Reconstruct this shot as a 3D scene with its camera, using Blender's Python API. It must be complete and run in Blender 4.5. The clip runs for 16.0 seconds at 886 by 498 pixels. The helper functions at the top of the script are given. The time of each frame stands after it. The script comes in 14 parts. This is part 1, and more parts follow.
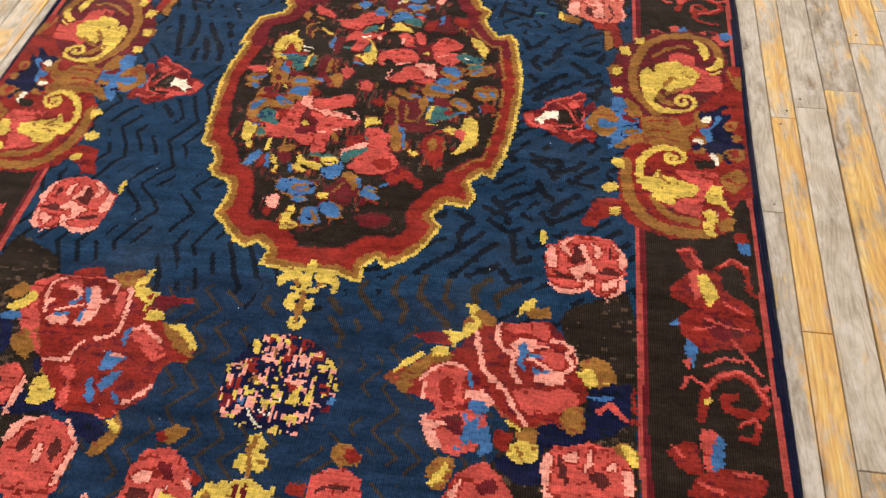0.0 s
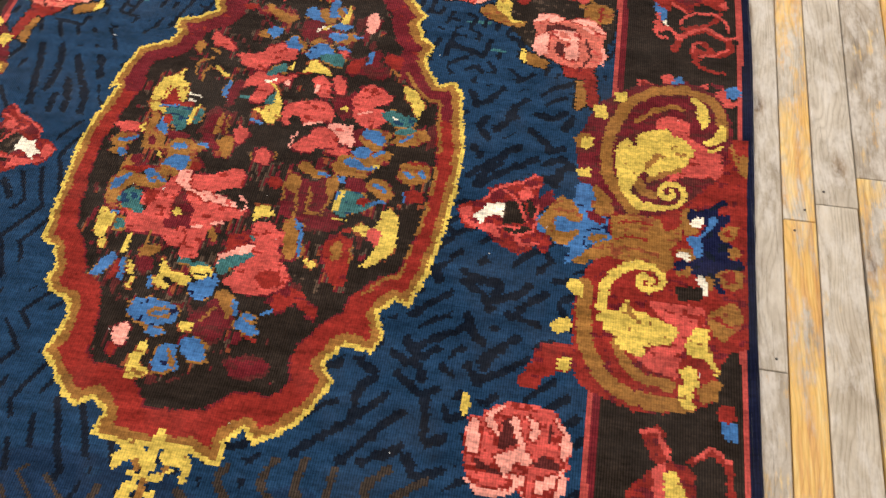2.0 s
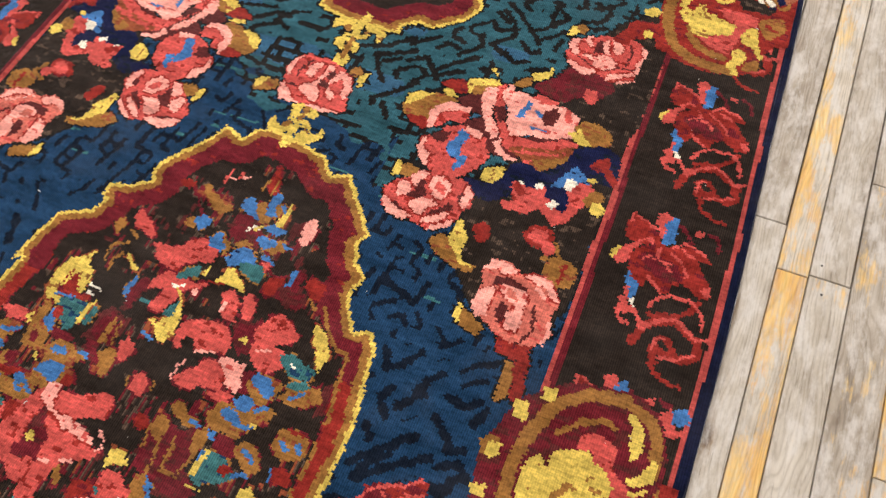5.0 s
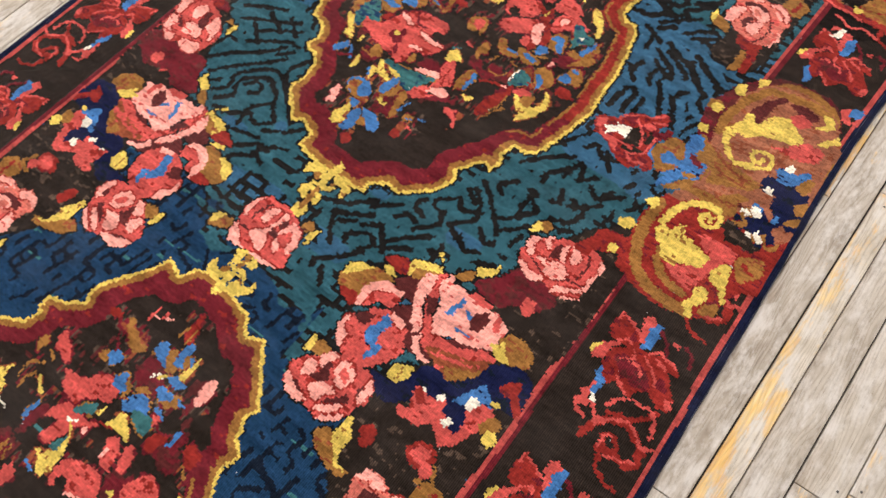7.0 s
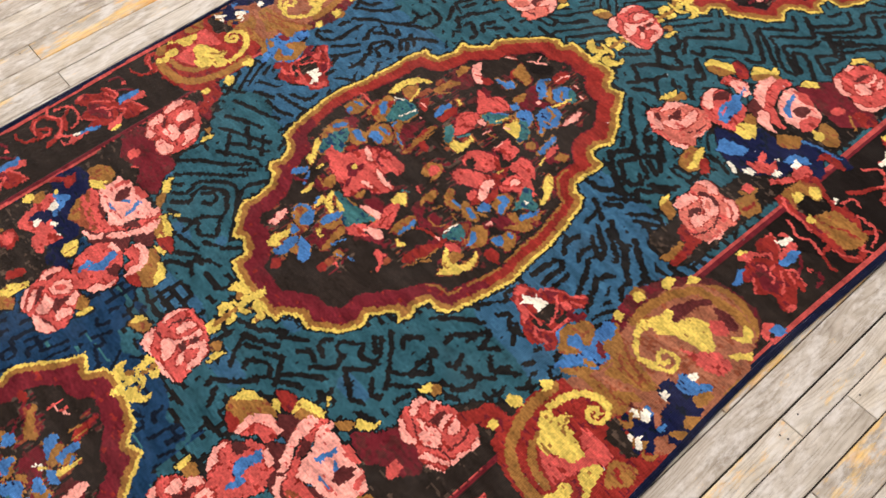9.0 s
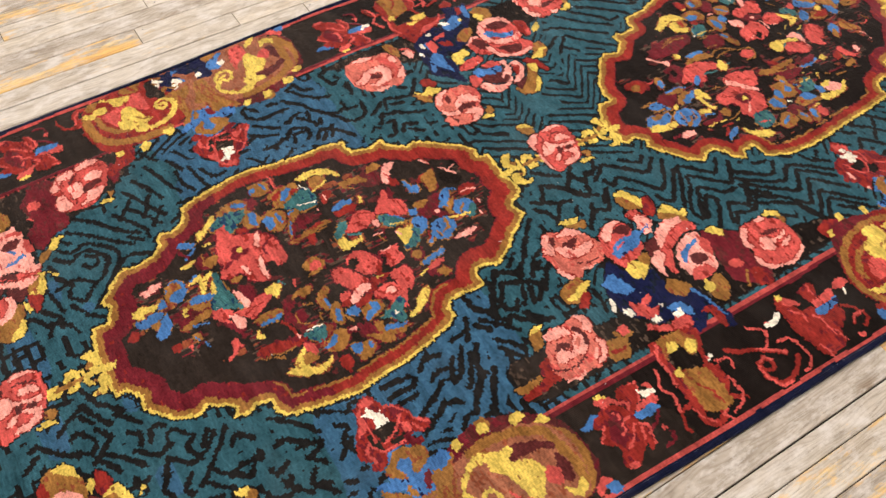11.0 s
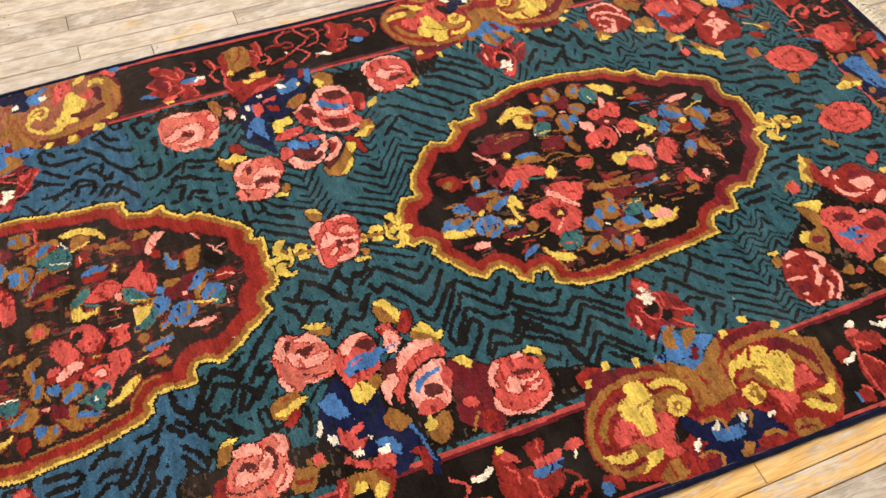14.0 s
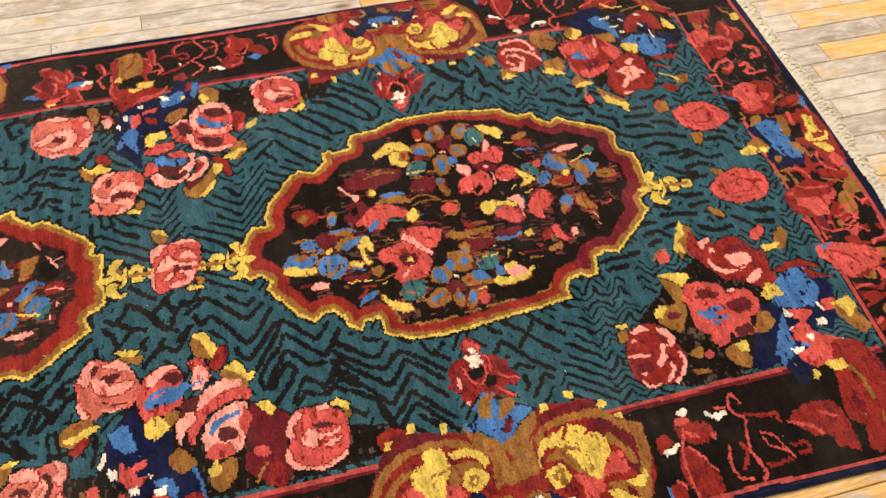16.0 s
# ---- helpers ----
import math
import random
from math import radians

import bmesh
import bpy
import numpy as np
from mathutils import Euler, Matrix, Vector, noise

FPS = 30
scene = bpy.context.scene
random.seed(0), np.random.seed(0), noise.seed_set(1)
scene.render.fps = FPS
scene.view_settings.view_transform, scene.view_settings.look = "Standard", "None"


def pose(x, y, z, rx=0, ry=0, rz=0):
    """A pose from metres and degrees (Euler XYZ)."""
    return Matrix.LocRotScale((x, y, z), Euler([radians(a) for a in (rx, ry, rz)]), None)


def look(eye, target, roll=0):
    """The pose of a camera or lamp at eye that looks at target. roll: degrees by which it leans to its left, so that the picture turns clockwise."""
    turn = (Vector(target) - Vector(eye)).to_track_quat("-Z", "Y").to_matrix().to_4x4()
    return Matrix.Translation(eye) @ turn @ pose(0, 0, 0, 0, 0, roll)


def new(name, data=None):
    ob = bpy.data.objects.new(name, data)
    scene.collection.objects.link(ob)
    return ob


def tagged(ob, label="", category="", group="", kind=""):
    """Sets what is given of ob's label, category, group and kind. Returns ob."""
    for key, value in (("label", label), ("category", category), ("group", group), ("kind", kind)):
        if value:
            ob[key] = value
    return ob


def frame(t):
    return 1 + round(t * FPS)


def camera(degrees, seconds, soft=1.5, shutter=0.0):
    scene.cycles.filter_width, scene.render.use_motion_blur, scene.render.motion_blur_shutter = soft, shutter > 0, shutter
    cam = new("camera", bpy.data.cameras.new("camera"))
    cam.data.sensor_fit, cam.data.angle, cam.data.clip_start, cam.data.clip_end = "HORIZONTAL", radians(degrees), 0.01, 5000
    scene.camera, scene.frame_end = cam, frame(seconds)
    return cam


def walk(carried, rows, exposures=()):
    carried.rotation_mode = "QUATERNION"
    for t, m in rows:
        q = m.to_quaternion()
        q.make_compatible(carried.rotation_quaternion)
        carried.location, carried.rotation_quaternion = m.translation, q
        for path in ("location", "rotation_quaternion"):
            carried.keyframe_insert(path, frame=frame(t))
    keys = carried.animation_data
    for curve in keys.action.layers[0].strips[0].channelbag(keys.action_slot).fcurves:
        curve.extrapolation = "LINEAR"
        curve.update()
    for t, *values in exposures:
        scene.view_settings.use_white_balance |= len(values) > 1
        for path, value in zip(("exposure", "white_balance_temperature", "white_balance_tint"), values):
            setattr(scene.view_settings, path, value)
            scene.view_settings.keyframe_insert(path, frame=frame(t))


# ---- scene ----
cam = camera(57.6, 16.0)
PATH = [
    (0, (0.365, -0.071, 1.137), (0.172, 1.157, -0.43), -1.6),
    (0.5, (0.361, 0.068, 1.091), (0.158, 1.237, -0.519), -1.8),
    (1, (0.378, 0.171, 1.083), (0.172, 1.29, -0.562), -2.0),
    (1.5, (0.415, 0.303, 1.07), (0.211, 1.377, -0.604), -2.0),
    (2, (0.461, 0.467, 1.059), (0.25, 1.496, -0.643), -2.4),
    (2.5, (0.457, 0.589, 1.05), (0.26, 1.585, -0.673), -1.8),
    (3, (0.471, 0.688, 1.059), (0.25, 1.649, -0.681), -2.5),
    (3.5, (0.507, 0.784, 1.056), (0.249, 1.739, -0.682), -3.1),
    (4, (0.536, 0.879, 1.084), (0.236, 1.831, -0.649), -3.0),
    (4.2, (0.542, 0.886, 1.087), (0.229, 1.871, -0.626), -1.9),
    (6.3, (0.714, 1.352, 1.283), (0.16, 2.108, -0.484), -3.7),
    (6.5, (0.722, 1.387, 1.28), (0.142, 2.145, -0.478), -3.7),
    (7, (0.744, 1.481, 1.313), (0.118, 2.217, -0.439), -3.7),
    (7.5, (0.761, 1.568, 1.348), (0.09, 2.282, -0.396), -3.8),
    (8, (0.78, 1.643, 1.373), (0.056, 2.334, -0.359), -3.9),
    (8.5, (0.832, 1.738, 1.409), (0.055, 2.412, -0.307), -3.7),
    (9, (0.894, 1.835, 1.445), (0.05, 2.499, -0.243), -3.5),
    (9.2, (0.915, 1.872, 1.451), (0.047, 2.531, -0.226), -3.3),
    (11.3, (1.039, 2.265, 1.496), (0.041, 2.902, -0.101), 1.1),
    (11.5, (1.044, 2.322, 1.502), (0.041, 2.941, -0.099), 1.1),
    (12, (1.073, 2.463, 1.521), (0.06, 3.054, -0.082), 1.4),
    (12.5, (1.112, 2.594, 1.541), (0.083, 3.156, -0.064), 1.6),
    (13, (1.133, 2.703, 1.543), (0.092, 3.237, -0.064), 1.8),
    (13.5, (1.138, 2.813, 1.537), (0.086, 3.324, -0.07), 1.9),
    (14, (1.142, 2.958, 1.553), (0.082, 3.445, -0.057), 2.1),
    (14.5, (1.13, 3.099, 1.568), (0.07, 3.566, -0.046), 2.5),
    (15, (1.126, 3.211, 1.572), (0.057, 3.65, -0.044), 2.6),
    (15.5, (1.147, 3.334, 1.569), (0.067, 3.74, -0.05), 2.8),
    (16, (1.178, 3.463, 1.587), (0.092, 3.829, -0.038), 3.0),
]
walk(cam, [(t, look(eye, target, roll)) for t, eye, target, roll in PATH],
     [(0, 0.06, 6400, 11), (2, 0.13, 6300, 10), (4, 0.10, 6100, 10.5), (8, 0.09, 5950, 12), (11, 0.06, 6250, 13), (16, 0.03, 6750, 13)])

# world: a dim interior, lit by ceiling panels
world = bpy.data.worlds.new("world")
world.use_nodes = True
world.node_tree.nodes["Background"].inputs["Color"].default_value = (0.9, 0.95, 1.0, 1)
world.node_tree.nodes["Background"].inputs["Strength"].default_value = 0.05
scene.world = world
scene.view_settings.exposure = 0.0

CEILING = 3.4
LAMP_WATTS = 22.0


def ceiling_lamp(x, y, share):
    data = bpy.data.lights.new("ceiling_panel", "AREA")
    data.shape, data.size, data.size_y = "RECTANGLE", 0.6, 1.2
    data.energy, data.color = LAMP_WATTS * share, (1.0, 0.93, 0.875)
    ob = new("ceiling_panel", data)
    ob.matrix_world = pose(x, y, CEILING - 0.03)


for lx, share in ((-1.7, 1.55), (0.2, 1.0), (2.1, 0.4)):
    for ly in (-0.6, 1.8, 4.2, 6.6):
        ceiling_lamp(lx, ly, share * (0.58 if ly < 0 else 1.08 if ly < 2 else 1.0))


# ---- materials ----
def material(name):
    m = bpy.data.materials.new(name)
    m.use_nodes = True
    nt = m.node_tree
    return m, nt, nt.nodes["Principled BSDF"]


def node(nt, kind, **values):
    n = nt.nodes.new(kind)
    for key, value in values.items():
        n.inputs[key.replace("_", " ")].default_value = value
    return n


def mapped(nt, scale, source="Object"):
    tc = nt.nodes.new("ShaderNodeTexCoord")
    mp = nt.nodes.new("ShaderNodeMapping")
    mp.inputs["Scale"].default_value = scale
    nt.links.new(tc.outputs[source], mp.inputs["Vector"])
    return mp.outputs["Vector"]


def ramp(nt, fac, stops):
    n = nt.nodes.new("ShaderNodeValToRGB")
    while len(n.color_ramp.elements) < len(stops):
        n.color_ramp.elements.new(0.5)
    for e, (p, c) in zip(n.color_ramp.elements, stops):
        e.position, e.color = p, (*c, 1)
    nt.links.new(fac, n.inputs["Fac"])
    return n.outputs["Color"]


def mix(nt, kind, fac, a, b):
    n = nt.nodes.new("ShaderNodeMix")
    n.data_type, n.blend_type = "RGBA", kind
    for sock, v in ((n.inputs["Factor"], fac), (n.inputs["A"], a), (n.inputs["B"], b)):
        if hasattr(v, "is_output"):
            nt.links.new(v, sock)
        else:
            sock.default_value = v if not isinstance(v, tuple) else (*v, 1)
    return n.outputs["Result"]


def noise_tex(nt, vec, scale, detail=2.0, rough=0.5):
    n = node(nt, "ShaderNodeTexNoise", Scale=scale, Detail=detail, Roughness=rough)
    nt.links.new(vec, n.inputs["Vector"])
    return n.outputs["Fac"]


def wool(name, colour, vary=0.28, dust=0.012, ribs=0.16):
    """Hand-knotted wool pile: dyed lots in weft-wise streaks, knot-to-knot variation, ribs of the warps."""
    m, nt, bsdf = material(name)
    colour = tuple(min(0.9, c * (0.78 if max(colour) < 0.06 and name not in ("wool_brown", "wool_umber") else 0.86 if name == "wool_brown" else 1.0)) for c in colour)
    dark = tuple(c * (1 - vary) for c in colour)
    light = tuple(min(1, c * (1 + vary * 0.8) + dust * 0.2) for c in colour)
    streak = noise_tex(nt, mapped(nt, (2.2, 22, 1)), 2.0, 3.0, 0.6)
    base = ramp(nt, streak, ((0.3, dark), (0.7, light)))
    knots = noise_tex(nt, mapped(nt, (1, 1, 1)), 190.0, 1.0, 0.6)
    grain = ramp(nt, knots, ((0.30, (0.62, 0.62, 0.62)), (0.5, (1.03, 1.03, 1.03)), (0.72, (1.34, 1.32, 1.3))))
    tone = mix(nt, "MULTIPLY", 0.68, base, grain)
    brushed = noise_tex(nt, mapped(nt, (46, 270, 1)), 1.0, 3.0, 0.65)
    brush = ramp(nt, brushed, ((0.3, (0.66, 0.66, 0.66)), (0.5, (1.04, 1.04, 1.04)), (0.7, (1.36, 1.34, 1.32))))
    tone = mix(nt, "MULTIPLY", 0.7, tone, brush)
    wave = node(nt, "ShaderNodeTexWave", Scale=1.0, Distortion=1.0, Detail=1.0, Detail_Scale=2.0)
    wave.bands_direction = "X"
    nt.links.new(mapped(nt, (0.314 / KNOT_X, 12.0, 1)), wave.inputs["Vector"])
    rib = ramp(nt, wave.outputs["Fac"], ((0.0, (1 - ribs,) * 3), (0.6, (1 + 0.75 * ribs,) * 3)))
    tone = mix(nt, "MULTIPLY", 0.8, tone, rib)
    rows = node(nt, "ShaderNodeTexWave", Scale=1.0, Distortion=2.0, Detail=1.0, Detail_Scale=1.5)
    rows.bands_direction = "Y"
    nt.links.new(mapped(nt, (40.0, 0.314 / KNOT_Y, 1)), rows.inputs["Vector"])
    row = ramp(nt, rows.outputs["Fac"], ((0.0, (0.78, 0.78, 0.78)), (0.6, (1.14, 1.14, 1.14))))
    tone = mix(nt, "MULTIPLY", 0.22, tone, row)
    # pile leaning this way and that, and uneven dye lots
    lean = noise_tex(nt, mapped(nt, (1, 1.6, 1)), 26.0, 3.0, 0.62)
    nap = ramp(nt, lean, ((0.3, (0.68, 0.68, 0.68)), (0.5, (1.0, 1.0, 1.0)), (0.7, (1.36, 1.36, 1.36))))
    tone = mix(nt, "MULTIPLY", 0.75, tone, nap)
    worn = noise_tex(nt, mapped(nt, (1, 1, 1)), 5.0, 4.0, 0.65)
    worn_fac = ramp(nt, worn, ((0.5, (0, 0, 0)), (0.8, (dust * 4, dust * 4, dust * 4))))
    nt.links.new(mix(nt, "MIX", worn_fac, tone, (0.42, 0.37, 0.33)), bsdf.inputs["Base Color"])
    bsdf.inputs["Roughness"].default_value = 0.92
    bsdf.inputs["Specular IOR Level"].default_value = 0.035
    bsdf.inputs["Sheen Weight"].default_value = 0.80
    bsdf.inputs["Sheen Roughness"].default_value = 0.30
    fuzz = noise_tex(nt, mapped(nt, (1, 1, 1)), 420.0, 2.0, 0.7)
    both = mix(nt, "MIX", 0.55, wave.outputs["Color"], fuzz)
    bump = node(nt, "ShaderNodeBump", Strength=0.55, Distance=0.0016)
    nt.links.new(both, bump.inputs["Height"])
    nt.links.new(bump.outputs["Normal"], bsdf.inputs["Normal"])
    return m


KNOT_X, KNOT_Y = 0.0036, 0.0034
DYES = (
    ("gold", (0.64, 0.47, 0.09)), ("ochre", (0.27, 0.125, 0.03)), ("red", (0.235, 0.022, 0.016)),
    ("crimson", (0.125, 0.012, 0.018)), ("coral", (0.52, 0.080, 0.066)), ("pink", (0.83, 0.335, 0.27)),
    ("blue", (0.052, 0.155, 0.37)), ("navy", (0.009, 0.012, 0.052)), ("ivory", (0.80, 0.74, 0.60)),
    ("teal", (0.04, 0.13, 0.135)), ("brown", (0.0235, 0.0165, 0.0125)), ("wine", (0.085, 0.018, 0.017)),
    ("rust", (0.23, 0.06, 0.025)), ("field_blue", (0.011, 0.037, 0.085)), ("field_teal", (0.026, 0.086, 0.110)),
    ("field_steel", (0.033, 0.096, 0.165)), ("field_dark", (0.012, 0.011, 0.0105)), ("field_ink", (0.007, 0.012, 0.024)),
    ("walnut", (0.075, 0.05, 0.035)), ("rose", (0.40, 0.065, 0.055)), ("selvedge", (0.007, 0.010, 0.034)), ("bark", (0.0115, 0.0075, 0.0058)), ("clay", (0.29, 0.105, 0.055)), ("salmon", (0.57, 0.145, 0.105)), ("field_indigo", (0.0100, 0.0275, 0.066)), ("umber", (0.040, 0.029, 0.022)),
)
(GOLD, OCHRE, RED, CRIMSON, CORAL, PINK, BLUE, NAVY, IVORY, TEAL, BROWN, WINE, RUST,
 FIELD_BLUE, FIELD_TEAL, FIELD_STEEL, FIELD_DARK, FIELD_INK, WALNUT, ROSE, EDGE, BARK, CLAY, SALMON, FIELD_INDIGO, UMBER) = range(len(DYES))
SHORN = ("brown", "walnut", "umber", "bark", "field_dark")  # corroded browns, worn down between the warps
WOOL = [wool("wool_" + n, c, ribs=0.62 if n in SHORN else 0.36 if max(c) < 0.2 else 0.12) for n, c in DYES]


def plank_wood(name, varnish):
    """Weathered grey strip boards with remains of an old orange-yellow varnish."""
    m, nt, bsdf = material(name)
    info = nt.nodes.new("ShaderNodeObjectInfo")
    geo = nt.nodes.new("ShaderNodeNewGeometry")
    tc = nt.nodes.new("ShaderNodeTexCoord")
    rnd = nt.nodes.new("ShaderNodeMath")
    rnd.operation = "ADD"
    nt.links.new(info.outputs["Random"], rnd.inputs[0])
    nt.links.new(geo.outputs["Random Per Island"], rnd.inputs[1])
    shift = nt.nodes.new("ShaderNodeVectorMath")
    shift.operation = "MULTIPLY_ADD"
    comb = nt.nodes.new("ShaderNodeCombineXYZ")
    for k in range(3):
        nt.links.new(rnd.outputs[0], comb.inputs[k])
    nt.links.new(comb.outputs[0], shift.inputs[0])
    shift.inputs[1].default_value = (7.3, 13.1, 3.7)
    nt.links.new(geo.outputs["Position"], shift.inputs[2])

    def vec(scale):
        mp = nt.nodes.new("ShaderNodeMapping")
        mp.inputs["Scale"].default_value = scale
        nt.links.new(shift.outputs[0], mp.inputs["Vector"])
        return mp.outputs["Vector"]

    def white(seed):
        w = nt.nodes.new("ShaderNodeTexWhiteNoise")
        w.noise_dimensions = "1D"
        add = nt.nodes.new("ShaderNodeMath")
        add.operation = "MULTIPLY_ADD"
        add.inputs[1].default_value, add.inputs[2].default_value = 17.3, seed
        nt.links.new(rnd.outputs[0], add.inputs[0])
        nt.links.new(add.outputs[0], w.inputs["W"])
        return w.outputs["Value"]

    def add(a, factor, b):
        n = nt.nodes.new("ShaderNodeMath")
        n.operation = "MULTIPLY_ADD"
        nt.links.new(a, n.inputs[0])
        n.inputs[1].default_value = factor
        nt.links.new(b, n.inputs[2])
        return n.outputs[0]

    def grey(v):
        return (v, v, v)

    # grain: growth rings cut lengthwise, bent round knots, with fine fibres over them
    warp = node(nt, "ShaderNodeTexNoise", Scale=1.0, Detail=2.0, Roughness=0.5)
    nt.links.new(vec((16, 3.2, 16)), warp.inputs["Vector"])
    bent = nt.nodes.new("ShaderNodeVectorMath")
    bent.operation = "MULTIPLY_ADD"
    nt.links.new(warp.outputs["Color"], bent.inputs[0])
    bent.inputs[1].default_value = (3.2, 0.4, 0.0)
    nt.links.new(vec((30, 1.5, 30)), bent.inputs[2])
    rings = node(nt, "ShaderNodeTexWave", Scale=1.3, Distortion=3.0, Detail=3.0, Detail_Scale=1.4)
    rings.bands_direction = "X"
    nt.links.new(bent.outputs[0], rings.inputs["Vector"])
    fibre = noise_tex(nt, vec((300, 11, 60)), 1.0, 4.0, 0.72)
    mottle = noise_tex(nt, vec((26, 9, 26)), 1.0, 5.0, 0.68)
    broad = noise_tex(nt, vec((9, 4, 9)), 1.0, 3.0, 0.6)
    wood = ramp(nt, mottle, ((0.25, (0.37, 0.32, 0.255)), (0.45, (0.535, 0.485, 0.405)), (0.62, (0.655, 0.605, 0.52)), (0.8, (0.74, 0.70, 0.62))))
    tint = ramp(nt, white(1.7), ((0.0, (0.78, 0.75, 0.72)), (0.5, (0.95, 0.94, 0.92)), (1.0, (1.07, 1.05, 1.0))))
    wood = mix(nt, "MULTIPLY", 1.0, wood, tint)
    lines = ramp(nt, rings.outputs["Fac"], ((0.0, (0.83, 0.81, 0.785)), (0.30, (0.98, 0.975, 0.97)), (1.0, (1.03, 1.03, 1.03))))
    wood = mix(nt, "MULTIPLY", 0.95, wood, lines)
    hairs = ramp(nt, fibre, ((0.33, (0.44, 0.41, 0.38)), (0.44, (0.98, 0.98, 0.98)), (0.75, (1.14, 1.14, 1.14))))
    wood = mix(nt, "MULTIPLY", 0.55, wood, hairs)
    dirt = ramp(nt, broad, ((0.28, (0.66, 0.61, 0.55)), (0.46, (1, 1, 1))))
    wood = mix(nt, "MULTIPLY", 0.75, wood, dirt)
    # knots: dark eyes, few to a board
    eye = node(nt, "ShaderNodeTexVoronoi", Scale=1.0, Randomness=1.0)
    nt.links.new(vec((7.5, 2.6, 7.5)), eye.inputs["Vector"])
    knot = ramp(nt, add(mottle, 0.05, eye.outputs["Distance"]), ((0.055, (0.28, 0.20, 0.14)), (0.085, (0.62, 0.52, 0.42)), (0.15, (1, 1, 1))))
    wood = mix(nt, "MULTIPLY", 0.9, wood, knot)
    # bleached scuffs
    scuff = noise_tex(nt, vec((30, 12, 30)), 1.3, 5.0, 0.7)
    pale = ramp(nt, scuff, ((0.47, grey(0)), (0.64, grey(0.68))))
    wood = mix(nt, "MIX", pale, wood, (0.735, 0.70, 0.64))
    # varnish: more on some boards, broken up along the grain
    patch = noise_tex(nt, vec((17, 5.5, 17)), 1.0, 6.0, 0.72)
    streaks = noise_tex(nt, vec((110, 6.0, 70)), 1.0, 4.0, 0.68)
    amount = add(streaks, 0.34, add(white(5.1), 0.12, patch))
    cover = ramp(nt, amount, ((0.955 - varnish, grey(0)), (1.01 - varnish, grey(0.45)), (1.10 - varnish, grey(0.85))))
    coat = ramp(nt, streaks, ((0.28, (0.50, 0.22, 0.05)), (0.42, (0.72, 0.38, 0.085)), (0.55, (0.86, 0.54, 0.13)), (0.72, (0.90, 0.72, 0.34))))
    coat = mix(nt, "MULTIPLY", 0.7, coat, lines)
    coat = mix(nt, "MULTIPLY", 0.8, coat, knot)
    colour = mix(nt, "MIX", cover, wood, coat)
    nt.links.new(colour, bsdf.inputs["Base Color"])
    rough = ramp(nt, cover, ((0.0, grey(0.62)), (1.0, grey(0.40))))
    nt.links.new(rough, bsdf.inputs["Roughness"])
    bsdf.inputs["Specular IOR Level"].default_value = 0.3
    bump = node(nt, "ShaderNodeBump", Strength=0.45, Distance=0.0012)
    nt.links.new(add(rings.outputs["Fac"], 0.35, fibre), bump.inputs["Height"])
    nt.links.new(bump.outputs["Normal"], bsdf.inputs["Normal"])
    return m


def plaster(name, colour):
    m, nt, bsdf = material(name)
    n = noise_tex(nt, mapped(nt, (1, 1, 1)), 3.0, 4.0, 0.6)
    nt.links.new(ramp(nt, n, ((0.3, tuple(c * 0.94 for c in colour)), (0.7, colour))), bsdf.inputs["Base Color"])
    bsdf.inputs["Roughness"].default_value = 0.85
    return m


def plain(name, colour, rough=0.9):
    m, nt, bsdf = material(name)
    n = noise_tex(nt, mapped(nt, (1, 1, 1)), 160.0, 3.0, 0.6)
    nt.links.new(ramp(nt, n, ((0.3, tuple(c * 0.8 for c in colour)), (0.7, colour))), bsdf.inputs["Base Color"])
    bsdf.inputs["Roughness"].default_value = rough
    return m


PLANK = [plank_wood("bare_weathered_board", 0.115), plank_wood("half_varnished_board", 0.195), plank_wood("varnished_board", 0.335)]
WALL = plaster("wall_paint", (0.72, 0.70, 0.66))
CEIL = plaster("ceiling_paint", (0.82, 0.81, 0.79))
GAP = plain("floor_gap_dust", (0.045, 0.038, 0.03))
COTTON = plain("cotton_fringe", (0.80, 0.74, 0.58))
BACKING = plain("rug_backing", (0.10, 0.08, 0.07))
NAILHEAD = plain("nail_iron", (0.09, 0.08, 0.075), 0.6)
LINT = plain("white_lint", (0.85, 0.84, 0.80))


def part(name, bm, mat, parent, label=""):
    me = bpy.data.meshes.new(name)
    bm.to_mesh(me)
    bm.free()
    me.materials.append(mat)
    ob = new(name, me)
    ob.parent = parent
    return tagged(ob, label)


def box(bm, x0, y0, z0, x1, y1, z1):
    v = [bm.verts.new((x, y, z)) for z in (z0, z1) for x, y in ((x0, y0), (x1, y0), (x1, y1), (x0, y1))]
    for f in ((3, 2, 1, 0), (4, 5, 6, 7), (0, 1, 5, 4), (1, 2, 6, 5), (2, 3, 7, 6), (3, 0, 4, 7)):
        bm.faces.new([v[i] for i in f])


# ---- the room ----
X0, X1, Y0, Y1 = -3.2, 3.0, -2.6, 7.6


def slab(name, lo, hi, mat, label, category):
    bm = bmesh.new()
    box(bm, *lo, *hi)
    return tagged(part(name, bm, mat, None), label, category, kind="structure")


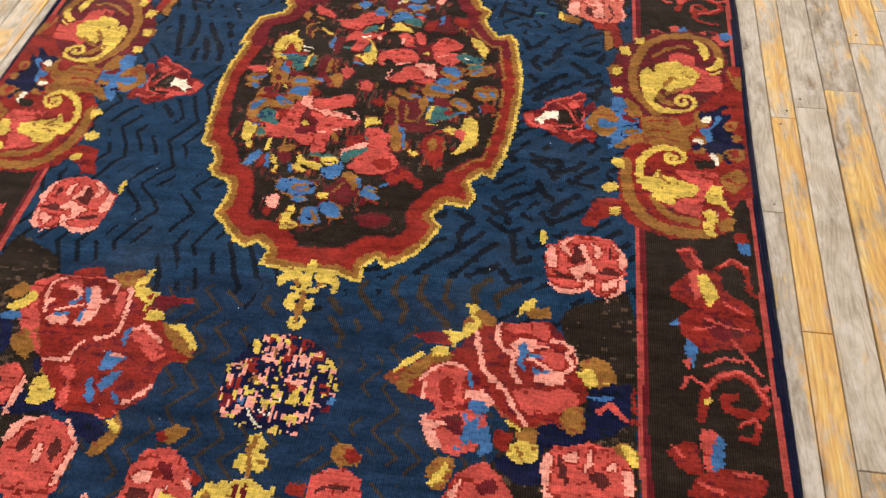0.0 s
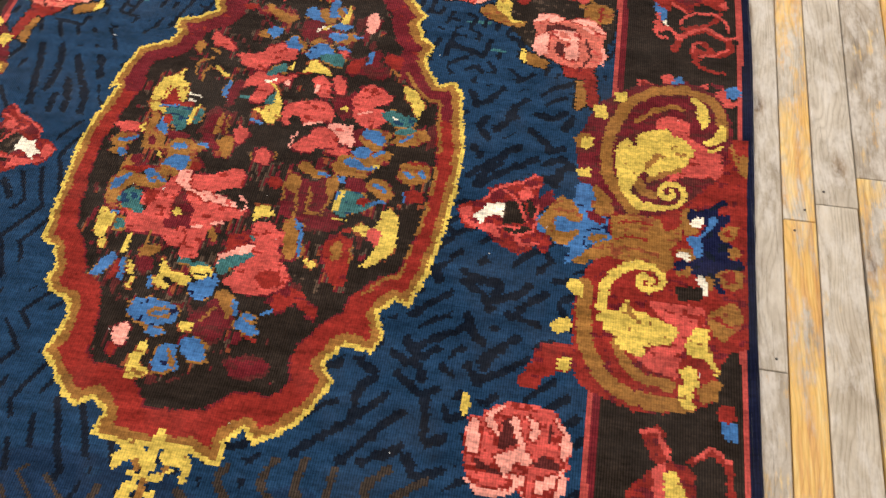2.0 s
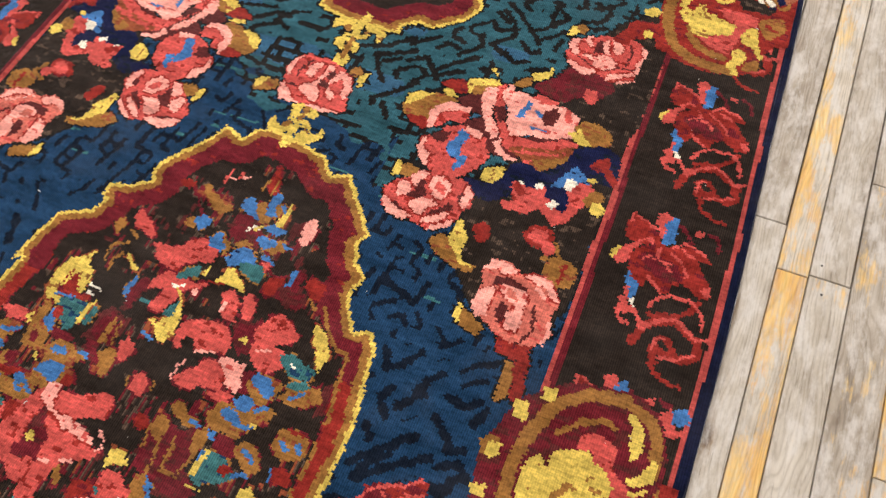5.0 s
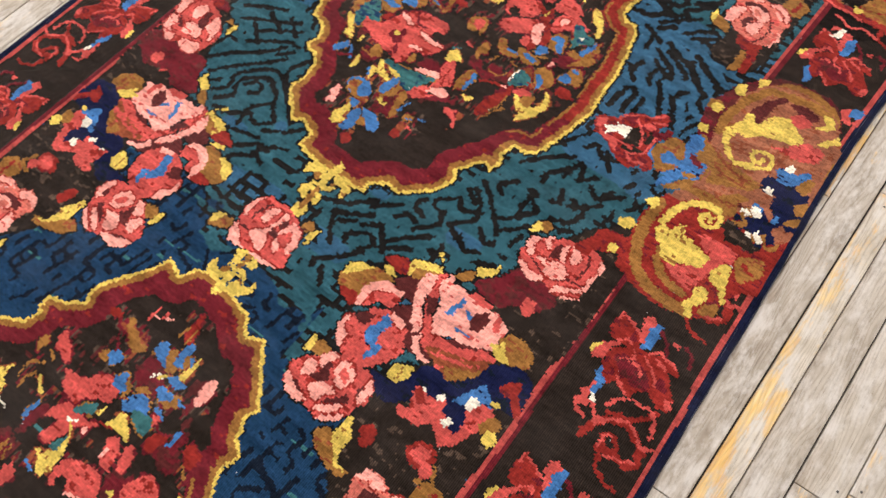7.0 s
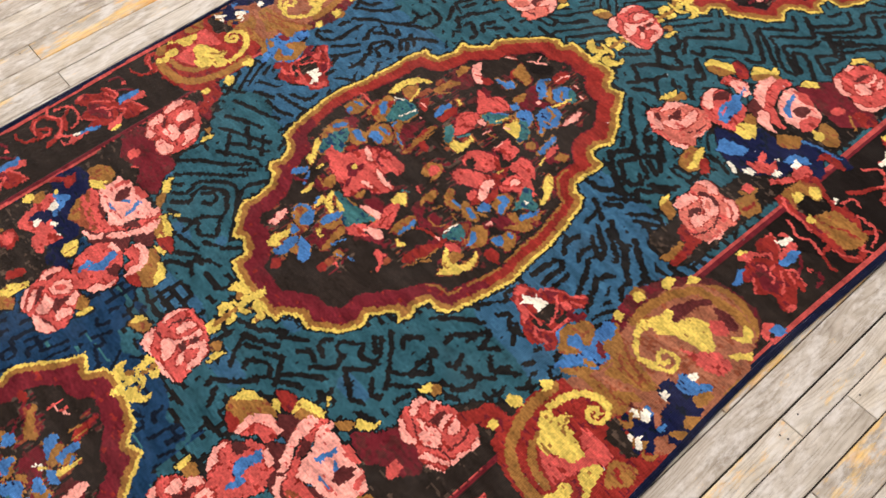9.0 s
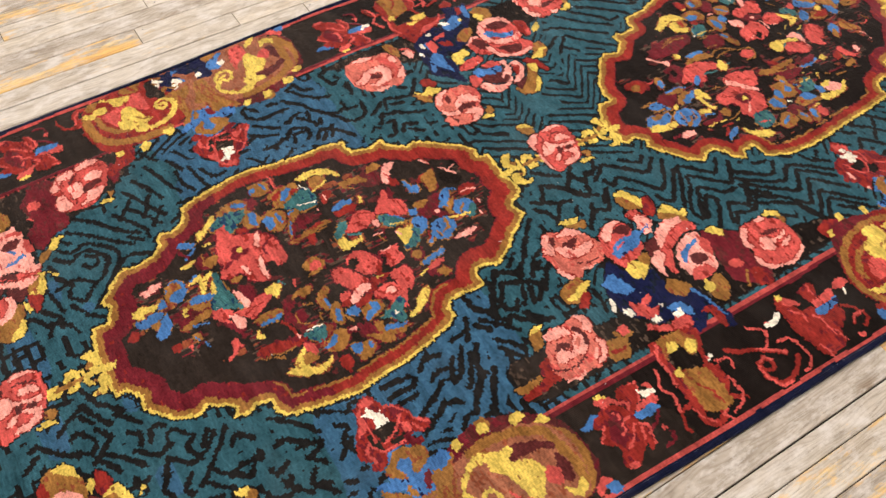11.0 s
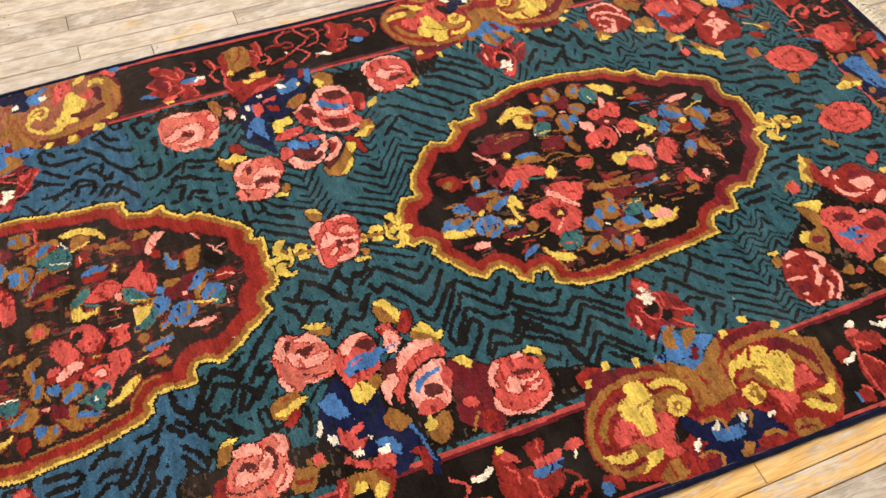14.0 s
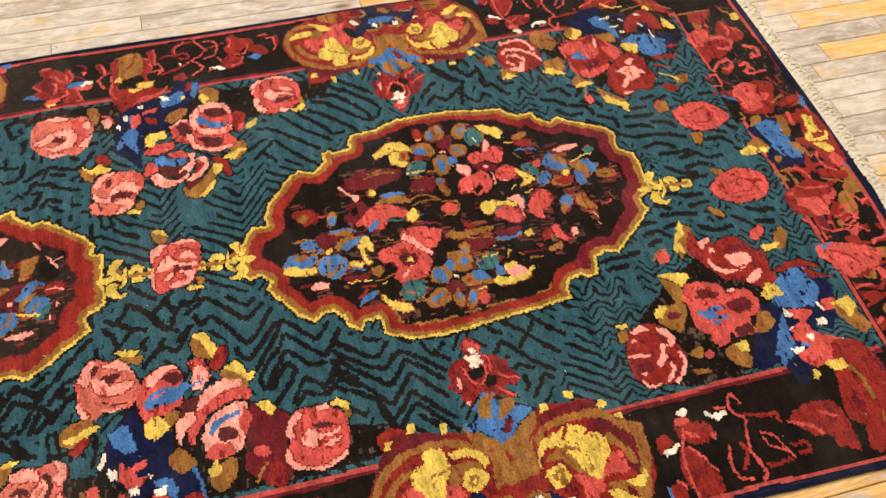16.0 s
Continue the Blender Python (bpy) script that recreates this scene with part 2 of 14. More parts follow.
slab("wall_west", (X0 - 0.15, Y0, -0.1), (X0, Y1, CEILING), WALL, "plain off-white plastered wall beside the floor", "wall")
slab("wall_east", (X1, Y0, -0.1), (X1 + 0.15, Y1, CEILING), WALL, "plain off-white plastered wall beside the floor", "wall")
slab("wall_south", (X0 - 0.15, Y0 - 0.15, -0.1), (X1 + 0.15, Y0, CEILING), WALL, "plain off-white plastered wall behind the rug", "wall")
slab("wall_north", (X0 - 0.15, Y1, -0.1), (X1 + 0.15, Y1 + 0.15, CEILING), WALL, "plain off-white plastered wall beyond the rug", "wall")
slab("ceiling", (X0 - 0.15, Y0 - 0.15, CEILING), (X1 + 0.15, Y1 + 0.15, CEILING + 0.15), CEIL, "plain white painted ceiling", "ceiling")
floor = slab("floor", (X0, Y0, -0.1), (X1, Y1, -0.012), GAP, "weathered grey strip-board floor with worn orange varnish", "floor")

# ---- the rug: a chart of knots, one dye to each ----
RX, RY0, RY1 = 0.788, -1.19, 4.915
COLS, ROWS = round(2 * RX / KNOT_X), round((RY1 - RY0) / KNOT_Y)
GX, GY = np.meshgrid(-RX + (np.arange(COLS) + 0.5) * KNOT_X, RY0 + (np.arange(ROWS) + 0.5) * KNOT_Y)
dye = np.zeros((ROWS, COLS), np.int16)
piece = np.zeros((ROWS, COLS), np.int16)
rng = np.random.default_rng(7)


def value_noise(sx, sy, seed):
    """Smooth noise from -1 to 1 over the chart, with features of sx by sy metres."""
    r = np.random.default_rng(seed)
    u, v = (GX + RX) / sx, (GY - RY0) / sy
    lattice = r.uniform(-1, 1, (int(v.max()) + 3, int(u.max()) + 3))
    i, j = v.astype(int), u.astype(int)
    fv, fu = v - i, u - j
    fv, fu = fv * fv * (3 - 2 * fv), fu * fu * (3 - 2 * fu)
    top = lattice[i, j] * (1 - fu) + lattice[i, j + 1] * fu
    low = lattice[i + 1, j] * (1 - fu) + lattice[i + 1, j + 1] * fu
    return top * (1 - fv) + low * fv


# the weaver's unevenness: places wander by a knot
LONG_X, LONG_Y = 0.003 * value_noise(0.2, 0.1, 3), 0.003 * value_noise(0.1, 0.2, 4)
WX = GX + 0.0022 * value_noise(0.009, 0.008, 1) + rng.uniform(-0.0017, 0.0017, (ROWS, 1)) + LONG_X
WY = GY + 0.0022 * value_noise(0.008, 0.009, 2) + rng.uniform(-0.0010, 0.0010, (1, COLS)) + LONG_Y
SX, SY = GX + LONG_X, GY + LONG_Y  # stripes were knotted more evenly

VARY = value_noise(0.05, 0.05, 8)
FLECK = 0.65 * value_noise(0.020, 0.0075, 5) + 0.5 * value_noise(0.007, 0.005, 6)
SHADES = {SALMON: (CORAL, 0.42), CLAY: (RUST, 0.4), CORAL: (RED, 0.48), PINK: (CORAL, 0.55), OCHRE: (RUST, 0.46), RED: (CRIMSON, 0.40), GOLD: (OCHRE, 0.62),
          BLUE: (NAVY, 0.55), NAVY: (FIELD_INK, 0.4), CRIMSON: (WINE, 0.25), BROWN: (WALNUT, 0.48), RUST: (CORAL, 0.4), TEAL: (FIELD_BLUE, 0.4)}
PIECES = [("field", 0, "")]
HALO = {BLUE: OCHRE, TEAL: OCHRE, GOLD: RUST, CORAL: CRIMSON, PINK: CRIMSON, RED: CRIMSON, OCHRE: CRIMSON, CRIMSON: WINE, IVORY: RED}


def swung(q):
    """Where the upper part of the rug lies: turned three degrees to the right."""
    return np.column_stack((0.99233 * q[:, 0] + 0.0525 * q[:, 1] - 0.1471, 0.99233 * q[:, 1] - 0.0525 * q[:, 0] + 0.05551))


def smooth(f):
    f = np.clip(f, 0, 1)
    return f * f * (3 - 2 * f)


def laid(q):
    """From the chart to the floor: the rug bends between its second and third medallions."""
    f = smooth((q[:, 1:2] - 2.62) / 0.72)
    x, y = q[:, 0], q[:, 1]
    wide = 0.073 * smooth((y - 2.3) / 2.0) * smooth((-x - 0.40) / 0.17)  # the left border widens towards the far end
    slim = (0.010 * np.exp(-((y - 3.0) / 0.3) ** 2) - 0.030 * smooth((y - 3.5) / 1.2)) * smooth((x - 0.40) / 0.17) * smooth((0.80 - x) / 0.2)
    q = np.column_stack((x - wide + slim, y))
    return q * (1 - f) + swung(q) * f


def charted(p):
    """From the floor to the chart."""
    q = p
    for _ in range(14 if p[:, 1].max() > 2.28 else 0):
        q = q + p - laid(q)
    return q


def bend_mesh(bm):
    flat = laid(np.array([v.co[:2] for v in bm.verts]))
    for v, (x, y) in zip(bm.verts, flat):
        v.co.x, v.co.y = x, y


class Place:
    """Where a motif stands on the rug; side = -1 mirrors it."""

    def __init__(self, name, x, y, side=1, sx=1.0, sy=1.0, label="", parent=None):
        self.x, self.y, self.fx, self.fy = x * side, y, sx * side / 1000, sy / 1000
        PIECES.append((name, parent.id if parent else 0, label))
        self.id = len(PIECES) - 1
        self.halo = 0.0
        self.outline = y > 1.75 and ("rose" in name or "fleur" in name)

    def points(self, xy):
        q = np.array(xy, float).reshape(-1, 2)
        q = np.column_stack((self.x + q[:, 0] * self.fx, self.y + q[:, 1] * self.fy))
        return q if self.y < 1.6 else charted(swung(q) if self.y > 2.8 else q)

    def ring(self, *xy):
        return self.points(xy)


def window(q, margin):
    (x0, y0), (x1, y1) = q.min(0) - margin, q.max(0) + margin
    c0, c1 = int(max(0, (x0 + RX) / KNOT_X)), int(min(COLS, (x1 + RX) / KNOT_X + 1))
    r0, r1 = int(max(0, (y0 - RY0) / KNOT_Y)), int(min(ROWS, (y1 - RY0) / KNOT_Y + 1))
    return np.s_[r0:max(r0, r1), c0:max(c0, c1)]


def inside(q, w):
    x, y = WX[w], WY[w]
    odd = np.zeros(x.shape, bool)
    for (ax, ay), (bx, by) in zip(q, np.roll(q, -1, 0)):
        if ay != by:
            odd ^= ((ay > y) != (by > y)) & (x < (bx - ax) * (y - ay) / (by - ay) + ax)
    return odd


def distance(q, w, closed):
    x, y = WX[w], WY[w]
    best = np.full(x.shape, 9.0)
    ends = np.roll(q, -1, 0) if closed else q[1:]
    for (ax, ay), (bx, by) in zip(q, ends):
        dx, dy = bx - ax, by - ay
        s = np.clip(((x - ax) * dx + (y - ay) * dy) / (dx * dx + dy * dy + 1e-12), 0, 1)
        best = np.minimum(best, np.hypot(x - ax - s * dx, y - ay - s * dy))
    return best


def rounded(q, closed=True):
    nxt = np.roll(q, -1, 0) if closed else q[1:]
    cur = q if closed else q[:-1]
    out = np.empty((2 * len(cur), 2))
    out[0::2], out[1::2] = cur * 0.86 + nxt * 0.14, cur * 0.14 + nxt * 0.86
    return out if closed else np.vstack((q[:1], out, q[-1:]))


def weave(at, w, mask, colour):
    dye[w][mask] = colour
    piece[w][mask] = at.id


def blob(at, colour, *xy):
    """A patch of one dye, with the weaver's shading: short rows of a neighbouring dye."""
    q = rounded(at.points(xy))
    w = window(q, 0.018)
    mask = inside(q, w)
    far = distance(q, w, True)
    mask |= far < 0.0008
    if at.halo and colour in HALO:  # flowers of a bouquet are edged with a second dye
        rim = ~mask & (far < at.halo + 0.005 * FLECK[w] + 0.002 * VARY[w]) & (dye[w] == BROWN)
        weave(at, w, rim, HALO[colour])
        weave(at, w, rim & (FLECK[w] < -0.45), RED if HALO[colour] != OCHRE else RUST)
    if colour == PINK:  # petals are parted by a darker row
        weave(at, w, ~mask & (far < 0.0042) & ((dye[w] == CORAL) | (dye[w] == SALMON)) & (FLECK[w] > -0.25), RED)
    if at.outline:  # a dark row round what stands on the open field
        weave(at, w, ~mask & (far < 0.0040 + 0.002 * FLECK[w]) & (piece[w] == 0), FIELD_DARK)
    weave(at, w, mask, colour)
    if mask.sum() > 90 and colour in SHADES:
        tone, share = SHADES[colour]
        weave(at, w, mask & (FLECK[w] > share), tone)


def stroke(at, colour, width, *xy):
    q = rounded(at.points(xy), False)
    w = window(q, 0.02)
    weave(at, w, distance(q, w, False) < width / 2000, colour)


def tri(u):
    return np.abs((u % 1) * 4 - 2) - 1


# ---- motifs of the rug, in millimetres from their own middles ----

def outline_right(at):
    return at.ring(5, -498, 46, -494, 79, -505, 95, -502, 95, -471, 111, -452, 132, -470, 162, -452, 192, -420, 216, -368, 196, -337, 217, -308, 259, -317, 271, -285, 254, -250, 274, -226, 298, -231, 317, -175, 330, -103, 335, -28, 334, 64, 313, 190, 299, 215, 270, 204, 254, 224, 236, 259, 248, 296, 223, 314, 209, 347, 221, 367, 204, 388, 168, 431, 137, 471, 106, 456, 81, 487, 42, 497, 3, 506)


def outline_left(at):
    return at.ring(3, 506, -36, 512, -63, 496, -80, 469, -118, 486, -139, 444, -167, 405, -186, 375, -191, 348, -179, 332, -211, 309, -243, 300, -242, 276, -233, 265, -242, 239, -276, 226, -292, 217, -302, 174, -310, 111, -296, 120, -307, 59, -313, 0, -308, -68, -303, -132, -294, -193, -291, -207, -266, -219, -251, -246, -256, -275, -237, -292, -207, -302, -198, -327, -199, -354, -209, -387, -183, -413, -151, -447, -129, -460, -108, -446, -87, -461, -91, -492, -67, -497, -37, -500, 5, -498)


def bouquet(at):
    blob(at, RED, -206, 96, -206, 113, -206, 130, -195, 135, -179, 106, -166, 97, -148, 102, -153, 94, -178, 92, -193, 92)
    blob(at, GOLD, -217, 77, -226, 103, -226, 126, -220, 147, -208, 156, -195, 161, -187, 172, -190, 156, -184, 145, -172, 139, -165, 125, -165, 100, -177, 106, -191, 132, -204, 134, -206, 113, -207, 92, -192, 79, -176, 71, -180, 67, -201, 78, -209, 73)
    stroke(at, GOLD, 5, -201, 102, -198, 125, -194, 132)
    stroke(at, IVORY, 4, -163, 120, -140, 119)
    stroke(at, IVORY, 4, -158, 107, -144, 104)
    blob(at, OCHRE, -203, -1, -208, 24, -209, 51, -210, 69, -199, 71, -195, 50, -198, 39, -182, 31, -169, 23, -171, 10, -160, -1, -176, -7, -191, -4)
    blob(at, TEAL, -191, 76, -185, 85, -158, 90, -144, 90, -145, 73, -145, 57, -145, 44, -152, 39, -167, 47, -176, 62, -184, 66)
    stroke(at, BLUE, 5, -204, 85, -173, 90)
    blob(at, GOLD, -145, 57, -145, 73, -144, 90, -133, 99, -137, 85, -138, 69, -140, 54)
    blob(at, TEAL, -135, 80, -128, 93, -124, 77, -127, 58, -134, 59)
    blob(at, BLUE, -196, 42, -190, 51, -193, 65, -181, 50, -170, 31, -173, 25, -190, 38)
    blob(at, RED, -189, 60, -185, 69, -172, 61, -171, 50, -181, 50)
    blob(at, CRIMSON, -197, 16, -194, 25, -184, 13, -184, 2, -192, 4)
    blob(at, CRIMSON, -171, 33, -157, 39, -135, 32, -129, 27, -146, 22, -163, 24)
    blob(at, CORAL, -268, 37, -249, 44, -231, 45, -220, 38, -223, 27, -238, 28, -248, 19, -254, 29)
    blob(at, GOLD, -222, 38, -216, 44, -210, 32, -215, 26)
    blob(at, OCHRE, -260, 2, -252, 16, -239, 21, -220, 20, -220, 9, -229, -3, -225, -16, -234, -24, -248, -25, -254, -21, -250, -10)
    stroke(at, BLUE, 8, -242, 4, -219, 14)
    blob(at, BLUE, -239, -23, -241, -15, -230, -11, -223, -20, -230, -27)
    blob(at, OCHRE, -221, -53, -217, -30, -211, -23, -201, -42, -209, -49)
    blob(at, RED, -218, -50, -206, -46, -189, -43, -172, -40, -174, -50, -184, -54, -201, -57)
    blob(at, CRIMSON, -211, -23, -199, -18, -191, -27, -196, -41, -206, -36)
    blob(at, GOLD, -170, -16, -169, -9, -163, -12, -164, -20)
    blob(at, OCHRE, -159, -4, -158, 17, -142, 25, -122, 20, -109, 10, -102, 17, -89, 8, -101, 1, -104, -10, -106, -20, -111, -31, -123, -23, -136, -15, -154, -16)
    blob(at, BLUE, -153, 4, -147, 14, -133, 14, -121, 3, -133, 1, -145, 2)
    stroke(at, BLUE, 8, -107, 14, -94, 13)
    blob(at, OCHRE, -158, -50, -156, -34, -149, -28, -135, -40, -119, -45, -114, -37, -109, -21, -94, -16, -95, -38, -121, -53, -133, -55)
    blob(at, BLUE, -154, -34, -152, -20, -141, -14, -124, -13, -115, -14, -115, -27, -117, -39, -131, -40, -143, -35)
    blob(at, RED, -107, -40, -104, -25, -96, -23, -86, -32, -94, -40)
    blob(at, OCHRE, -227, -101, -227, -82, -225, -66, -216, -55, -196, -58, -176, -58, -162, -40, -150, -48, -136, -60, -137, -80, -154, -83, -172, -82, -189, -75, -198, -86, -202, -106, -206, -121, -198, -126, -205, -131, -215, -123)
    blob(at, BLUE, -223, -91, -221, -80, -215, -68, -204, -60, -196, -63, -204, -72, -208, -83, -212, -94)
    blob(at, BLUE, -176, -58, -174, -44, -165, -46, -153, -57, -137, -64, -136, -70, -153, -63, -161, -55, -165, -61, -155, -74, -164, -72)
    blob(at, TEAL, -201, -114, -198, -96, -188, -86, -173, -90, -167, -95, -167, -110, -155, -122, -160, -132, -176, -125, -190, -125)
    stroke(at, BLUE, 5, -207, -136, -185, -136)
    stroke(at, TEAL, 6, -173, -132, -152, -130)
    blob(at, TEAL, -189, -160, -187, -146, -176, -149, -173, -162, -184, -168)
    blob(at, GOLD, -216, -179, -218, -161, -220, -138, -220, -127, -209, -136, -194, -141, -193, -156, -198, -166, -198, -185)
    blob(at, GOLD, -199, -203, -202, -190, -196, -184, -191, -188, -191, -201)
    stroke(at, GOLD, 7, -157, -204, -156, -174)
    blob(at, CORAL, -174, -156, -173, -143, -182, -131, -185, -141, -191, -133, -181, -124, -172, -134, -162, -137, -152, -130, -147, -120, -162, -113, -168, -102, -164, -90, -148, -85, -132, -70, -132, -60, -121, -51, -106, -55, -98, -49, -74, -46, -57, -42, -40, -28, -22, -27, -11, -33, -9, -48, -14, -63, -31, -64, -46, -74, -56, -80, -49, -88, -19, -97, 0, -103, 9, -99, 1, -117, -10, -124, -29, -130, -40, -147, -43, -161, -43, -179, -41, -196, -57, -203, -68, -201, -69, -184, -79, -185, -95, -184, -109, -169, -132, -166, -149, -167, -163, -165)
    blob(at, RED, -165, -92, -158, -84, -143, -86, -144, -106, -146, -117, -157, -112)
    blob(at, CRIMSON, -106, -127, -111, -100, -109, -82, -99, -78, -91, -105, -77, -108, -74, -126, -75, -140, -67, -152, -80, -145, -89, -156, -107, -155, -114, -147)
    blob(at, GOLD, -106, -122, -102, -115, -92, -120, -91, -127, -99, -130)
    blob(at, BROWN, -49, -77, -35, -67, -10, -61, -5, -52, 7, -59, -1, -80, -3, -94, -12, -93, -24, -84)
    blob(at, PINK, -118, -67, -123, -48, -119, -41, -107, -40, -97, -44, -100, -54, -101, -69, -91, -77, -75, -79, -52, -80, -28, -85, -6, -98, -18, -100, -46, -96, -64, -96, -79, -84, -97, -80, -108, -75)
    stroke(at, PINK, 5, -37, -133, -23, -130)
    stroke(at, PINK, 4, -66, -147, -54, -145)
    stroke(at, PINK, 4, -9, -77, 7, -93, 0, -101)
    stroke(at, RED, 4, -76, -154, -70, -175, -75, -185)
    blob(at, OCHRE, -37, -156, -34, -141, -23, -153, -23, -171)
    blob(at, OCHRE, -135, -200, -123, -189, -101, -189, -100, -202, -110, -209, -127, -210)
    stroke(at, OCHRE, 5, -126, -185, -129, -163)
    blob(at, CRIMSON, -125, -228, -125, -213, -107, -210, -99, -228, -110, -239)
    blob(at, RED, -165, -257, -158, -235, -160, -218, -152, -220, -151, -238, -155, -251)
    blob(at, BLUE, -192, -254, -188, -236, -183, -217, -170, -209, -163, -214, -166, -232, -177, -251)
    blob(at, BLUE, -146, -249, -148, -233, -154, -216, -149, -216, -140, -240, -138, -256)
    stroke(at, GOLD, 6, -137, -231, -137, -220)
    blob(at, GOLD, -135, -243, -133, -228, -127, -229, -129, -245)
    blob(at, GOLD, -128, -267, -128, -246, -123, -247, -122, -266)
    blob(at, TEAL, -69, -205, -47, -206, -22, -206, -8, -212, -19, -214, -44, -214, -62, -213)
    blob(at, BLUE, -32, -266, -36, -246, -22, -239, -9, -229, -6, -220, 7, -228, 5, -255, -10, -270)
    blob(at, GOLD, -85, -238, -88, -222, -89, -209, -80, -220, -70, -229, -54, -233, -37, -234, -36, -246, -51, -249, -71, -242)
    blob(at, GOLD, -44, -218, -28, -213, -11, -212, -5, -224, -19, -236, -32, -235)
    stroke(at, BROWN, 4, -35, -227, -11, -225)
    stroke(at, BLUE, 7, -97, -245, -94, -261)
    blob(at, GOLD, -95, -244, -85, -238, -65, -256, -71, -262, -80, -254, -82, -263)
    blob(at, GOLD, 25, -120, 22, -104, 22, -90, 45, -89, 47, -100, 53, -94, 54, -105, 41, -110, 33, -109)
    blob(at, CORAL, 11, -229, 22, -223, 30, -200, 32, -183, 41, -171, 32, -157, 27, -131, 36, -120, 57, -118, 66, -133, 79, -135, 83, -152, 77, -166, 89, -190, 99, -196, 110, -211, 109, -228, 90, -244, 63, -249, 39, -249)
    blob(at, RED, 57, -217, 73, -205, 94, -206, 98, -230, 76, -238)
    blob(at, RED, -5, -172, -3, -154, 11, -147, 26, -141, 34, -156, 23, -167, 10, -180, 3, -188)
    blob(at, PINK, -8, -188, 6, -179, 23, -167, 40, -164, 41, -172, 28, -184, 9, -189, -2, -196, -5, -202)
    blob(at, TEAL, -1, -219, -4, -198, 6, -192, 24, -184, 41, -177, 45, -185, 30, -200, 17, -211, 10, -219)
    stroke(at, TEAL, 7, 32, -150, 38, -154)
    blob(at, OCHRE, 91, -183, 86, -156, 78, -130, 76, -113, 87, -106, 98, -118, 103, -144, 106, -165, 106, -180)
    blob(at, BLUE, 90, -108, 103, -117, 110, -125, 111, -142, 113, -175, 108, -173, 106, -143, 102, -126)
    blob(at, GOLD, 124, -183, 126, -176, 132, -184, 138, -177, 143, -184, 138, -194, 128, -189)
    blob(at, CRIMSON, 59, -93, 58, -69, 58, -41, 63, -30, 86, -31, 108, -32, 127, -38, 132, -56, 131, -80, 156, -94, 168, -105, 159, -120, 134, -120, 107, -116, 91, -105, 70, -105)
    stroke(at, OCHRE, 5, 76, -47, 86, -79, 86, -102)
    stroke(at, OCHRE, 5, 102, -42, 104, -75, 105, -94, 130, -94)
    stroke(at, OCHRE, 4, 58, -41, 61, -78)
    blob(at, OCHRE, 123, -29, 137, -12, 147, -30, 139, -50, 137, -74, 129, -89, 135, -60)
    blob(at, TEAL, 148, -81, 150, -58, 154, -43, 170, -38, 190, -46, 205, -71, 186, -79, 175, -86, 160, -93)
    stroke(at, BLUE, 6, 147, -63, 148, -49)
    stroke(at, BLUE, 6, 148, -25, 149, -15)
    blob(at, GOLD, 146, -82, 147, -63, 153, -52, 156, -80)
    stroke(at, GOLD, 7, 153, -43, 157, -52)
    stroke(at, GOLD, 4, 149, -99, 170, -98)
    blob(at, RED, 177, -56, 187, -51, 200, -53, 194, -64, 182, -64)
    blob(at, RED, 146, -162, 149, -144, 158, -129, 183, -129, 189, -137, 192, -171, 191, -188, 193, -213, 174, -216, 160, -194)
    blob(at, OCHRE, 163, -176, 160, -151, 168, -136, 177, -139, 177, -169)
    stroke(at, RED, 6, 168, -123, 182, -113)
    stroke(at, OCHRE, 4, 191, -145, 192, -171)
    stroke(at, GOLD, 4, 208, -177, 213, -174)
    blob(at, GOLD, 186, -111, 196, -100, 215, -110, 229, -85, 222, -73, 237, -65, 250, -77, 259, -115, 256, -142, 240, -162, 212, -178, 226, -152, 232, -129, 221, -118, 210, -124, 196, -118)
    blob(at, CORAL, 208, -116, 222, -104, 234, -120, 229, -140, 219, -132)
    blob(at, RED, 254, -34, 266, -25, 284, -31, 282, -48, 263, -51)
    stroke(at, BLUE, 4, 251, -33, 257, -48)
    blob(at, CORAL, -167, 257, -158, 275, -143, 261, -124, 252, -109, 236, -117, 231, -135, 237, -153, 241)
    blob(at, OCHRE, -188, 228, -188, 245, -173, 247, -172, 231, -176, 214)
    stroke(at, OCHRE, 5, -158, 233, -140, 224)
    stroke(at, CRIMSON, 6, -164, 196, -161, 215)
    stroke(at, CRIMSON, 5, -159, 155, -160, 185)
    stroke(at, OCHRE, 5, -168, 166, -171, 195, -145, 211)
    stroke(at, OCHRE, 5, -152, 151, -154, 174, -146, 187)
    blob(at, GOLD, -137, 189, -130, 190, -119, 180, -106, 176, -107, 168, -116, 171)
    blob(at, CRIMSON, -93, 121, -93, 149, -85, 166, -71, 159, -76, 135, -80, 112, -87, 105)
    blob(at, BLUE, -104, 125, -105, 147, -101, 163, -96, 157, -96, 137, -97, 120)
    stroke(at, TEAL, 6, -70, 131, -54, 126)
    blob(at, CORAL, -108, 226, -82, 228, -59, 235, -54, 251, -37, 260, -23, 263, -10, 253, 3, 243, 4, 229, -15, 222, -37, 212, -45, 193, -61, 196, -81, 198, -96, 214)
    stroke(at, RED, 4, -39, 236, -18, 245)
    stroke(at, RED, 5, -58, 202, -44, 196)
    blob(at, CORAL, -71, 148, -74, 164, -62, 184, -50, 192, -37, 182, -42, 170, -48, 157, -62, 155)
    blob(at, CORAL, -55, 122, -47, 140, -47, 169, -34, 189, -3, 182, 13, 191, 4, 174, -17, 166, -23, 139, -26, 121, -34, 115)
    blob(at, TEAL, -39, 188, -29, 204, -13, 214, -4, 200, -20, 191, -31, 180)
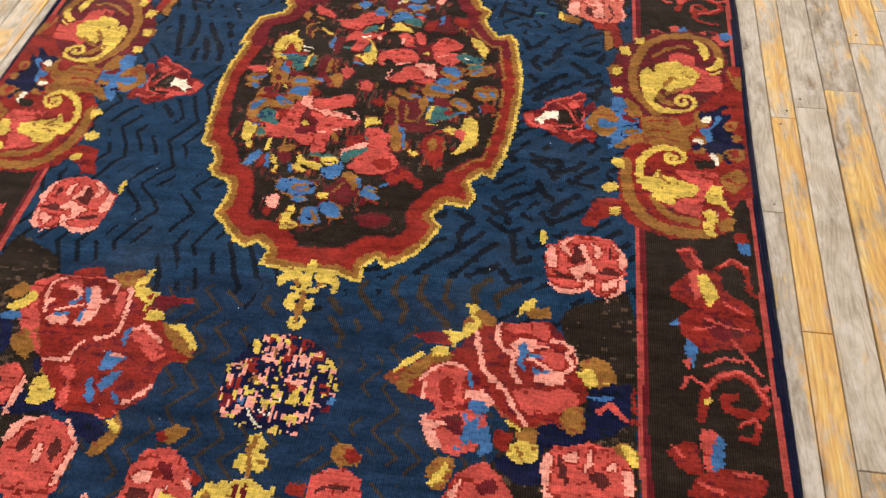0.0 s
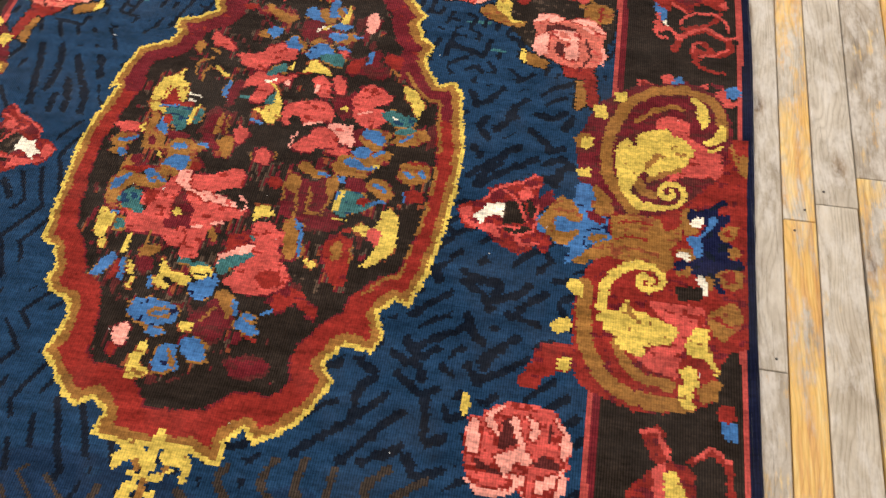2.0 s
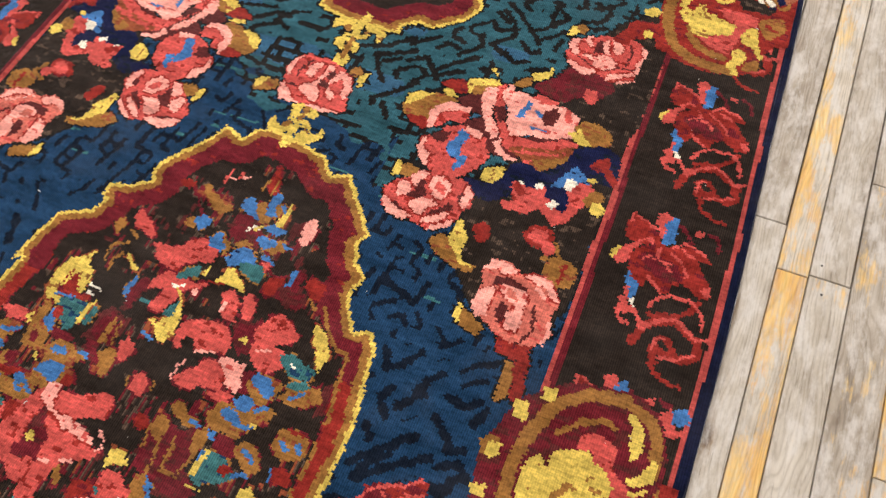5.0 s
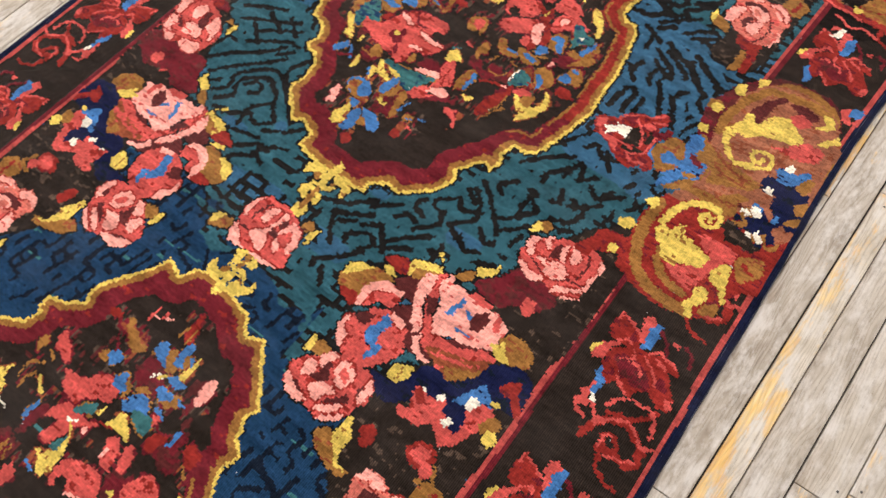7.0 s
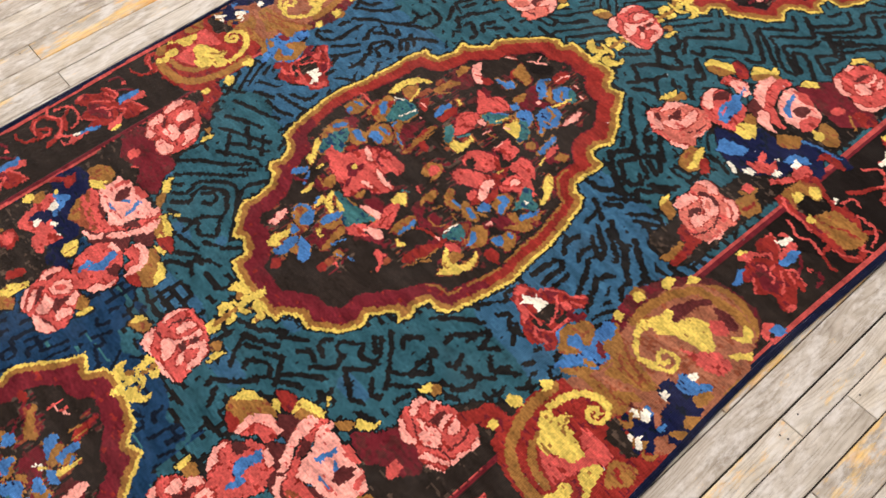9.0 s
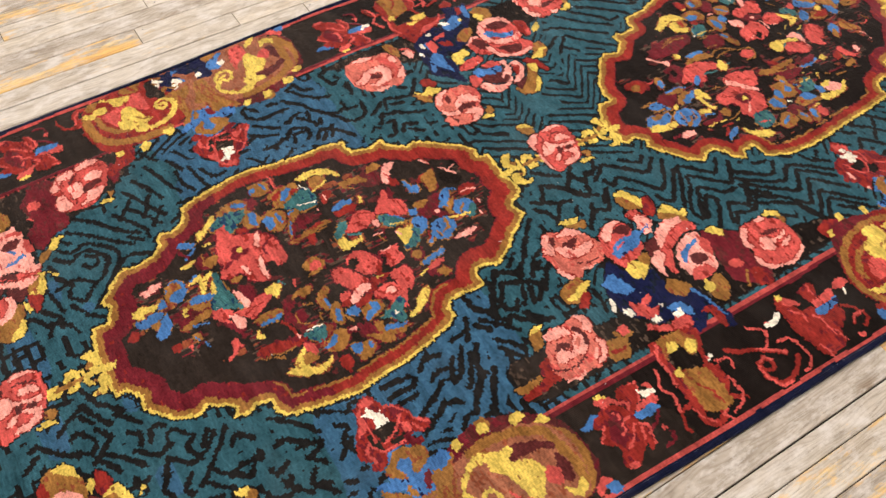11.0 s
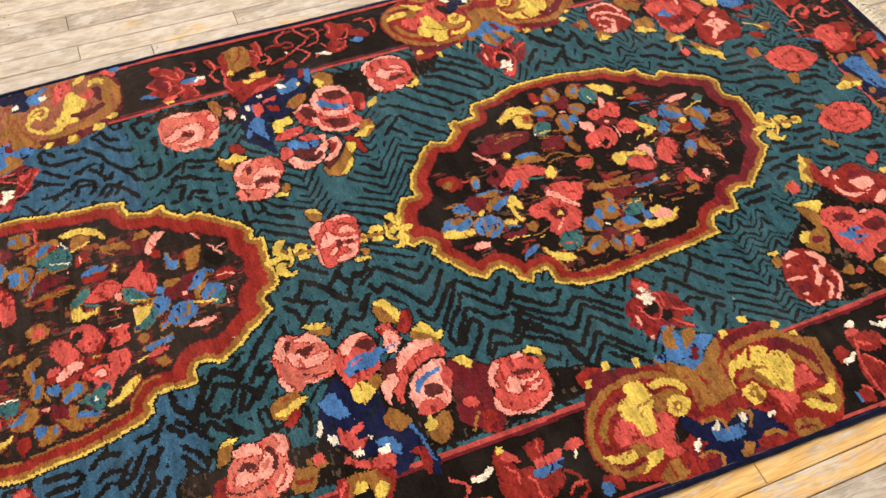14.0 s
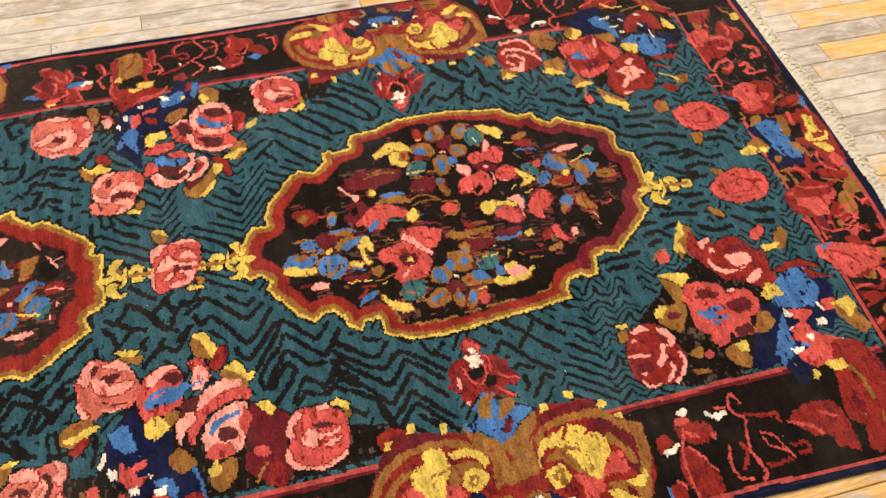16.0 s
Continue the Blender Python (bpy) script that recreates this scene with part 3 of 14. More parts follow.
    blob(at, TEAL, -26, 121, -18, 134, -13, 146, -7, 127, -14, 112)
    blob(at, GOLD, -39, 103, -31, 107, -22, 95, -19, 112, -7, 119, -7, 136, -14, 152, -29, 169, -36, 171, -22, 165, -5, 142, 5, 121, 8, 89, -2, 76, -15, 79, -24, 94)
    stroke(at, IVORY, 5, -35, 168, -19, 173)
    blob(at, PINK, -2, 165, -1, 177, 8, 173, 8, 161)
    stroke(at, BLUE, 6, -37, 81, -20, 73)
    blob(at, CORAL, -59, 50, -54, 64, -43, 59, -33, 50, -32, 34, -41, 27, -53, 36)
    blob(at, CRIMSON, -112, 57, -108, 96, -88, 89, -90, 34, -68, 7, -85, 9, -105, 26)
    blob(at, OCHRE, -92, 39, -94, 71, -91, 88, -82, 73, -82, 46)
    blob(at, CRIMSON, -82, 46, -84, 78, -75, 89, -71, 59, -73, 39)
    stroke(at, OCHRE, 4, -78, 85, -72, 43)
    blob(at, OCHRE, -82, 25, -64, 39, -51, 31, -49, 10, -52, -11, -64, 3)
    blob(at, CORAL, -10, 7, -7, 20, 5, 25, 17, 17, 21, -3, 12, -9, 0, -6)
    stroke(at, CRIMSON, 4, -9, 12, -6, -2)
    stroke(at, OCHRE, 4, -15, 11, -11, -3)
    stroke(at, CRIMSON, 4, 20, 17, 25, 1)
    stroke(at, OCHRE, 4, 24, 20, 28, 4)
    blob(at, RED, -132, 347, -124, 355, -108, 353, -100, 345, -114, 339)
    stroke(at, CRIMSON, 5, -105, 345, -76, 317, -60, 300)
    blob(at, OCHRE, -90, 354, -79, 358, -57, 340, -31, 338, -18, 327, -33, 311, -56, 320, -77, 336)
    stroke(at, CORAL, 5, -64, 369, -61, 385, -61, 399)
    stroke(at, PINK, 4, -58, 383, -42, 389, -24, 399)
    stroke(at, CORAL, 5, -43, 391, -39, 403)
    blob(at, RED, 14, 392, 12, 418, 16, 440, 25, 420, 33, 381, 23, 377)
    stroke(at, OCHRE, 5, 6, 384, 11, 404)
    stroke(at, OCHRE, 4, 25, 407, 25, 373)
    blob(at, CRIMSON, -6, 322, 12, 329, 35, 317, 55, 301, 57, 277, 38, 292, 17, 276, -2, 291)
    blob(at, BLUE, -10, 335, -11, 357, 2, 363, 16, 348, 31, 333, 28, 324, 6, 331)
    blob(at, OCHRE, 15, 352, 24, 363, 36, 343, 49, 338, 48, 325, 34, 323)
    blob(at, BLUE, 33, 342, 31, 368, 36, 386, 47, 384, 47, 364, 57, 346, 49, 338)
    blob(at, OCHRE, 45, 363, 53, 371, 66, 361, 57, 346)
    stroke(at, BLUE, 5, 57, 366, 72, 349)
    blob(at, GOLD, 64, 328, 66, 361, 69, 377, 75, 362, 75, 336, 73, 326)
    stroke(at, IVORY, 5, 27, 300, 32, 312, 42, 311)
    stroke(at, GOLD, 5, 36, 308, 44, 314)
    blob(at, BLUE, 46, 315, 58, 327, 78, 324, 89, 320, 82, 312, 63, 309)
    blob(at, OCHRE, 63, 288, 75, 298, 93, 308, 102, 290, 86, 275, 71, 279)
    blob(at, BLUE, 45, 293, 55, 301, 70, 301, 85, 300, 83, 287, 65, 280)
    stroke(at, BLUE, 8, 74, 267, 91, 258)
    stroke(at, BLUE, 6, 98, 298, 107, 295)
    blob(at, OCHRE, -9, 265, -2, 273, 12, 269, 15, 245, 2, 255)
    blob(at, BLUE, -26, 262, -18, 279, -7, 284, -4, 266, 8, 256, 4, 249, -15, 252)
    blob(at, BLUE, 18, 239, 23, 258, 34, 270, 49, 269, 66, 260, 65, 247, 46, 244, 31, 230)
    blob(at, OCHRE, 18, 272, 35, 285, 47, 277, 34, 269)
    stroke(at, OCHRE, 5, 56, 246, 76, 241)
    blob(at, TEAL, 43, 238, 56, 246, 74, 249, 92, 237, 87, 219, 67, 224)
    blob(at, CORAL, 73, 255, 86, 260, 95, 249, 91, 240)
    blob(at, GOLD, 21, 198, 28, 205, 28, 223, 38, 231, 52, 218, 65, 212, 77, 196, 63, 202, 45, 200)
    stroke(at, GOLD, 6, 1, 201, 3, 219)
    blob(at, RED, 97, 217, 106, 237, 124, 242, 131, 217, 115, 203)
    stroke(at, RED, 5, 12, 197, 40, 198)
    blob(at, OCHRE, -83, 277, -73, 292, -56, 288, -61, 271)
    blob(at, BLUE, -70, 292, -55, 301, -40, 300, -40, 285, -51, 273, -64, 281)
    blob(at, CRIMSON, 123, 210, 131, 235, 142, 267, 153, 263, 156, 222, 170, 230, 173, 201, 160, 197)
    stroke(at, BLUE, 8, 134, 259, 137, 236)
    stroke(at, OCHRE, 6, 180, 232, 194, 211)
    blob(at, RED, 160, 252, 167, 265, 198, 253, 194, 228, 181, 226)
    blob(at, CRIMSON, 110, 298, 115, 324, 122, 288)
    blob(at, PINK, 113, 317, 110, 355, 121, 366, 132, 346, 134, 327, 124, 310)
    blob(at, CRIMSON, 90, 142, 100, 155, 115, 152, 126, 165, 139, 150, 134, 133, 135, 111, 120, 98, 107, 112, 99, 127)
    blob(at, CRIMSON, 146, 81, 164, 88, 179, 66, 165, 48, 151, 51)
    blob(at, CRIMSON, 103, 47, 123, 56, 127, 41, 111, 34)
    blob(at, CORAL, 13, 95, 14, 112, 20, 124, 37, 130, 63, 137, 82, 135, 96, 121, 104, 106, 98, 94, 72, 89, 50, 86, 36, 88, 28, 76, 20, 80)
    blob(at, BROWN, 27, 87, 28, 98, 39, 100, 50, 86, 41, 77)
    blob(at, CORAL, 44, 185, 56, 193, 71, 190, 81, 174, 82, 152, 89, 144, 70, 144, 54, 158)
    blob(at, CORAL, 81, 191, 93, 199, 104, 184, 109, 156, 95, 156, 85, 175)
    blob(at, CORAL, 121, 147, 131, 160, 141, 179, 153, 186, 180, 169, 196, 160, 186, 147, 162, 132, 199, 128, 196, 106, 177, 90, 154, 93, 135, 111, 134, 133)
    stroke(at, PINK, 5, 147, 119, 168, 125)
    stroke(at, RED, 4, 148, 152, 172, 167)
    blob(at, CORAL, 48, 33, 54, 44, 67, 60, 77, 74, 93, 82, 104, 74, 121, 61, 123, 41, 105, 40, 88, 35, 82, 25, 59, 27)
    blob(at, PINK, 100, 80, 100, 89, 118, 90, 141, 88, 142, 75, 152, 56, 143, 46, 123, 56, 114, 70)
    stroke(at, PINK, 4, 44, 32, 42, 52, 48, 64)
    stroke(at, PINK, 4, 54, 84, 86, 89)
    blob(at, PINK, 54, 152, 53, 171, 60, 170, 60, 157)
    blob(at, GOLD, 113, 124, 116, 131, 123, 128, 122, 117)
    blob(at, CORAL, 107, 33, 131, 42, 149, 40, 139, 28, 122, 25)
    blob(at, TEAL, 184, 125, 198, 133, 214, 125, 247, 120, 241, 103, 215, 99, 194, 111)
    stroke(at, IVORY, 3, 198, 117, 212, 114)
    blob(at, GOLD, 208, 190, 223, 185, 235, 173, 249, 159, 251, 132, 245, 120, 232, 145, 217, 164)
    blob(at, OCHRE, 157, 62, 166, 80, 186, 91, 210, 82, 207, 61, 197, 44, 179, 46)
    blob(at, BLUE, 161, 73, 168, 88, 187, 85, 205, 66, 199, 54, 179, 63)
    blob(at, OCHRE, 213, 62, 220, 79, 244, 93, 265, 97, 274, 83, 259, 65, 233, 60)
    blob(at, TEAL, 210, 82, 233, 100, 252, 97, 237, 84)
    stroke(at, BLUE, 7, 229, 70, 246, 83)
    blob(at, OCHRE, 125, 1, 131, 27, 156, 31, 176, 40, 210, 46, 221, 38, 203, 20, 186, 2, 181, -14, 155, -13, 137, -12)
    blob(at, BLUE, 138, 18, 153, 26, 179, 11, 200, 14, 190, 3, 168, 4)
    blob(at, BLUE, 151, 36, 161, 48, 184, 46, 179, 30, 162, 27)
    stroke(at, BLUE, 8, 188, 34, 202, 45)
    blob(at, OCHRE, 68, -9, 74, 7, 88, 4, 101, -8, 119, -10, 118, -22, 101, -23)
    stroke(at, BLUE, 6, 107, -14, 125, -17)
    stroke(at, BLUE, 6, 140, -21, 152, -26)
    blob(at, OCHRE, 59, -45, 58, -26, 69, -19, 82, -31, 84, -55, 78, -61)
    blob(at, OCHRE, 234, 1, 238, 21, 257, 34, 285, 24, 286, 0, 272, -12, 251, -14)
    stroke(at, BLUE, 8, 247, 8, 258, 0)
    stroke(at, BLUE, 7, 271, 12, 277, 3)
    stroke(at, RED, 6, 250, 28, 272, 27)
    stroke(at, GOLD, 5, 193, 15, 200, 14)
    blob(at, OCHRE, 189, -27, 194, -11, 212, -13, 227, -25, 236, -42, 226, -53, 211, -47)
    stroke(at, BLUE, 8, 203, -24, 220, -31)
    stroke(at, BLUE, 6, 203, -62, 222, -54)
    blob(at, RED, 27, -41, 33, -30, 47, -35, 57, -50, 44, -53)
    blob(at, CRIMSON, 152, -19, 183, -18, 196, -35, 180, -43, 161, -37)
    blob(at, BLUE, -109, -308, -110, -288, -92, -281, -67, -281, -40, -288, -36, -307, -52, -318, -69, -325, -93, -317)
    blob(at, OCHRE, -84, -300, -75, -292, -54, -294, -45, -305, -59, -311, -74, -308)
    stroke(at, BLUE, 7, -70, -303, -55, -300)
    blob(at, BLUE, -78, -334, -66, -324, -48, -329, -55, -339)
    blob(at, BLUE, -46, -381, -47, -359, -37, -346, -20, -348, -21, -365, -6, -381, -22, -391, -36, -394)
    blob(at, BLUE, -20, -348, -14, -334, 6, -334, 21, -346, 25, -367, 8, -368, -7, -359)
    stroke(at, OCHRE, 5, -32, -356, -14, -383)
    blob(at, CRIMSON, -21, -304, -12, -287, 5, -267, 21, -256, 40, -273, 43, -304, 32, -329, 15, -336, -4, -328)
    blob(at, OCHRE, 5, -255, 21, -244, 38, -257, 46, -280, 36, -297, 25, -276)
    stroke(at, BLUE, 8, 44, -284, 41, -265)
    stroke(at, OCHRE, 5, -1, -304, 13, -278)
    blob(at, GOLD, -32, -316, -24, -308, -11, -310, -10, -322, -24, -324)
    blob(at, BLUE, 49, -299, 59, -282, 75, -283, 76, -298, 91, -307, 78, -313, 60, -309)
    stroke(at, OCHRE, 5, 63, -293, 79, -294)
    stroke(at, RED, 7, 72, -318, 84, -320)
    stroke(at, BLUE, 6, 85, -277, 99, -270)
    blob(at, RED, -119, -372, -116, -357, -105, -364, -109, -382)
    blob(at, PINK, -113, -360, -120, -334, -112, -325, -101, -327, -95, -345, -99, -361)
    blob(at, GOLD, -75, -409, -80, -387, -79, -369, -74, -353, -64, -347, -62, -362, -67, -378, -57, -391, -48, -393, -51, -405)
    blob(at, RED, 90, -256, 104, -237, 118, -230, 137, -239, 149, -253, 165, -258, 163, -276, 145, -266, 128, -249, 116, -263, 104, -273)
    blob(at, CRIMSON, 53, -363, 71, -348, 97, -347, 119, -354, 109, -371, 75, -382)


def fleur(at):
    blob(at, GOLD, -62, -34, -66, -15, -53, -1, -36, 4, -21, -13, -17, -32, -30, -20, -46, -20, -56, -31)
    blob(at, GOLD, -20, 6, -15, 27, -6, 23, -1, 4, -9, -7, -6, -30, -19, -39, -19, -18, -19, -3)
    blob(at, GOLD, -4, -6, 11, 4, 30, 2, 43, -16, 41, -33, 32, -41, 31, -22, 13, -18, 6, -24)
    blob(at, GOLD, -41, -36, -17, -37, 4, -31, 19, -22, 10, -37, -1, -44, -20, -42, -34, -42)
    blob(at, OCHRE, -41, -21, -31, -17, -22, -30, -30, -34)
    blob(at, OCHRE, 2, -24, 13, -18, 8, -31)
    blob(at, OCHRE, -18, -42, -9, -43, -7, -77, -11, -105, -19, -102, -18, -70)
    blob(at, GOLD, -43, -64, -36, -49, -24, -45, -18, -56, -27, -62, -19, -72, -25, -82, -40, -73)
    blob(at, GOLD, -9, -55, 6, -54, 9, -68, 1, -81, -8, -73, -4, -65)
    blob(at, GOLD, -26, -94, -20, -91, -16, -108, -7, -102, -9, -89, -1, -90, 2, -110, -11, -118, -24, -116)


def centre_rose(at):
    blob(at, OCHRE, -119, -60, -125, -39, -115, -29, -83, -24, -78, -37, -90, -52)
    blob(at, GOLD, -119, -57, -124, -43, -118, -27, -101, -21, -107, -34, -111, -49)
    blob(at, OCHRE, 33, 39, 33, 56, 46, 61, 57, 46, 45, 38)
    stroke(at, WINE, 5, 27, 33, 44, 41)
    blob(at, GOLD, 60, 15, 54, 34, 59, 51, 68, 57, 66, 38, 68, 23)
    blob(at, CORAL, -63, -60, -75, -43, -75, -16, -84, 11, -82, 30, -69, 49, -58, 55, -39, 55, -12, 56, 21, 45, 46, 26, 53, 8, 51, -11, 57, -29, 62, -46, 53, -53, 30, -56, 4, -58, -19, -55, -31, -59, -52, -63)
    blob(at, PINK, -65, -59, -75, -43, -74, -21, -67, -35, -49, -43, -44, -55, -25, -57, -47, -62)
    blob(at, PINK, -76, -8, -82, 16, -80, 36, -67, 47, -74, 24, -71, 2)
    blob(at, PINK, -36, 5, -49, 24, -33, 43, -22, 46, -29, 26, -28, 9)
    blob(at, PINK, -36, -30, -42, -19, -17, -2, -12, 21, -11, 48, 2, 43, -5, 22, -9, 6, -15, -8, 0, -28, 0, -48, -21, -40)
    blob(at, PINK, 23, -31, 10, -18, 6, -5, 23, -14, 30, -27)
    blob(at, PINK, 5, 2, 9, 19, 17, 41, 39, 28, 53, 8, 48, -22, 38, -15, 39, 7, 27, 24, 12, 10)
    blob(at, PINK, -16, -57, 8, -54, 37, -55, 53, -53, 37, -58, 9, -61)
    blob(at, WINE, -10, -4, -11, 7, 3, 6, 13, -7, 2, -9)
    blob(at, WINE, -3, 15, -1, 36, 7, 30, 6, 12)
    stroke(at, WINE, 4, -57, -1, -57, 19, -44, 45)
    stroke(at, WINE, 4, -66, -22, -46, -22)


def spray_ground(at):
    blob(at, BROWN, -40, -116, -53, -145, -49, -199, -22, -274, 43, -356, 161, -326, 165, 203, 38, 143, 59, 33, -24, -54)


def spray_roses(at):
    blob(at, CRIMSON, -38, 135, 0, 177, 12, 214, 58, 219, 88, 220, 109, 187, 87, 157, 49, 143, 28, 121, -13, 125)
    blob(at, OCHRE, -232, -8, -243, 13, -213, 49, -169, 60, -150, 53, -175, 20, -177, -10, -209, -12)
    blob(at, GOLD, -237, 10, -243, 28, -227, 49, -197, 54, -214, 34)
    blob(at, GOLD, -190, 67, -175, 77, -154, 61, -169, 60)
    blob(at, RED, -225, -9, -185, -1, -183, -27, -213, -22)
    blob(at, WINE, -151, 59, -124, 86, -101, 74, -93, 39, -112, 39, -138, 47)
    blob(at, RED, -199, 81, -172, 101, -150, 103, -140, 74, -164, 71)
    blob(at, OCHRE, -136, 77, -142, 101, -97, 127, -88, 98, -120, 82)
    blob(at, GOLD, -140, 74, -155, 106, -145, 114, -123, 119, -93, 123, -123, 145, -118, 151, -89, 112, -104, 112, -138, 97)
    blob(at, WINE, -126, 8, -97, 36, -25, 8, 54, 66, 78, 33, -8, -31, -52, -38)
    blob(at, CORAL, -170, -18, -172, 16, -147, 34, -120, 33, -120, 8, -153, 9, -158, -9)
    blob(at, PINK, -180, -25, -188, 3, -183, 29, -159, 49, -123, 44, -120, 33, -147, 34, -172, 16, -170, -11)
    blob(at, CORAL, -184, -56, -179, -39, -156, -35, -150, -10, -123, 3, -108, 1, -78, -4, -56, -41, -62, -71, -87, -102, -132, -110, -160, -92)
    blob(at, PINK, -179, -72, -180, -53, -174, -42, -170, -65, -155, -75, -152, -101, -165, -95)
    blob(at, WINE, -168, -37, -155, -21, -136, -20, -138, -42, -153, -46)
    blob(at, BLUE, -136, -47, -126, -33, -119, -1, -101, -15, -111, -42, -102, -62, -110, -74)
    blob(at, BLUE, -105, -96, -101, -55, -87, -57, -92, -81)
    blob(at, PINK, -116, -5, -111, 5, -83, -1, -83, -14)
    blob(at, CORAL, -90, 68, -95, 107, -86, 121, -69, 91, -71, 68, -53, 28, -17, 14, 11, 9, -6, -17, -28, -20, -45, -6)
    blob(at, PINK, -117, 77, -111, 103, -95, 107, -90, 68, -85, 45, -58, 10, -63, -7, -87, 23)
    blob(at, PINK, -58, -16, -51, 2, -36, -26, -4, -35, -19, -39, -44, -32)
    blob(at, WINE, -87, 64, -67, 71, -59, 44, -63, 33)
    blob(at, CORAL, -32, 17, 8, 13, 60, 42, 86, 38, 69, 13, 24, -8, -5, -10)
    blob(at, RUST, -34, -12, -4, -3, 47, 10, 78, 33, 78, 7, 63, -29, 37, -42, 6, -33)
    stroke(at, CORAL, 5, -13, -16, 24, -8, 53, 1)
    blob(at, OCHRE, 18, -25, 59, -7, 79, 14, 80, -11, 62, -36, 39, -44)
    blob(at, PINK, -34, 13, -51, 33, -56, 49, -60, 74, -77, 88, -81, 106, -79, 123, -68, 123, -63, 108, -48, 114, -28, 110, -4, 111, 24, 108, 29, 112, 51, 104, 68, 99, 64, 89, 62, 70, 70, 60, 63, 47, 39, 36, 13, 28, -9, 29)
    blob(at, CORAL, -28, 110, -21, 122, 15, 116, 18, 110, -4, 104)
    blob(at, BLUE, -41, 56, -40, 76, -30, 102, -22, 98, -29, 76, -32, 57)
    stroke(at, BLUE, 7, -13, 81, 3, 72)
    blob(at, WINE, 3, 67, 0, 85, 22, 106, 29, 91, 28, 70, 15, 55)
    blob(at, CORAL, 43, 76, 36, 112, 51, 104, 52, 80)
    stroke(at, BLUE, 5, -12, 44, 15, 44)
    blob(at, OCHRE, 62, 72, 76, 95, 101, 101, 131, 84, 137, 57, 115, 47, 98, 47)
    blob(at, GOLD, 55, 61, 75, 62, 71, 79, 95, 51, 104, 46, 86, 38)
    blob(at, OCHRE, -74, 123, -48, 156, -38, 142, -55, 123)
    blob(at, GOLD, -41, 147, -47, 164, -24, 176, -17, 193, -12, 168)
    blob(at, CORAL, 60, 144, 57, 170, 74, 168, 86, 150, 73, 134)
    blob(at, NAVY, -83, -99, -29, -97, -14, -61, -13, -48, 6, -33, 40, -46, 73, -9, 81, 28, 123, 53, 159, 42, 168, 12, 166, -26, 141, -32, 119, -24, 102, -49, 102, -97, 93, -115, 68, -98, 29, -79, 12, -103, -23, -135, -60, -120)
    blob(at, GOLD, -53, -90, -51, -69, -21, -53, -16, -75, -29, -97)
    stroke(at, OCHRE, 4, -35, -89, -36, -65)
    blob(at, CORAL, 6, -96, 2, -74, 26, -81, 43, -81, 45, -67, 65, -71, 62, -91, 79, -90, 97, -83, 94, -55, 104, -36, 124, -32, 141, -56, 122, -93, 111, -125, 93, -138, 78, -126, 56, -113, 47, -132, 9, -136, -5, -126, 15, -114)
    blob(at, RED, 4, -85, 19, -80, 34, -93, 23, -102)
    blob(at, NAVY, 75, -99, 77, -79, 90, -58, 104, -84, 100, -110)
    blob(at, RED, 115, -3, 125, 17, 144, 31, 147, 9, 168, -12, 162, -29, 142, -1, 128, -5)
    blob(at, BLUE, 66, -64, 80, -35, 94, -6, 115, -27, 127, -36, 107, -40, 87, -60)
    blob(at, IVORY, 84, -57, 89, -40, 107, -40, 101, -56, 96, -65)
    blob(at, IVORY, 69, -103, 79, -90, 89, -95, 82, -109)
    blob(at, IVORY, 41, -76, 48, -64, 59, -71, 53, -79)
    blob(at, IVORY, 11, -74, 21, -75, 20, -82)
    blob(at, GOLD, 118, -27, 131, -22, 133, -28, 126, -34)
    blob(at, OCHRE, 125, -74, 132, -51, 152, -48, 156, -68, 137, -82)
    blob(at, GOLD, 139, -87, 140, -74, 156, -68, 164, -85, 155, -98)
    blob(at, RED, 51, -175, 65, -148, 98, -146, 105, -169, 81, -191)
    blob(at, CORAL, 62, -173, 71, -155, 91, -151, 95, -171, 80, -182)


def rose_inner(at):
    blob(at, CORAL, -191, -205, -194, -187, -199, -172, -189, -155, -175, -141, -158, -116, -130, -108, -96, -105, -65, -110, -50, -129, -46, -151, -58, -166, -59, -185, -78, -212, -103, -222, -123, -215, -135, -214, -161, -217, -178, -213)
    blob(at, PINK, -187, -208, -194, -187, -174, -196, -161, -204, -146, -204, -131, -207, -144, -219, -167, -219)
    blob(at, PINK, -173, -179, -181, -155, -172, -141, -157, -154, -158, -168, -164, -176)
    blob(at, PINK, -166, -138, -152, -115, -139, -113, -143, -130, -144, -148, -154, -148)
    blob(at, WINE, -160, -173, -147, -152, -146, -133, -139, -130, -135, -147, -125, -158, -140, -172, -156, -173)
    blob(at, PINK, -120, -147, -129, -135, -128, -116, -111, -112, -94, -123, -89, -138, -95, -153, -109, -157)
    blob(at, CORAL, -117, -137, -117, -124, -101, -130, -96, -145, -106, -147)
    blob(at, PINK, -147, -185, -136, -168, -118, -165, -100, -168, -114, -181, -121, -200, -138, -196)
    blob(at, WINE, -112, -198, -104, -183, -92, -174, -85, -161, -72, -169, -82, -177, -99, -188)
    blob(at, PINK, -116, -215, -111, -202, -92, -187, -74, -177, -77, -188, -98, -208)
    blob(at, PINK, -103, -222, -84, -207, -64, -187, -65, -198, -79, -214)
    blob(at, PINK, -67, -151, -64, -135, -71, -115, -62, -114, -50, -133, -52, -153, -60, -164)
    blob(at, WINE, -74, -151, -73, -133, -67, -132, -67, -151)
    blob(at, WINE, -178, -193, -169, -191, -149, -200, -155, -203)
    blob(at, OCHRE, -185, -135, -190, -115, -175, -108, -156, -112, -168, -134)
    blob(at, GOLD, -195, -147, -202, -128, -201, -108, -191, -113, -187, -133)


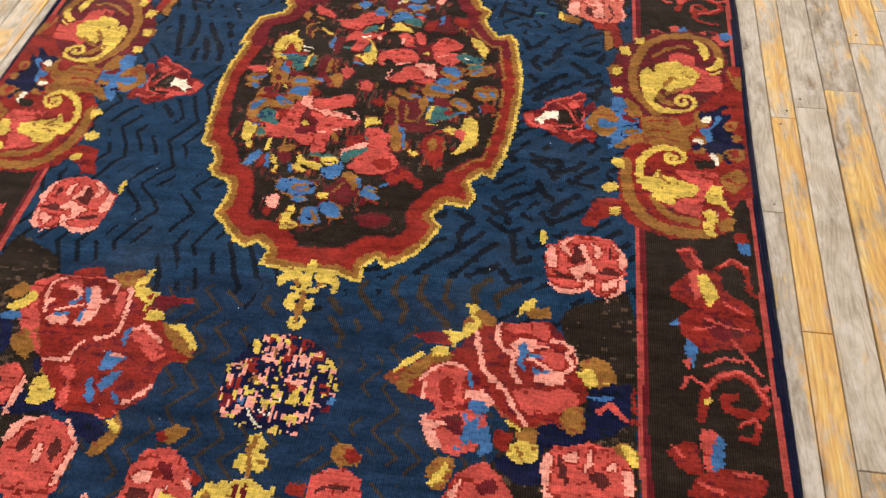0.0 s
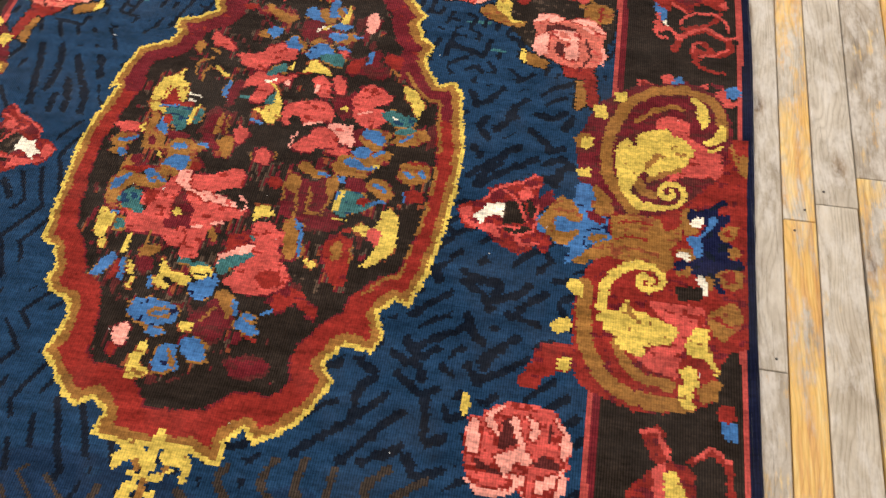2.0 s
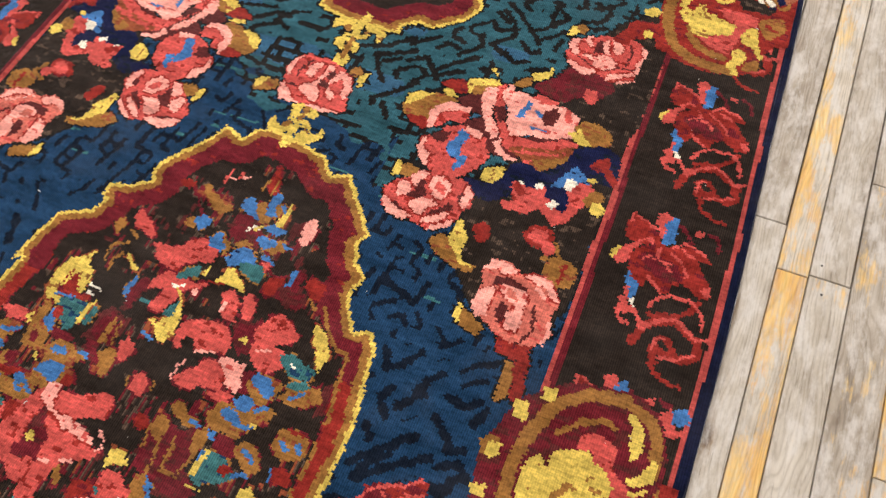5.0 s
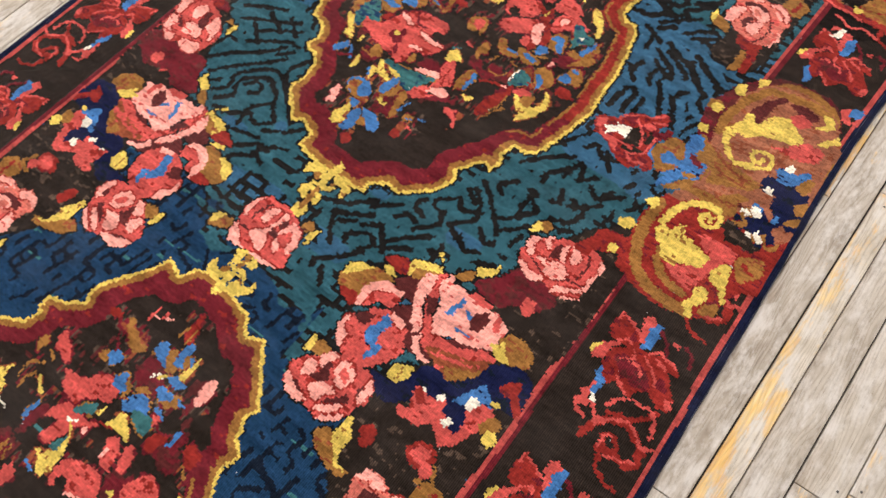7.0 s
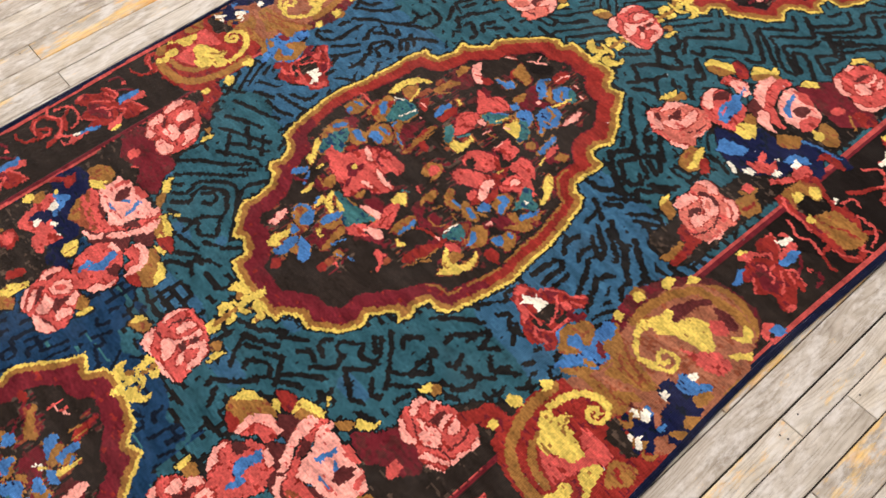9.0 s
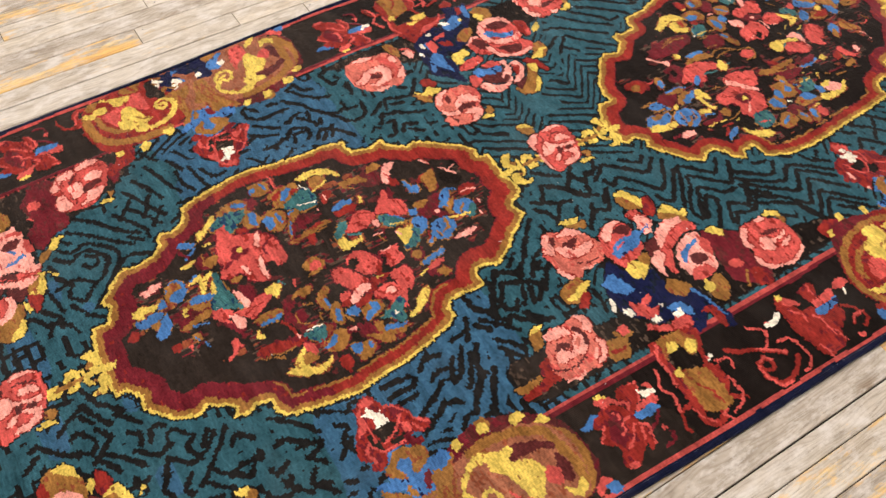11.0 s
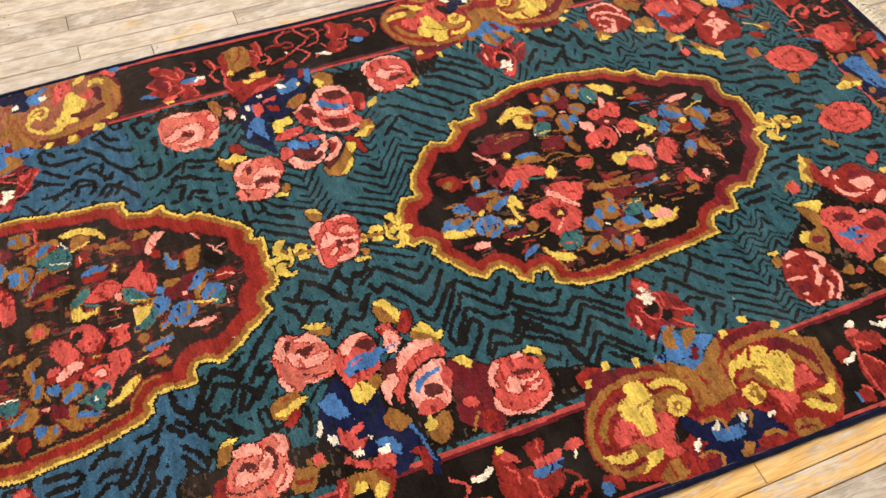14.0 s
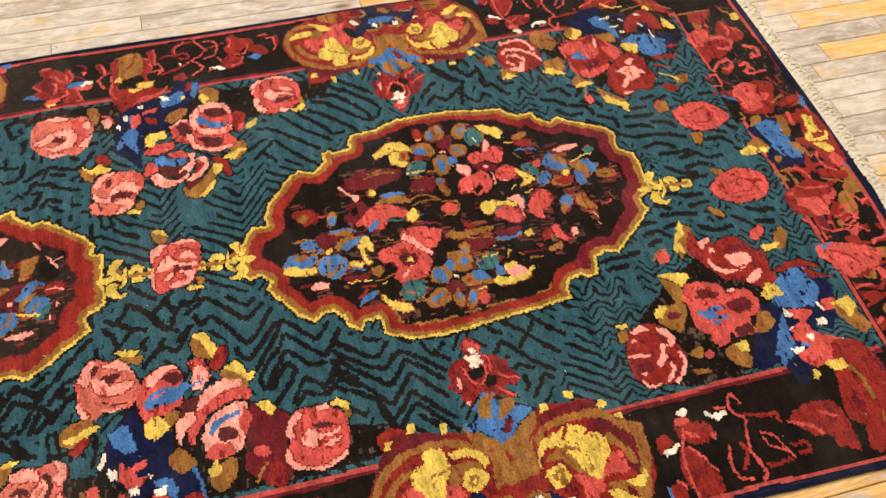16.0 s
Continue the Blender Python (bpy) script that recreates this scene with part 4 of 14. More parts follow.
def rose_side(at):
    blob(at, CRIMSON, -177, -113, -165, -67, -96, -76, -32, -69, -31, -121, -71, -143, -113, -156)
    blob(at, CRIMSON, -146, 71, -93, 82, -72, 60, -96, 53)
    blob(at, CORAL, -140, -78, -167, -55, -173, -31, -167, -11, -180, -4, -182, 21, -174, 40, -152, 59, -125, 61, -85, 46, -48, 13, -40, -3, -40, -33, -44, -62, -62, -81, -85, -82, -104, -67, -119, -78)
    blob(at, PINK, -167, -11, -179, 11, -176, 38, -161, 48, -159, 19, -157, -5)
    blob(at, PINK, -134, -80, -163, -54, -172, -24, -157, -14, -145, -27, -149, -50, -126, -58, -116, -72)
    blob(at, WINE, -148, -22, -151, -12, -129, -28, -129, -38)
    blob(at, PINK, -115, -45, -128, -27, -120, -8, -96, -7, -79, -20, -76, -37, -96, -38)
    blob(at, PINK, -131, 2, -138, 26, -125, 45, -108, 39, -111, 15, -119, 4)
    blob(at, WINE, -108, 0, -103, 37, -93, 35, -87, 3, -77, -12, -92, -13)
    blob(at, PINK, -82, -3, -82, 23, -79, 37, -56, 18, -49, -13, -49, -33, -61, -13)
    blob(at, PINK, -95, -75, -102, -57, -73, -51, -54, -48, -50, -68, -67, -82)
    stroke(at, RED, 4, -158, -1, -155, 29, -144, 54)
    stroke(at, WINE, 3, -88, -43, -60, -37)
    blob(at, OCHRE, -59, 33, -50, 50, -33, 35)
    blob(at, GOLD, -31, 7, -36, 26, -30, 46, -20, 24)
    blob(at, CORAL, -111, -142, -122, -122, -104, -109, -89, -125, -94, -141)


def rose_outer(at):
    blob(at, SALMON, 79, -352, 38, -329, 21, -311, 25, -282, 24, -269, 17, -248, 30, -222, 56, -219, 77, -233, 102, -221, 121, -225, 140, -241, 149, -266, 143, -281, 144, -300, 152, -320, 136, -344, 113, -354)
    blob(at, PINK, 31, -331, 19, -311, 27, -283, 48, -272, 47, -290, 45, -311, 46, -326)
    blob(at, WINE, 70, -332, 59, -312, 65, -290, 76, -294, 78, -313)
    blob(at, PINK, 76, -285, 60, -276, 52, -261, 64, -249, 88, -255, 102, -270, 100, -290, 90, -293)
    blob(at, SALMON, 72, -280, 62, -264, 80, -267, 88, -280)
    blob(at, PINK, 82, -336, 75, -312, 88, -298, 100, -290, 102, -309, 102, -333)
    stroke(at, WINE, 5, 107, -352, 123, -328, 120, -297, 112, -276)
    blob(at, PINK, 17, -248, 30, -222, 61, -224, 69, -236, 52, -245, 43, -233)
    blob(at, WINE, 42, -270, 42, -253, 65, -247, 90, -251, 93, -260, 65, -257)
    blob(at, PINK, 83, -235, 106, -223, 134, -239, 146, -259, 138, -262, 121, -241, 103, -236)
    stroke(at, PINK, 5, 143, -341, 149, -319, 144, -300)
    stroke(at, PINK, 6, 126, -260, 108, -248)


def leaf_low(at):
    blob(at, OCHRE, -89, -239, -73, -221, -53, -224, -38, -248, -16, -259, 8, -259, -4, -273, -37, -270, -67, -257)
    blob(at, GOLD, -57, -226, -55, -207, -56, -184, -45, -180, -43, -199, -27, -211, -29, -230, -29, -241, -19, -256, 1, -262, -20, -262, -40, -243)
    blob(at, RED, -28, -188, -16, -173, 0, -185, 3, -211, -11, -216)


def scroll(at):
    blob(at, RED, -156, -249, -165, -154, -161, -110, -147, -82, -125, -51, -130, 14, -116, 56, -17, 123, 60, 199, 103, 195, 93, -177, 56, -191, 41, -224, 34, -270, -8, -292, -65, -298, -109, -287, -146, -270)
    blob(at, CRIMSON, -188, 149, -159, 238, -103, 294, -58, 305, 6, 311, 35, 292, 60, 249, 64, 200, 34, 110, -16, 52, -48, 32, -97, 19, -140, 42, -175, 77)
    blob(at, RED, -208, -218, -160, -207, -152, -248, -192, -263, -204, -287, -233, -285, -215, -251)
    stroke(at, OCHRE, 18, -7, 293, 29, 279, 47, 247, 49, 208)
    stroke(at, OCHRE, 20, -12, 296, -66, 289, -106, 258, -130, 202, -139, 146, -134, 99, -112, 66, -86, 36)
    blob(at, CORAL, -64, 224, -38, 234, -6, 222, -6, 189, 25, 172, 46, 164, 42, 117, 8, 111, -13, 113, -34, 99, -43, 113, -13, 134, 3, 163, -14, 189, -36, 189, -37, 206, -59, 205)
    stroke(at, OCHRE, 16, -84, 91, -71, 73, -58, 70)
    blob(at, GOLD, -122, 143, -119, 165, -102, 176, -89, 159, -91, 186, -72, 200, -41, 205, -36, 189, -14, 187, 3, 163, -9, 134, -26, 126, -51, 117, -64, 105, -77, 118, -85, 107, -86, 91, -96, 74, -114, 87, -120, 112)
    stroke(at, GOLD, 14, -110, 97, -100, 68, -78, 47, -53, 46)
    stroke(at, GOLD, 9, -53, 46, -28, 48, -12, 63, -12, 82, -25, 95, -42, 93, -50, 80, -43, 66, -28, 70, -30, 80)
    blob(at, GOLD, -4, 280, 11, 276, 25, 255, 26, 233, 16, 214, 9, 235, 7, 258)
    blob(at, GOLD, 47, 230, 55, 215, 47, 191, 25, 177, 16, 187, 35, 201)
    stroke(at, GOLD, 5, 25, 166, 47, 180)
    stroke(at, OCHRE, 9, -95, 217, -65, 244, -34, 257, -16, 249)
    blob(at, OCHRE, -77, 129, -57, 153, -48, 152, -65, 131, -72, 114)
    stroke(at, OCHRE, 9, -67, 97, -47, 111, -22, 124)
    blob(at, OCHRE, -118, 16, -89, 30, -40, 24, -39, 0, -15, 23, -10, -5, -30, -26, -21, -52, -36, -81, -77, -61, -125, -55, -156, -74, -172, -72, -135, -34, -112, -12)
    blob(at, RED, -44, 23, -24, 36, -15, 14, -35, 1)
    stroke(at, RED, 5, -105, 9, -81, 17, -56, 12)
    stroke(at, RED, 5, -111, -21, -87, -12, -63, -18)
    stroke(at, RUST, 5, -118, -41, -78, -34, -46, -43)
    blob(at, OCHRE, 72, 168, 93, 161, 88, 119, 72, 126)
    stroke(at, OCHRE, 6, 60, 188, 68, 147, 80, 133)
    blob(at, OCHRE, 42, -69, 65, -56, 76, -72, 57, -84, 45, -77)
    stroke(at, OCHRE, 22, -149, -108, -150, -160, -143, -208, -118, -254, -80, -278, -37, -282, -5, -280)
    stroke(at, OCHRE, 16, -100, -197, -91, -227, -60, -249, -23, -254)
    blob(at, BROWN, -20, -96, 3, -88, 26, -89, 19, -107, -12, -116)
    blob(at, CORAL, -58, -124, -20, -122, 19, -124, 23, -148, 11, -158, -3, -185, -14, -218, -17, -241, -39, -237, -69, -223, -76, -217, -55, -205, -25, -188, -15, -163, -38, -150)
    stroke(at, GOLD, 15, -125, -143, -121, -108, -103, -79, -77, -63, -51, -64)
    stroke(at, GOLD, 10, -53, -63, -35, -81, -40, -99, -59, -108, -73, -96, -68, -82, -53, -84, -55, -93)
    blob(at, GOLD, -129, -161, -119, -146, -103, -152, -89, -125, -80, -144, -57, -149, -34, -158, -15, -163, -22, -188, -40, -195, -62, -199, -62, -214, -77, -213, -96, -208, -104, -185, -116, -183, -124, -172)
    stroke(at, OCHRE, 6, -89, -133, -80, -153, -68, -163)
    blob(at, OCHRE, 23, -132, 64, -108, 79, -139, 49, -176, 34, -163)
    stroke(at, RED, 7, 38, -138, 60, -150)
    blob(at, OCHRE, 34, -233, 45, -239, 41, -262, 20, -273, 13, -255)
    blob(at, GOLD, -3, -185, 11, -154, 26, -156, 27, -180, 34, -202, 45, -224, 38, -232, 27, -207, 12, -202, 1, -200)
    blob(at, GOLD, -13, -233, -6, -221, 12, -220, 16, -244, 2, -265, 9, -282, -1, -287, -16, -267, -6, -247)
    blob(at, OCHRE, -190, 170, -164, 175, -164, 146, -187, 145)
    blob(at, GOLD, -181, 163, -159, 169, -160, 147, -177, 143)
    blob(at, GOLD, -164, 237, -144, 242, -138, 212, -159, 212)
    blob(at, GOLD, -181, 100, -162, 107, -159, 87, -178, 85)
    blob(at, GOLD, -178, -113, -162, -100, -151, -109, -155, -133, -167, -122)
    blob(at, GOLD, -195, -180, -175, -166, -161, -178, -172, -194, -189, -193)
    blob(at, GOLD, -181, -236, -163, -232, -160, -251, -178, -253)
    blob(at, GOLD, -130, 272, -112, 279, -113, 254, -126, 251)
    blob(at, CORAL, 35, 295, 52, 310, 62, 276, 80, 285, 65, 265, 50, 272)
    blob(at, BLUE, 52, 310, 74, 316, 78, 293, 56, 287)
    blob(at, OCHRE, -15, 44, -3, 52, 7, 51, 3, 45, -5, 41, -1, 22, 15, 12, -4, -1, -11, 12)
    blob(at, NAVY, -7, 43, 2, 50, 22, 52, 37, 66, 46, 74, 56, 73, 42, 56, 38, 41, 60, 49, 58, 35, 44, 18, 46, -3, 66, -9, 54, -19, 57, -34, 77, -37, 77, -52, 49, -53, 38, -66, 46, -81, 51, -92, 44, -96, 36, -81, 21, -69, 9, -69, 6, -63, -9, -58, -18, -65, -21, -53, -15, -47, 2, -46, 11, -36, 19, -1, 18, 13, 29, 28, 1, 28)
    blob(at, BLUE, -4, -3, 18, 5, 29, 20, 28, 37, 39, 40, 40, 31, 32, 18, 21, 5, 17, -3, 18, -32, 11, -35, 5, -19, -1, -18)
    blob(at, OCHRE, -14, -26, 3, -25, 11, -36, 2, -43, -11, -30)
    blob(at, OCHRE, 45, 10, 52, 24, 69, 26, 72, 13, 63, 0, 48, -2)
    blob(at, RED, 52, 17, 59, 21, 62, 6, 53, 4)
    blob(at, OCHRE, 54, -17, 68, -12, 74, -23, 67, -34, 59, -31)
    blob(at, OCHRE, 37, -63, 49, -56, 73, -53, 78, -67, 74, -83, 60, -90, 50, -80)
    blob(at, RED, 47, -61, 63, -55, 67, -75, 57, -81)
    blob(at, OCHRE, 23, -69, 31, -70, 38, -80, 32, -92, 25, -88)
    blob(at, OCHRE, -6, -58, 1, -54, 6, -65, 0, -71, -15, -74, -20, -68, -8, -66)
    blob(at, IVORY, 4, 31, 11, 38, 20, 35, 17, 22, 7, 17, -1, 21)
    blob(at, IVORY, -19, -37, -14, -30, -1, -31, 3, -39, -5, -45, -15, -40)
    blob(at, IVORY, 12, -74, 16, -70, 23, -74, 27, -98, 21, -100, 19, -92, 13, -88)


def side_flower(at):
    blob(at, RED, -57, 0, -38, 11, -17, 17, -12, 43, 13, 54, 42, 64, 53, 80, 66, 76, 72, 57, 60, 44, 70, 24, 75, 47, 87, 51, 92, 33, 71, 13, 68, -3, 72, -29, 86, -30, 95, -47, 92, -63, 76, -62, 71, -45, 64, -67, 49, -76, 32, -69, 11, -59, -16, -37, -40, -38, -53, -21)
    blob(at, BROWN, 14, 16, 28, 23, 45, 18, 51, -3, 48, -20, 32, -19, 16, -27, 14, -1)
    blob(at, BROWN, 49, 26, 64, 23, 64, -4, 55, -5)
    blob(at, BROWN, 21, -31, 45, -23, 67, -25, 62, -36, 38, -37, 21, -39)
    blob(at, CRIMSON, -11, 37, 13, 49, 12, 21, -10, 23)
    blob(at, CRIMSON, 57, 27, 89, 49, 86, 26, 67, 12)
    stroke(at, CORAL, 5, -17, 17, -11, 34, 13, 52, 42, 61, 57, 78)
    stroke(at, CORAL, 5, 14, 38, 32, 24, 47, -1, 52, -16)
    stroke(at, CORAL, 5, 66, 18, 68, -14, 62, -33, 38, -42)
    stroke(at, CORAL, 5, -20, -32, 16, -29, 41, -29)
    stroke(at, CORAL, 6, 34, -40, 52, -58, 75, -50)
    stroke(at, CORAL, 5, 43, 48, 67, 57)
    blob(at, CORAL, 31, 40, 51, 46, 57, 33, 41, 25)
    blob(at, CORAL, -55, -5, -37, 6, -33, -13, -44, -28)
    blob(at, CORAL, -42, -25, -17, -29, 9, -33, 15, -53, -7, -41, -32, -34)
    blob(at, IVORY, -33, -15, -15, -2, -13, 12, -6, 5, 12, 16, 15, -14, 6, -10, -6, -11, -17, -21, -21, -30, -24, -17)


def vine(at):
    stroke(at, IVORY, 7, -42, 188, -34, 162, -27, 143)
    blob(at, CORAL, -54, 135, -40, 153, -30, 135, -40, 129)
    stroke(at, RED, 14, -14, 87, -4, 121, 17, 137, 39, 143, 58, 133, 77, 121, 81, 98, 67, 84, 42, 83, 27, 88)
    stroke(at, RED, 9, 28, 69, 18, 82, 18, 105, 31, 114, 44, 99, 48, 84)
    stroke(at, RED, 8, 1, 142, 22, 150, 41, 154, 56, 169, 65, 188)
    stroke(at, RED, 7, 22, 67, 32, 50, 54, 40, 72, 40)
    stroke(at, CORAL, 6, -3, 117, 14, 135, 38, 149, 58, 137, 74, 124, 92, 134)
    stroke(at, CORAL, 5, 17, 86, 18, 105, 28, 111)
    stroke(at, CORAL, 5, 33, 79, 57, 82, 75, 97)
    blob(at, CORAL, -13, 123, 2, 128, 0, 112, -11, 110)
    blob(at, RED, -75, -28, -73, -5, -69, 8, -48, 0, -23, -20, -15, -39, 8, -39, 24, -27, 57, -34, 66, -47, 44, -45, 62, -68, 77, -88, 77, -107, 64, -114, 54, -108, 34, -97, 22, -106, 14, -124, -2, -123, -16, -109, -25, -125, -38, -118, -50, -94, -55, -73, -41, -53, -25, -43, -58, -47, -70, -43)
    blob(at, CRIMSON, -42, -71, -24, -58, 16, -68, 37, -90, 13, -107, -21, -93)
    blob(at, CORAL, -35, 21, -20, 27, -7, 15, -17, 2, -12, -34, -23, -20, -28, 0)
    blob(at, BLUE, -18, 4, -6, 21, 2, 19, 5, -26, -6, -35, -15, -39, -12, -18)
    blob(at, CORAL, -79, -87, -72, -68, -57, -52, -41, -44, -53, -64, -54, -86, -66, -95)
    blob(at, GOLD, -82, -83, -76, -66, -69, -65, -72, -76, -77, -91)
    stroke(at, CORAL, 5, -71, 7, -70, -9)
    stroke(at, CORAL, 5, -62, 4, -41, -5, -24, -13)
    stroke(at, CORAL, 5, -48, -43, -36, -32, -28, -39)
    stroke(at, CORAL, 5, -15, -48, -10, -67, 7, -70, 12, -82)
    stroke(at, CORAL, 5, 5, -48, 19, -57, 36, -73, 40, -83)
    stroke(at, CORAL, 6, 5, -39, 20, -23, 40, -28, 55, -34)
    stroke(at, CORAL, 5, 18, -37, 41, -46)
    stroke(at, CORAL, 4, -32, -73, -23, -65, -16, -70)
    stroke(at, CORAL, 5, -17, -105, -3, -117, 7, -125)
    blob(at, CORAL, 66, -91, 77, -86, 78, -107, 68, -105)
    blob(at, CORAL, 30, 6, 45, 9, 42, -3, 35, 0)
    stroke(at, CRIMSON, 7, 5, 10, 22, -4, 30, -21)
    stroke(at, CRIMSON, 7, 51, 10, 68, 5, 73, -17)
    blob(at, BLUE, -49, -120, -46, -100, -40, -116, -28, -124, -28, -147, -39, -151, -37, -134)
    blob(at, CORAL, -54, 154, -43, 160, -45, 178, -37, 176, -37, 159, -41, 148, -50, 148)
    stroke(at, CORAL, 6, -5, 153, 5, 174, 23, 186, 39, 185, 58, 186, 73, 169, 78, 145)
    stroke(at, CORAL, 6, -50, 132, -37, 143, -24, 141, -10, 124, 2, 126)
    stroke(at, CORAL, 5, -47, 132, -41, 117, -25, 115)


def funnel(at):
    blob(at, RED, -206, -134, -172, -105, -149, -38, -120, -34, -53, -66, -33, -49, 13, -61, 36, -93, 27, -145, -18, -158, -79, -152, -120, -157)
    blob(at, OCHRE, -149, -130, -145, -106, -144, -73, -124, -58, -105, -48, -49, -85, -72, -137, -111, -136)
    blob(at, BROWN, -106, -126, -121, -99, -103, -88, -82, -87, -78, -63, -48, -77, -70, -132, -92, -139)
    blob(at, GOLD, -114, -128, -128, -115, -127, -96, -111, -100, -106, -119)
    blob(at, GOLD, -113, -81, -116, -62, -101, -53, -79, -69, -88, -84)
    blob(at, OCHRE, -59, -137, -60, -111, -44, -75, 8, -72, 42, -78, 43, -110, 30, -140, -9, -138)
    blob(at, GOLD, -69, -145, -73, -124, -50, -132, -56, -145)
    stroke(at, RED, 5, -25, -117, 2, -100, 36, -93)
    stroke(at, CORAL, 6, -88, -173, -52, -193, -27, -173, 9, -185)
    blob(at, IVORY, -77, -241, -62, -223, -65, -203, -52, -206, -52, -228)
    blob(at, CORAL, -79, -225, -76, -204, -61, -205)
    stroke(at, CORAL, 6, -138, -136, -107, -157, -79, -152, -43, -158)
    stroke(at, CORAL, 5, -45, -48, -39, -19, -11, -29)


def far_spray(at):
    blob(at, BROWN, -179, -62, -83, -2, -76, 68, 10, 26, 138, -64, 141, -240, 10, -254, -51, -257)
    blob(at, RED, -205, -65, -222, -21, -198, 7, -215, 52, -176, 71, -106, 83, -70, 95, -74, 38, -101, -9, -150, -45, -180, -69)
    blob(at, PINK, -218, -45, -224, -5, -197, -27, -199, -38)
    stroke(at, PINK, 7, -173, -35, -136, -22, -123, 2, -133, 36)
    blob(at, PINK, -163, 13, -166, 37, -159, 71, -148, 81, -125, 32, -122, 9, -143, 26)
    blob(at, PINK, -100, 35, -112, 71, -100, 72, -83, 35)
    blob(at, CRIMSON, -183, 37, -195, 65, -168, 68, -162, 42)
    blob(at, CORAL, -95, -134, -103, -95, -86, -52, -61, -49, -73, -7, -58, 37, -21, 26, -20, -3, 13, -33, 33, -7, 56, -39, 41, -74, 59, -96, 47, -118, 24, -122, -2, -138, -42, -142)
    blob(at, RED, -84, -117, -80, -62, -54, -52, -61, -85)
    blob(at, RED, -22, -16, -22, 20, 47, -14, 26, -39)
    blob(at, CRIMSON, 3, -113, 17, -84, 32, -98, 21, -118)
    blob(at, BLUE, -36, -117, -45, -84, -34, -68, -22, -87, -21, -116)
    stroke(at, BLUE, 5, 0, -93, 8, -70)
    blob(at, OCHRE, 2, 23, -7, 56, 31, 51, 52, 12, 47, -14)
    blob(at, NAVY, 55, -11, 22, 48, -84, 109, -107, 158, -42, 228, 25, 206, 79, 169, 50, 141, 105, 119, 202, 39, 156, 22, 125, 10, 140, -52)
    blob(at, GOLD, -56, 50, -72, 88, -54, 94, -36, 106, -30, 60)
    blob(at, GOLD, 67, -72, 56, -39, 91, -49, 79, -71)
    blob(at, BLUE, -78, 98, -95, 136, -104, 171, -56, 161, -26, 190, 14, 154, -16, 125, -3, 75, -27, 73)
    blob(at, BLUE, 17, 58, 43, 73, 78, 62, 87, 101, 109, 103, 90, 49, 128, 23, 98, 17)
    stroke(at, RED, 8, -100, 109, -119, 164, -83, 190, -54, 235)
    blob(at, CORAL, -4, 178, -4, 215, 25, 206, 27, 176)
    blob(at, CORAL, 77, 56, 60, 115, 79, 133, 106, 190, 153, 135, 155, 78, 121, 54, 103, 106)
    blob(at, CORAL, 6, 78, 6, 114, 18, 137, 34, 100)
    blob(at, IVORY, -1, 82, 8, 91, 24, 93, 24, 76)
    stroke(at, IVORY, 6, -17, 158, 1, 168, 23, 174)
    blob(at, IVORY, 40, 144, 45, 166, 63, 166, 57, 145)
    blob(at, IVORY, 78, 96, 73, 122, 95, 110)
    blob(at, IVORY, 95, 44, 107, 85, 115, 57, 116, 33)
    blob(at, IVORY, 105, 156, 101, 187, 120, 178, 119, 154)
    blob(at, OCHRE, 15, 197, -4, 252, 50, 251, 85, 267, 101, 236, 66, 213)
    blob(at, GOLD, 11, 199, 0, 250, 28, 257, 56, 225, 23, 219)
    blob(at, RED, 98, 152, 111, 215, 174, 236, 319, 149, 280, 91, 178, 121)
    stroke(at, OCHRE, 10, 155, 148, 189, 171, 245, 173)
    blob(at, GOLD, 146, 104, 146, 153, 165, 159, 174, 123)
    blob(at, GOLD, 161, 75, 171, 90, 186, 78, 180, 67)
    blob(at, GOLD, -214, -106, -284, -62, -272, -52, -241, -72, -206, -72, -195, -99)
    blob(at, OCHRE, -266, -62, -270, -38, -202, -52, -160, -55, -191, -79)
    blob(at, OCHRE, -136, -174, -121, -144, -70, -130, -60, -156)
    blob(at, GOLD, -145, -178, -144, -135, -129, -105, -102, -131, -124, -143)
    blob(at, OCHRE, -47, -203, -46, -162, 3, -148, 10, -185)
    blob(at, GOLD, -64, -211, -66, -182, -42, -178, -41, -213)
    blob(at, CORAL, -199, -157, -204, -125, -180, -125, -170, -154)
    blob(at, CORAL, -222, 101, -241, 141, -209, 125, -197, 97)
    blob(at, OCHRE, -224, 179, -203, 192, -157, 161, -162, 140)
    blob(at, GOLD, -177, 110, -180, 150, -182, 166, -162, 140, -165, 108)
    blob(at, OCHRE, 80, -201, 48, -146, 75, -124, 110, -126, 120, -178)
    blob(at, CORAL, 65, -137, 65, -115, 87, -120, 90, -140)


def far_rose(at):
    blob(at, RED, 45, -111, -8, -85, -31, -56, -23, -18, -22, 23, 21, 46, 65, 48, 94, 50, 113, 8, 121, -48, 104, -94, 73, -109)
    blob(at, PINK, -19, -81, -35, -41, -22, -16, -4, -46)
    blob(at, PINK, -18, 4, 0, 34, 35, 43, 48, 22, 13, 9)
    blob(at, PINK, 45, -111, 34, -74, 55, -62, 79, -84, 89, -68, 101, -92, 75, -102)
    blob(at, PINK, 20, -24, 19, 6, 54, -1, 85, 9, 90, -15, 57, -22)
    blob(at, PINK, 54, 33, 74, 54, 100, 43, 115, 7, 99, 7, 83, 34)
    stroke(at, PINK, 5, 105, -91, 123, -48, 115, -22)
    blob(at, CRIMSON, -6, -11, 10, -4, 59, -44, 30, -46)


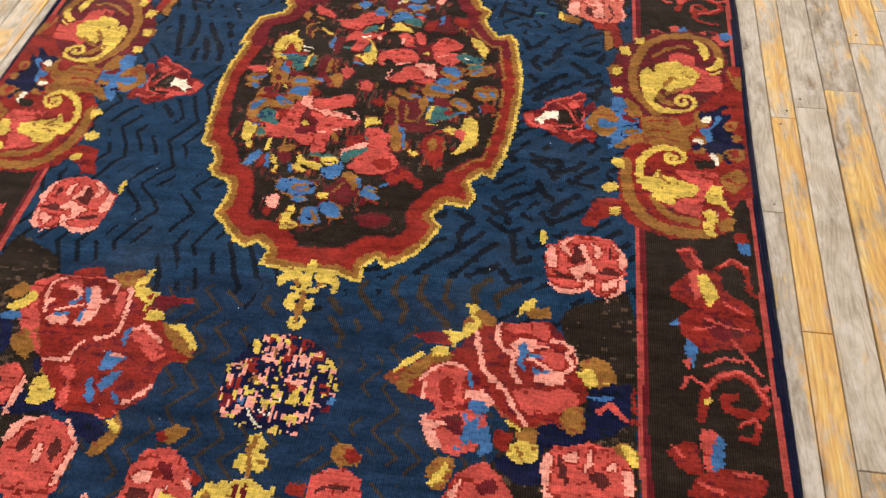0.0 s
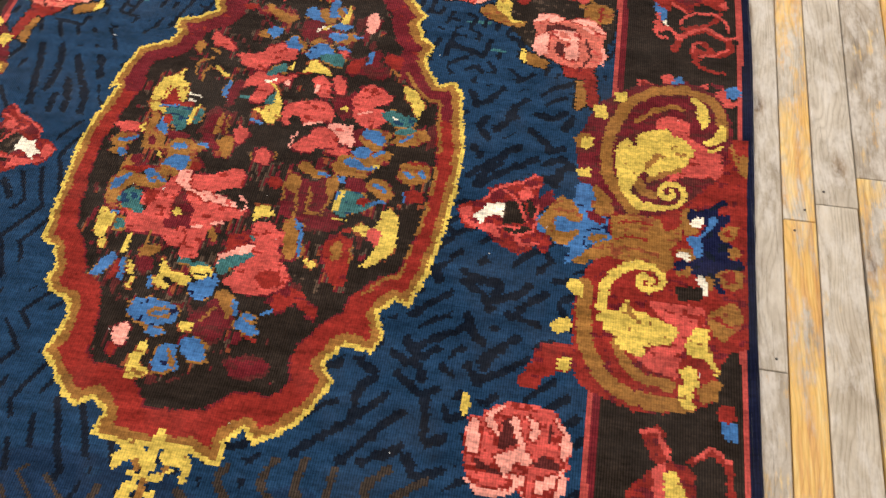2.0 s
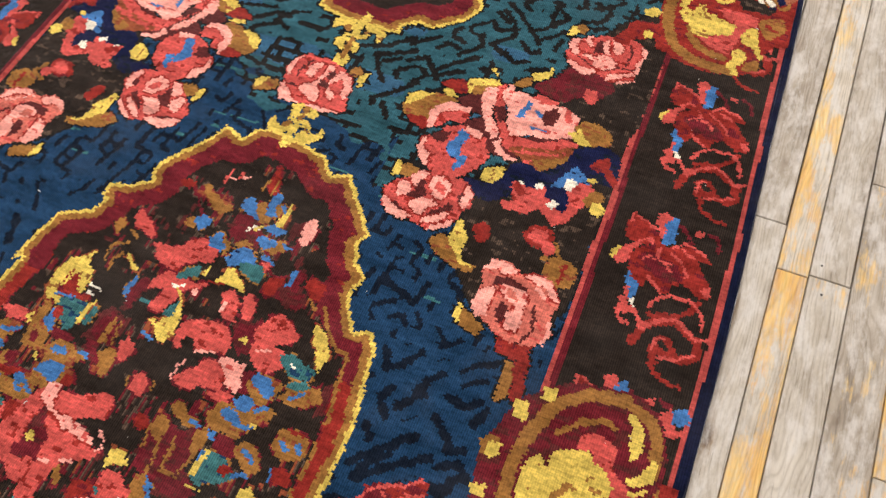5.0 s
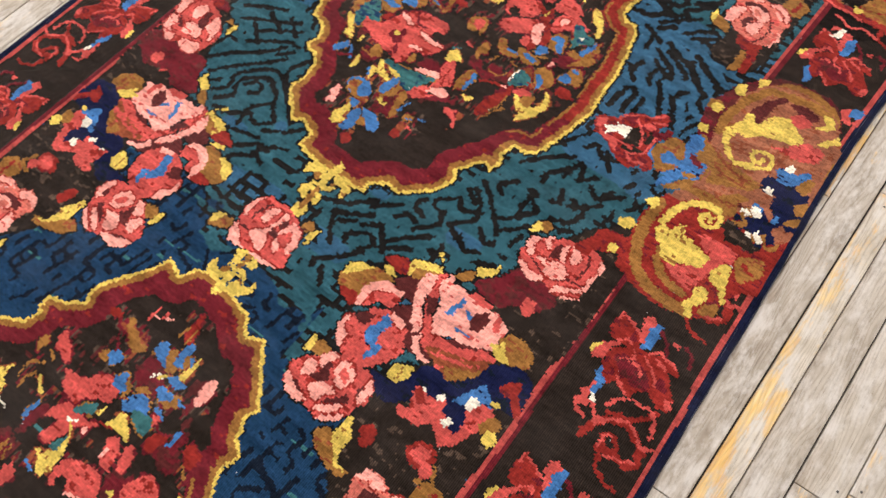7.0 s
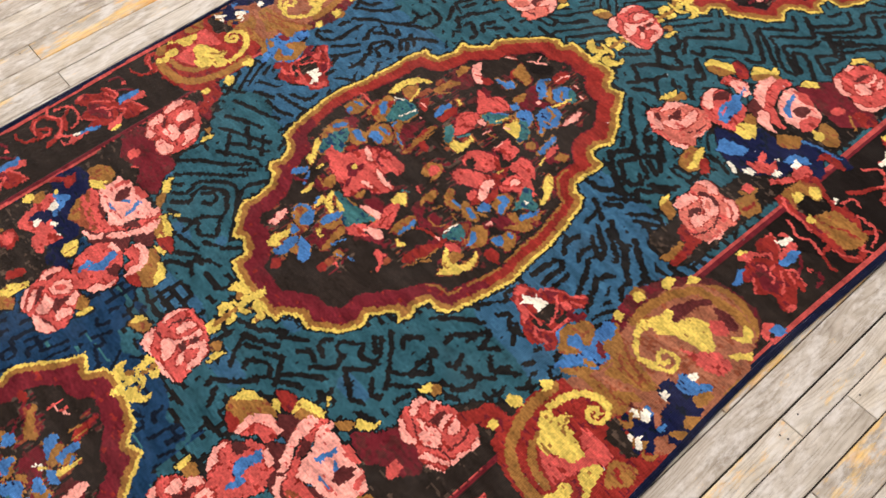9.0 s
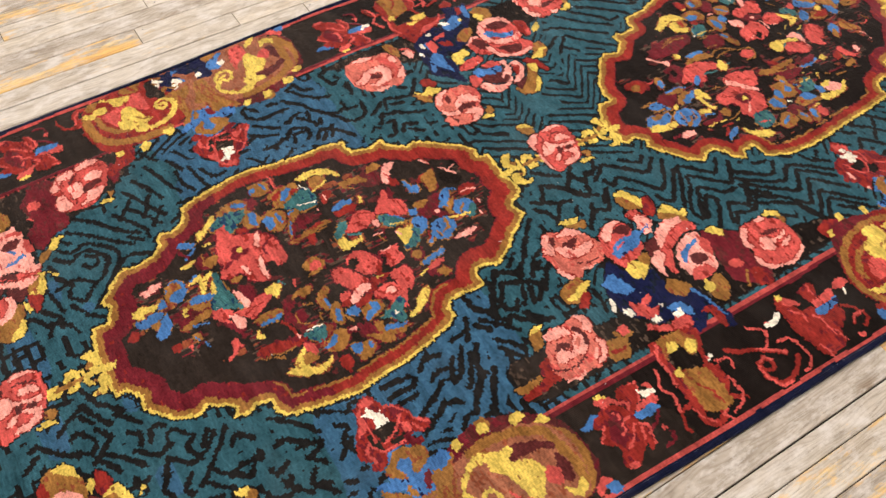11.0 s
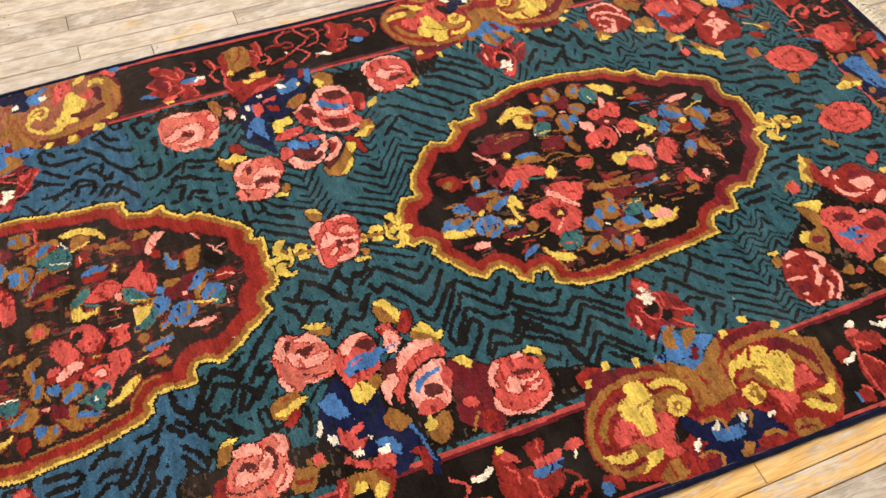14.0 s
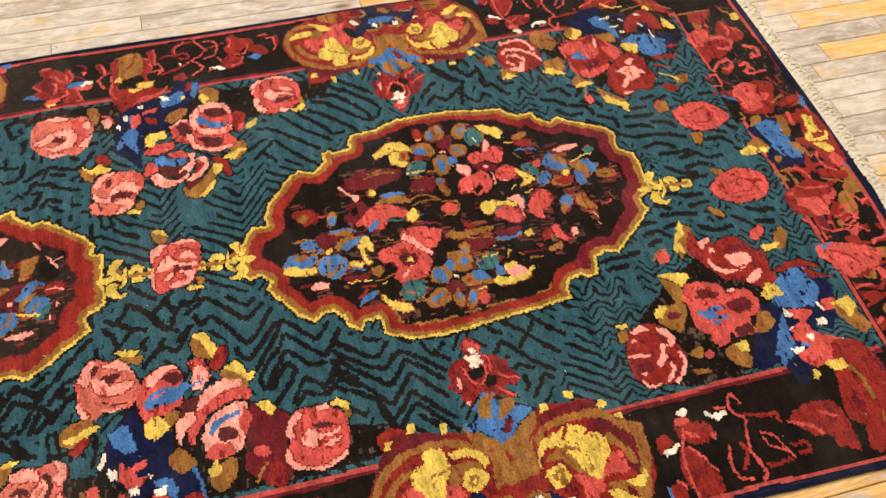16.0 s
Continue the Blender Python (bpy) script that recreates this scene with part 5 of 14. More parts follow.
def far_centre_left(at):
    blob(at, CORAL, -246, -80, -270, -33, -273, 28, -239, 64, -203, 77, -170, 25, -166, -28, -189, -67)
    stroke(at, RED, 4, -232, -32, -250, 10, -222, 40, -195, 10, -198, -30)
    stroke(at, RED, 3, -230, -58, -194, -40, -175, 2)
    blob(at, OCHRE, -165, -56, -158, -22, -117, -49, -130, -60)
    blob(at, OCHRE, -285, -108, -294, -74, -257, -81, -252, -108)


def far_centre_right(at):
    blob(at, CORAL, 21, -89, -17, -37, -21, 22, 4, 67, 54, 70, 85, 35, 90, -30, 64, -81)
    stroke(at, RED, 4, 22, -38, 12, 7, 37, 35, 60, 7, 53, -29)
    stroke(at, RED, 3, 35, -68, 70, -37, 72, 18)
    blob(at, OCHRE, 81, -120, 97, -88, 125, -86, 111, -110)
    blob(at, OCHRE, -36, -63, -26, -29, -6, -50)


def end_border(at):
    blob(at, RED, -297, -83, -319, -20, -278, 13, -239, 33, -202, -7, -201, -59, -238, -76)
    stroke(at, CORAL, 6, -291, -86, -293, -41, -260, -13)
    stroke(at, CORAL, 5, -235, -60, -237, -15, -210, 6)
    blob(at, RED, -536, -111, -551, -58, -554, -2, -507, 33, -457, 28, -432, -39, -420, -98, -482, -98)
    stroke(at, CORAL, 6, -532, -94, -538, -55)
    stroke(at, CORAL, 5, -511, -49, -514, -1, -472, 16)
    stroke(at, CORAL, 5, -451, -70, -467, -23)
    stroke(at, CORAL, 6, -374, -15, -395, 25, -355, 42, -350, 4)
    stroke(at, CORAL, 5, -404, -84, -408, -41, -371, -40, -365, -69)
    stroke(at, CORAL, 5, -454, 44, -424, 67, -392, 42)
    stroke(at, RED, 8, -364, -123, -323, -97, -294, -128)
    stroke(at, CRIMSON, 6, -344, -26, -328, 20, -325, 72)
    stroke(at, OCHRE, 5, -229, 24, -245, 59)
    blob(at, RED, -219, 19, -244, 67, -237, 99, -201, 54)
    stroke(at, BLUE, 7, -238, 96, -206, 86)
    stroke(at, BLUE, 6, -275, -111, -262, -82)
    blob(at, NAVY, -154, -98, -185, -32, -152, 20, -100, 10, -43, 31, 0, -8, 9, -62, -46, -84, -98, -83)
    blob(at, BLUE, -156, -55, -168, -6, -121, 13, -95, -18, -59, 6, -11, -11, -28, -44, -82, -58, -116, -66)
    stroke(at, NAVY, 4, -122, -46, -105, -13)
    stroke(at, NAVY, 4, -73, -45, -58, -11)
    blob(at, OCHRE, -96, -126, -117, -74, -73, -62, -60, -102)
    blob(at, GOLD, -71, -158, -87, -114, -71, -76, -60, -102, -60, -143)
    stroke(at, OCHRE, 7, -154, 12, -110, 15, -95, -18)
    stroke(at, OCHRE, 6, -71, -4, -56, 21, -14, 24)
    blob(at, RED, -199, 61, -169, 98, -102, 105, 22, 97, 32, 49, -40, 46, -115, 44)
    blob(at, GOLD, -166, 62, -141, 75, -99, 69, -104, 98, -64, 85, -17, 88, -37, 62, -81, 51, -124, 49)
    blob(at, CORAL, -26, 64, -10, 89, 39, 84, 25, 62)
    stroke(at, OCHRE, 6, 12, -96, 9, -62, 34, -58)
    blob(at, RED, 87, -110, 54, -36, 89, -6, 137, -5, 176, -69, 149, -110)
    stroke(at, CORAL, 6, 90, -96, 80, -50, 112, -35)
    stroke(at, CORAL, 6, 100, -45, 134, -22, 154, -57)
    stroke(at, OCHRE, 5, 38, 30, 62, 49)
    stroke(at, CORAL, 6, 159, 12, 149, 50, 185, 45, 199, 6)
    stroke(at, CORAL, 5, 206, -70, 226, -34, 216, 20, 239, 46)
    stroke(at, RED, 6, 171, -66, 216, -67)
    blob(at, RED, 313, -97, 273, -44, 267, 6, 291, 39, 340, 28, 361, -33, 355, -75)
    stroke(at, CORAL, 6, 309, -79, 295, -25, 311, 12)
    stroke(at, CORAL, 5, 336, -72, 329, -22, 349, 5)
    stroke(at, BLUE, 6, 320, -25, 320, -1)


def outline_mid_right(at):
    return at.ring(29, -497, 82, -492, 74, -472, 102, -450, 130, -457, 186, -414, 205, -371, 194, -348, 225, -300, 246, -310, 255, -281, 244, -264, 254, -235, 280, -235, 300, -222, 312, -180, 324, -128, 332, -80, 325, -17, 323, 43, 312, 106, 296, 165, 283, 189, 264, 186, 246, 201, 246, 236, 252, 266, 246, 288, 218, 288, 205, 299, 208, 314, 224, 344, 198, 391, 165, 431, 134, 477, 106, 466, 93, 473, 74, 508, 41, 514)


def outline_mid_left(at):
    return at.ring(41, 514, 9, 508, -42, 511, -70, 510, -78, 487, -106, 492, -133, 473, -187, 406, -208, 378, -203, 354, -234, 315, -259, 314, -246, 278, -260, 234, -280, 227, -297, 232, -313, 178, -312, 122, -320, 57, -338, -17, -336, -69, -330, -115, -324, -161, -315, -197, -274, -213, -261, -243, -271, -266, -256, -282, -239, -280, -217, -303, -210, -342, -217, -373, -204, -392, -172, -423, -152, -445, -131, -433, -99, -451, -102, -480, -77, -490, -36, -495, 29, -497)


def bouquet_mid(at):
    blob(at, BLUE, -220, -242, -214, -227, -198, -212, -190, -226, -199, -239, -208, -250)
    stroke(at, BLUE, 6, -187, -217, -167, -245)
    stroke(at, GOLD, 5, -184, -203, -182, -185)
    blob(at, CRIMSON, -162, -218, -157, -198, -133, -205, -127, -191, -114, -209, -123, -227, -141, -231)
    blob(at, OCHRE, -147, -204, -142, -184, -123, -187, -116, -211, -130, -216)
    stroke(at, OCHRE, 4, -163, -209, -130, -216)
    blob(at, GOLD, -149, -265, -156, -235, -156, -228, -144, -245, -144, -264)
    stroke(at, CRIMSON, 6, -195, -251, -168, -240)
    blob(at, TEAL, -237, -156, -233, -136, -215, -118, -192, -112, -180, -131, -186, -146, -209, -136, -208, -151, -207, -166, -224, -166)
    blob(at, TEAL, -232, -151, -244, -123, -235, -100, -225, -74, -200, -97, -190, -122, -182, -137, -207, -150)
    blob(at, CORAL, -208, -151, -212, -134, -189, -140, -168, -128, -158, -103, -149, -77, -140, -64, -117, -51, -89, -51, -53, -46, -44, -58, -42, -86, -58, -91, -38, -98, -17, -106, -22, -125, -34, -144, -57, -148, -72, -159, -63, -181, -75, -199, -92, -194, -108, -177, -115, -188, -144, -179, -171, -172, -196, -162)
    blob(at, RED, -182, -121, -176, -97, -165, -97, -167, -117)
    blob(at, CRIMSON, -140, -146, -141, -131, -124, -126, -121, -112, -112, -114, -110, -134, -102, -153, -116, -162, -125, -149)
    blob(at, GOLD, -135, -128, -124, -126, -119, -134, -125, -139)
    stroke(at, CRIMSON, 5, -124, -58, -106, -86, -83, -82)
    blob(at, CRIMSON, -110, -168, -107, -154, -94, -174, -97, -184)
    blob(at, BROWN, -63, -100, -58, -79, -35, -79, -26, -92, -35, -106, -52, -104)
    blob(at, PINK, -155, -76, -134, -78, -110, -94, -122, -97, -144, -88)
    blob(at, PINK, -88, -98, -71, -96, -52, -104, -30, -105, -19, -111, -39, -114, -69, -112)
    blob(at, PINK, -83, -148, -78, -137, -64, -138, -48, -136, -56, -144, -72, -146)
    blob(at, OCHRE, -65, -174, -59, -155, -46, -170, -54, -184)
    blob(at, GOLD, -207, -203, -225, -197, -226, -180, -245, -163, -251, -146, -236, -148, -224, -166, -205, -194, -203, -203)
    blob(at, TEAL, -101, -213, -97, -203, -69, -204, -30, -197, 6, -189, 27, -183, 13, -203, 3, -227, -9, -249, -27, -246, -41, -229, -72, -217)
    blob(at, GOLD, -96, -272, -109, -253, -113, -236, -97, -236, -108, -214, -97, -216, -79, -235, -61, -242, -59, -253, -77, -250, -98, -243, -96, -262)
    stroke(at, BLUE, 6, -106, -261, -114, -244)
    blob(at, GOLD, -79, -220, -62, -218, -42, -224, -44, -234, -63, -230)
    blob(at, BLUE, -104, -322, -131, -296, -121, -280, -105, -277, -83, -280, -68, -297, -71, -314, -86, -325)
    blob(at, OCHRE, -123, -299, -114, -286, -97, -284, -98, -299, -90, -319, -70, -320, -58, -314, -64, -328, -90, -325, -116, -313)
    blob(at, BLUE, -99, -307, -98, -287, -74, -288, -69, -308, -83, -312)
    blob(at, BLUE, -93, -332, -71, -330, -68, -348, -85, -345)
    blob(at, BLUE, -59, -284, -61, -259, -52, -235, -41, -229, -36, -244, -42, -267, -50, -285)
    blob(at, CRIMSON, -36, -286, -28, -248, -16, -266, -18, -288, -3, -254, 1, -290, -2, -318, -25, -330, -45, -321, -38, -303)
    blob(at, OCHRE, -50, -300, -41, -277, -30, -246, -22, -245, -20, -271, -37, -287, -45, -305)
    blob(at, OCHRE, -14, -244, 4, -260, 2, -283, 8, -303, 4, -327, -6, -307, -16, -266)
    stroke(at, BLUE, 5, 7, -294, 13, -268)
    blob(at, GOLD, -46, -302, -40, -294, -33, -304, -26, -297, -23, -303, -36, -308)
    blob(at, GOLD, -90, -399, -98, -377, -91, -360, -85, -345, -76, -356, -78, -378, -65, -381, -73, -397, -83, -403)
    blob(at, BLUE, -67, -403, -63, -383, -71, -361, -64, -344, -48, -349, -46, -366, -41, -385, -51, -400)
    blob(at, BLUE, -40, -356, -53, -334, -38, -334, -18, -335, 0, -351, 2, -368, -15, -372)
    blob(at, OCHRE, -43, -373, -49, -353, -35, -355, -27, -371)
    blob(at, PINK, -135, -363, -132, -350, -140, -333, -136, -318, -125, -322, -121, -343, -117, -359, -128, -366)
    blob(at, RED, -47, -411, -41, -401, -22, -411, -34, -429)
    blob(at, RED, 26, -354, 28, -336, 48, -342, 43, -357)
    blob(at, OCHRE, 23, -308, 24, -293, 40, -292, 48, -303, 35, -311)
    stroke(at, BLUE, 5, 33, -304, 43, -302)
    blob(at, CORAL, 45, -325, 49, -316, 59, -325)
    stroke(at, BLUE, 4, 54, -292, 68, -289)
    blob(at, CORAL, -5, -249, -1, -231, 13, -211, 30, -211, 28, -233, 46, -226, 33, -238, 13, -252)
    blob(at, CRIMSON, -36, -175, -28, -157, -12, -148, 13, -154, 12, -170, -11, -174)
    blob(at, CORAL, 23, -213, 28, -193, 23, -172, 10, -148, 12, -128, 21, -120, 38, -141, 48, -162, 58, -183, 47, -194)
    stroke(at, RED, 4, 39, -192, 29, -149)
    blob(at, PINK, -30, -191, -23, -179, -4, -172, 14, -168, 28, -176, 19, -185, -7, -185, -22, -191)
    blob(at, PINK, 23, -221, 36, -205, 60, -198, 73, -213, 62, -220, 38, -219)
    blob(at, CRIMSON, 36, -241, 50, -221, 89, -217, 85, -197, 95, -223, 79, -223)
    blob(at, CORAL, 83, -235, 97, -235, 107, -229, 109, -243, 125, -265, 123, -273, 104, -248, 91, -251)
    blob(at, GOLD, 2, -127, -2, -103, 11, -93, 28, -104, 37, -117, 23, -117, 15, -131)
    stroke(at, TEAL, 4, -4, -96, 12, -86)
    blob(at, OCHRE, 65, -186, 57, -154, 63, -121, 80, -121, 76, -155, 77, -181)
    blob(at, BLUE, 77, -181, 80, -151, 75, -125, 88, -133, 86, -165, 83, -179)
    blob(at, GOLD, 89, -189, 100, -186, 114, -184, 112, -195, 104, -198)
    blob(at, OCHRE, -17, -32, -23, -9, -14, 9, 8, 14, 23, -5, 24, -25, 20, -34, 12, -20, 3, -29)
    blob(at, CORAL, -9, -18, -11, 3, 7, 6, 16, -7, 10, -24)
    stroke(at, CORAL, 5, 11, -64, 29, -68)
    blob(at, CRIMSON, 52, -110, 49, -88, 69, -90, 80, -110, 111, -111, 149, -93, 146, -107, 124, -118, 102, -130, 77, -123)
    blob(at, OCHRE, 52, -91, 42, -63, 44, -39, 59, -46, 67, -70, 53, -74, 62, -92)
    blob(at, CRIMSON, 92, -104, 90, -85, 118, -83, 127, -105, 111, -111)
    stroke(at, OCHRE, 4, 84, -79, 89, -59)
    stroke(at, OCHRE, 4, 95, -102, 123, -109, 133, -89)
    blob(at, OCHRE, 71, -35, 63, -14, 73, -11, 87, -25, 106, -32, 129, -30, 124, -42, 106, -49, 88, -49)
    stroke(at, BLUE, 6, 96, -31, 117, -31)
    blob(at, RED, 133, -210, 133, -186, 140, -159, 153, -130, 161, -106, 171, -132, 164, -159, 162, -181, 153, -205, 143, -215)
    stroke(at, OCHRE, 4, 158, -194, 169, -164, 169, -138)
    stroke(at, OCHRE, 4, 156, -216, 167, -186, 180, -166)
    stroke(at, RED, 6, 100, -137, 129, -124, 159, -120)
    blob(at, GOLD, 211, -181, 214, -159, 190, -143, 177, -122, 184, -120, 203, -131, 203, -120, 221, -132, 234, -129, 236, -98, 230, -84, 244, -90, 252, -115, 245, -141, 230, -167)
    blob(at, OCHRE, 198, -135, 194, -110, 218, -102, 221, -122, 219, -140)
    blob(at, CORAL, 170, -123, 176, -103, 205, -99, 208, -111, 190, -118)
    stroke(at, PINK, 4, 145, -122, 156, -121)
    blob(at, OCHRE, -288, -37, -287, -20, -288, -5, -274, 8, -249, 0, -248, -23, -253, -41, -269, -44)
    blob(at, BLUE, -278, -40, -276, -26, -266, -28, -264, -44)
    stroke(at, BLUE, 7, -279, -9, -259, -4)
    stroke(at, CORAL, 6, -288, 20, -251, 16)
    blob(at, OCHRE, -232, -20, -246, 15, -243, 39, -243, 63, -223, 63, -203, 33, -187, 0, -200, -13, -223, -6)
    blob(at, RED, -232, -1, -239, 23, -217, 6, -216, -9)
    blob(at, BLUE, -227, 21, -238, 43, -227, 46, -205, 18, -206, 5)
    blob(at, GOLD, -247, 65, -250, 87, -254, 114, -248, 136, -236, 152, -210, 165, -201, 162, -223, 149, -225, 132, -240, 110, -232, 84)
    blob(at, OCHRE, -232, 92, -233, 116, -216, 133, -198, 112, -192, 88, -211, 87)
    stroke(at, GOLD, 5, -193, 87, -195, 110, -208, 128)
    blob(at, TEAL, -189, 2, -203, 33, -214, 67, -202, 83, -175, 84, -153, 81, -149, 60, -151, 34, -171, 27, -174, 12)
    stroke(at, IVORY, 4, -173, 37, -167, 62, -160, 79)
    stroke(at, IVORY, 4, -224, 67, -204, 76)
    stroke(at, IVORY, 4, -216, 45, -221, 60)
    blob(at, RED, -225, 41, -221, 60, -205, 35)
    stroke(at, OCHRE, 4, -149, 73, -146, 39, -163, 28)
    blob(at, CRIMSON, -261, -60, -240, -40, -224, -49, -230, -67)
    blob(at, OCHRE, -253, -136, -265, -100, -266, -73, -247, -59, -225, -74, -236, -91, -242, -114, -239, -135)
    blob(at, BLUE, -255, -103, -254, -80, -240, -65, -237, -81, -243, -96)
    blob(at, OCHRE, -225, -74, -211, -60, -188, -55, -164, -68, -171, -91, -189, -98)
    blob(at, BLUE, -215, -71, -207, -59, -188, -69, -172, -70, -179, -84)
    blob(at, OCHRE, -191, -53, -194, -32, -187, -13, -173, 1, -144, -7, -128, -26, -136, -46, -147, -57)
    blob(at, BLUE, -184, -46, -175, -32, -150, -32, -140, -50, -162, -53, -174, -59)
    stroke(at, BLUE, 8, -178, -21, -152, -15)
    blob(at, BROWN, -176, -61, -167, -53, -147, -57, -154, -68)
    stroke(at, OCHRE, 5, -196, -34, -193, -7, -186, 5)
    blob(at, OCHRE, -170, 16, -167, 31, -141, 25, -135, 2, -109, -8, -85, -19, -104, -19, -125, -12, -149, 0)
    stroke(at, BLUE, 6, -165, 8, -165, 21)
    stroke(at, BLUE, 5, -137, 0, -103, -14)
    blob(at, CRIMSON, -143, 18, -137, 48, -120, 77, -113, 52, -112, 24, -109, 4, -101, -12, -124, 0)
    blob(at, OCHRE, -86, -9, -95, 17, -100, 48, -98, 74, -87, 85, -84, 51, -82, 23, -75, -5, -83, -29, -89, -24)
    blob(at, RED, -98, 19, -100, 48, -94, 70, -91, 49)
    stroke(at, OCHRE, 4, -83, 6, -79, 37, -81, 66)
    blob(at, RED, -82, 18, -77, 35, -52, 24, -53, 12, -70, 14)
    blob(at, RED, -181, 109, -175, 122, -161, 117, -141, 98, -148, 90, -168, 96)
    stroke(at, PINK, 4, -168, 101, -149, 105)
    stroke(at, PINK, 4, -137, 72, -131, 73)
    blob(at, CRIMSON, -185, 188, -178, 229, -159, 252, -134, 238, -138, 208, -153, 194)
    blob(at, OCHRE, -182, 147, -184, 177, -180, 201, -156, 216, -157, 203, -167, 180, -168, 161, -151, 178, -161, 155)
    blob(at, OCHRE, -192, 233, -196, 256, -177, 266, -174, 244, -176, 223)
    blob(at, PINK, -179, 272, -173, 297, -146, 270, -118, 254, -131, 243, -155, 256)
    blob(at, BLUE, -120, 101, -133, 130, -125, 152, -115, 155, -116, 129, -109, 99)
    blob(at, RED, -105, 99, -112, 133, -106, 156, -92, 145, -91, 122, -91, 104)
    blob(at, GOLD, -127, 173, -118, 177, -104, 173, -104, 163)
    blob(at, CORAL, -86, 145, -74, 170, -58, 178, -40, 167, -27, 131, -36, 103, -43, 92)
    stroke(at, RED, 4, -76, 144, -65, 171)
    blob(at, TEAL, -75, 96, -71, 112, -50, 103, -29, 69, -44, 66)
    stroke(at, TEAL, 7, -31, 98, -19, 119)
    blob(at, GOLD, -25, 62, -31, 84, -11, 87, -7, 107, -19, 127, 2, 112, 5, 80, 0, 63)
    blob(at, CORAL, -112, 233, -101, 236, -76, 230, -61, 252, -28, 256, -11, 243, -18, 216, -49, 201, -54, 177, -82, 204)
    stroke(at, RED, 4, -62, 244, -33, 242)
    blob(at, RED, -135, 262, -121, 276, -102, 276, -109, 254)
    blob(at, CRIMSON, -111, 247, -81, 245, -76, 230, -97, 235)
    blob(at, BLUE, -112, 282, -95, 288, -76, 307, -53, 303, -61, 282, -86, 284)
    stroke(at, OCHRE, 4, -111, 286, -83, 295)
    blob(at, RED, -98, 325, -99, 342, -78, 330, -78, 310)
    blob(at, OCHRE, -98, 337, -106, 370, -77, 358, -37, 344, -38, 325, -67, 328, -81, 323)
    stroke(at, RED, 5, -148, 365, -122, 367)
    stroke(at, PINK, 4, -147, 357, -125, 367)
    stroke(at, PINK, 4, -97, 384, -78, 396, -84, 417)
    stroke(at, PINK, 4, -81, 393, -58, 408)
    blob(at, CRIMSON, -12, 291, -29, 326, -26, 342, -6, 323, 25, 315, 41, 323, 45, 302, 24, 296, 36, 264, 17, 270, -1, 265)
    blob(at, BLUE, -30, 351, -27, 367, -7, 360, 20, 335, 16, 319, -9, 333)
    stroke(at, BLUE, 4, -29, 365, -14, 379)
    blob(at, BLUE, 18, 359, 21, 379, 33, 396, 48, 388, 61, 363, 53, 342, 35, 343)
    blob(at, OCHRE, 2, 361, 13, 362, 27, 342, 48, 338, 43, 325, 23, 331)
    stroke(at, OCHRE, 6, 32, 372, 52, 354)
    blob(at, TEAL, 40, 388, 55, 395, 81, 370, 69, 358)
    stroke(at, GOLD, 5, 52, 324, 61, 343, 64, 370)
    blob(at, PINK, 13, 304, 19, 312, 31, 314, 26, 304)
    blob(at, RED, -15, 391, -16, 411, -4, 428, 14, 419, 14, 388, 4, 379)
    stroke(at, PINK, 4, 2, 387, -1, 405, 11, 422)
    stroke(at, PINK, 4, 52, 404, 43, 409)
    stroke(at, PINK, 4, 71, 392, 82, 393)
    blob(at, BLUE, 48, 275, 43, 300, 47, 319, 68, 325, 89, 315, 103, 285, 93, 267, 75, 258)
    blob(at, OCHRE, 44, 309, 61, 313, 79, 306, 82, 284, 73, 305, 57, 304)
    stroke(at, OCHRE, 4, 70, 273, 90, 280)
    blob(at, BLUE, 77, 256, 93, 252, 91, 240)
    blob(at, OCHRE, -24, 267, -28, 289, -22, 308, -6, 285, -12, 267)
    blob(at, BLUE, -17, 250, -14, 270, 3, 261, -2, 247)
    blob(at, BLUE, 8, 242, 10, 263, 26, 274, 49, 264, 59, 238, 33, 237)
    blob(at, TEAL, 31, 230, 41, 244, 71, 230, 81, 207, 75, 182, 49, 205)
    blob(at, TEAL, -46, 179, -41, 202, -18, 216, 5, 229, 2, 195, -17, 177)
    stroke(at, BLUE, 4, -35, 205, -2, 227)
    blob(at, GOLD, 15, 196, 21, 213, 18, 235, 42, 222, 66, 192, 48, 192, 31, 192)
    stroke(at, GOLD, 4, -6, 194, 4, 221)
    blob(at, PINK, -41, 165, -33, 178, -15, 166, -27, 159)
    stroke(at, PINK, 4, -2, 143, 3, 165)
    stroke(at, PINK, 4, 19, 195, 33, 199)
    stroke(at, OCHRE, 4, 7, 152, 29, 162)
    blob(at, PINK, 107, 290, 107, 320, 103, 354, 112, 358, 120, 334, 114, 311)
    stroke(at, RED, 5, 60, 258, 78, 249)
    blob(at, OCHRE, 90, 197, 96, 215, 118, 201, 107, 190)
    stroke(at, CRIMSON, 6, 91, 221, 117, 211)
    blob(at, CRIMSON, 147, 196, 155, 215, 174, 222, 172, 196)
    blob(at, BLUE, 128, 199, 120, 227, 117, 259, 128, 262, 131, 233, 138, 202)
    blob(at, CORAL, 145, 204, 137, 232, 141, 251, 152, 234, 156, 204)
    blob(at, OCHRE, 165, 213, 160, 238, 180, 244, 189, 229)
    stroke(at, GOLD, 5, 154, 179, 150, 198)
    blob(at, CORAL, 52, 130, 53, 149, 47, 174, 68, 171, 90, 174, 97, 158, 99, 137, 88, 131, 69, 142, 55, 129)
    stroke(at, PINK, 3, 49, 135, 49, 163)
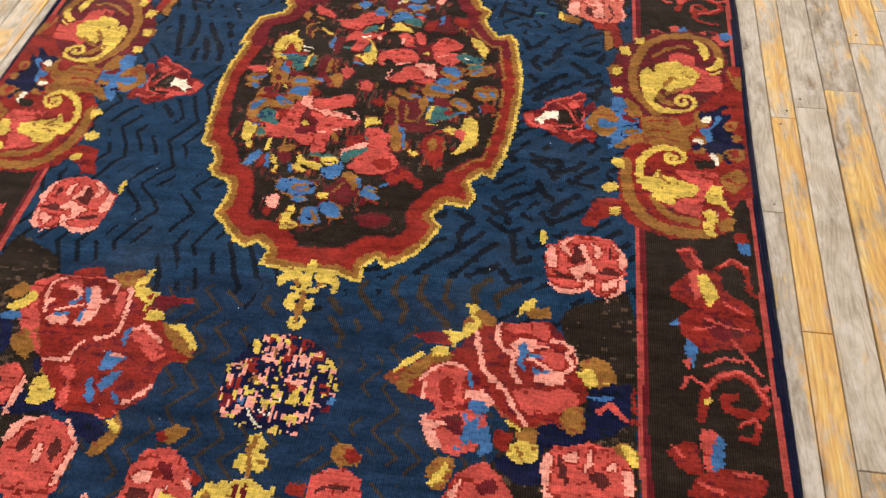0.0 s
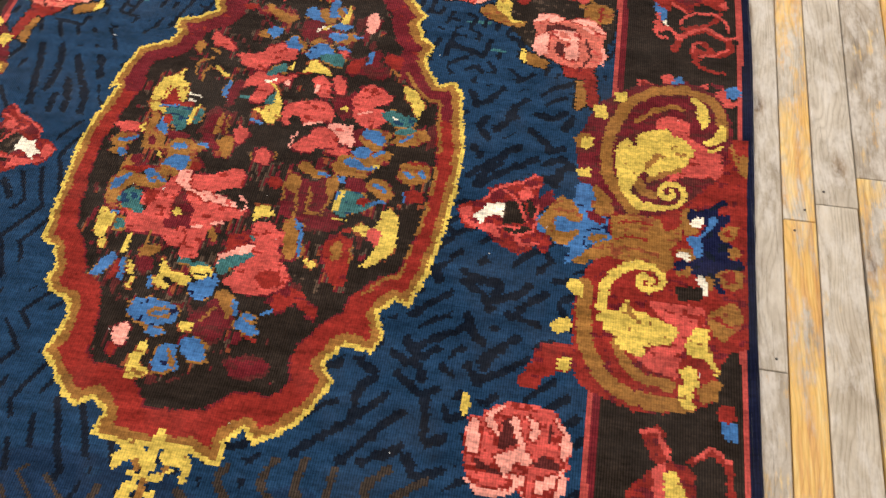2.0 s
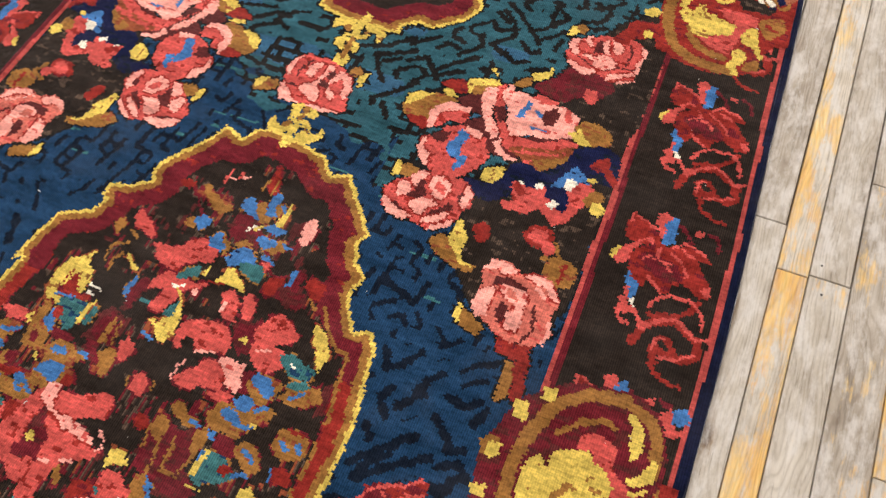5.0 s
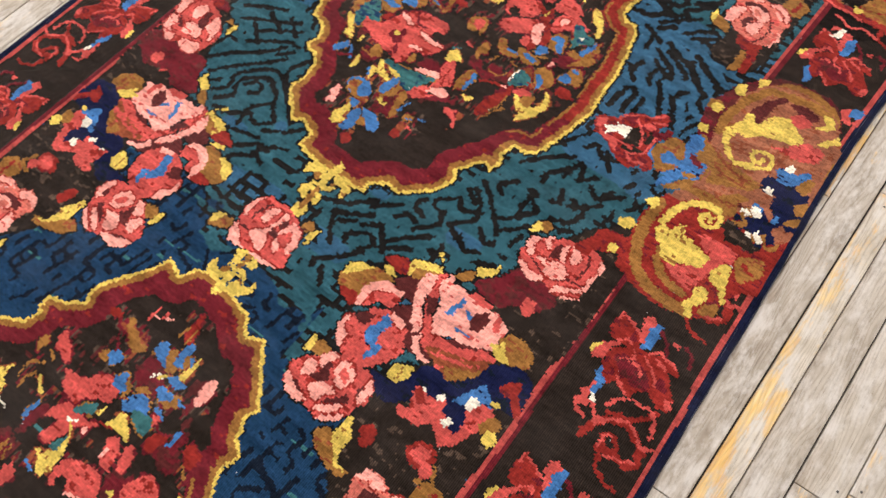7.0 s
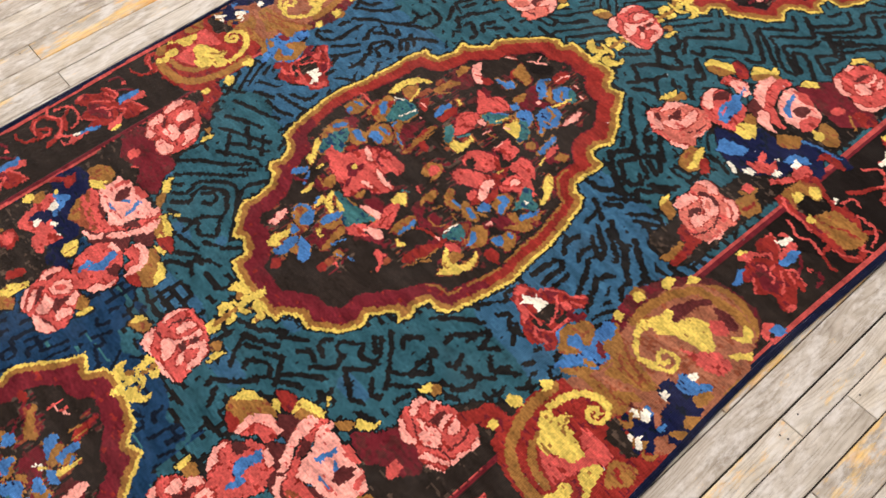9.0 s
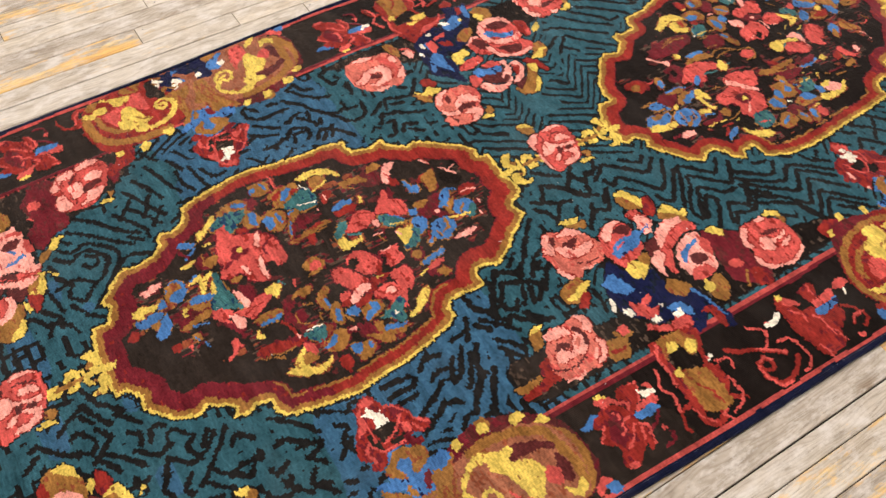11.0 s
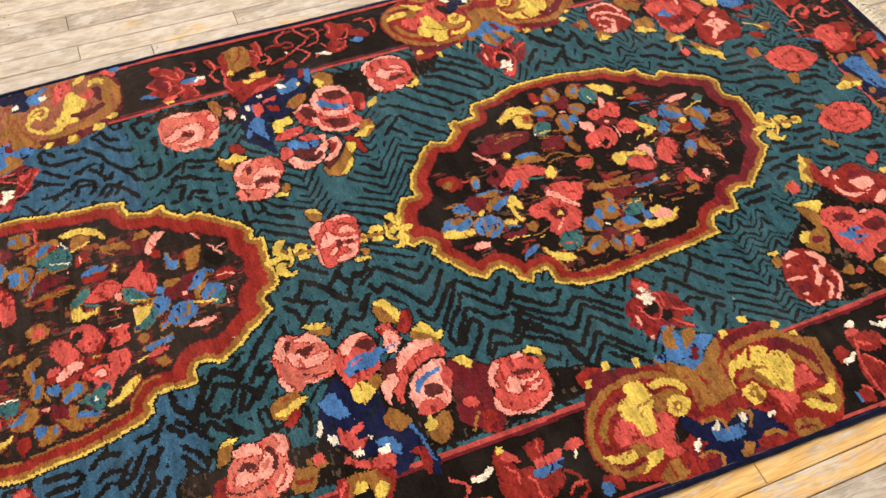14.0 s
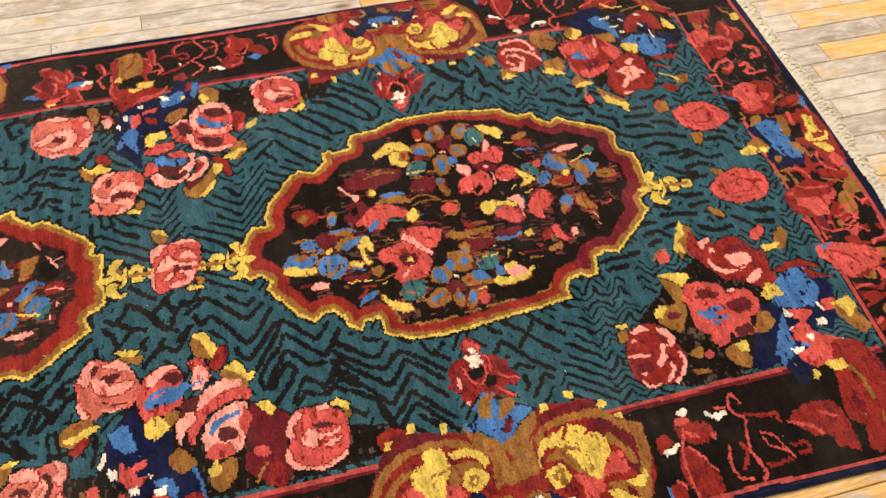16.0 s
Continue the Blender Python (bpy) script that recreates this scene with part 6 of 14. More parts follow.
    blob(at, CORAL, 24, 64, 18, 81, 28, 102, 47, 109, 69, 123, 89, 116, 94, 92, 83, 72, 65, 63, 48, 54, 35, 52)
    blob(at, BROWN, 33, 62, 34, 78, 49, 77, 59, 64, 49, 50)
    blob(at, CORAL, 40, 12, 40, 35, 58, 52, 82, 64, 105, 75, 118, 56, 111, 33, 93, 25, 73, 11, 54, 8)
    blob(at, CORAL, 110, 125, 110, 143, 111, 161, 130, 168, 154, 164, 174, 143, 168, 126, 144, 125, 123, 120)
    blob(at, CORAL, 135, 116, 152, 125, 172, 130, 187, 123, 207, 110, 201, 93, 183, 91, 164, 85, 157, 65, 140, 66, 132, 91)
    blob(at, RED, 66, 117, 81, 119, 102, 106, 112, 123, 122, 103, 122, 81, 139, 76, 133, 55, 105, 75, 105, 93)
    blob(at, RED, 144, 16, 134, 50, 137, 68, 155, 49, 155, 27)
    blob(at, RED, 106, 11, 125, 19, 143, 5, 134, -9)
    blob(at, CORAL, 100, 5, 108, 24, 122, 16, 122, -5)
    stroke(at, GOLD, 5, 105, 93, 109, 106)
    blob(at, PINK, 112, 34, 101, 61, 113, 72, 125, 63, 129, 44, 141, 24, 138, 10, 125, 19)
    blob(at, PINK, 143, 95, 142, 108, 160, 112, 164, 102, 153, 91)
    blob(at, OCHRE, 203, 32, 209, 48, 228, 41, 240, 54, 246, 84, 247, 96, 257, 71, 250, 51, 237, 30, 218, 25)
    blob(at, TEAL, 178, 99, 178, 114, 194, 115, 206, 98, 226, 97, 239, 82, 223, 73, 212, 68, 203, 47, 193, 65, 193, 79)
    stroke(at, IVORY, 3, 200, 81, 208, 81, 209, 89)
    blob(at, BLUE, 224, 42, 226, 61, 239, 82, 236, 95, 246, 74, 238, 56, 234, 43)
    blob(at, OCHRE, 117, -31, 114, -14, 131, -11, 156, -14, 174, -24, 165, -41, 142, -43)
    blob(at, BLUE, 129, -26, 136, -19, 161, -24, 165, -32, 145, -32)
    stroke(at, OCHRE, 5, 153, -15, 180, -5)
    blob(at, BLUE, 149, -7, 143, 13, 156, 21, 171, 11, 165, -6)
    blob(at, OCHRE, 162, 23, 152, 52, 161, 69, 183, 69, 190, 47, 197, 25, 183, 19)
    blob(at, BLUE, 154, 47, 161, 60, 176, 62, 184, 45, 195, 24, 183, 22, 170, 42)
    blob(at, OCHRE, 191, -72, 179, -47, 185, -27, 211, -32, 228, -47, 225, -69, 217, -87)
    blob(at, BLUE, 186, -57, 190, -49, 206, -58, 213, -74, 204, -90, 201, -73)
    blob(at, PINK, 191, -22, 191, -7, 201, -11, 199, -20)
    blob(at, CRIMSON, 196, 4, 202, 25, 223, 20, 233, 0, 216, -8)
    blob(at, OCHRE, 220, -3, 232, 19, 250, 51, 264, 50, 263, 29, 239, 11)
    blob(at, OCHRE, 236, -18, 237, 4, 257, 9, 273, -12, 273, -35, 258, -36, 243, -32)
    blob(at, BLUE, 229, -35, 232, -16, 248, -20, 255, -33, 245, -39)
    stroke(at, BLUE, 8, 245, -3, 254, -2)
    blob(at, TEAL, 151, -112, 148, -84, 151, -61, 184, -69, 190, -84, 173, -100)
    stroke(at, IVORY, 4, 145, -101, 148, -84, 151, -67)
    stroke(at, RED, 4, 181, -83, 195, -84)
    blob(at, RED, 240, -68, 248, -52, 268, -52, 282, -71, 263, -76, 248, -76)
    blob(at, GOLD, 231, 101, 216, 130, 198, 144, 188, 168, 191, 178, 213, 164, 230, 133, 238, 102)
    stroke(at, OCHRE, 5, 123, -58, 140, -62)


def outline_far_right(at):
    return at.ring(-21, -479, 53, -479, 66, -467, 61, -440, 81, -419, 102, -432, 131, -409, 159, -386, 186, -364, 209, -329, 191, -307, 188, -287, 208, -265, 231, -262, 252, -233, 233, -217, 232, -185, 255, -183, 273, -183, 297, -126, 302, -37, 292, 58, 283, 155, 267, 263, 242, 257, 220, 271, 214, 302, 223, 320, 219, 342, 188, 351, 171, 352, 160, 378, 167, 412, 139, 444, 104, 487, 60, 535, 42, 523, 21, 527, -1, 559, -89, 562)


def outline_far_left(at):
    return at.ring(-89, 562, -129, 561, -146, 528, -168, 525, -196, 538, -225, 524, -244, 491, -271, 434, -293, 401, -276, 379, -300, 346, -323, 337, -321, 296, -337, 269, -357, 258, -362, 203, -371, 125, -374, 31, -372, -32, -347, -99, -339, -161, -320, -172, -295, -169, -288, -215, -300, -220, -290, -244, -264, -241, -231, -274, -244, -309, -234, -332, -193, -365, -153, -398, -112, -416, -85, -412, -87, -446, -69, -461, -21, -479)


def bouquet_far(at):
    blob(at, GOLD, -257, -117, -268, -98, -288, -76, -293, -58, -283, -30, -267, -16, -250, -17, -256, -39, -267, -54, -256, -70, -255, -86, -242, -113)
    blob(at, OCHRE, -259, -77, -260, -53, -253, -27, -227, -25, -212, -45, -236, -58)
    blob(at, GOLD, -256, -70, -258, -46, -226, -56, -212, -30, -203, -48, -217, -75, -238, -79)
    blob(at, RED, -249, -44, -245, -30, -222, -42)
    blob(at, CRIMSON, -181, -204, -200, -179, -205, -148, -210, -123, -206, -94, -196, -58, -167, -65, -161, -93, -149, -119, -151, -148, -150, -179, -155, -207)
    stroke(at, OCHRE, 5, -183, -154, -193, -121, -194, -90, -187, -77)
    stroke(at, OCHRE, 4, -195, -143, -204, -102)
    stroke(at, PINK, 7, -166, -219, -142, -204, -123, -184)
    blob(at, PINK, -131, -192, -134, -176, -116, -179, -112, -193)
    blob(at, GOLD, -139, -152, -144, -136, -128, -133, -123, -150)
    blob(at, OCHRE, -98, -142, -108, -117, -114, -85, -107, -60, -85, -49, -87, -79, -93, -114, -89, -138)
    blob(at, BLUE, -120, -125, -124, -100, -124, -74, -113, -62, -112, -93, -108, -117)
    blob(at, CRIMSON, -103, -215, -111, -190, -106, -170, -79, -163, -47, -180, -41, -204, -60, -227, -79, -207)
    blob(at, BROWN, -91, -204, -96, -188, -68, -188, -67, -203)
    blob(at, CORAL, -35, -201, -57, -184, -79, -163, -91, -137, -86, -101, -66, -71, -51, -64, -41, -76, -48, -99, -41, -116, -20, -130, -14, -147, -19, -167, -38, -180)
    stroke(at, RED, 4, -82, -155, -78, -112)
    blob(at, BLUE, -18, -174, -39, -153, -45, -141, -24, -146, -14, -161)
    stroke(at, TEAL, 5, -39, -121, -32, -82)
    blob(at, GOLD, -43, -71, -65, -48, -54, -42, -38, -38, -23, -52, -28, -69)
    stroke(at, TEAL, 4, -37, -36, -39, -23)
    blob(at, RED, -105, -352, -113, -328, -106, -301, -90, -284, -69, -289, -60, -320, -72, -332)
    blob(at, OCHRE, -87, -339, -98, -325, -90, -310, -73, -317, -73, -334)
    stroke(at, CORAL, 6, -82, -283, -82, -271)
    blob(at, OCHRE, -89, -262, -94, -247, -74, -242, -56, -257, -46, -270)
    blob(at, BLUE, -71, -263, -79, -246, -54, -248, -47, -264)
    blob(at, RED, -321, 6, -326, 19, -296, 30, -279, 16, -287, 3)
    stroke(at, GOLD, 4, -285, 10, -289, 20)
    blob(at, CRIMSON, -276, 63, -290, 92, -266, 100, -241, 75, -250, 57)
    blob(at, OCHRE, -306, 34, -326, 57, -322, 80, -292, 85, -274, 71, -274, 47, -285, 31)
    blob(at, BLUE, -304, 41, -307, 55, -285, 54, -280, 41)
    stroke(at, BLUE, 6, -318, 70, -305, 77)
    blob(at, OCHRE, -267, -16, -276, 12, -267, 36, -238, 47, -222, 32, -234, 9, -241, -15)
    blob(at, BLUE, -255, -11, -259, 10, -245, 24, -233, 13, -238, -5)
    stroke(at, RED, 4, -255, 24, -240, 32)
    blob(at, TEAL, -190, -40, -211, -25, -222, -6, -205, 15, -178, 5, -165, -22, -174, -38)
    stroke(at, GOLD, 4, -178, -33, -179, 1)
    blob(at, RED, -228, -13, -230, 3, -214, 5, -212, -9)
    stroke(at, IVORY, 3, -181, -45, -175, -42)
    blob(at, OCHRE, -211, 33, -226, 54, -216, 74, -187, 79, -161, 62, -151, 43, -171, 29)
    blob(at, BLUE, -212, 44, -209, 55, -178, 60, -165, 48, -184, 39)
    blob(at, BLUE, -210, 72, -219, 91, -197, 96, -186, 82, -191, 68)
    blob(at, OCHRE, -248, 86, -253, 107, -242, 132, -216, 125, -209, 100, -221, 84)
    stroke(at, BLUE, 8, -241, 99, -221, 116)
    stroke(at, PINK, 6, -235, 57, -232, 69)
    blob(at, CRIMSON, -145, -37, -161, -8, -153, 20, -131, 28, -106, 11, -106, -24, -121, -40)
    stroke(at, OCHRE, 5, -93, -46, -103, -13, -84, 19)
    stroke(at, OCHRE, 4, -160, -39, -161, -8)
    stroke(at, OCHRE, 4, -120, -38, -117, -8)
    stroke(at, OCHRE, 5, -74, -46, -82, -5, -77, 24)
    blob(at, OCHRE, -142, 24, -145, 48, -116, 46, -98, 59, -83, 44, -105, 34)
    stroke(at, BLUE, 7, -146, 30, -128, 39)
    stroke(at, OCHRE, 5, -173, 8, -171, 29)
    stroke(at, OCHRE, 4, -68, 28, -67, 66, -41, 69, -24, 50, -25, 27)
    blob(at, CORAL, -54, 23, -63, 46, -52, 64, -34, 61, -28, 36, -43, 23)
    blob(at, OCHRE, -298, 103, -318, 124, -319, 144, -297, 144, -266, 121, -271, 107)
    blob(at, BLUE, -298, 117, -307, 132, -304, 142, -287, 124)
    blob(at, TEAL, -279, 129, -301, 154, -289, 174, -258, 183, -238, 162, -245, 136)
    stroke(at, IVORY, 3, -265, 157, -249, 159)
    blob(at, GOLD, -308, 170, -307, 189, -299, 202, -290, 224, -271, 238, -248, 224, -265, 206, -279, 186, -295, 176)
    blob(at, PINK, -258, 183, -240, 193, -214, 186, -208, 170, -234, 174)
    blob(at, CRIMSON, -173, 130, -180, 156, -168, 184, -155, 194, -148, 168, -160, 140)
    blob(at, CORAL, -196, 122, -213, 137, -216, 162, -210, 171, -227, 199, -221, 221, -199, 223, -171, 209, -170, 192, -186, 178, -180, 156, -177, 136)
    stroke(at, RED, 4, -201, 156, -178, 163)
    stroke(at, RED, 4, -196, 195, -176, 195)
    stroke(at, PINK, 6, -164, 163, -160, 169)
    blob(at, CORAL, -137, 184, -156, 211, -150, 233, -131, 241, -109, 232, -107, 198, -118, 179)
    stroke(at, RED, 4, -138, 203, -124, 230)
    blob(at, CORAL, -133, 91, -145, 119, -141, 133, -158, 147, -132, 166, -102, 165, -81, 149, -74, 123, -84, 111, -88, 97, -87, 77, -112, 80)
    blob(at, PINK, -184, 91, -180, 105, -175, 122, -155, 122, -137, 111, -151, 100, -165, 87)
    stroke(at, PINK, 4, -108, 188, -104, 202)
    blob(at, BROWN, -96, 116, -105, 132, -90, 137, -80, 125, -83, 114)
    stroke(at, RED, 4, -125, 119, -87, 112)
    stroke(at, PINK, 4, -139, 177, -100, 172)
    stroke(at, PINK, 4, -95, 100, -97, 111)
    blob(at, OCHRE, -244, 255, -260, 278, -259, 303, -242, 287, -235, 263)
    stroke(at, GOLD, 4, -233, 234, -229, 254)
    blob(at, RED, -228, 257, -236, 285, -224, 304, -208, 306, -210, 274)
    stroke(at, BLUE, 5, -204, 260, -196, 309)
    stroke(at, OCHRE, 4, -195, 251, -171, 262)
    blob(at, PINK, -181, 349, -187, 380, -190, 409, -182, 422, -171, 398, -170, 364)
    blob(at, TEAL, -152, 257, -151, 281, -126, 295, -102, 285, -123, 269, -132, 252)
    blob(at, CORAL, -155, 288, -158, 309, -137, 308, -134, 290)
    blob(at, BLUE, -90, 279, -111, 297, -120, 317, -99, 319, -73, 301, -79, 282)
    blob(at, BLUE, -148, 313, -172, 335, -163, 352, -136, 357, -132, 371, -118, 376, -110, 353, -116, 331, -135, 315)
    blob(at, OCHRE, -157, 333, -157, 358, -139, 375, -120, 370, -136, 357)
    stroke(at, BLUE, 6, -130, 333, -117, 348)
    blob(at, GOLD, -143, 237, -129, 248, -114, 266, -96, 277, -86, 258, -76, 234, -99, 248, -121, 241)
    stroke(at, GOLD, 4, -55, 240, -67, 266)
    blob(at, CRIMSON, -132, 311, -124, 326, -110, 317)
    blob(at, OCHRE, -71, 311, -100, 336, -78, 355, -56, 361, -59, 338)
    blob(at, RED, -78, 322, -90, 352, -81, 381, -61, 360, -68, 334)
    blob(at, GOLD, -101, 349, -109, 369, -97, 376, -88, 359)
    stroke(at, GOLD, 5, -128, 386, -144, 418, -147, 445)
    blob(at, BLUE, -126, 393, -133, 421, -117, 439, -109, 451, -85, 440, -80, 421, -94, 411, -109, 393)
    blob(at, OCHRE, -123, 379, -130, 408, -104, 424, -70, 419, -75, 402, -98, 393)
    blob(at, BLUE, -101, 385, -90, 401, -59, 408, -48, 389, -75, 382)
    blob(at, TEAL, -162, 430, -172, 448, -159, 459, -146, 449, -150, 434)
    blob(at, OCHRE, -85, 440, -92, 468, -82, 488, -62, 486, -59, 460, -65, 438)
    stroke(at, BROWN, 3, -76, 452, -70, 473)
    blob(at, BLUE, -17, 323, -30, 348, -8, 354, 13, 341, 11, 321)
    blob(at, OCHRE, 2, 321, -7, 338, 15, 335, 30, 317)
    stroke(at, RED, 5, 24, 331, 1, 353)
    blob(at, CORAL, -21, 241, -54, 264, -62, 283, -44, 299, -22, 305, 1, 286, 6, 269, 33, 264, 19, 247, 2, 236)
    stroke(at, RED, 4, -42, 271, -9, 283)
    blob(at, OCHRE, -15, 365, -29, 388, -4, 392, 16, 406, 32, 407, 24, 379, 8, 363)
    blob(at, TEAL, -28, 151, -32, 168, -7, 155)
    blob(at, CORAL, -14, 153, -25, 180, -14, 199, -8, 220, 25, 221, 33, 195, 16, 171, 5, 153)
    blob(at, GOLD, -37, 116, -48, 128, -47, 151, -39, 179, -31, 206, -17, 208, -30, 175, -26, 158, -6, 137, -16, 123)
    blob(at, PINK, -47, 185, -54, 216, -45, 225, -6, 227, -3, 218, -29, 213)
    stroke(at, PINK, 3, -3, 218, 24, 217)
    stroke(at, TEAL, 5, -44, 231, -19, 229)
    stroke(at, OCHRE, 4, -73, 177, -62, 185)
    stroke(at, GOLD, 4, -75, 209, -86, 222)
    blob(at, GOLD, 68, 202, 59, 222, 75, 226, 77, 209)
    blob(at, CORAL, 59, 273, 56, 290, 80, 294, 106, 308, 108, 292, 90, 277)
    blob(at, RED, 75, 245, 64, 271, 91, 269, 99, 245)
    stroke(at, OCHRE, 4, 81, 266, 101, 266)
    blob(at, PINK, 77, 319, 76, 333, 96, 331, 96, 318)
    stroke(at, PINK, 3, 42, 394, 57, 399)
    stroke(at, PINK, 3, 74, 391, 78, 395)
    stroke(at, CORAL, 4, 24, 435, 14, 453)
    stroke(at, OCHRE, 3, -10, 455, 8, 462)
    blob(at, CRIMSON, 50, 127, 45, 174, 45, 205, 61, 195, 66, 150)
    blob(at, BLUE, 66, 132, 70, 164, 61, 198, 69, 194, 78, 160, 74, 135)
    stroke(at, OCHRE, 4, 29, 22, 34, 58, 32, 96, 34, 133)
    blob(at, RED, 12, 69, 10, 85, 30, 89, 26, 73)
    blob(at, BLUE, 43, -385, 22, -369, 20, -348, 33, -331, 31, -309, 49, -307, 61, -324, 63, -345, 50, -363, 53, -380)
    blob(at, OCHRE, 26, -356, 22, -342, 31, -323, 43, -340, 38, -357)
    blob(at, BLUE, -9, -341, -17, -325, -11, -305, 9, -296, 28, -290, 23, -307, 10, -324, 6, -337)
    stroke(at, OCHRE, 5, -16, -353, -22, -323)
    stroke(at, OCHRE, 6, 14, -340, 18, -306)
    blob(at, CRIMSON, -19, -303, -27, -279, -31, -250, -10, -241, 10, -261, 23, -279, 9, -296)
    blob(at, OCHRE, -25, -273, -31, -250, -33, -228, -31, -207, -13, -219, -15, -240)
    stroke(at, BLUE, 6, -30, -264, -33, -228, -22, -202)
    blob(at, OCHRE, 19, -260, -2, -244, -15, -216, -1, -208, 18, -235, 30, -253)
    blob(at, BLUE, 19, -243, 5, -217, -2, -194, -4, -176, 13, -191, 23, -216, 32, -235)
    blob(at, GOLD, 30, -285, 17, -268, 26, -266, 37, -276)
    blob(at, GOLD, 56, -389, 48, -369, 56, -353, 65, -339, 65, -311, 79, -308, 82, -337, 79, -363, 71, -382)
    blob(at, BLUE, 80, -306, 51, -301, 40, -280, 41, -256, 52, -238, 73, -235, 96, -248, 107, -268, 91, -288)
    blob(at, OCHRE, 43, -280, 66, -278, 85, -287, 84, -273, 67, -257, 93, -271, 97, -286)
    stroke(at, OCHRE, 5, 58, -247, 82, -250, 87, -262)
    blob(at, GOLD, 11, -198, -3, -186, 4, -174, 28, -170, 45, -172, 36, -184)
    blob(at, GOLD, 23, -204, 22, -190, 48, -192, 70, -187, 78, -176, 82, -191, 54, -199)
    blob(at, GOLD, 67, -232, 67, -215, 77, -197, 86, -206, 81, -226)
    stroke(at, BLUE, 6, 87, -223, 93, -201)
    stroke(at, CRIMSON, 7, 111, -351, 111, -324)
    blob(at, PINK, 122, -330, 108, -323, 109, -303, 113, -286, 125, -290, 127, -312)
    blob(at, CRIMSON, 106, -254, 110, -214, 102, -183, 123, -197, 126, -226)
    stroke(at, GOLD, 4, 122, -238, 124, -211)
    stroke(at, GOLD, 4, 127, -205, 127, -188)
    blob(at, RED, 171, -226, 153, -206, 147, -198, 168, -211)
    blob(at, BLUE, 188, -224, 168, -211, 158, -190, 158, -177, 174, -190, 184, -209)
    stroke(at, RED, 5, 140, -212, 144, -180)
    blob(at, GOLD, 174, -172, 172, -167, 189, -156, 194, -137, 204, -113, 222, -105, 224, -127, 213, -150, 193, -164)
    blob(at, CORAL, 56, -162, 44, -144, 42, -121, 31, -96, 8, -96, -3, -70, -8, -46, 2, -27, 18, -18, 29, -12, 60, -26, 73, -45, 102, -34, 137, -61, 147, -85, 173, -109, 170, -119, 145, -120, 124, -134, 103, -120, 84, -128, 86, -150)
    blob(at, CRIMSON, 74, -114, 67, -94, 68, -72, 92, -69, 104, -85, 99, -104)
    blob(at, GOLD, 80, -94, 79, -82, 90, -83, 88, -94)
    blob(at, PINK, 25, -98, 10, -89, 21, -71, 43, -56, 67, -35, 85, -32, 68, -50, 47, -72, 28, -88)
    stroke(at, PINK, 5, 103, -90, 131, -111)
    stroke(at, RED, 5, 54, -140, 67, -112)
    stroke(at, RED, 5, 126, -71, 138, -57)
    blob(at, OCHRE, 94, -181, 89, -158, 107, -154, 119, -168, 111, -179)
    stroke(at, OCHRE, 4, 129, -175, 128, -150, 116, -134)
    stroke(at, GOLD, 3, 140, -167, 136, -150)
    stroke(at, OCHRE, 4, 18, -142, 21, -114)
    blob(at, TEAL, 167, -128, 141, -105, 144, -84, 152, -66, 184, -71, 196, -96, 195, -116)
    stroke(at, CORAL, 5, 171, -115, 179, -90)
    stroke(at, OCHRE, 5, 201, -98, 201, -70)
    blob(at, CORAL, 20, -41, 4, -21, 13, 9, 41, -1, 62, -19, 49, -36)
    blob(at, OCHRE, 38, 9, 20, 33, 33, 36, 31, 74, 30, 135, 37, 132, 50, 74, 51, 36)
    blob(at, CRIMSON, 55, 50, 62, 92, 67, 135, 86, 112, 91, 80, 83, 54)
    stroke(at, OCHRE, 4, 54, 65, 63, 121)
    blob(at, OCHRE, 70, 37, 62, 54, 77, 63, 98, 55, 100, 40)
    stroke(at, BLUE, 6, 83, 42, 91, 48)
    blob(at, OCHRE, 84, 6, 86, 31, 101, 54, 128, 58, 148, 36, 140, 10, 119, -4)
    blob(at, BLUE, 110, -8, 100, 6, 115, 12, 138, 3, 138, -11)
    blob(at, BLUE, 118, 23, 105, 38, 117, 48, 131, 35)
    blob(at, OCHRE, 140, -52, 119, -36, 120, -12, 146, 0, 167, -15, 163, -42, 153, -52)
    blob(at, BLUE, 129, -41, 122, -23, 146, -17, 164, -14, 161, -34, 146, -43)
    stroke(at, BLUE, 5, 113, 64, 119, 69)
    blob(at, CRIMSON, 119, 54, 141, 60, 152, 49)
    blob(at, OCHRE, 167, 14, 153, 41, 157, 68, 177, 89, 191, 98, 191, 69, 187, 42, 191, 23)
    blob(at, BLUE, 150, 45, 148, 65, 164, 80, 176, 87, 179, 60, 169, 49)
    blob(at, RED, 164, 34, 171, 45, 180, 30)
    blob(at, CRIMSON, 180, -27, 166, -7, 173, 19, 192, 26, 201, 1, 197, -26)
    stroke(at, IVORY, 5, 153, 5, 161, 12)
    stroke(at, BROWN, 4, 167, 14, 176, 17)
    blob(at, TEAL, 135, 63, 119, 84, 104, 112, 120, 120, 149, 112, 155, 91, 150, 71)
    blob(at, OCHRE, 105, 57, 106, 82, 102, 106, 113, 94)
    stroke(at, GOLD, 4, 115, 85, 116, 107, 112, 123)
    blob(at, BLUE, 144, 110, 153, 126, 172, 120, 176, 104)
    blob(at, GOLD, 189, 91, 176, 104, 186, 122, 182, 153, 173, 182, 160, 197, 169, 199, 196, 172, 203, 137, 201, 101)
    blob(at, PINK, 157, 127, 147, 153, 161, 170, 173, 182, 187, 158, 179, 132)
    blob(at, GOLD, 149, 128, 145, 147, 146, 161, 160, 148, 161, 128)
    stroke(at, GOLD, 3, 118, 143, 109, 155)
    stroke(at, OCHRE, 4, 130, 141, 112, 153)
    stroke(at, GOLD, 3, 87, 117, 91, 125)
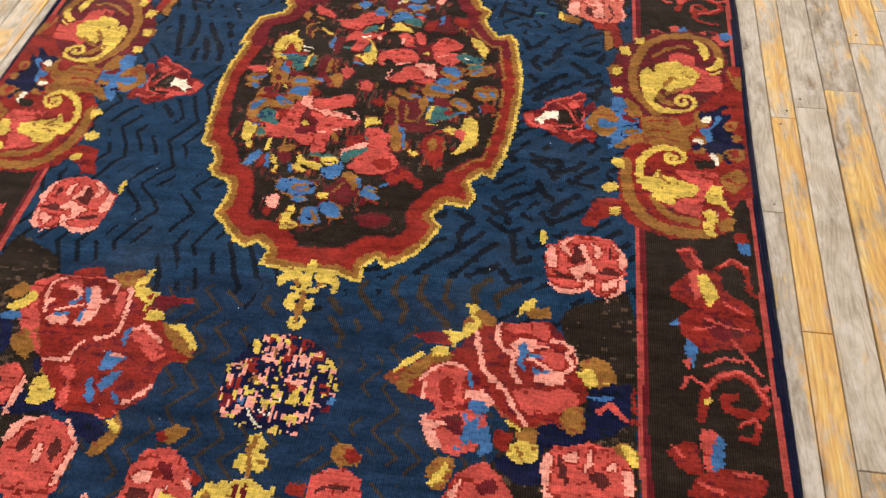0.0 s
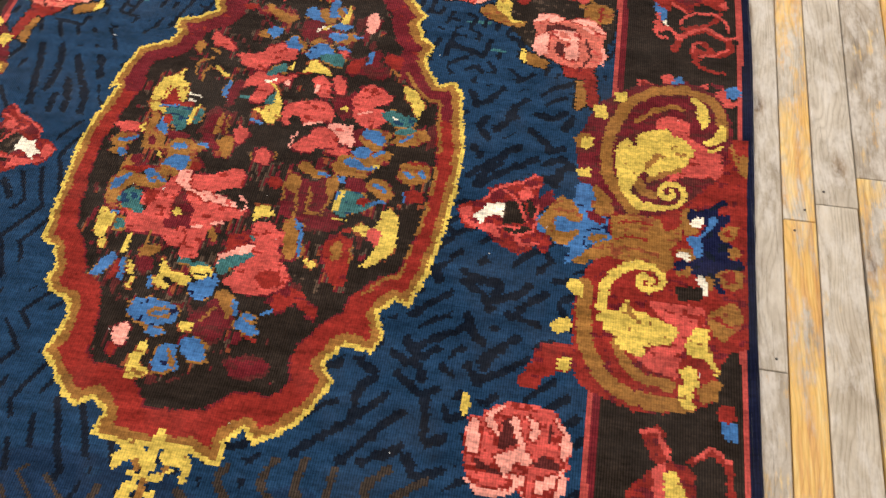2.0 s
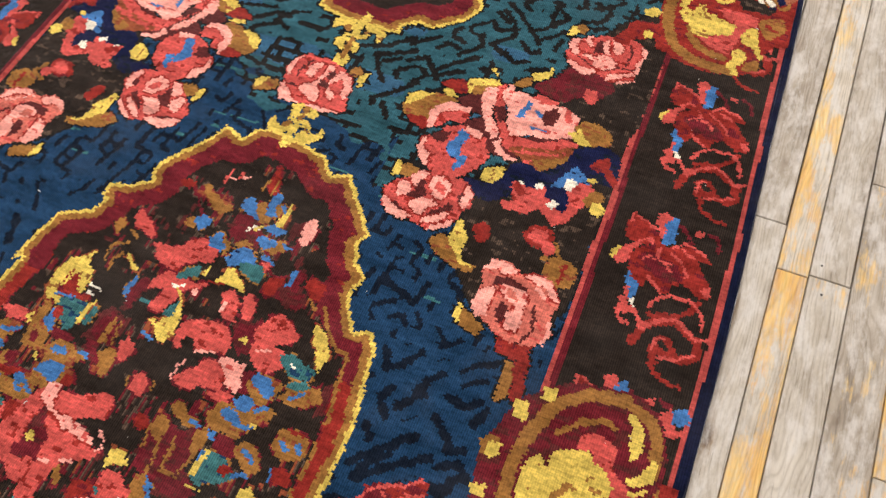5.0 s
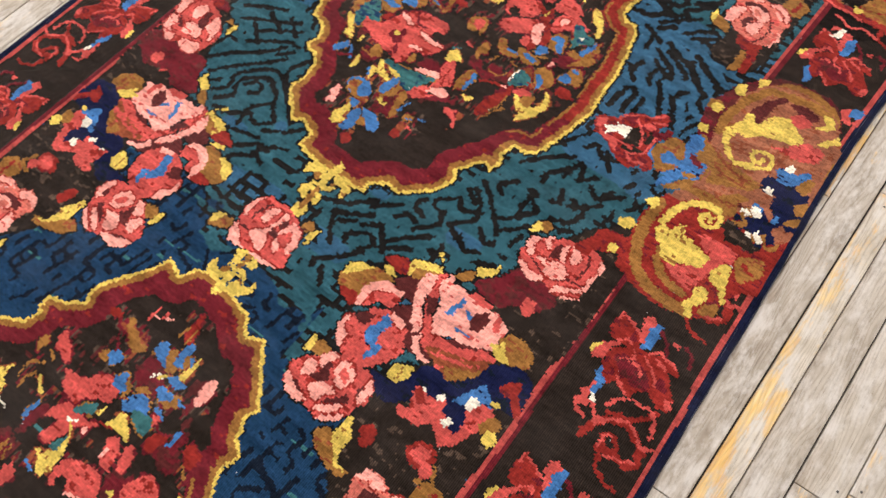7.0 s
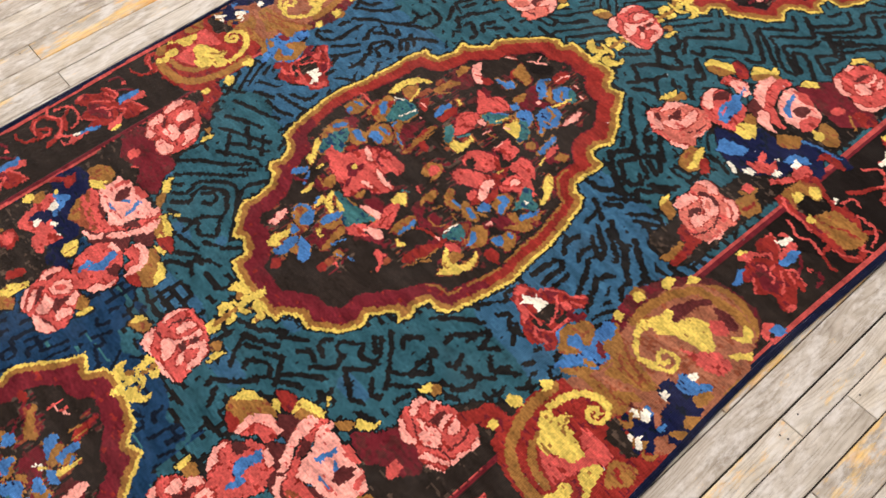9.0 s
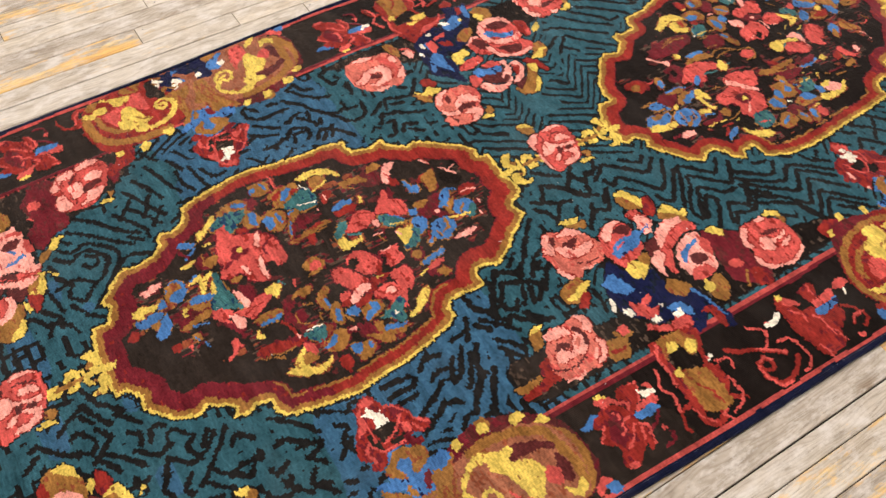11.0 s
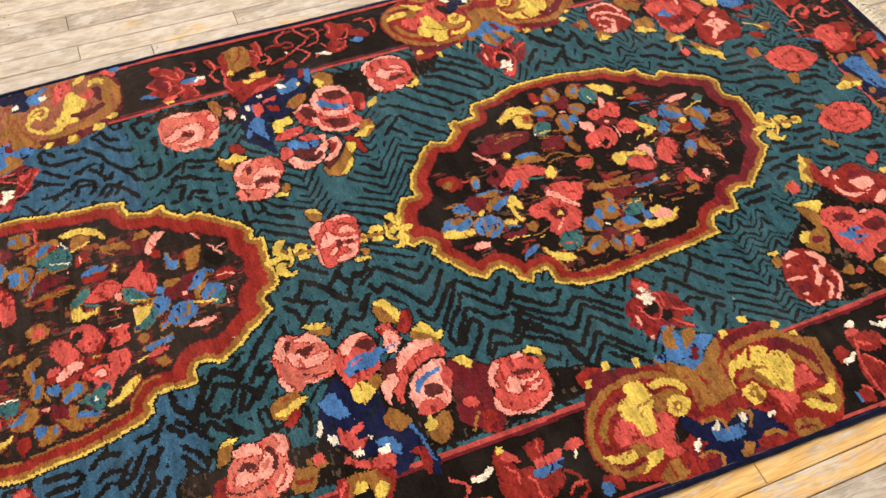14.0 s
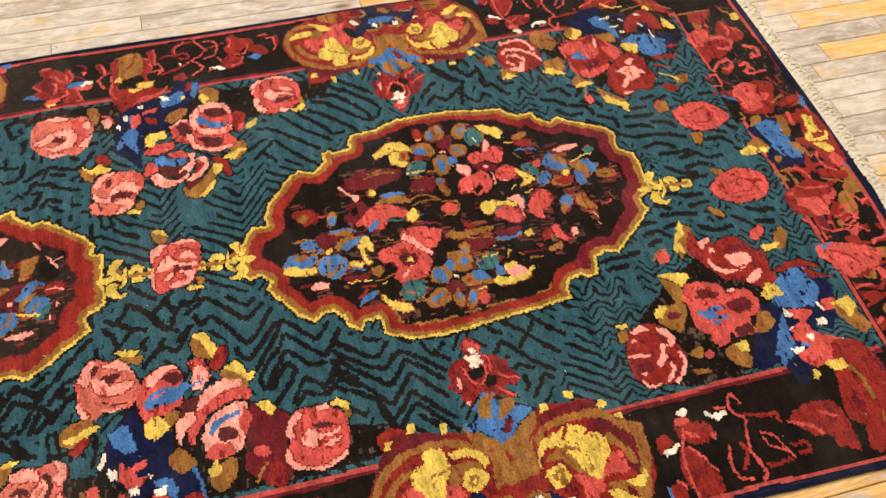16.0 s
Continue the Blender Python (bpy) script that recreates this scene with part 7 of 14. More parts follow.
    stroke(at, OCHRE, 5, 121, 172, 128, 184)
    stroke(at, OCHRE, 5, 139, 197, 140, 227)
    blob(at, OCHRE, 121, 247, 110, 283, 128, 283, 131, 250)
    stroke(at, CRIMSON, 6, 122, 187, 122, 239)
    blob(at, OCHRE, 207, -76, 181, -53, 177, -28, 196, -19, 215, -19, 227, -45, 225, -69)
    stroke(at, BLUE, 8, 206, -62, 194, -35)
    blob(at, OCHRE, 208, -16, 190, 5, 207, 8, 225, 13, 240, 0, 225, -13)
    stroke(at, BLUE, 8, 204, -1, 219, 4)
    blob(at, OCHRE, 225, 15, 204, 28, 198, 45, 218, 47, 239, 35, 251, 19, 238, 14)
    blob(at, BLUE, 211, 24, 203, 39, 217, 41, 237, 28, 230, 22)
    blob(at, CORAL, 214, 45, 207, 65, 225, 70, 242, 62, 238, 47)
    stroke(at, GOLD, 4, 200, 51, 201, 69)
    stroke(at, RED, 4, 204, -29, 200, -17)


def spray_upper(at):
    blob(at, CRIMSON, -27, 135, -12, 170, 18, 219, 83, 202, 134, 213, 169, 190, 123, 119, 65, 125)
    blob(at, OCHRE, -197, 19, -213, 42, -185, 65, -142, 65, -158, 29)
    blob(at, GOLD, -212, 24, -215, 51, -183, 72, -151, 85, -130, 73, -152, 63, -184, 50)
    blob(at, RED, -171, 78, -169, 102, -129, 95, -113, 72, -128, 58)
    blob(at, OCHRE, -111, 78, -118, 119, -91, 142, -45, 131, -40, 106, -80, 91)
    blob(at, GOLD, -115, 88, -132, 119, -113, 131, -94, 136, -100, 161, -75, 140, -102, 118)
    blob(at, CORAL, -149, 10, -152, 41, -118, 60, -115, 29)
    blob(at, PINK, -134, 24, -133, 46, -102, 59, -78, 39, -79, 18)
    blob(at, CORAL, -136, -75, -153, -38, -143, -7, -119, 2, -86, 0, -55, -2, -36, -32, -36, -67, -61, -90, -86, -92)
    blob(at, PINK, -127, -75, -149, -48, -152, -17, -142, -5, -134, -33, -105, -62, -110, -73)
    blob(at, WINE, -123, -46, -133, -12, -116, 8, -101, -14)
    blob(at, BLUE, -78, -74, -100, -50, -97, -23, -100, 7, -88, 15, -60, -13, -59, -49, -56, -78)
    stroke(at, BLUE, 6, -88, 15, -98, 42)
    stroke(at, CORAL, 5, -80, -60, -86, -36)
    blob(at, CORAL, -61, -90, -33, -62, -28, -78)
    blob(at, OCHRE, -39, -38, -41, -8, -13, -16, -5, -34)
    blob(at, WINE, -55, -2, -62, 38, 12, 6, 17, -18)
    blob(at, CORAL, -76, 60, -79, 112, -59, 138, -34, 139, -42, 100, -16, 49, 20, 23, 49, 21, 36, 7, -3, 7)
    blob(at, PINK, -68, 41, -92, 83, -85, 124, -69, 122, -66, 84, -37, 39, -26, 26)
    blob(at, PINK, -13, -16, -31, 15, -11, 25, 10, 0, 37, -7, 26, -15)
    blob(at, NAVY, -66, -101, -31, -91, -8, -74, 0, -23, 59, -26, 92, -2, 98, 29, 145, 37, 180, 51, 210, 40, 195, 22, 168, 24, 147, 8, 179, -16, 188, -41, 167, -43, 130, -63, 127, -102, 101, -128, 75, -155, 29, -160, -16, -145)
    blob(at, GOLD, -25, -79, -37, -53, -23, -39, -3, -28, 15, -58, 2, -79)
    blob(at, PINK, 12, 41, -17, 64, -33, 102, -30, 129, 4, 132, 47, 121, 75, 113, 77, 83, 68, 46, 40, 33)
    blob(at, CORAL, -23, 125, 7, 138, 47, 121, 18, 109)
    blob(at, WINE, 18, 73, 25, 106, 48, 106, 51, 76, 37, 63)
    blob(at, BLUE, 31, 48, 3, 57, -7, 87, -15, 118, -3, 107, 6, 80, 34, 55)
    blob(at, CORAL, 50, 56, 58, 93, 78, 103, 86, 70, 80, 39)
    blob(at, GOLD, -22, 147, -27, 172, -4, 188, 13, 182, -1, 164)
    blob(at, OCHRE, 57, -31, 43, -11, 70, 16, 90, 27, 98, -5, 80, -30)
    blob(at, OCHRE, 98, 63, 84, 100, 110, 106, 145, 85, 149, 62, 128, 47)
    blob(at, GOLD, 105, 46, 84, 65, 101, 69, 110, 73, 122, 50)
    blob(at, CORAL, 76, 133, 74, 163, 93, 173, 98, 149)
    stroke(at, OCHRE, 6, 112, 162, 146, 138)
    blob(at, RED, 114, 168, 118, 194, 169, 190, 155, 157)
    blob(at, BLUE, -12, -154, -34, -116, -8, -109, 29, -93, 32, -121, 16, -140)
    stroke(at, BLUE, 7, 93, 18, 129, 32, 175, 40)
    blob(at, BLUE, 99, -67, 100, -34, 124, -13, 149, -20, 125, -41)
    blob(at, CORAL, 50, -130, 66, -111, 51, -77, 66, -77, 82, -106, 89, -75, 104, -90, 106, -117, 85, -133)
    blob(at, CORAL, 115, -129, 142, -83, 123, -46, 144, -31, 169, -38, 144, -110, 124, -140)
    blob(at, RED, 142, -3, 143, 31, 173, 35, 203, 24, 185, 14, 158, 16)
    blob(at, IVORY, 62, -152, 62, -136, 84, -136, 83, -152)
    blob(at, IVORY, 106, -111, 106, -91, 120, -91, 118, -110)
    blob(at, IVORY, 122, -66, 116, -36, 130, -37, 134, -59)
    blob(at, IVORY, 22, -159, 32, -154, 62, -169, 52, -173)
    stroke(at, IVORY, 4, 85, -73, 91, -67)


def rose_upper_inner(at):
    blob(at, OCHRE, -195, -140, -189, -100, -188, -79, -165, -86, -175, -107)
    blob(at, GOLD, -207, -142, -207, -114, -200, -88, -187, -108)
    blob(at, OCHRE, -39, -248, -57, -221, -58, -187, -37, -176, -15, -193, 0, -226, -10, -248)
    blob(at, GOLD, -19, -244, -31, -212, -44, -173, -35, -170, -17, -198, -11, -234)
    blob(at, RED, -20, -204, -12, -187, 16, -207, 12, -231)
    blob(at, SALMON, -165, -212, -198, -194, -197, -172, -186, -165, -190, -136, -164, -112, -141, -94, -113, -84, -79, -96, -71, -115, -69, -155, -55, -180, -65, -203, -96, -213, -119, -213, -147, -219)
    blob(at, PINK, -151, -217, -192, -200, -197, -181, -173, -193, -156, -189, -134, -194)
    blob(at, WINE, -181, -184, -181, -173, -160, -181, -157, -191)
    blob(at, PINK, -179, -167, -187, -137, -174, -115, -153, -103, -162, -126, -172, -150)
    blob(at, WINE, -154, -166, -156, -142, -152, -121, -136, -140, -132, -158)
    blob(at, PINK, -155, -187, -146, -166, -127, -146, -132, -111, -126, -96, -105, -121, -106, -154, -119, -176)
    blob(at, WINE, -92, -166, -83, -137, -83, -107, -78, -132)
    blob(at, PINK, -103, -211, -84, -202, -62, -184, -61, -200, -84, -213)
    stroke(at, PINK, 5, -72, -161, -67, -123)


def rose_upper_side(at):
    blob(at, OCHRE, 25, 328, 41, 345, 58, 329)
    blob(at, GOLD, 12, 299, 4, 319, 17, 341, 36, 336, 22, 322)
    blob(at, CORAL, 24, 216, 11, 234, 11, 263, 14, 298, 46, 330, 79, 333, 107, 333, 133, 315, 146, 272, 135, 215, 110, 201, 77, 213)
    blob(at, PINK, 30, 212, 15, 232, 26, 240, 48, 217, 73, 222, 66, 204)
    blob(at, PINK, 14, 269, 8, 294, 21, 298, 23, 273)
    blob(at, WINE, 48, 257, 50, 292, 63, 313, 64, 276)
    blob(at, PINK, 82, 271, 73, 300, 70, 319, 82, 302)
    blob(at, PINK, 90, 290, 89, 319, 103, 297, 105, 282)
    blob(at, PINK, 71, 237, 57, 259, 81, 281, 101, 255, 86, 236)
    blob(at, RED, 83, 266, 90, 283, 102, 269)
    blob(at, PINK, 89, 206, 123, 215, 142, 246, 142, 281, 122, 324, 135, 318, 150, 276, 137, 214, 113, 199)


def spray_low_right(at):
    blob(at, RUST, -232, -13, -217, 4, -165, 21, -102, 29, -96, -22, -157, -34, -201, -35)
    blob(at, OCHRE, -179, 25, -159, 43, -131, 41, -100, 19, -136, 14)
    blob(at, GOLD, -218, -1, -202, 22, -177, 39, -179, 28, -200, 12)
    blob(at, GOLD, -161, 48, -146, 56, -131, 41, -139, 33, -158, 38)
    blob(at, RED, -196, 71, -145, 83, -133, 57, -170, 58)
    blob(at, OCHRE, -120, 103, -94, 129, -74, 120, -71, 87, -106, 71)
    blob(at, GOLD, -145, 78, -108, 88, -97, 117, -113, 132, -100, 140, -89, 101, -98, 83, -120, 70, -127, 52)
    blob(at, CRIMSON, -44, 101, 20, 120, 49, 91, 14, 65, -24, 82)
    blob(at, CORAL, -175, -1, -155, 17, -120, 27, -100, 14, -96, -22, -66, -47, -63, -85, -76, -123, -108, -137, -135, -122, -156, -97, -163, -79, -140, -57, -165, -40)
    blob(at, RUST, -141, -17, -116, -4, -99, -32, -118, -54, -143, -37)
    blob(at, RUST, -89, 84, -63, 99, -41, 69, 13, 86, 51, 48, 79, 10, 80, -19, 55, -51, -3, -78, -30, -72, -58, -46, -81, 11)
    stroke(at, CORAL, 18, -78, 64, -49, 4, -32, -43)
    stroke(at, CORAL, 14, -30, -13, 10, -18, 53, -3)
    blob(at, CORAL, 13, 86, 41, 79, 51, 48, 24, 55)
    blob(at, PINK, -174, -6, -163, 11, -138, 25, -105, 23, -94, 4, -108, 9, -136, 14, -157, -1)
    blob(at, PINK, -169, -41, -164, -30, -162, -45)
    blob(at, PINK, -99, 51, -90, 73, -86, 52, -87, 20, -62, -7, -43, -15, -61, -15, -85, 5)
    blob(at, PINK, -71, 92, -58, 99, -50, 62, -40, 58, -9, -1, -22, -2, -33, 27, -59, 56)
    blob(at, PINK, -33, 75, -15, 83, -16, 40, 7, 37, 15, 54, 51, 48, 35, 15, 18, -2, -9, -1, -15, 19)
    blob(at, PINK, 31, 83, 54, 80, 69, 50, 61, 39, 46, 63)
    blob(at, PINK, -38, -19, -28, -43, -9, -59, 1, -72, -17, -70, -31, -53)
    blob(at, BLUE, -23, 71, -9, 72, -12, 40, -22, 34)
    stroke(at, BLUE, 6, -3, 41, 15, 49)
    blob(at, BLUE, 3, 21, 21, 26, 17, 15)
    blob(at, PINK, -103, -32, -69, -23, -54, -41, -66, -49, -81, -39)
    blob(at, BLUE, -94, -41, -72, -33, -66, -52, -73, -68, -83, -59)
    blob(at, BLUE, -93, -80, -73, -68, -79, -96, -93, -117, -109, -128)
    blob(at, BLUE, -69, -104, -58, -94, -51, -120, -71, -132)
    stroke(at, BLUE, 6, -97, 4, -96, -22)
    blob(at, PINK, -163, -79, -152, -96, -131, -121, -134, -131, -149, -115)
    blob(at, PINK, -162, -88, -137, -80, -127, -89, -148, -91)
    blob(at, WINE, -133, -75, -108, -67, -97, -85, -122, -97)
    blob(at, NAVY, 14, -75, 38, -58, 65, -78, 89, -47, 88, 2, 123, 16, 149, 9, 157, -38, 132, -70, 90, -80, 24, -102, 16, -121, 27, -154, -5, -167, -40, -146, -50, -129, 16, -112)
    blob(at, RED, -46, -83, -20, -89, -34, -118, -52, -111)
    blob(at, OCHRE, -20, -84, 14, -75, 15, -94, -10, -102)
    blob(at, GOLD, -34, -118, -19, -98, 15, -98, 16, -121, -8, -133, -25, -130)
    stroke(at, OCHRE, 4, -16, -107, -10, -126)
    blob(at, OCHRE, 47, -52, 63, -31, 85, -28, 81, -67, 65, -78, 47, -71)
    blob(at, OCHRE, 69, 50, 96, 64, 123, 47, 123, 16, 97, 8, 79, 31)
    blob(at, GOLD, 65, 34, 87, 32, 92, 37, 97, 8, 79, 10)
    stroke(at, BLUE, 5, 84, -9, 128, -8)
    stroke(at, RED, 8, 106, -35, 128, -18, 149, -40, 166, -47)
    stroke(at, RED, 7, 158, 10, 162, -28)
    blob(at, CORAL, 21, -120, 40, -95, 73, -86, 107, -87, 140, -96, 156, -129, 156, -165, 28, -181)
    blob(at, PINK, 21, -129, 28, -110, 37, -118, 31, -162, 40, -180, 28, -181)
    blob(at, PINK, 53, -112, 74, -104, 74, -118, 58, -120)
    blob(at, PINK, 91, -102, 99, -92, 95, -120, 83, -134)
    blob(at, PINK, 112, -126, 132, -111, 128, -124)
    blob(at, WINE, 45, -108, 58, -133, 60, -159, 47, -143)
    blob(at, WINE, 91, -138, 108, -127, 124, -142, 108, -157)
    blob(at, PINK, 140, -123, 156, -129, 155, -164, 144, -161)
    blob(at, OCHRE, 124, -89, 145, -77, 165, -93, 161, -120)
    blob(at, GOLD, 140, -83, 157, -85, 165, -120, 153, -117)
    blob(at, CORAL, -308, -231, -308, -197, -287, -177, -258, -173, -234, -188, -228, -221)
    stroke(at, WINE, 6, -296, -213, -273, -201, -252, -205)
    blob(at, OCHRE, -289, -151, -279, -136, -261, -138, -241, -153, -243, -167, -272, -171)
    blob(at, RED, -268, -148, -252, -141, -240, -158, -255, -169)
    blob(at, RED, -341, -218, -332, -204, -310, -206, -314, -225)
    blob(at, CORAL, -115, -206, -103, -171, -65, -140, -39, -154, -21, -178, -15, -194)
    blob(at, CRIMSON, -70, -175, -46, -164, -37, -180, -60, -191)
    blob(at, OCHRE, -143, -159, -129, -139, -107, -141, -104, -167, -117, -190, -134, -188)
    blob(at, GOLD, -140, -180, -129, -166, -119, -147, -110, -154, -116, -173, -131, -185)
    blob(at, PINK, -108, -197, -98, -179, -91, -170, -96, -200)


def spray_low_left(at):
    blob(at, RED, -15, 125, 35, 144, 54, 109, 3, 109)
    blob(at, OCHRE, 57, 128, 105, 140, 128, 118, 113, 92, 86, 107)
    blob(at, GOLD, 108, 103, 111, 122, 127, 149, 129, 130, 121, 111, 140, 101, 157, 97, 138, 65, 129, 76)
    stroke(at, RED, 12, 144, 89, 215, 89)
    blob(at, CORAL, -71, 22, -74, 93, -33, 117, 10, 116, 60, 122, 103, 90, 121, 46, 109, -1, 89, -47, 25, -55, -26, -29)
    blob(at, RUST, -32, 4, 20, 22, 58, 4, 62, -29, -5, -32)
    blob(at, WINE, -24, 63, 0, 90, 15, 80, 3, 49)
    blob(at, PINK, -43, 37, -49, 84, -25, 111, -7, 107, -29, 74, -23, 39)
    blob(at, PINK, 5, 78, 47, 102, 64, 62, 44, 36, 33, 14, 18, 16, 30, 46)
    blob(at, PINK, 50, 120, 74, 111, 83, 88, 74, 87)
    blob(at, PINK, -23, 39, 13, 38, 25, 22, -11, 24)
    blob(at, PINK, 72, -6, 103, 15, 102, 67, 99, 102, 113, 86, 120, 34, 112, 5, 88, -9)
    blob(at, PINK, 48, -41, 55, -13, 69, -11, 59, -45)
    stroke(at, PINK, 5, 14, -53, 51, -48)
    blob(at, BLUE, 23, 81, 30, 94, 44, 71, 44, 36, 32, 40)
    stroke(at, BLUE, 6, -6, 36, 14, 46)
    stroke(at, BLUE, 5, 8, 73, 25, 57)
    blob(at, RUST, 133, 13, 199, 21, 248, 5, 252, -21, 201, -38, 155, -17)
    blob(at, GOLD, 145, 54, 157, 67, 183, 53, 182, 42, 153, 44)
    blob(at, GOLD, 201, 38, 215, 46, 245, 16, 252, -5, 239, 4)
    blob(at, CORAL, 119, 11, 138, 27, 171, 18, 196, -12, 194, -44, 205, -74, 190, -96, 169, -114, 165, -138, 147, -141, 123, -104, 126, -42)
    blob(at, CORAL, 57, -72, 80, -48, 121, -53, 124, -84, 156, -139, 119, -139, 78, -130, 61, -102)
    blob(at, PINK, 129, 24, 160, 33, 191, 4, 182, -1, 161, 17, 141, 20)
    blob(at, PINK, 167, -109, 187, -101, 203, -69, 204, -84, 185, -108)
    stroke(at, PINK, 8, 124, -26, 132, -20)
    blob(at, BLUE, 126, 1, 129, 24, 145, -18, 124, -37, 140, -40, 139, -62, 113, -70, 108, -44)
    blob(at, BLUE, 101, -97, 104, -71, 136, -67, 141, -92, 118, -115)
    stroke(at, BLUE, 6, 48, -62, 64, -55)
    stroke(at, BLUE, 5, 150, -101, 157, -115)
    blob(at, WINE, 146, -81, 167, -74, 175, -83, 160, -92)
    blob(at, CRIMSON, 61, -92, 86, -84, 101, -97, 76, -105)
    blob(at, NAVY, -29, -123, 3, -109, 34, -135, 70, -111, 104, -127, 147, -141, 171, -175, 147, -183, 112, -164, 104, -146, 73, -140, 23, -151, -15, -151)
    blob(at, NAVY, -100, 18, -75, 10, -55, -32, -63, -55)
    blob(at, NAVY, -7, -48, 25, -55, 25, -76, 7, -78)
    blob(at, OCHRE, 11, -67, 27, -60, 52, -93, 47, -104)
    blob(at, GOLD, 14, -113, 11, -88, 27, -81, 43, -104, 56, -113, 44, -126, 23, -132, 16, -128)
    blob(at, OCHRE, -117, 63, -94, 91, -69, 81, -87, 55)
    blob(at, GOLD, -98, 36, -84, 50, -66, 76, -51, 66, -62, 46, -81, 32)
    blob(at, BLUE, -103, 24, -76, 33, -59, 18, -97, 13)
    blob(at, OCHRE, -64, -22, -42, 3, -12, -38, -21, -60)
    blob(at, CORAL, 12, -205, 16, -176, 25, -156, 54, -148, 88, -153, 120, -172, 131, -199, 122, -227, 124, -253, 116, -273, 50, -281)
    blob(at, PINK, 8, -196, 10, -172, 28, -154, 58, -147, 29, -165, 23, -189)
    blob(at, PINK, 91, -143, 110, -160, 124, -181, 113, -178)
    blob(at, PINK, 67, -216, 66, -193, 72, -188, 78, -210, 74, -220)
    blob(at, PINK, 124, -181, 130, -185, 126, -217, 121, -245, 112, -254, 113, -237, 118, -209)
    blob(at, WINE, 34, -202, 38, -173, 53, -167, 55, -190, 46, -209)
    blob(at, WINE, 85, -195, 94, -176, 106, -193, 101, -221)
    blob(at, CORAL, -53, -75, -30, -62, -7, -80, -6, -111, -19, -142)
    blob(at, PINK, -7, -80, 2, -99, -6, -150, -12, -156, -11, -121)
    blob(at, OCHRE, 144, -197, 154, -178, 172, -156, 166, -119, 185, -155, 181, -179, 159, -200)
    blob(at, GOLD, 158, -144, 169, -138, 183, -160, 174, -161)
    blob(at, CORAL, 217, -266, 223, -240, 222, -214, 236, -181, 276, -171, 307, -194, 330, -252)
    blob(at, PINK, 227, -227, 239, -212, 257, -214, 257, -227, 242, -233)
    blob(at, WINE, 229, -244, 256, -236, 263, -254, 230, -258)
    blob(at, CRIMSON, 259, -196, 281, -198, 294, -222, 276, -220)
    blob(at, OCHRE, 244, -157, 264, -135, 291, -137, 287, -151, 266, -168)
    blob(at, RED, 239, -153, 250, -147, 263, -159, 252, -165)
    blob(at, PINK, 271, -253, 273, -234, 284, -241, 283, -251)
    stroke(at, PINK, 7, 311, -220, 318, -230)
    blob(at, RED, 314, -202, 333, -209, 330, -226, 321, -223)
    blob(at, PINK, 165, -266, 169, -256, 181, -264)


def fleur_near(at):
    blob(at, GOLD, -59, -31, -48, -25, -48, -38, -30, -27, -8, -16, 14, -17, 31, -32, 41, -22, 44, -35, 35, -48, 9, -45, -13, -55, -39, -54, -51, -43)
    stroke(at, CRIMSON, 8, -11, -48, -14, -29)
    stroke(at, CRIMSON, 8, 3, -46, 0, -28)
    blob(at, GOLD, -27, 4, -19, 23, -5, 20, 0, 3, -10, -7)
    blob(at, GOLD, -2, 25, 16, 23, 26, 11, 19, -3, 5, -1)
    blob(at, OCHRE, 6, 13, 17, 17, 20, 6)
    blob(at, GOLD, -15, 37, -14, 51, 2, 58, 15, 41, 6, 26)
    stroke(at, OCHRE, 10, -4, 48, -7, 25, -1, -10)


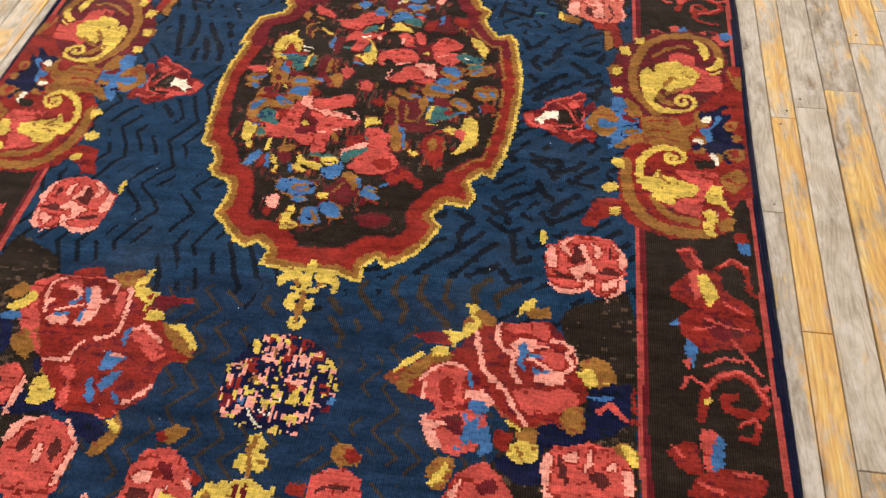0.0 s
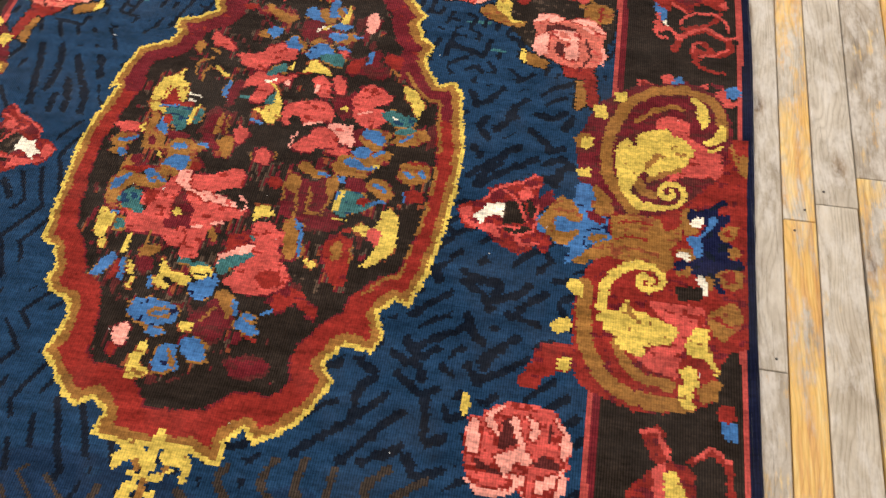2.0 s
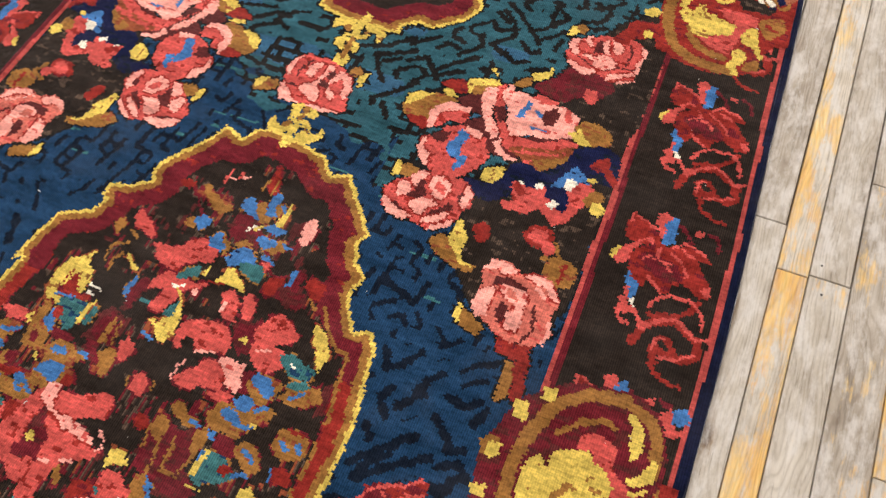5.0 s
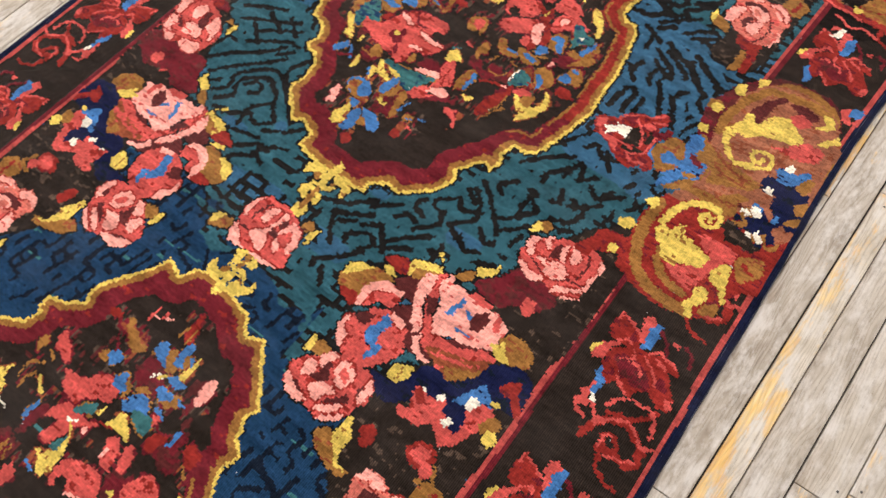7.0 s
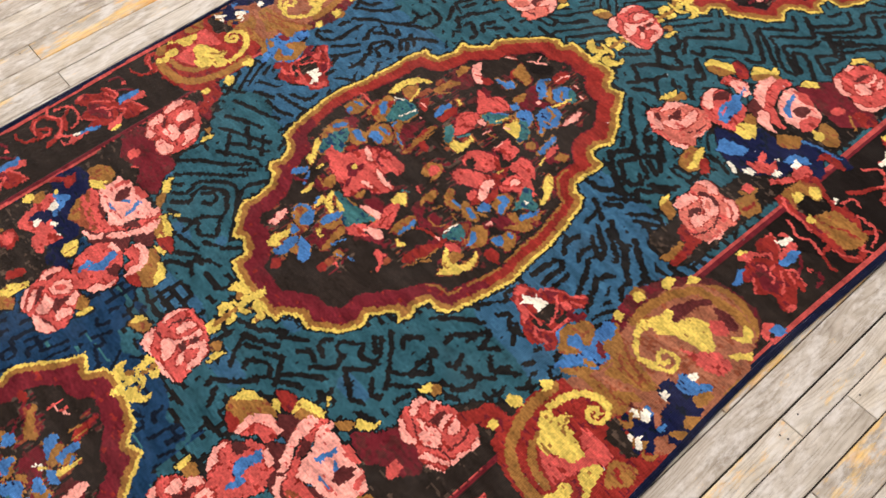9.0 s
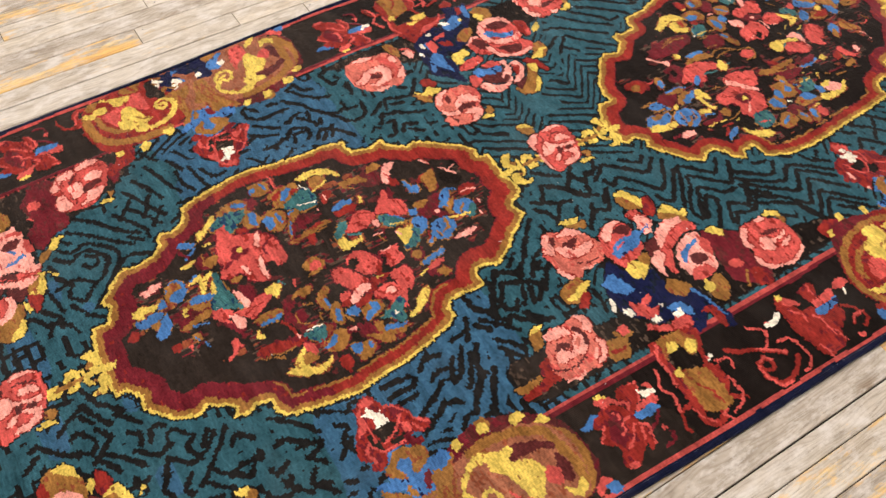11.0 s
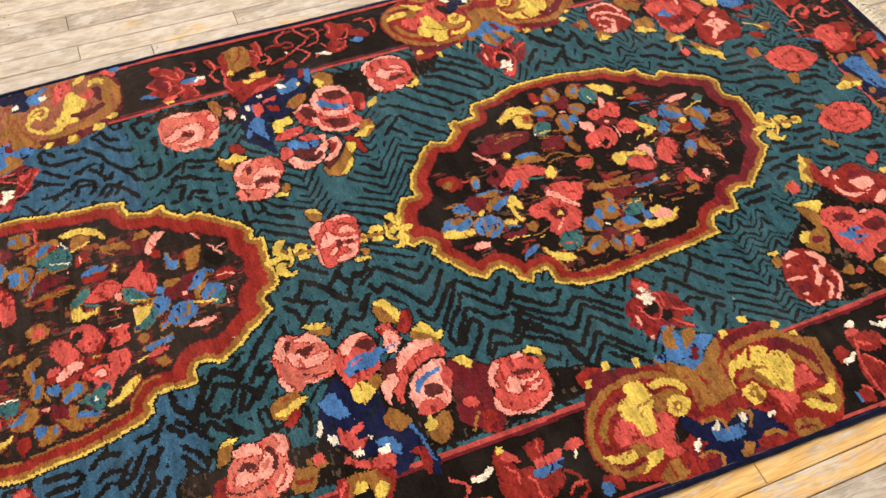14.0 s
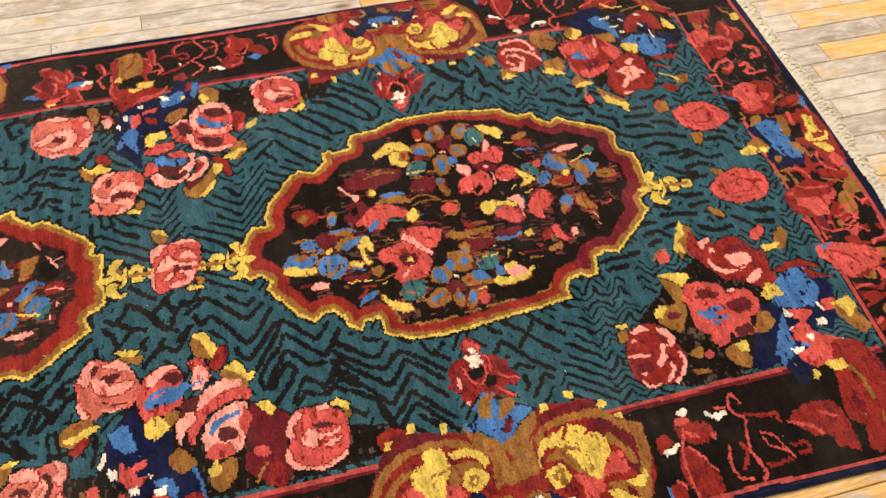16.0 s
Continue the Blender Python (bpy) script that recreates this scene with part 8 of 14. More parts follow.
def vine_upper(at):
    blob(at, RED, -83, 9, -67, 41, -43, 30, -51, -1)
    stroke(at, CORAL, 5, -56, 55, -42, 74, -29, 86, 1, 57)
    stroke(at, RED, 8, -36, -27, -25, 8, -9, 32)
    stroke(at, CORAL, 5, -5, 37, 21, 82, 31, 88)
    stroke(at, RED, 7, 31, 88, 50, 109, 61, 145)
    stroke(at, CORAL, 5, 3, 89, 13, 118, 38, 128, 61, 130, 80, 113, 80, 91)
    stroke(at, CORAL, 6, 37, 98, 64, 82, 83, 66, 98, 67)
    stroke(at, RED, 7, 85, 56, 79, 18, 56, 1, 32, 6)
    stroke(at, CORAL, 5, 42, 5, 69, 12, 90, 38)
    stroke(at, RED, 7, 20, 16, 14, 28, 19, 46, 34, 44, 40, 28, 32, 13)
    stroke(at, IVORY, 5, -10, 21, -3, 21)
    blob(at, CORAL, -36, -42, -20, -25, -1, -30, -12, -36)
    blob(at, RED, 2, -50, 27, -55, 57, -50, 72, -48, 69, -67, 42, -66)
    stroke(at, CORAL, 7, 10, -49, 45, -48, 71, -50)
    stroke(at, RED, 7, 33, -31, 39, -7, 37, 17)
    blob(at, IVORY, -41, 96, -39, 117, -52, 135, -49, 149, -36, 130, -34, 105)
    blob(at, CORAL, -50, 96, -44, 114, -39, 101)
    blob(at, RED, -34, 128, -52, 159, -40, 196, -16, 198, 5, 164, 10, 190, 34, 207, 43, 238, 66, 225, 78, 191, 90, 172, 79, 152, 56, 164, 34, 149, 10, 160)
    blob(at, RED, -10, 255, 2, 277, 31, 258, 40, 218, 16, 216)
    stroke(at, CORAL, 5, -41, 165, -33, 189, -8, 198)
    stroke(at, CORAL, 5, -17, 137, 1, 129)
    stroke(at, CORAL, 5, 5, 179, 3, 204, 24, 216, 48, 218)
    stroke(at, CORAL, 5, 41, 163, 59, 169, 84, 162)
    blob(at, BLUE, -13, 210, -26, 238, -10, 255, -1, 232)
    stroke(at, RED, 7, 16, 295, 40, 305, 67, 300)
    stroke(at, CORAL, 5, 7, 288, 23, 297, 42, 295, 63, 291, 60, 270)
    blob(at, RED, 67, 255, 73, 281, 84, 268)
    stroke(at, CORAL, 6, 75, 251, 80, 267)
    stroke(at, CORAL, 6, 49, 337, 52, 358, 68, 375)
    blob(at, BLUE, 60, 338, 57, 353, 73, 354, 79, 336)


def vine_far(at):
    blob(at, RED, -63, -135, -68, -101, -59, -59, -38, -49, -18, -77, -19, -109, -36, -127)
    blob(at, RED, -41, -182, -48, -154, -27, -144, -13, -168, -10, -182)
    blob(at, IVORY, -85, -119, -101, -100, -92, -90, -81, -101)
    blob(at, CORAL, -75, -130, -81, -101, -67, -95, -60, -123)
    blob(at, IVORY, -84, -55, -68, -42, -74, -7, -62, -12, -57, -34, -71, -54)
    stroke(at, CORAL, 6, -83, -29, -79, -11)
    blob(at, IVORY, -14, -174, -16, -154, -30, -133, -14, -143, -1, -167)
    blob(at, RED, -18, -135, -13, -111, 28, -92, 62, -76, 90, -82, 88, -137, 51, -152, 16, -149)
    stroke(at, CORAL, 6, -52, -114, -6, -136, 54, -140, 88, -137)
    stroke(at, CORAL, 5, -14, -117, 9, -96, 43, -80)
    stroke(at, CORAL, 6, -45, -111, -34, -90)
    blob(at, CORAL, -34, -64, -30, -46, -20, -57)
    stroke(at, CORAL, 6, -103, 13, -79, 0, -58, 5, -47, 26, -11, 12, 25, 5, 58, 14, 77, 18, 87, 7)
    stroke(at, RED, 8, -53, 29, -45, 65, -46, 92)
    stroke(at, CORAL, 6, -102, 19, -79, 29)
    stroke(at, RED, 7, -46, 92, -25, 95)
    stroke(at, CORAL, 6, 4, -36, 39, -46, 70, -42, 79, -15)
    stroke(at, RED, 8, 3, -10, 24, -1, 56, -22)
    stroke(at, CORAL, 5, -11, 42, 1, 68, 29, 80, 50, 89)
    stroke(at, RED, 8, 54, 80, 60, 52, 62, 32)
    stroke(at, CORAL, 5, 2, 42, 23, 51, 35, 77)
    stroke(at, RED, 8, 26, 95, 27, 127, 47, 130, 47, 104)
    blob(at, RED, -21, 113, -38, 128, -54, 176, -42, 231, 0, 241, 39, 239, 70, 235, 59, 215, 47, 189, 22, 189, 20, 151, -3, 136)
    stroke(at, CORAL, 7, -21, 113, -6, 151, 18, 172)
    stroke(at, CORAL, 5, -24, 188, -11, 221)
    stroke(at, RED, 6, 24, 228, 60, 221)
    blob(at, RED, 55, -190, 51, -152, 87, -161, 80, -194)
    stroke(at, CORAL, 6, 48, -168, 62, -156)
    stroke(at, BLUE, 8, 60, -192, 77, -193)
    blob(at, RED, -104, 328, -103, 396, 87, 282, 68, 256, 8, 277, -53, 306)
    stroke(at, OCHRE, 8, -88, 333, -34, 329, 18, 319)
    blob(at, GOLD, -67, 304, -78, 328, -49, 320)
    stroke(at, OCHRE, 8, -38, 311, 15, 307)


def far_spray_left(at):
    blob(at, BROWN, -219, -118, -311, 23, -258, 225, -149, 235, -62, 163, -55, 71, -14, -83, -97, -140, -133, -198, -187, -216)
    blob(at, NAVY, -254, -97, -301, -64, -320, -21, -319, 25, -257, 22, -215, 34, -174, 45, -150, 36, -155, 11, -196, -1, -205, -51, -219, -91, -238, -111)
    blob(at, NAVY, -271, 45, -274, 74, -244, 90, -231, 58)
    blob(at, NAVY, -123, 107, -171, 153, -162, 195, -141, 214, -95, 185, -77, 151, -76, 115, -86, 101)
    blob(at, BLUE, -267, -30, -280, 2, -248, 27, -209, 37, -167, 39, -186, 23, -220, 8, -239, -21)
    stroke(at, IVORY, 5, -261, 5, -267, 40)
    stroke(at, IVORY, 4, -254, 66, -239, 75)
    stroke(at, IVORY, 4, -221, 30, -222, 54)
    blob(at, BLUE, -157, 39, -174, 82, -171, 126, -140, 150, -135, 175, -105, 135, -78, 143, -82, 99, -98, 79, -134, 75, -135, 49)
    stroke(at, RED, 6, -102, 152, -110, 197)
    blob(at, RED, -75, 97, -72, 149, -65, 185, -55, 160, -60, 109)
    stroke(at, IVORY, 4, -181, 139, -155, 143)
    blob(at, RED, -221, 72, -267, 108, -284, 161, -240, 181, -185, 186, -187, 150, -221, 136, -190, 97, -187, 68)
    blob(at, NAVY, -202, 101, -223, 128, -206, 149, -181, 139)
    stroke(at, IVORY, 7, -217, 120, -208, 124)
    stroke(at, IVORY, 6, -262, 119, -257, 135)
    stroke(at, IVORY, 5, -191, 52, -194, 62)
    blob(at, RED, -162, -344, -220, -319, -222, -293, -219, -250, -193, -223, -150, -219, -114, -224, -91, -254, -84, -290, -97, -320, -113, -340, -134, -348)
    stroke(at, PINK, 4, -218, -323, -222, -293, -219, -250, -176, -228)
    stroke(at, PINK, 4, -187, -320, -186, -277, -166, -240)
    stroke(at, PINK, 4, -162, -318, -166, -274, -141, -238)
    stroke(at, PINK, 4, -133, -318, -138, -282, -133, -258)
    stroke(at, PINK, 4, -97, -320, -96, -281)
    stroke(at, PINK, 5, -145, -232, -119, -223)
    stroke(at, CORAL, 6, -196, -326, -178, -322)
    blob(at, OCHRE, -92, -355, -105, -326, -82, -307, -67, -328, -72, -352)
    blob(at, GOLD, -68, -356, -82, -332, -71, -310, -65, -329)
    blob(at, OCHRE, -216, -233, -247, -197, -228, -168, -187, -154, -155, -182, -173, -211, -193, -223)
    stroke(at, RED, 6, -211, -182, -187, -154)
    stroke(at, RED, 5, -232, -211, -203, -194)
    blob(at, OCHRE, -102, -225, -120, -193, -114, -161, -78, -164, -58, -187, -69, -218)
    blob(at, GOLD, -75, -236, -77, -207, -67, -184, -57, -171, -53, -198, -63, -223)
    stroke(at, CRIMSON, 5, -106, -206, -108, -171)
    blob(at, CORAL, -162, -154, -190, -127, -188, -92, -199, -44, -180, -24, -149, 1, -114, 23, -88, 5, -76, -35, -57, -36, -34, -67, -25, -105, -38, -143, -74, -148, -103, -147, -130, -156)
    blob(at, RED, -192, -47, -173, -18, -119, -2, -81, -33, -116, -47, -154, -51)
    blob(at, RED, -93, -142, -71, -106, -77, -61, -50, -87, -60, -136)
    stroke(at, RED, 6, -169, -125, -173, -80)
    blob(at, BLUE, -120, -133, -141, -112, -147, -80, -121, -71, -109, -111)
    stroke(at, PINK, 3, -198, -39, -142, -52)
    stroke(at, CRIMSON, 5, -112, -153, -95, -106, -94, -63)
    blob(at, RED, -8, -54, -62, -23, -80, 10, -101, 27, -102, 63, -68, 68, -31, 71, 6, 74, 38, 60, 54, 20, 41, -18, 28, -47, 13, -67)
    blob(at, PINK, -73, 8, -88, 31, -78, 54, -62, 35, -60, 12)
    blob(at, PINK, -27, -30, -43, -12, -45, 24, -30, 53, -5, 55, -15, 29, 5, 10, 28, -13, 32, -31, 2, -6, -18, 13, -28, -9)
    stroke(at, PINK, 4, 45, -45, 55, -6)
    stroke(at, PINK, 3, -82, 61, -58, 58)
    stroke(at, CORAL, 5, -9, 62, 18, 77)
    blob(at, BROWN, -17, -99, -52, -35, -8, -54, 21, -87, 5, -107)
    blob(at, OCHRE, -19, -166, -38, -143, -9, -119, 11, -134, -2, -164)
    blob(at, GOLD, 5, -166, -8, -136, -2, -104, 6, -124, 9, -155)
    stroke(at, OCHRE, 5, 11, -134, 43, -145)
    stroke(at, CORAL, 9, 48, -145, 59, -136)
    blob(at, OCHRE, 16, -110, 45, -79, 74, -47, 99, -39, 91, -78, 63, -102)
    blob(at, GOLD, 57, -100, 62, -76, 83, -59, 99, -39, 126, -47, 118, -55, 96, -64, 81, -92)
    blob(at, OCHRE, 17, 130, 14, 175, 47, 161, 48, 134)
    stroke(at, GOLD, 5, -2, 94, 11, 124, 31, 141)
    stroke(at, RED, 6, -39, 91, -23, 137)
    blob(at, RED, 43, 84, 45, 118, 72, 133, 74, 98)
    blob(at, CORAL, 104, 43, 103, 60, 130, 61, 147, 34, 124, 31)
    stroke(at, OCHRE, 4, 104, 43, 134, 56)
    blob(at, OCHRE, -197, -36, -199, 10, -160, 22, -158, -5)
    blob(at, GOLD, -139, 29, -142, 61, -128, 82, -101, 68, -109, 48, -117, 33)
    blob(at, OCHRE, -219, -121, -246, -100, -238, -85, -204, -108)
    blob(at, GOLD, -212, -111, -233, -86, -214, -66, -193, -91, -191, -109)
    stroke(at, GOLD, 6, -329, 32, -305, 57, -306, 95)
    stroke(at, OCHRE, 5, -285, 87, -301, 149, -296, 203, -268, 248)
    blob(at, GOLD, -241, 200, -221, 206, -191, 225, -180, 212, -193, 189)
    stroke(at, OCHRE, 6, -239, 255, -240, 349)
    blob(at, RED, -209, 270, -238, 330, -197, 330, -176, 302)
    blob(at, OCHRE, -170, -384, -177, -357, -140, -353, -127, -387)
    stroke(at, RED, 6, -162, -403, -150, -381)


def rose_outer_leaves(at):
    blob(at, RED, 73, -359, 92, -327, 126, -326, 133, -364, 114, -381, 85, -376)
    blob(at, OCHRE, 103, -384, 115, -387, 126, -441, 106, -452, 108, -421)
    blob(at, RED, 114, -375, 131, -354, 144, -437, 130, -446)
    blob(at, OCHRE, 106, -218, 109, -194, 136, -181, 161, -199, 153, -233, 126, -234)
    stroke(at, RED, 7, 136, -226, 137, -194)
    stroke(at, OCHRE, 8, 99, -193, 123, -185, 112, -158)
    blob(at, CORAL, 94, -183, 89, -165, 107, -161, 113, -176, 105, -185)
    blob(at, OCHRE, 10, -355, 10, -324, 49, -345, 48, -364)
    blob(at, GOLD, 8, -354, -3, -337, 3, -314, 11, -337)


def rose_low(at):
    blob(at, CORAL, 12, -41, 9, 13, 26, 17, 37, 31, 69, 43, 90, 44, 119, 39, 136, 27, 150, -2, 147, -29, 147, -64, 134, -83, 115, -90, 95, -84, 86, -73, 64, -85, 36, -82, 18, -66)
    blob(at, PINK, 11, 4, 23, 15, 31, -34, 15, -32)
    blob(at, PINK, 37, 26, 57, 37, 45, 18, 50, 1, 55, -9, 44, 0, 37, 12)
    blob(at, WINE, 59, 16, 67, 22, 73, -5, 82, -13, 62, -25, 54, -21)
    blob(at, PINK, 67, 22, 75, 23, 81, 1, 90, -16, 82, -13, 74, 0)
    blob(at, PINK, 87, 25, 99, 22, 108, 9, 102, -8, 96, -3, 98, 12)
    blob(at, WINE, 118, 20, 125, 7, 122, -11, 117, 2)
    blob(at, PINK, 127, 33, 140, 19, 152, -7, 143, -30, 139, -22, 139, 5)
    blob(at, PINK, 47, -36, 75, -27, 90, -16, 99, -28, 101, -36, 92, -42, 79, -35, 73, -58, 93, -55, 93, -76, 86, -69, 66, -59, 60, -43)
    blob(at, WINE, 28, -43, 49, -49, 66, -59, 49, -57, 33, -55)
    blob(at, WINE, 100, -37, 115, -26, 135, -33, 132, -40, 108, -42)
    blob(at, PINK, 16, -67, 32, -77, 52, -80, 67, -80, 85, -69, 83, -78, 57, -90, 29, -86)
    blob(at, PINK, 108, -61, 121, -55, 132, -49, 133, -62, 122, -69, 114, -77)
    blob(at, PINK, 139, -35, 146, -47, 145, -73, 130, -87, 119, -89, 137, -67)
    blob(at, PINK, 95, -84, 115, -90, 118, -100, 113, -90)
    blob(at, GOLD, -2, 44, 5, 50, 10, 32, 5, 12, -1, 21)


def end_vine_left(at):
    blob(at, BROWN, -664, 24, -653, 81, -554, 83, -454, 88, -259, 95, -205, 55, -188, -17, -198, -68, -168, -119, -224, -117, -305, -112, -366, -116)
    blob(at, RED, -579, 6, -579, 33, -554, 35, -541, 56, -511, 62, -486, 44, -487, 17, -513, 3, -518, -22)
    blob(at, RED, -509, -26, -496, -5, -468, -5, -447, -34, -458, -49)
    stroke(at, CORAL, 7, -567, 21, -537, 27, -503, 5)
    stroke(at, CORAL, 5, -544, 40, -531, 58)
    blob(at, RED, -388, -55, -408, -20, -382, -25, -362, -54, -374, -74)
    stroke(at, CORAL, 7, -416, -61, -424, -35, -400, -26, -382, -45)
    stroke(at, CORAL, 7, -457, 50, -448, 72, -422, 66, -409, 40)
    stroke(at, CORAL, 8, -387, -3, -395, 20, -374, 17, -360, -3, -348, 17, -354, 52)
    blob(at, RED, -301, -50, -322, -8, -297, 12, -279, -3, -268, 29, -245, 21, -235, -12, -215, -35, -217, -65, -240, -79, -262, -62, -287, -107, -300, -108)
    blob(at, CORAL, -308, -41, -319, -10, -296, -2, -280, -28, -287, -44)
    blob(at, CORAL, -292, -86, -282, -59, -258, -45, -260, -13, -239, -29, -231, -71, -254, -66)
    stroke(at, CRIMSON, 5, -290, -36, -268, -9)
    stroke(at, CRIMSON, 5, -251, -49, -232, -39)
    stroke(at, GOLD, 5, -227, -32, -218, -27)
    stroke(at, BLUE, 5, -285, -114, -271, -89)
    stroke(at, CRIMSON, 6, -457, 97, -404, 90, -351, 90)
    blob(at, CRIMSON, -407, -14, -411, 8, -386, 3)
    stroke(at, RED, 6, -325, 45, -292, 60)
    stroke(at, RED, 6, -329, 69, -303, 69)
    stroke(at, OCHRE, 7, -226, 15, -242, 35, -247, 51)
    blob(at, RED, -240, 47, -246, 76, -229, 80, -215, 47, -216, 22)
    stroke(at, RED, 6, -651, 39, -619, 51)
    blob(at, GOLD, -615, 64, -615, 84, -593, 84, -578, 60, -593, 59)
    stroke(at, OCHRE, 6, -631, 43, -617, 61)
    stroke(at, OCHRE, 6, -214, -88, -189, -84, -188, -97)
    stroke(at, OCHRE, 5, -189, -25, -172, -19)
    stroke(at, CRIMSON, 7, -271, 56, -244, 68)
    stroke(at, CRIMSON, 6, -342, -82, -321, -66)


def end_flowers(at):
    blob(at, CORAL, -292, -59, -304, -27, -301, 16, -263, 27, -224, -5, -210, -46, -236, -63)
    stroke(at, RED, 6, -277, -40, -258, -5, -229, -28)
    blob(at, CORAL, 75, -76, 57, -38, 79, -9, 97, 30, 124, 23, 145, -13, 171, -19, 172, -59, 143, -67, 129, -89)
    stroke(at, RED, 6, 97, -59, 106, -16, 135, -15)
    stroke(at, OCHRE, 5, 69, -36, 67, -19)
    blob(at, CORAL, 259, -113, 250, -70, 264, -23, 277, 16, 302, 48, 338, 19, 346, -24, 358, -61, 340, -89, 306, -93, 285, -112)
    stroke(at, RED, 6, 275, -76, 292, -39, 320, -25)
    stroke(at, RED, 6, 300, 2, 320, 14)
    stroke(at, BLUE, 7, 263, -93, 255, -65)
    stroke(at, CORAL, 6, 183, -9, 172, 28, 193, 41, 214, 12, 202, -4)
    stroke(at, CORAL, 6, 173, -99, 195, -79, 222, -78)
    stroke(at, CORAL, 6, 223, -32, 221, 1, 241, 13)
    stroke(at, CORAL, 6, 122, 57, 153, 72)
    blob(at, GOLD, -175, 70, -151, 80, -119, 75, -94, 92, -64, 85, -68, 62, -102, 54, -134, 54)
    stroke(at, OCHRE, 7, -139, 82, -53, 87)
    stroke(at, CORAL, 6, -45, 74, -1, 84)
    stroke(at, BLUE, 7, -228, 85, -206, 83)
    stroke(at, BLUE, 6, 19, 86, 34, 90)
    stroke(at, OCHRE, 6, -9, -53, 12, -47)
    stroke(at, OCHRE, 6, 22, -94, 46, -73)


def spray_ground_upper(at):
    blob(at, BROWN, -91, -120, -57, -8, -14, 165, 50, 236, 100, 469, 149, 388, 155, 185, 155, 4, 153, -161, 159, -450, 50, -446, 57, -352, 68, -204, 73, -161, 4, -151, -40, -113)


def rose_mid_side(at):
    blob(at, CORAL, 0, -26, -6, -11, -1, -1, -5, 16, -3, 29, 12, 36, 26, 44, 40, 51, 57, 64, 74, 67, 92, 69, 109, 73, 130, 62, 137, 46, 132, 27, 131, 5, 134, -14, 128, -31, 110, -40, 95, -46, 77, -44, 65, -34, 53, -44, 34, -47, 17, -40)
    blob(at, PINK, 2, -1, -5, 16, -1, 30, 12, 36, 8, 17, 16, -1, 14, -6)
    blob(at, PINK, 22, 32, 18, 44, 31, 53, 28, 41, 39, 25, 31, 25)
    blob(at, PINK, 0, -25, 11, -26, 32, -34, 50, -32, 60, -31, 53, -44, 35, -49, 17, -40)
    blob(at, PINK, 26, -2, 39, 5, 51, 1, 61, 10, 79, 9, 93, -1, 87, -13, 72, -24, 58, -25, 48, -17, 47, -5, 36, -8)
    blob(at, CORAL, 60, -1, 68, 2, 67, -5)
    blob(at, PINK, 64, 17, 56, 32, 56, 48, 63, 51, 67, 35, 71, 19)
    blob(at, PINK, 83, 27, 75, 42, 71, 58, 81, 55, 94, 45, 96, 32, 89, 25)
    blob(at, PINK, 82, -47, 83, -32, 107, -21, 125, -11, 134, -14, 119, -20, 102, -31)
    blob(at, PINK, 99, -46, 122, -32, 133, -29, 111, -42)
    blob(at, PINK, 126, 59, 134, 58, 140, 42, 135, 16, 134, -7, 126, -10, 128, 16, 135, 37)
    blob(at, WINE, 44, 14, 42, 32, 50, 50, 56, 32, 64, 17, 54, 13, 41, 7)
    stroke(at, WINE, 4, 17, -10, 34, -17, 48, -22)
    stroke(at, WINE, 4, 97, 62, 111, 45, 114, 26, 106, 4)
    stroke(at, WINE, 4, 102, -7, 128, -2)
    stroke(at, WINE, 3, 76, -23, 98, -3)
    blob(at, OCHRE, 2, 48, -4, 63, 7, 74, 21, 66, 12, 51)
    blob(at, GOLD, -12, 32, -18, 46, -12, 64, 2, 53, -5, 39)
    blob(at, CORAL, 59, -96, 60, -82, 78, -79, 84, -95, 73, -105)


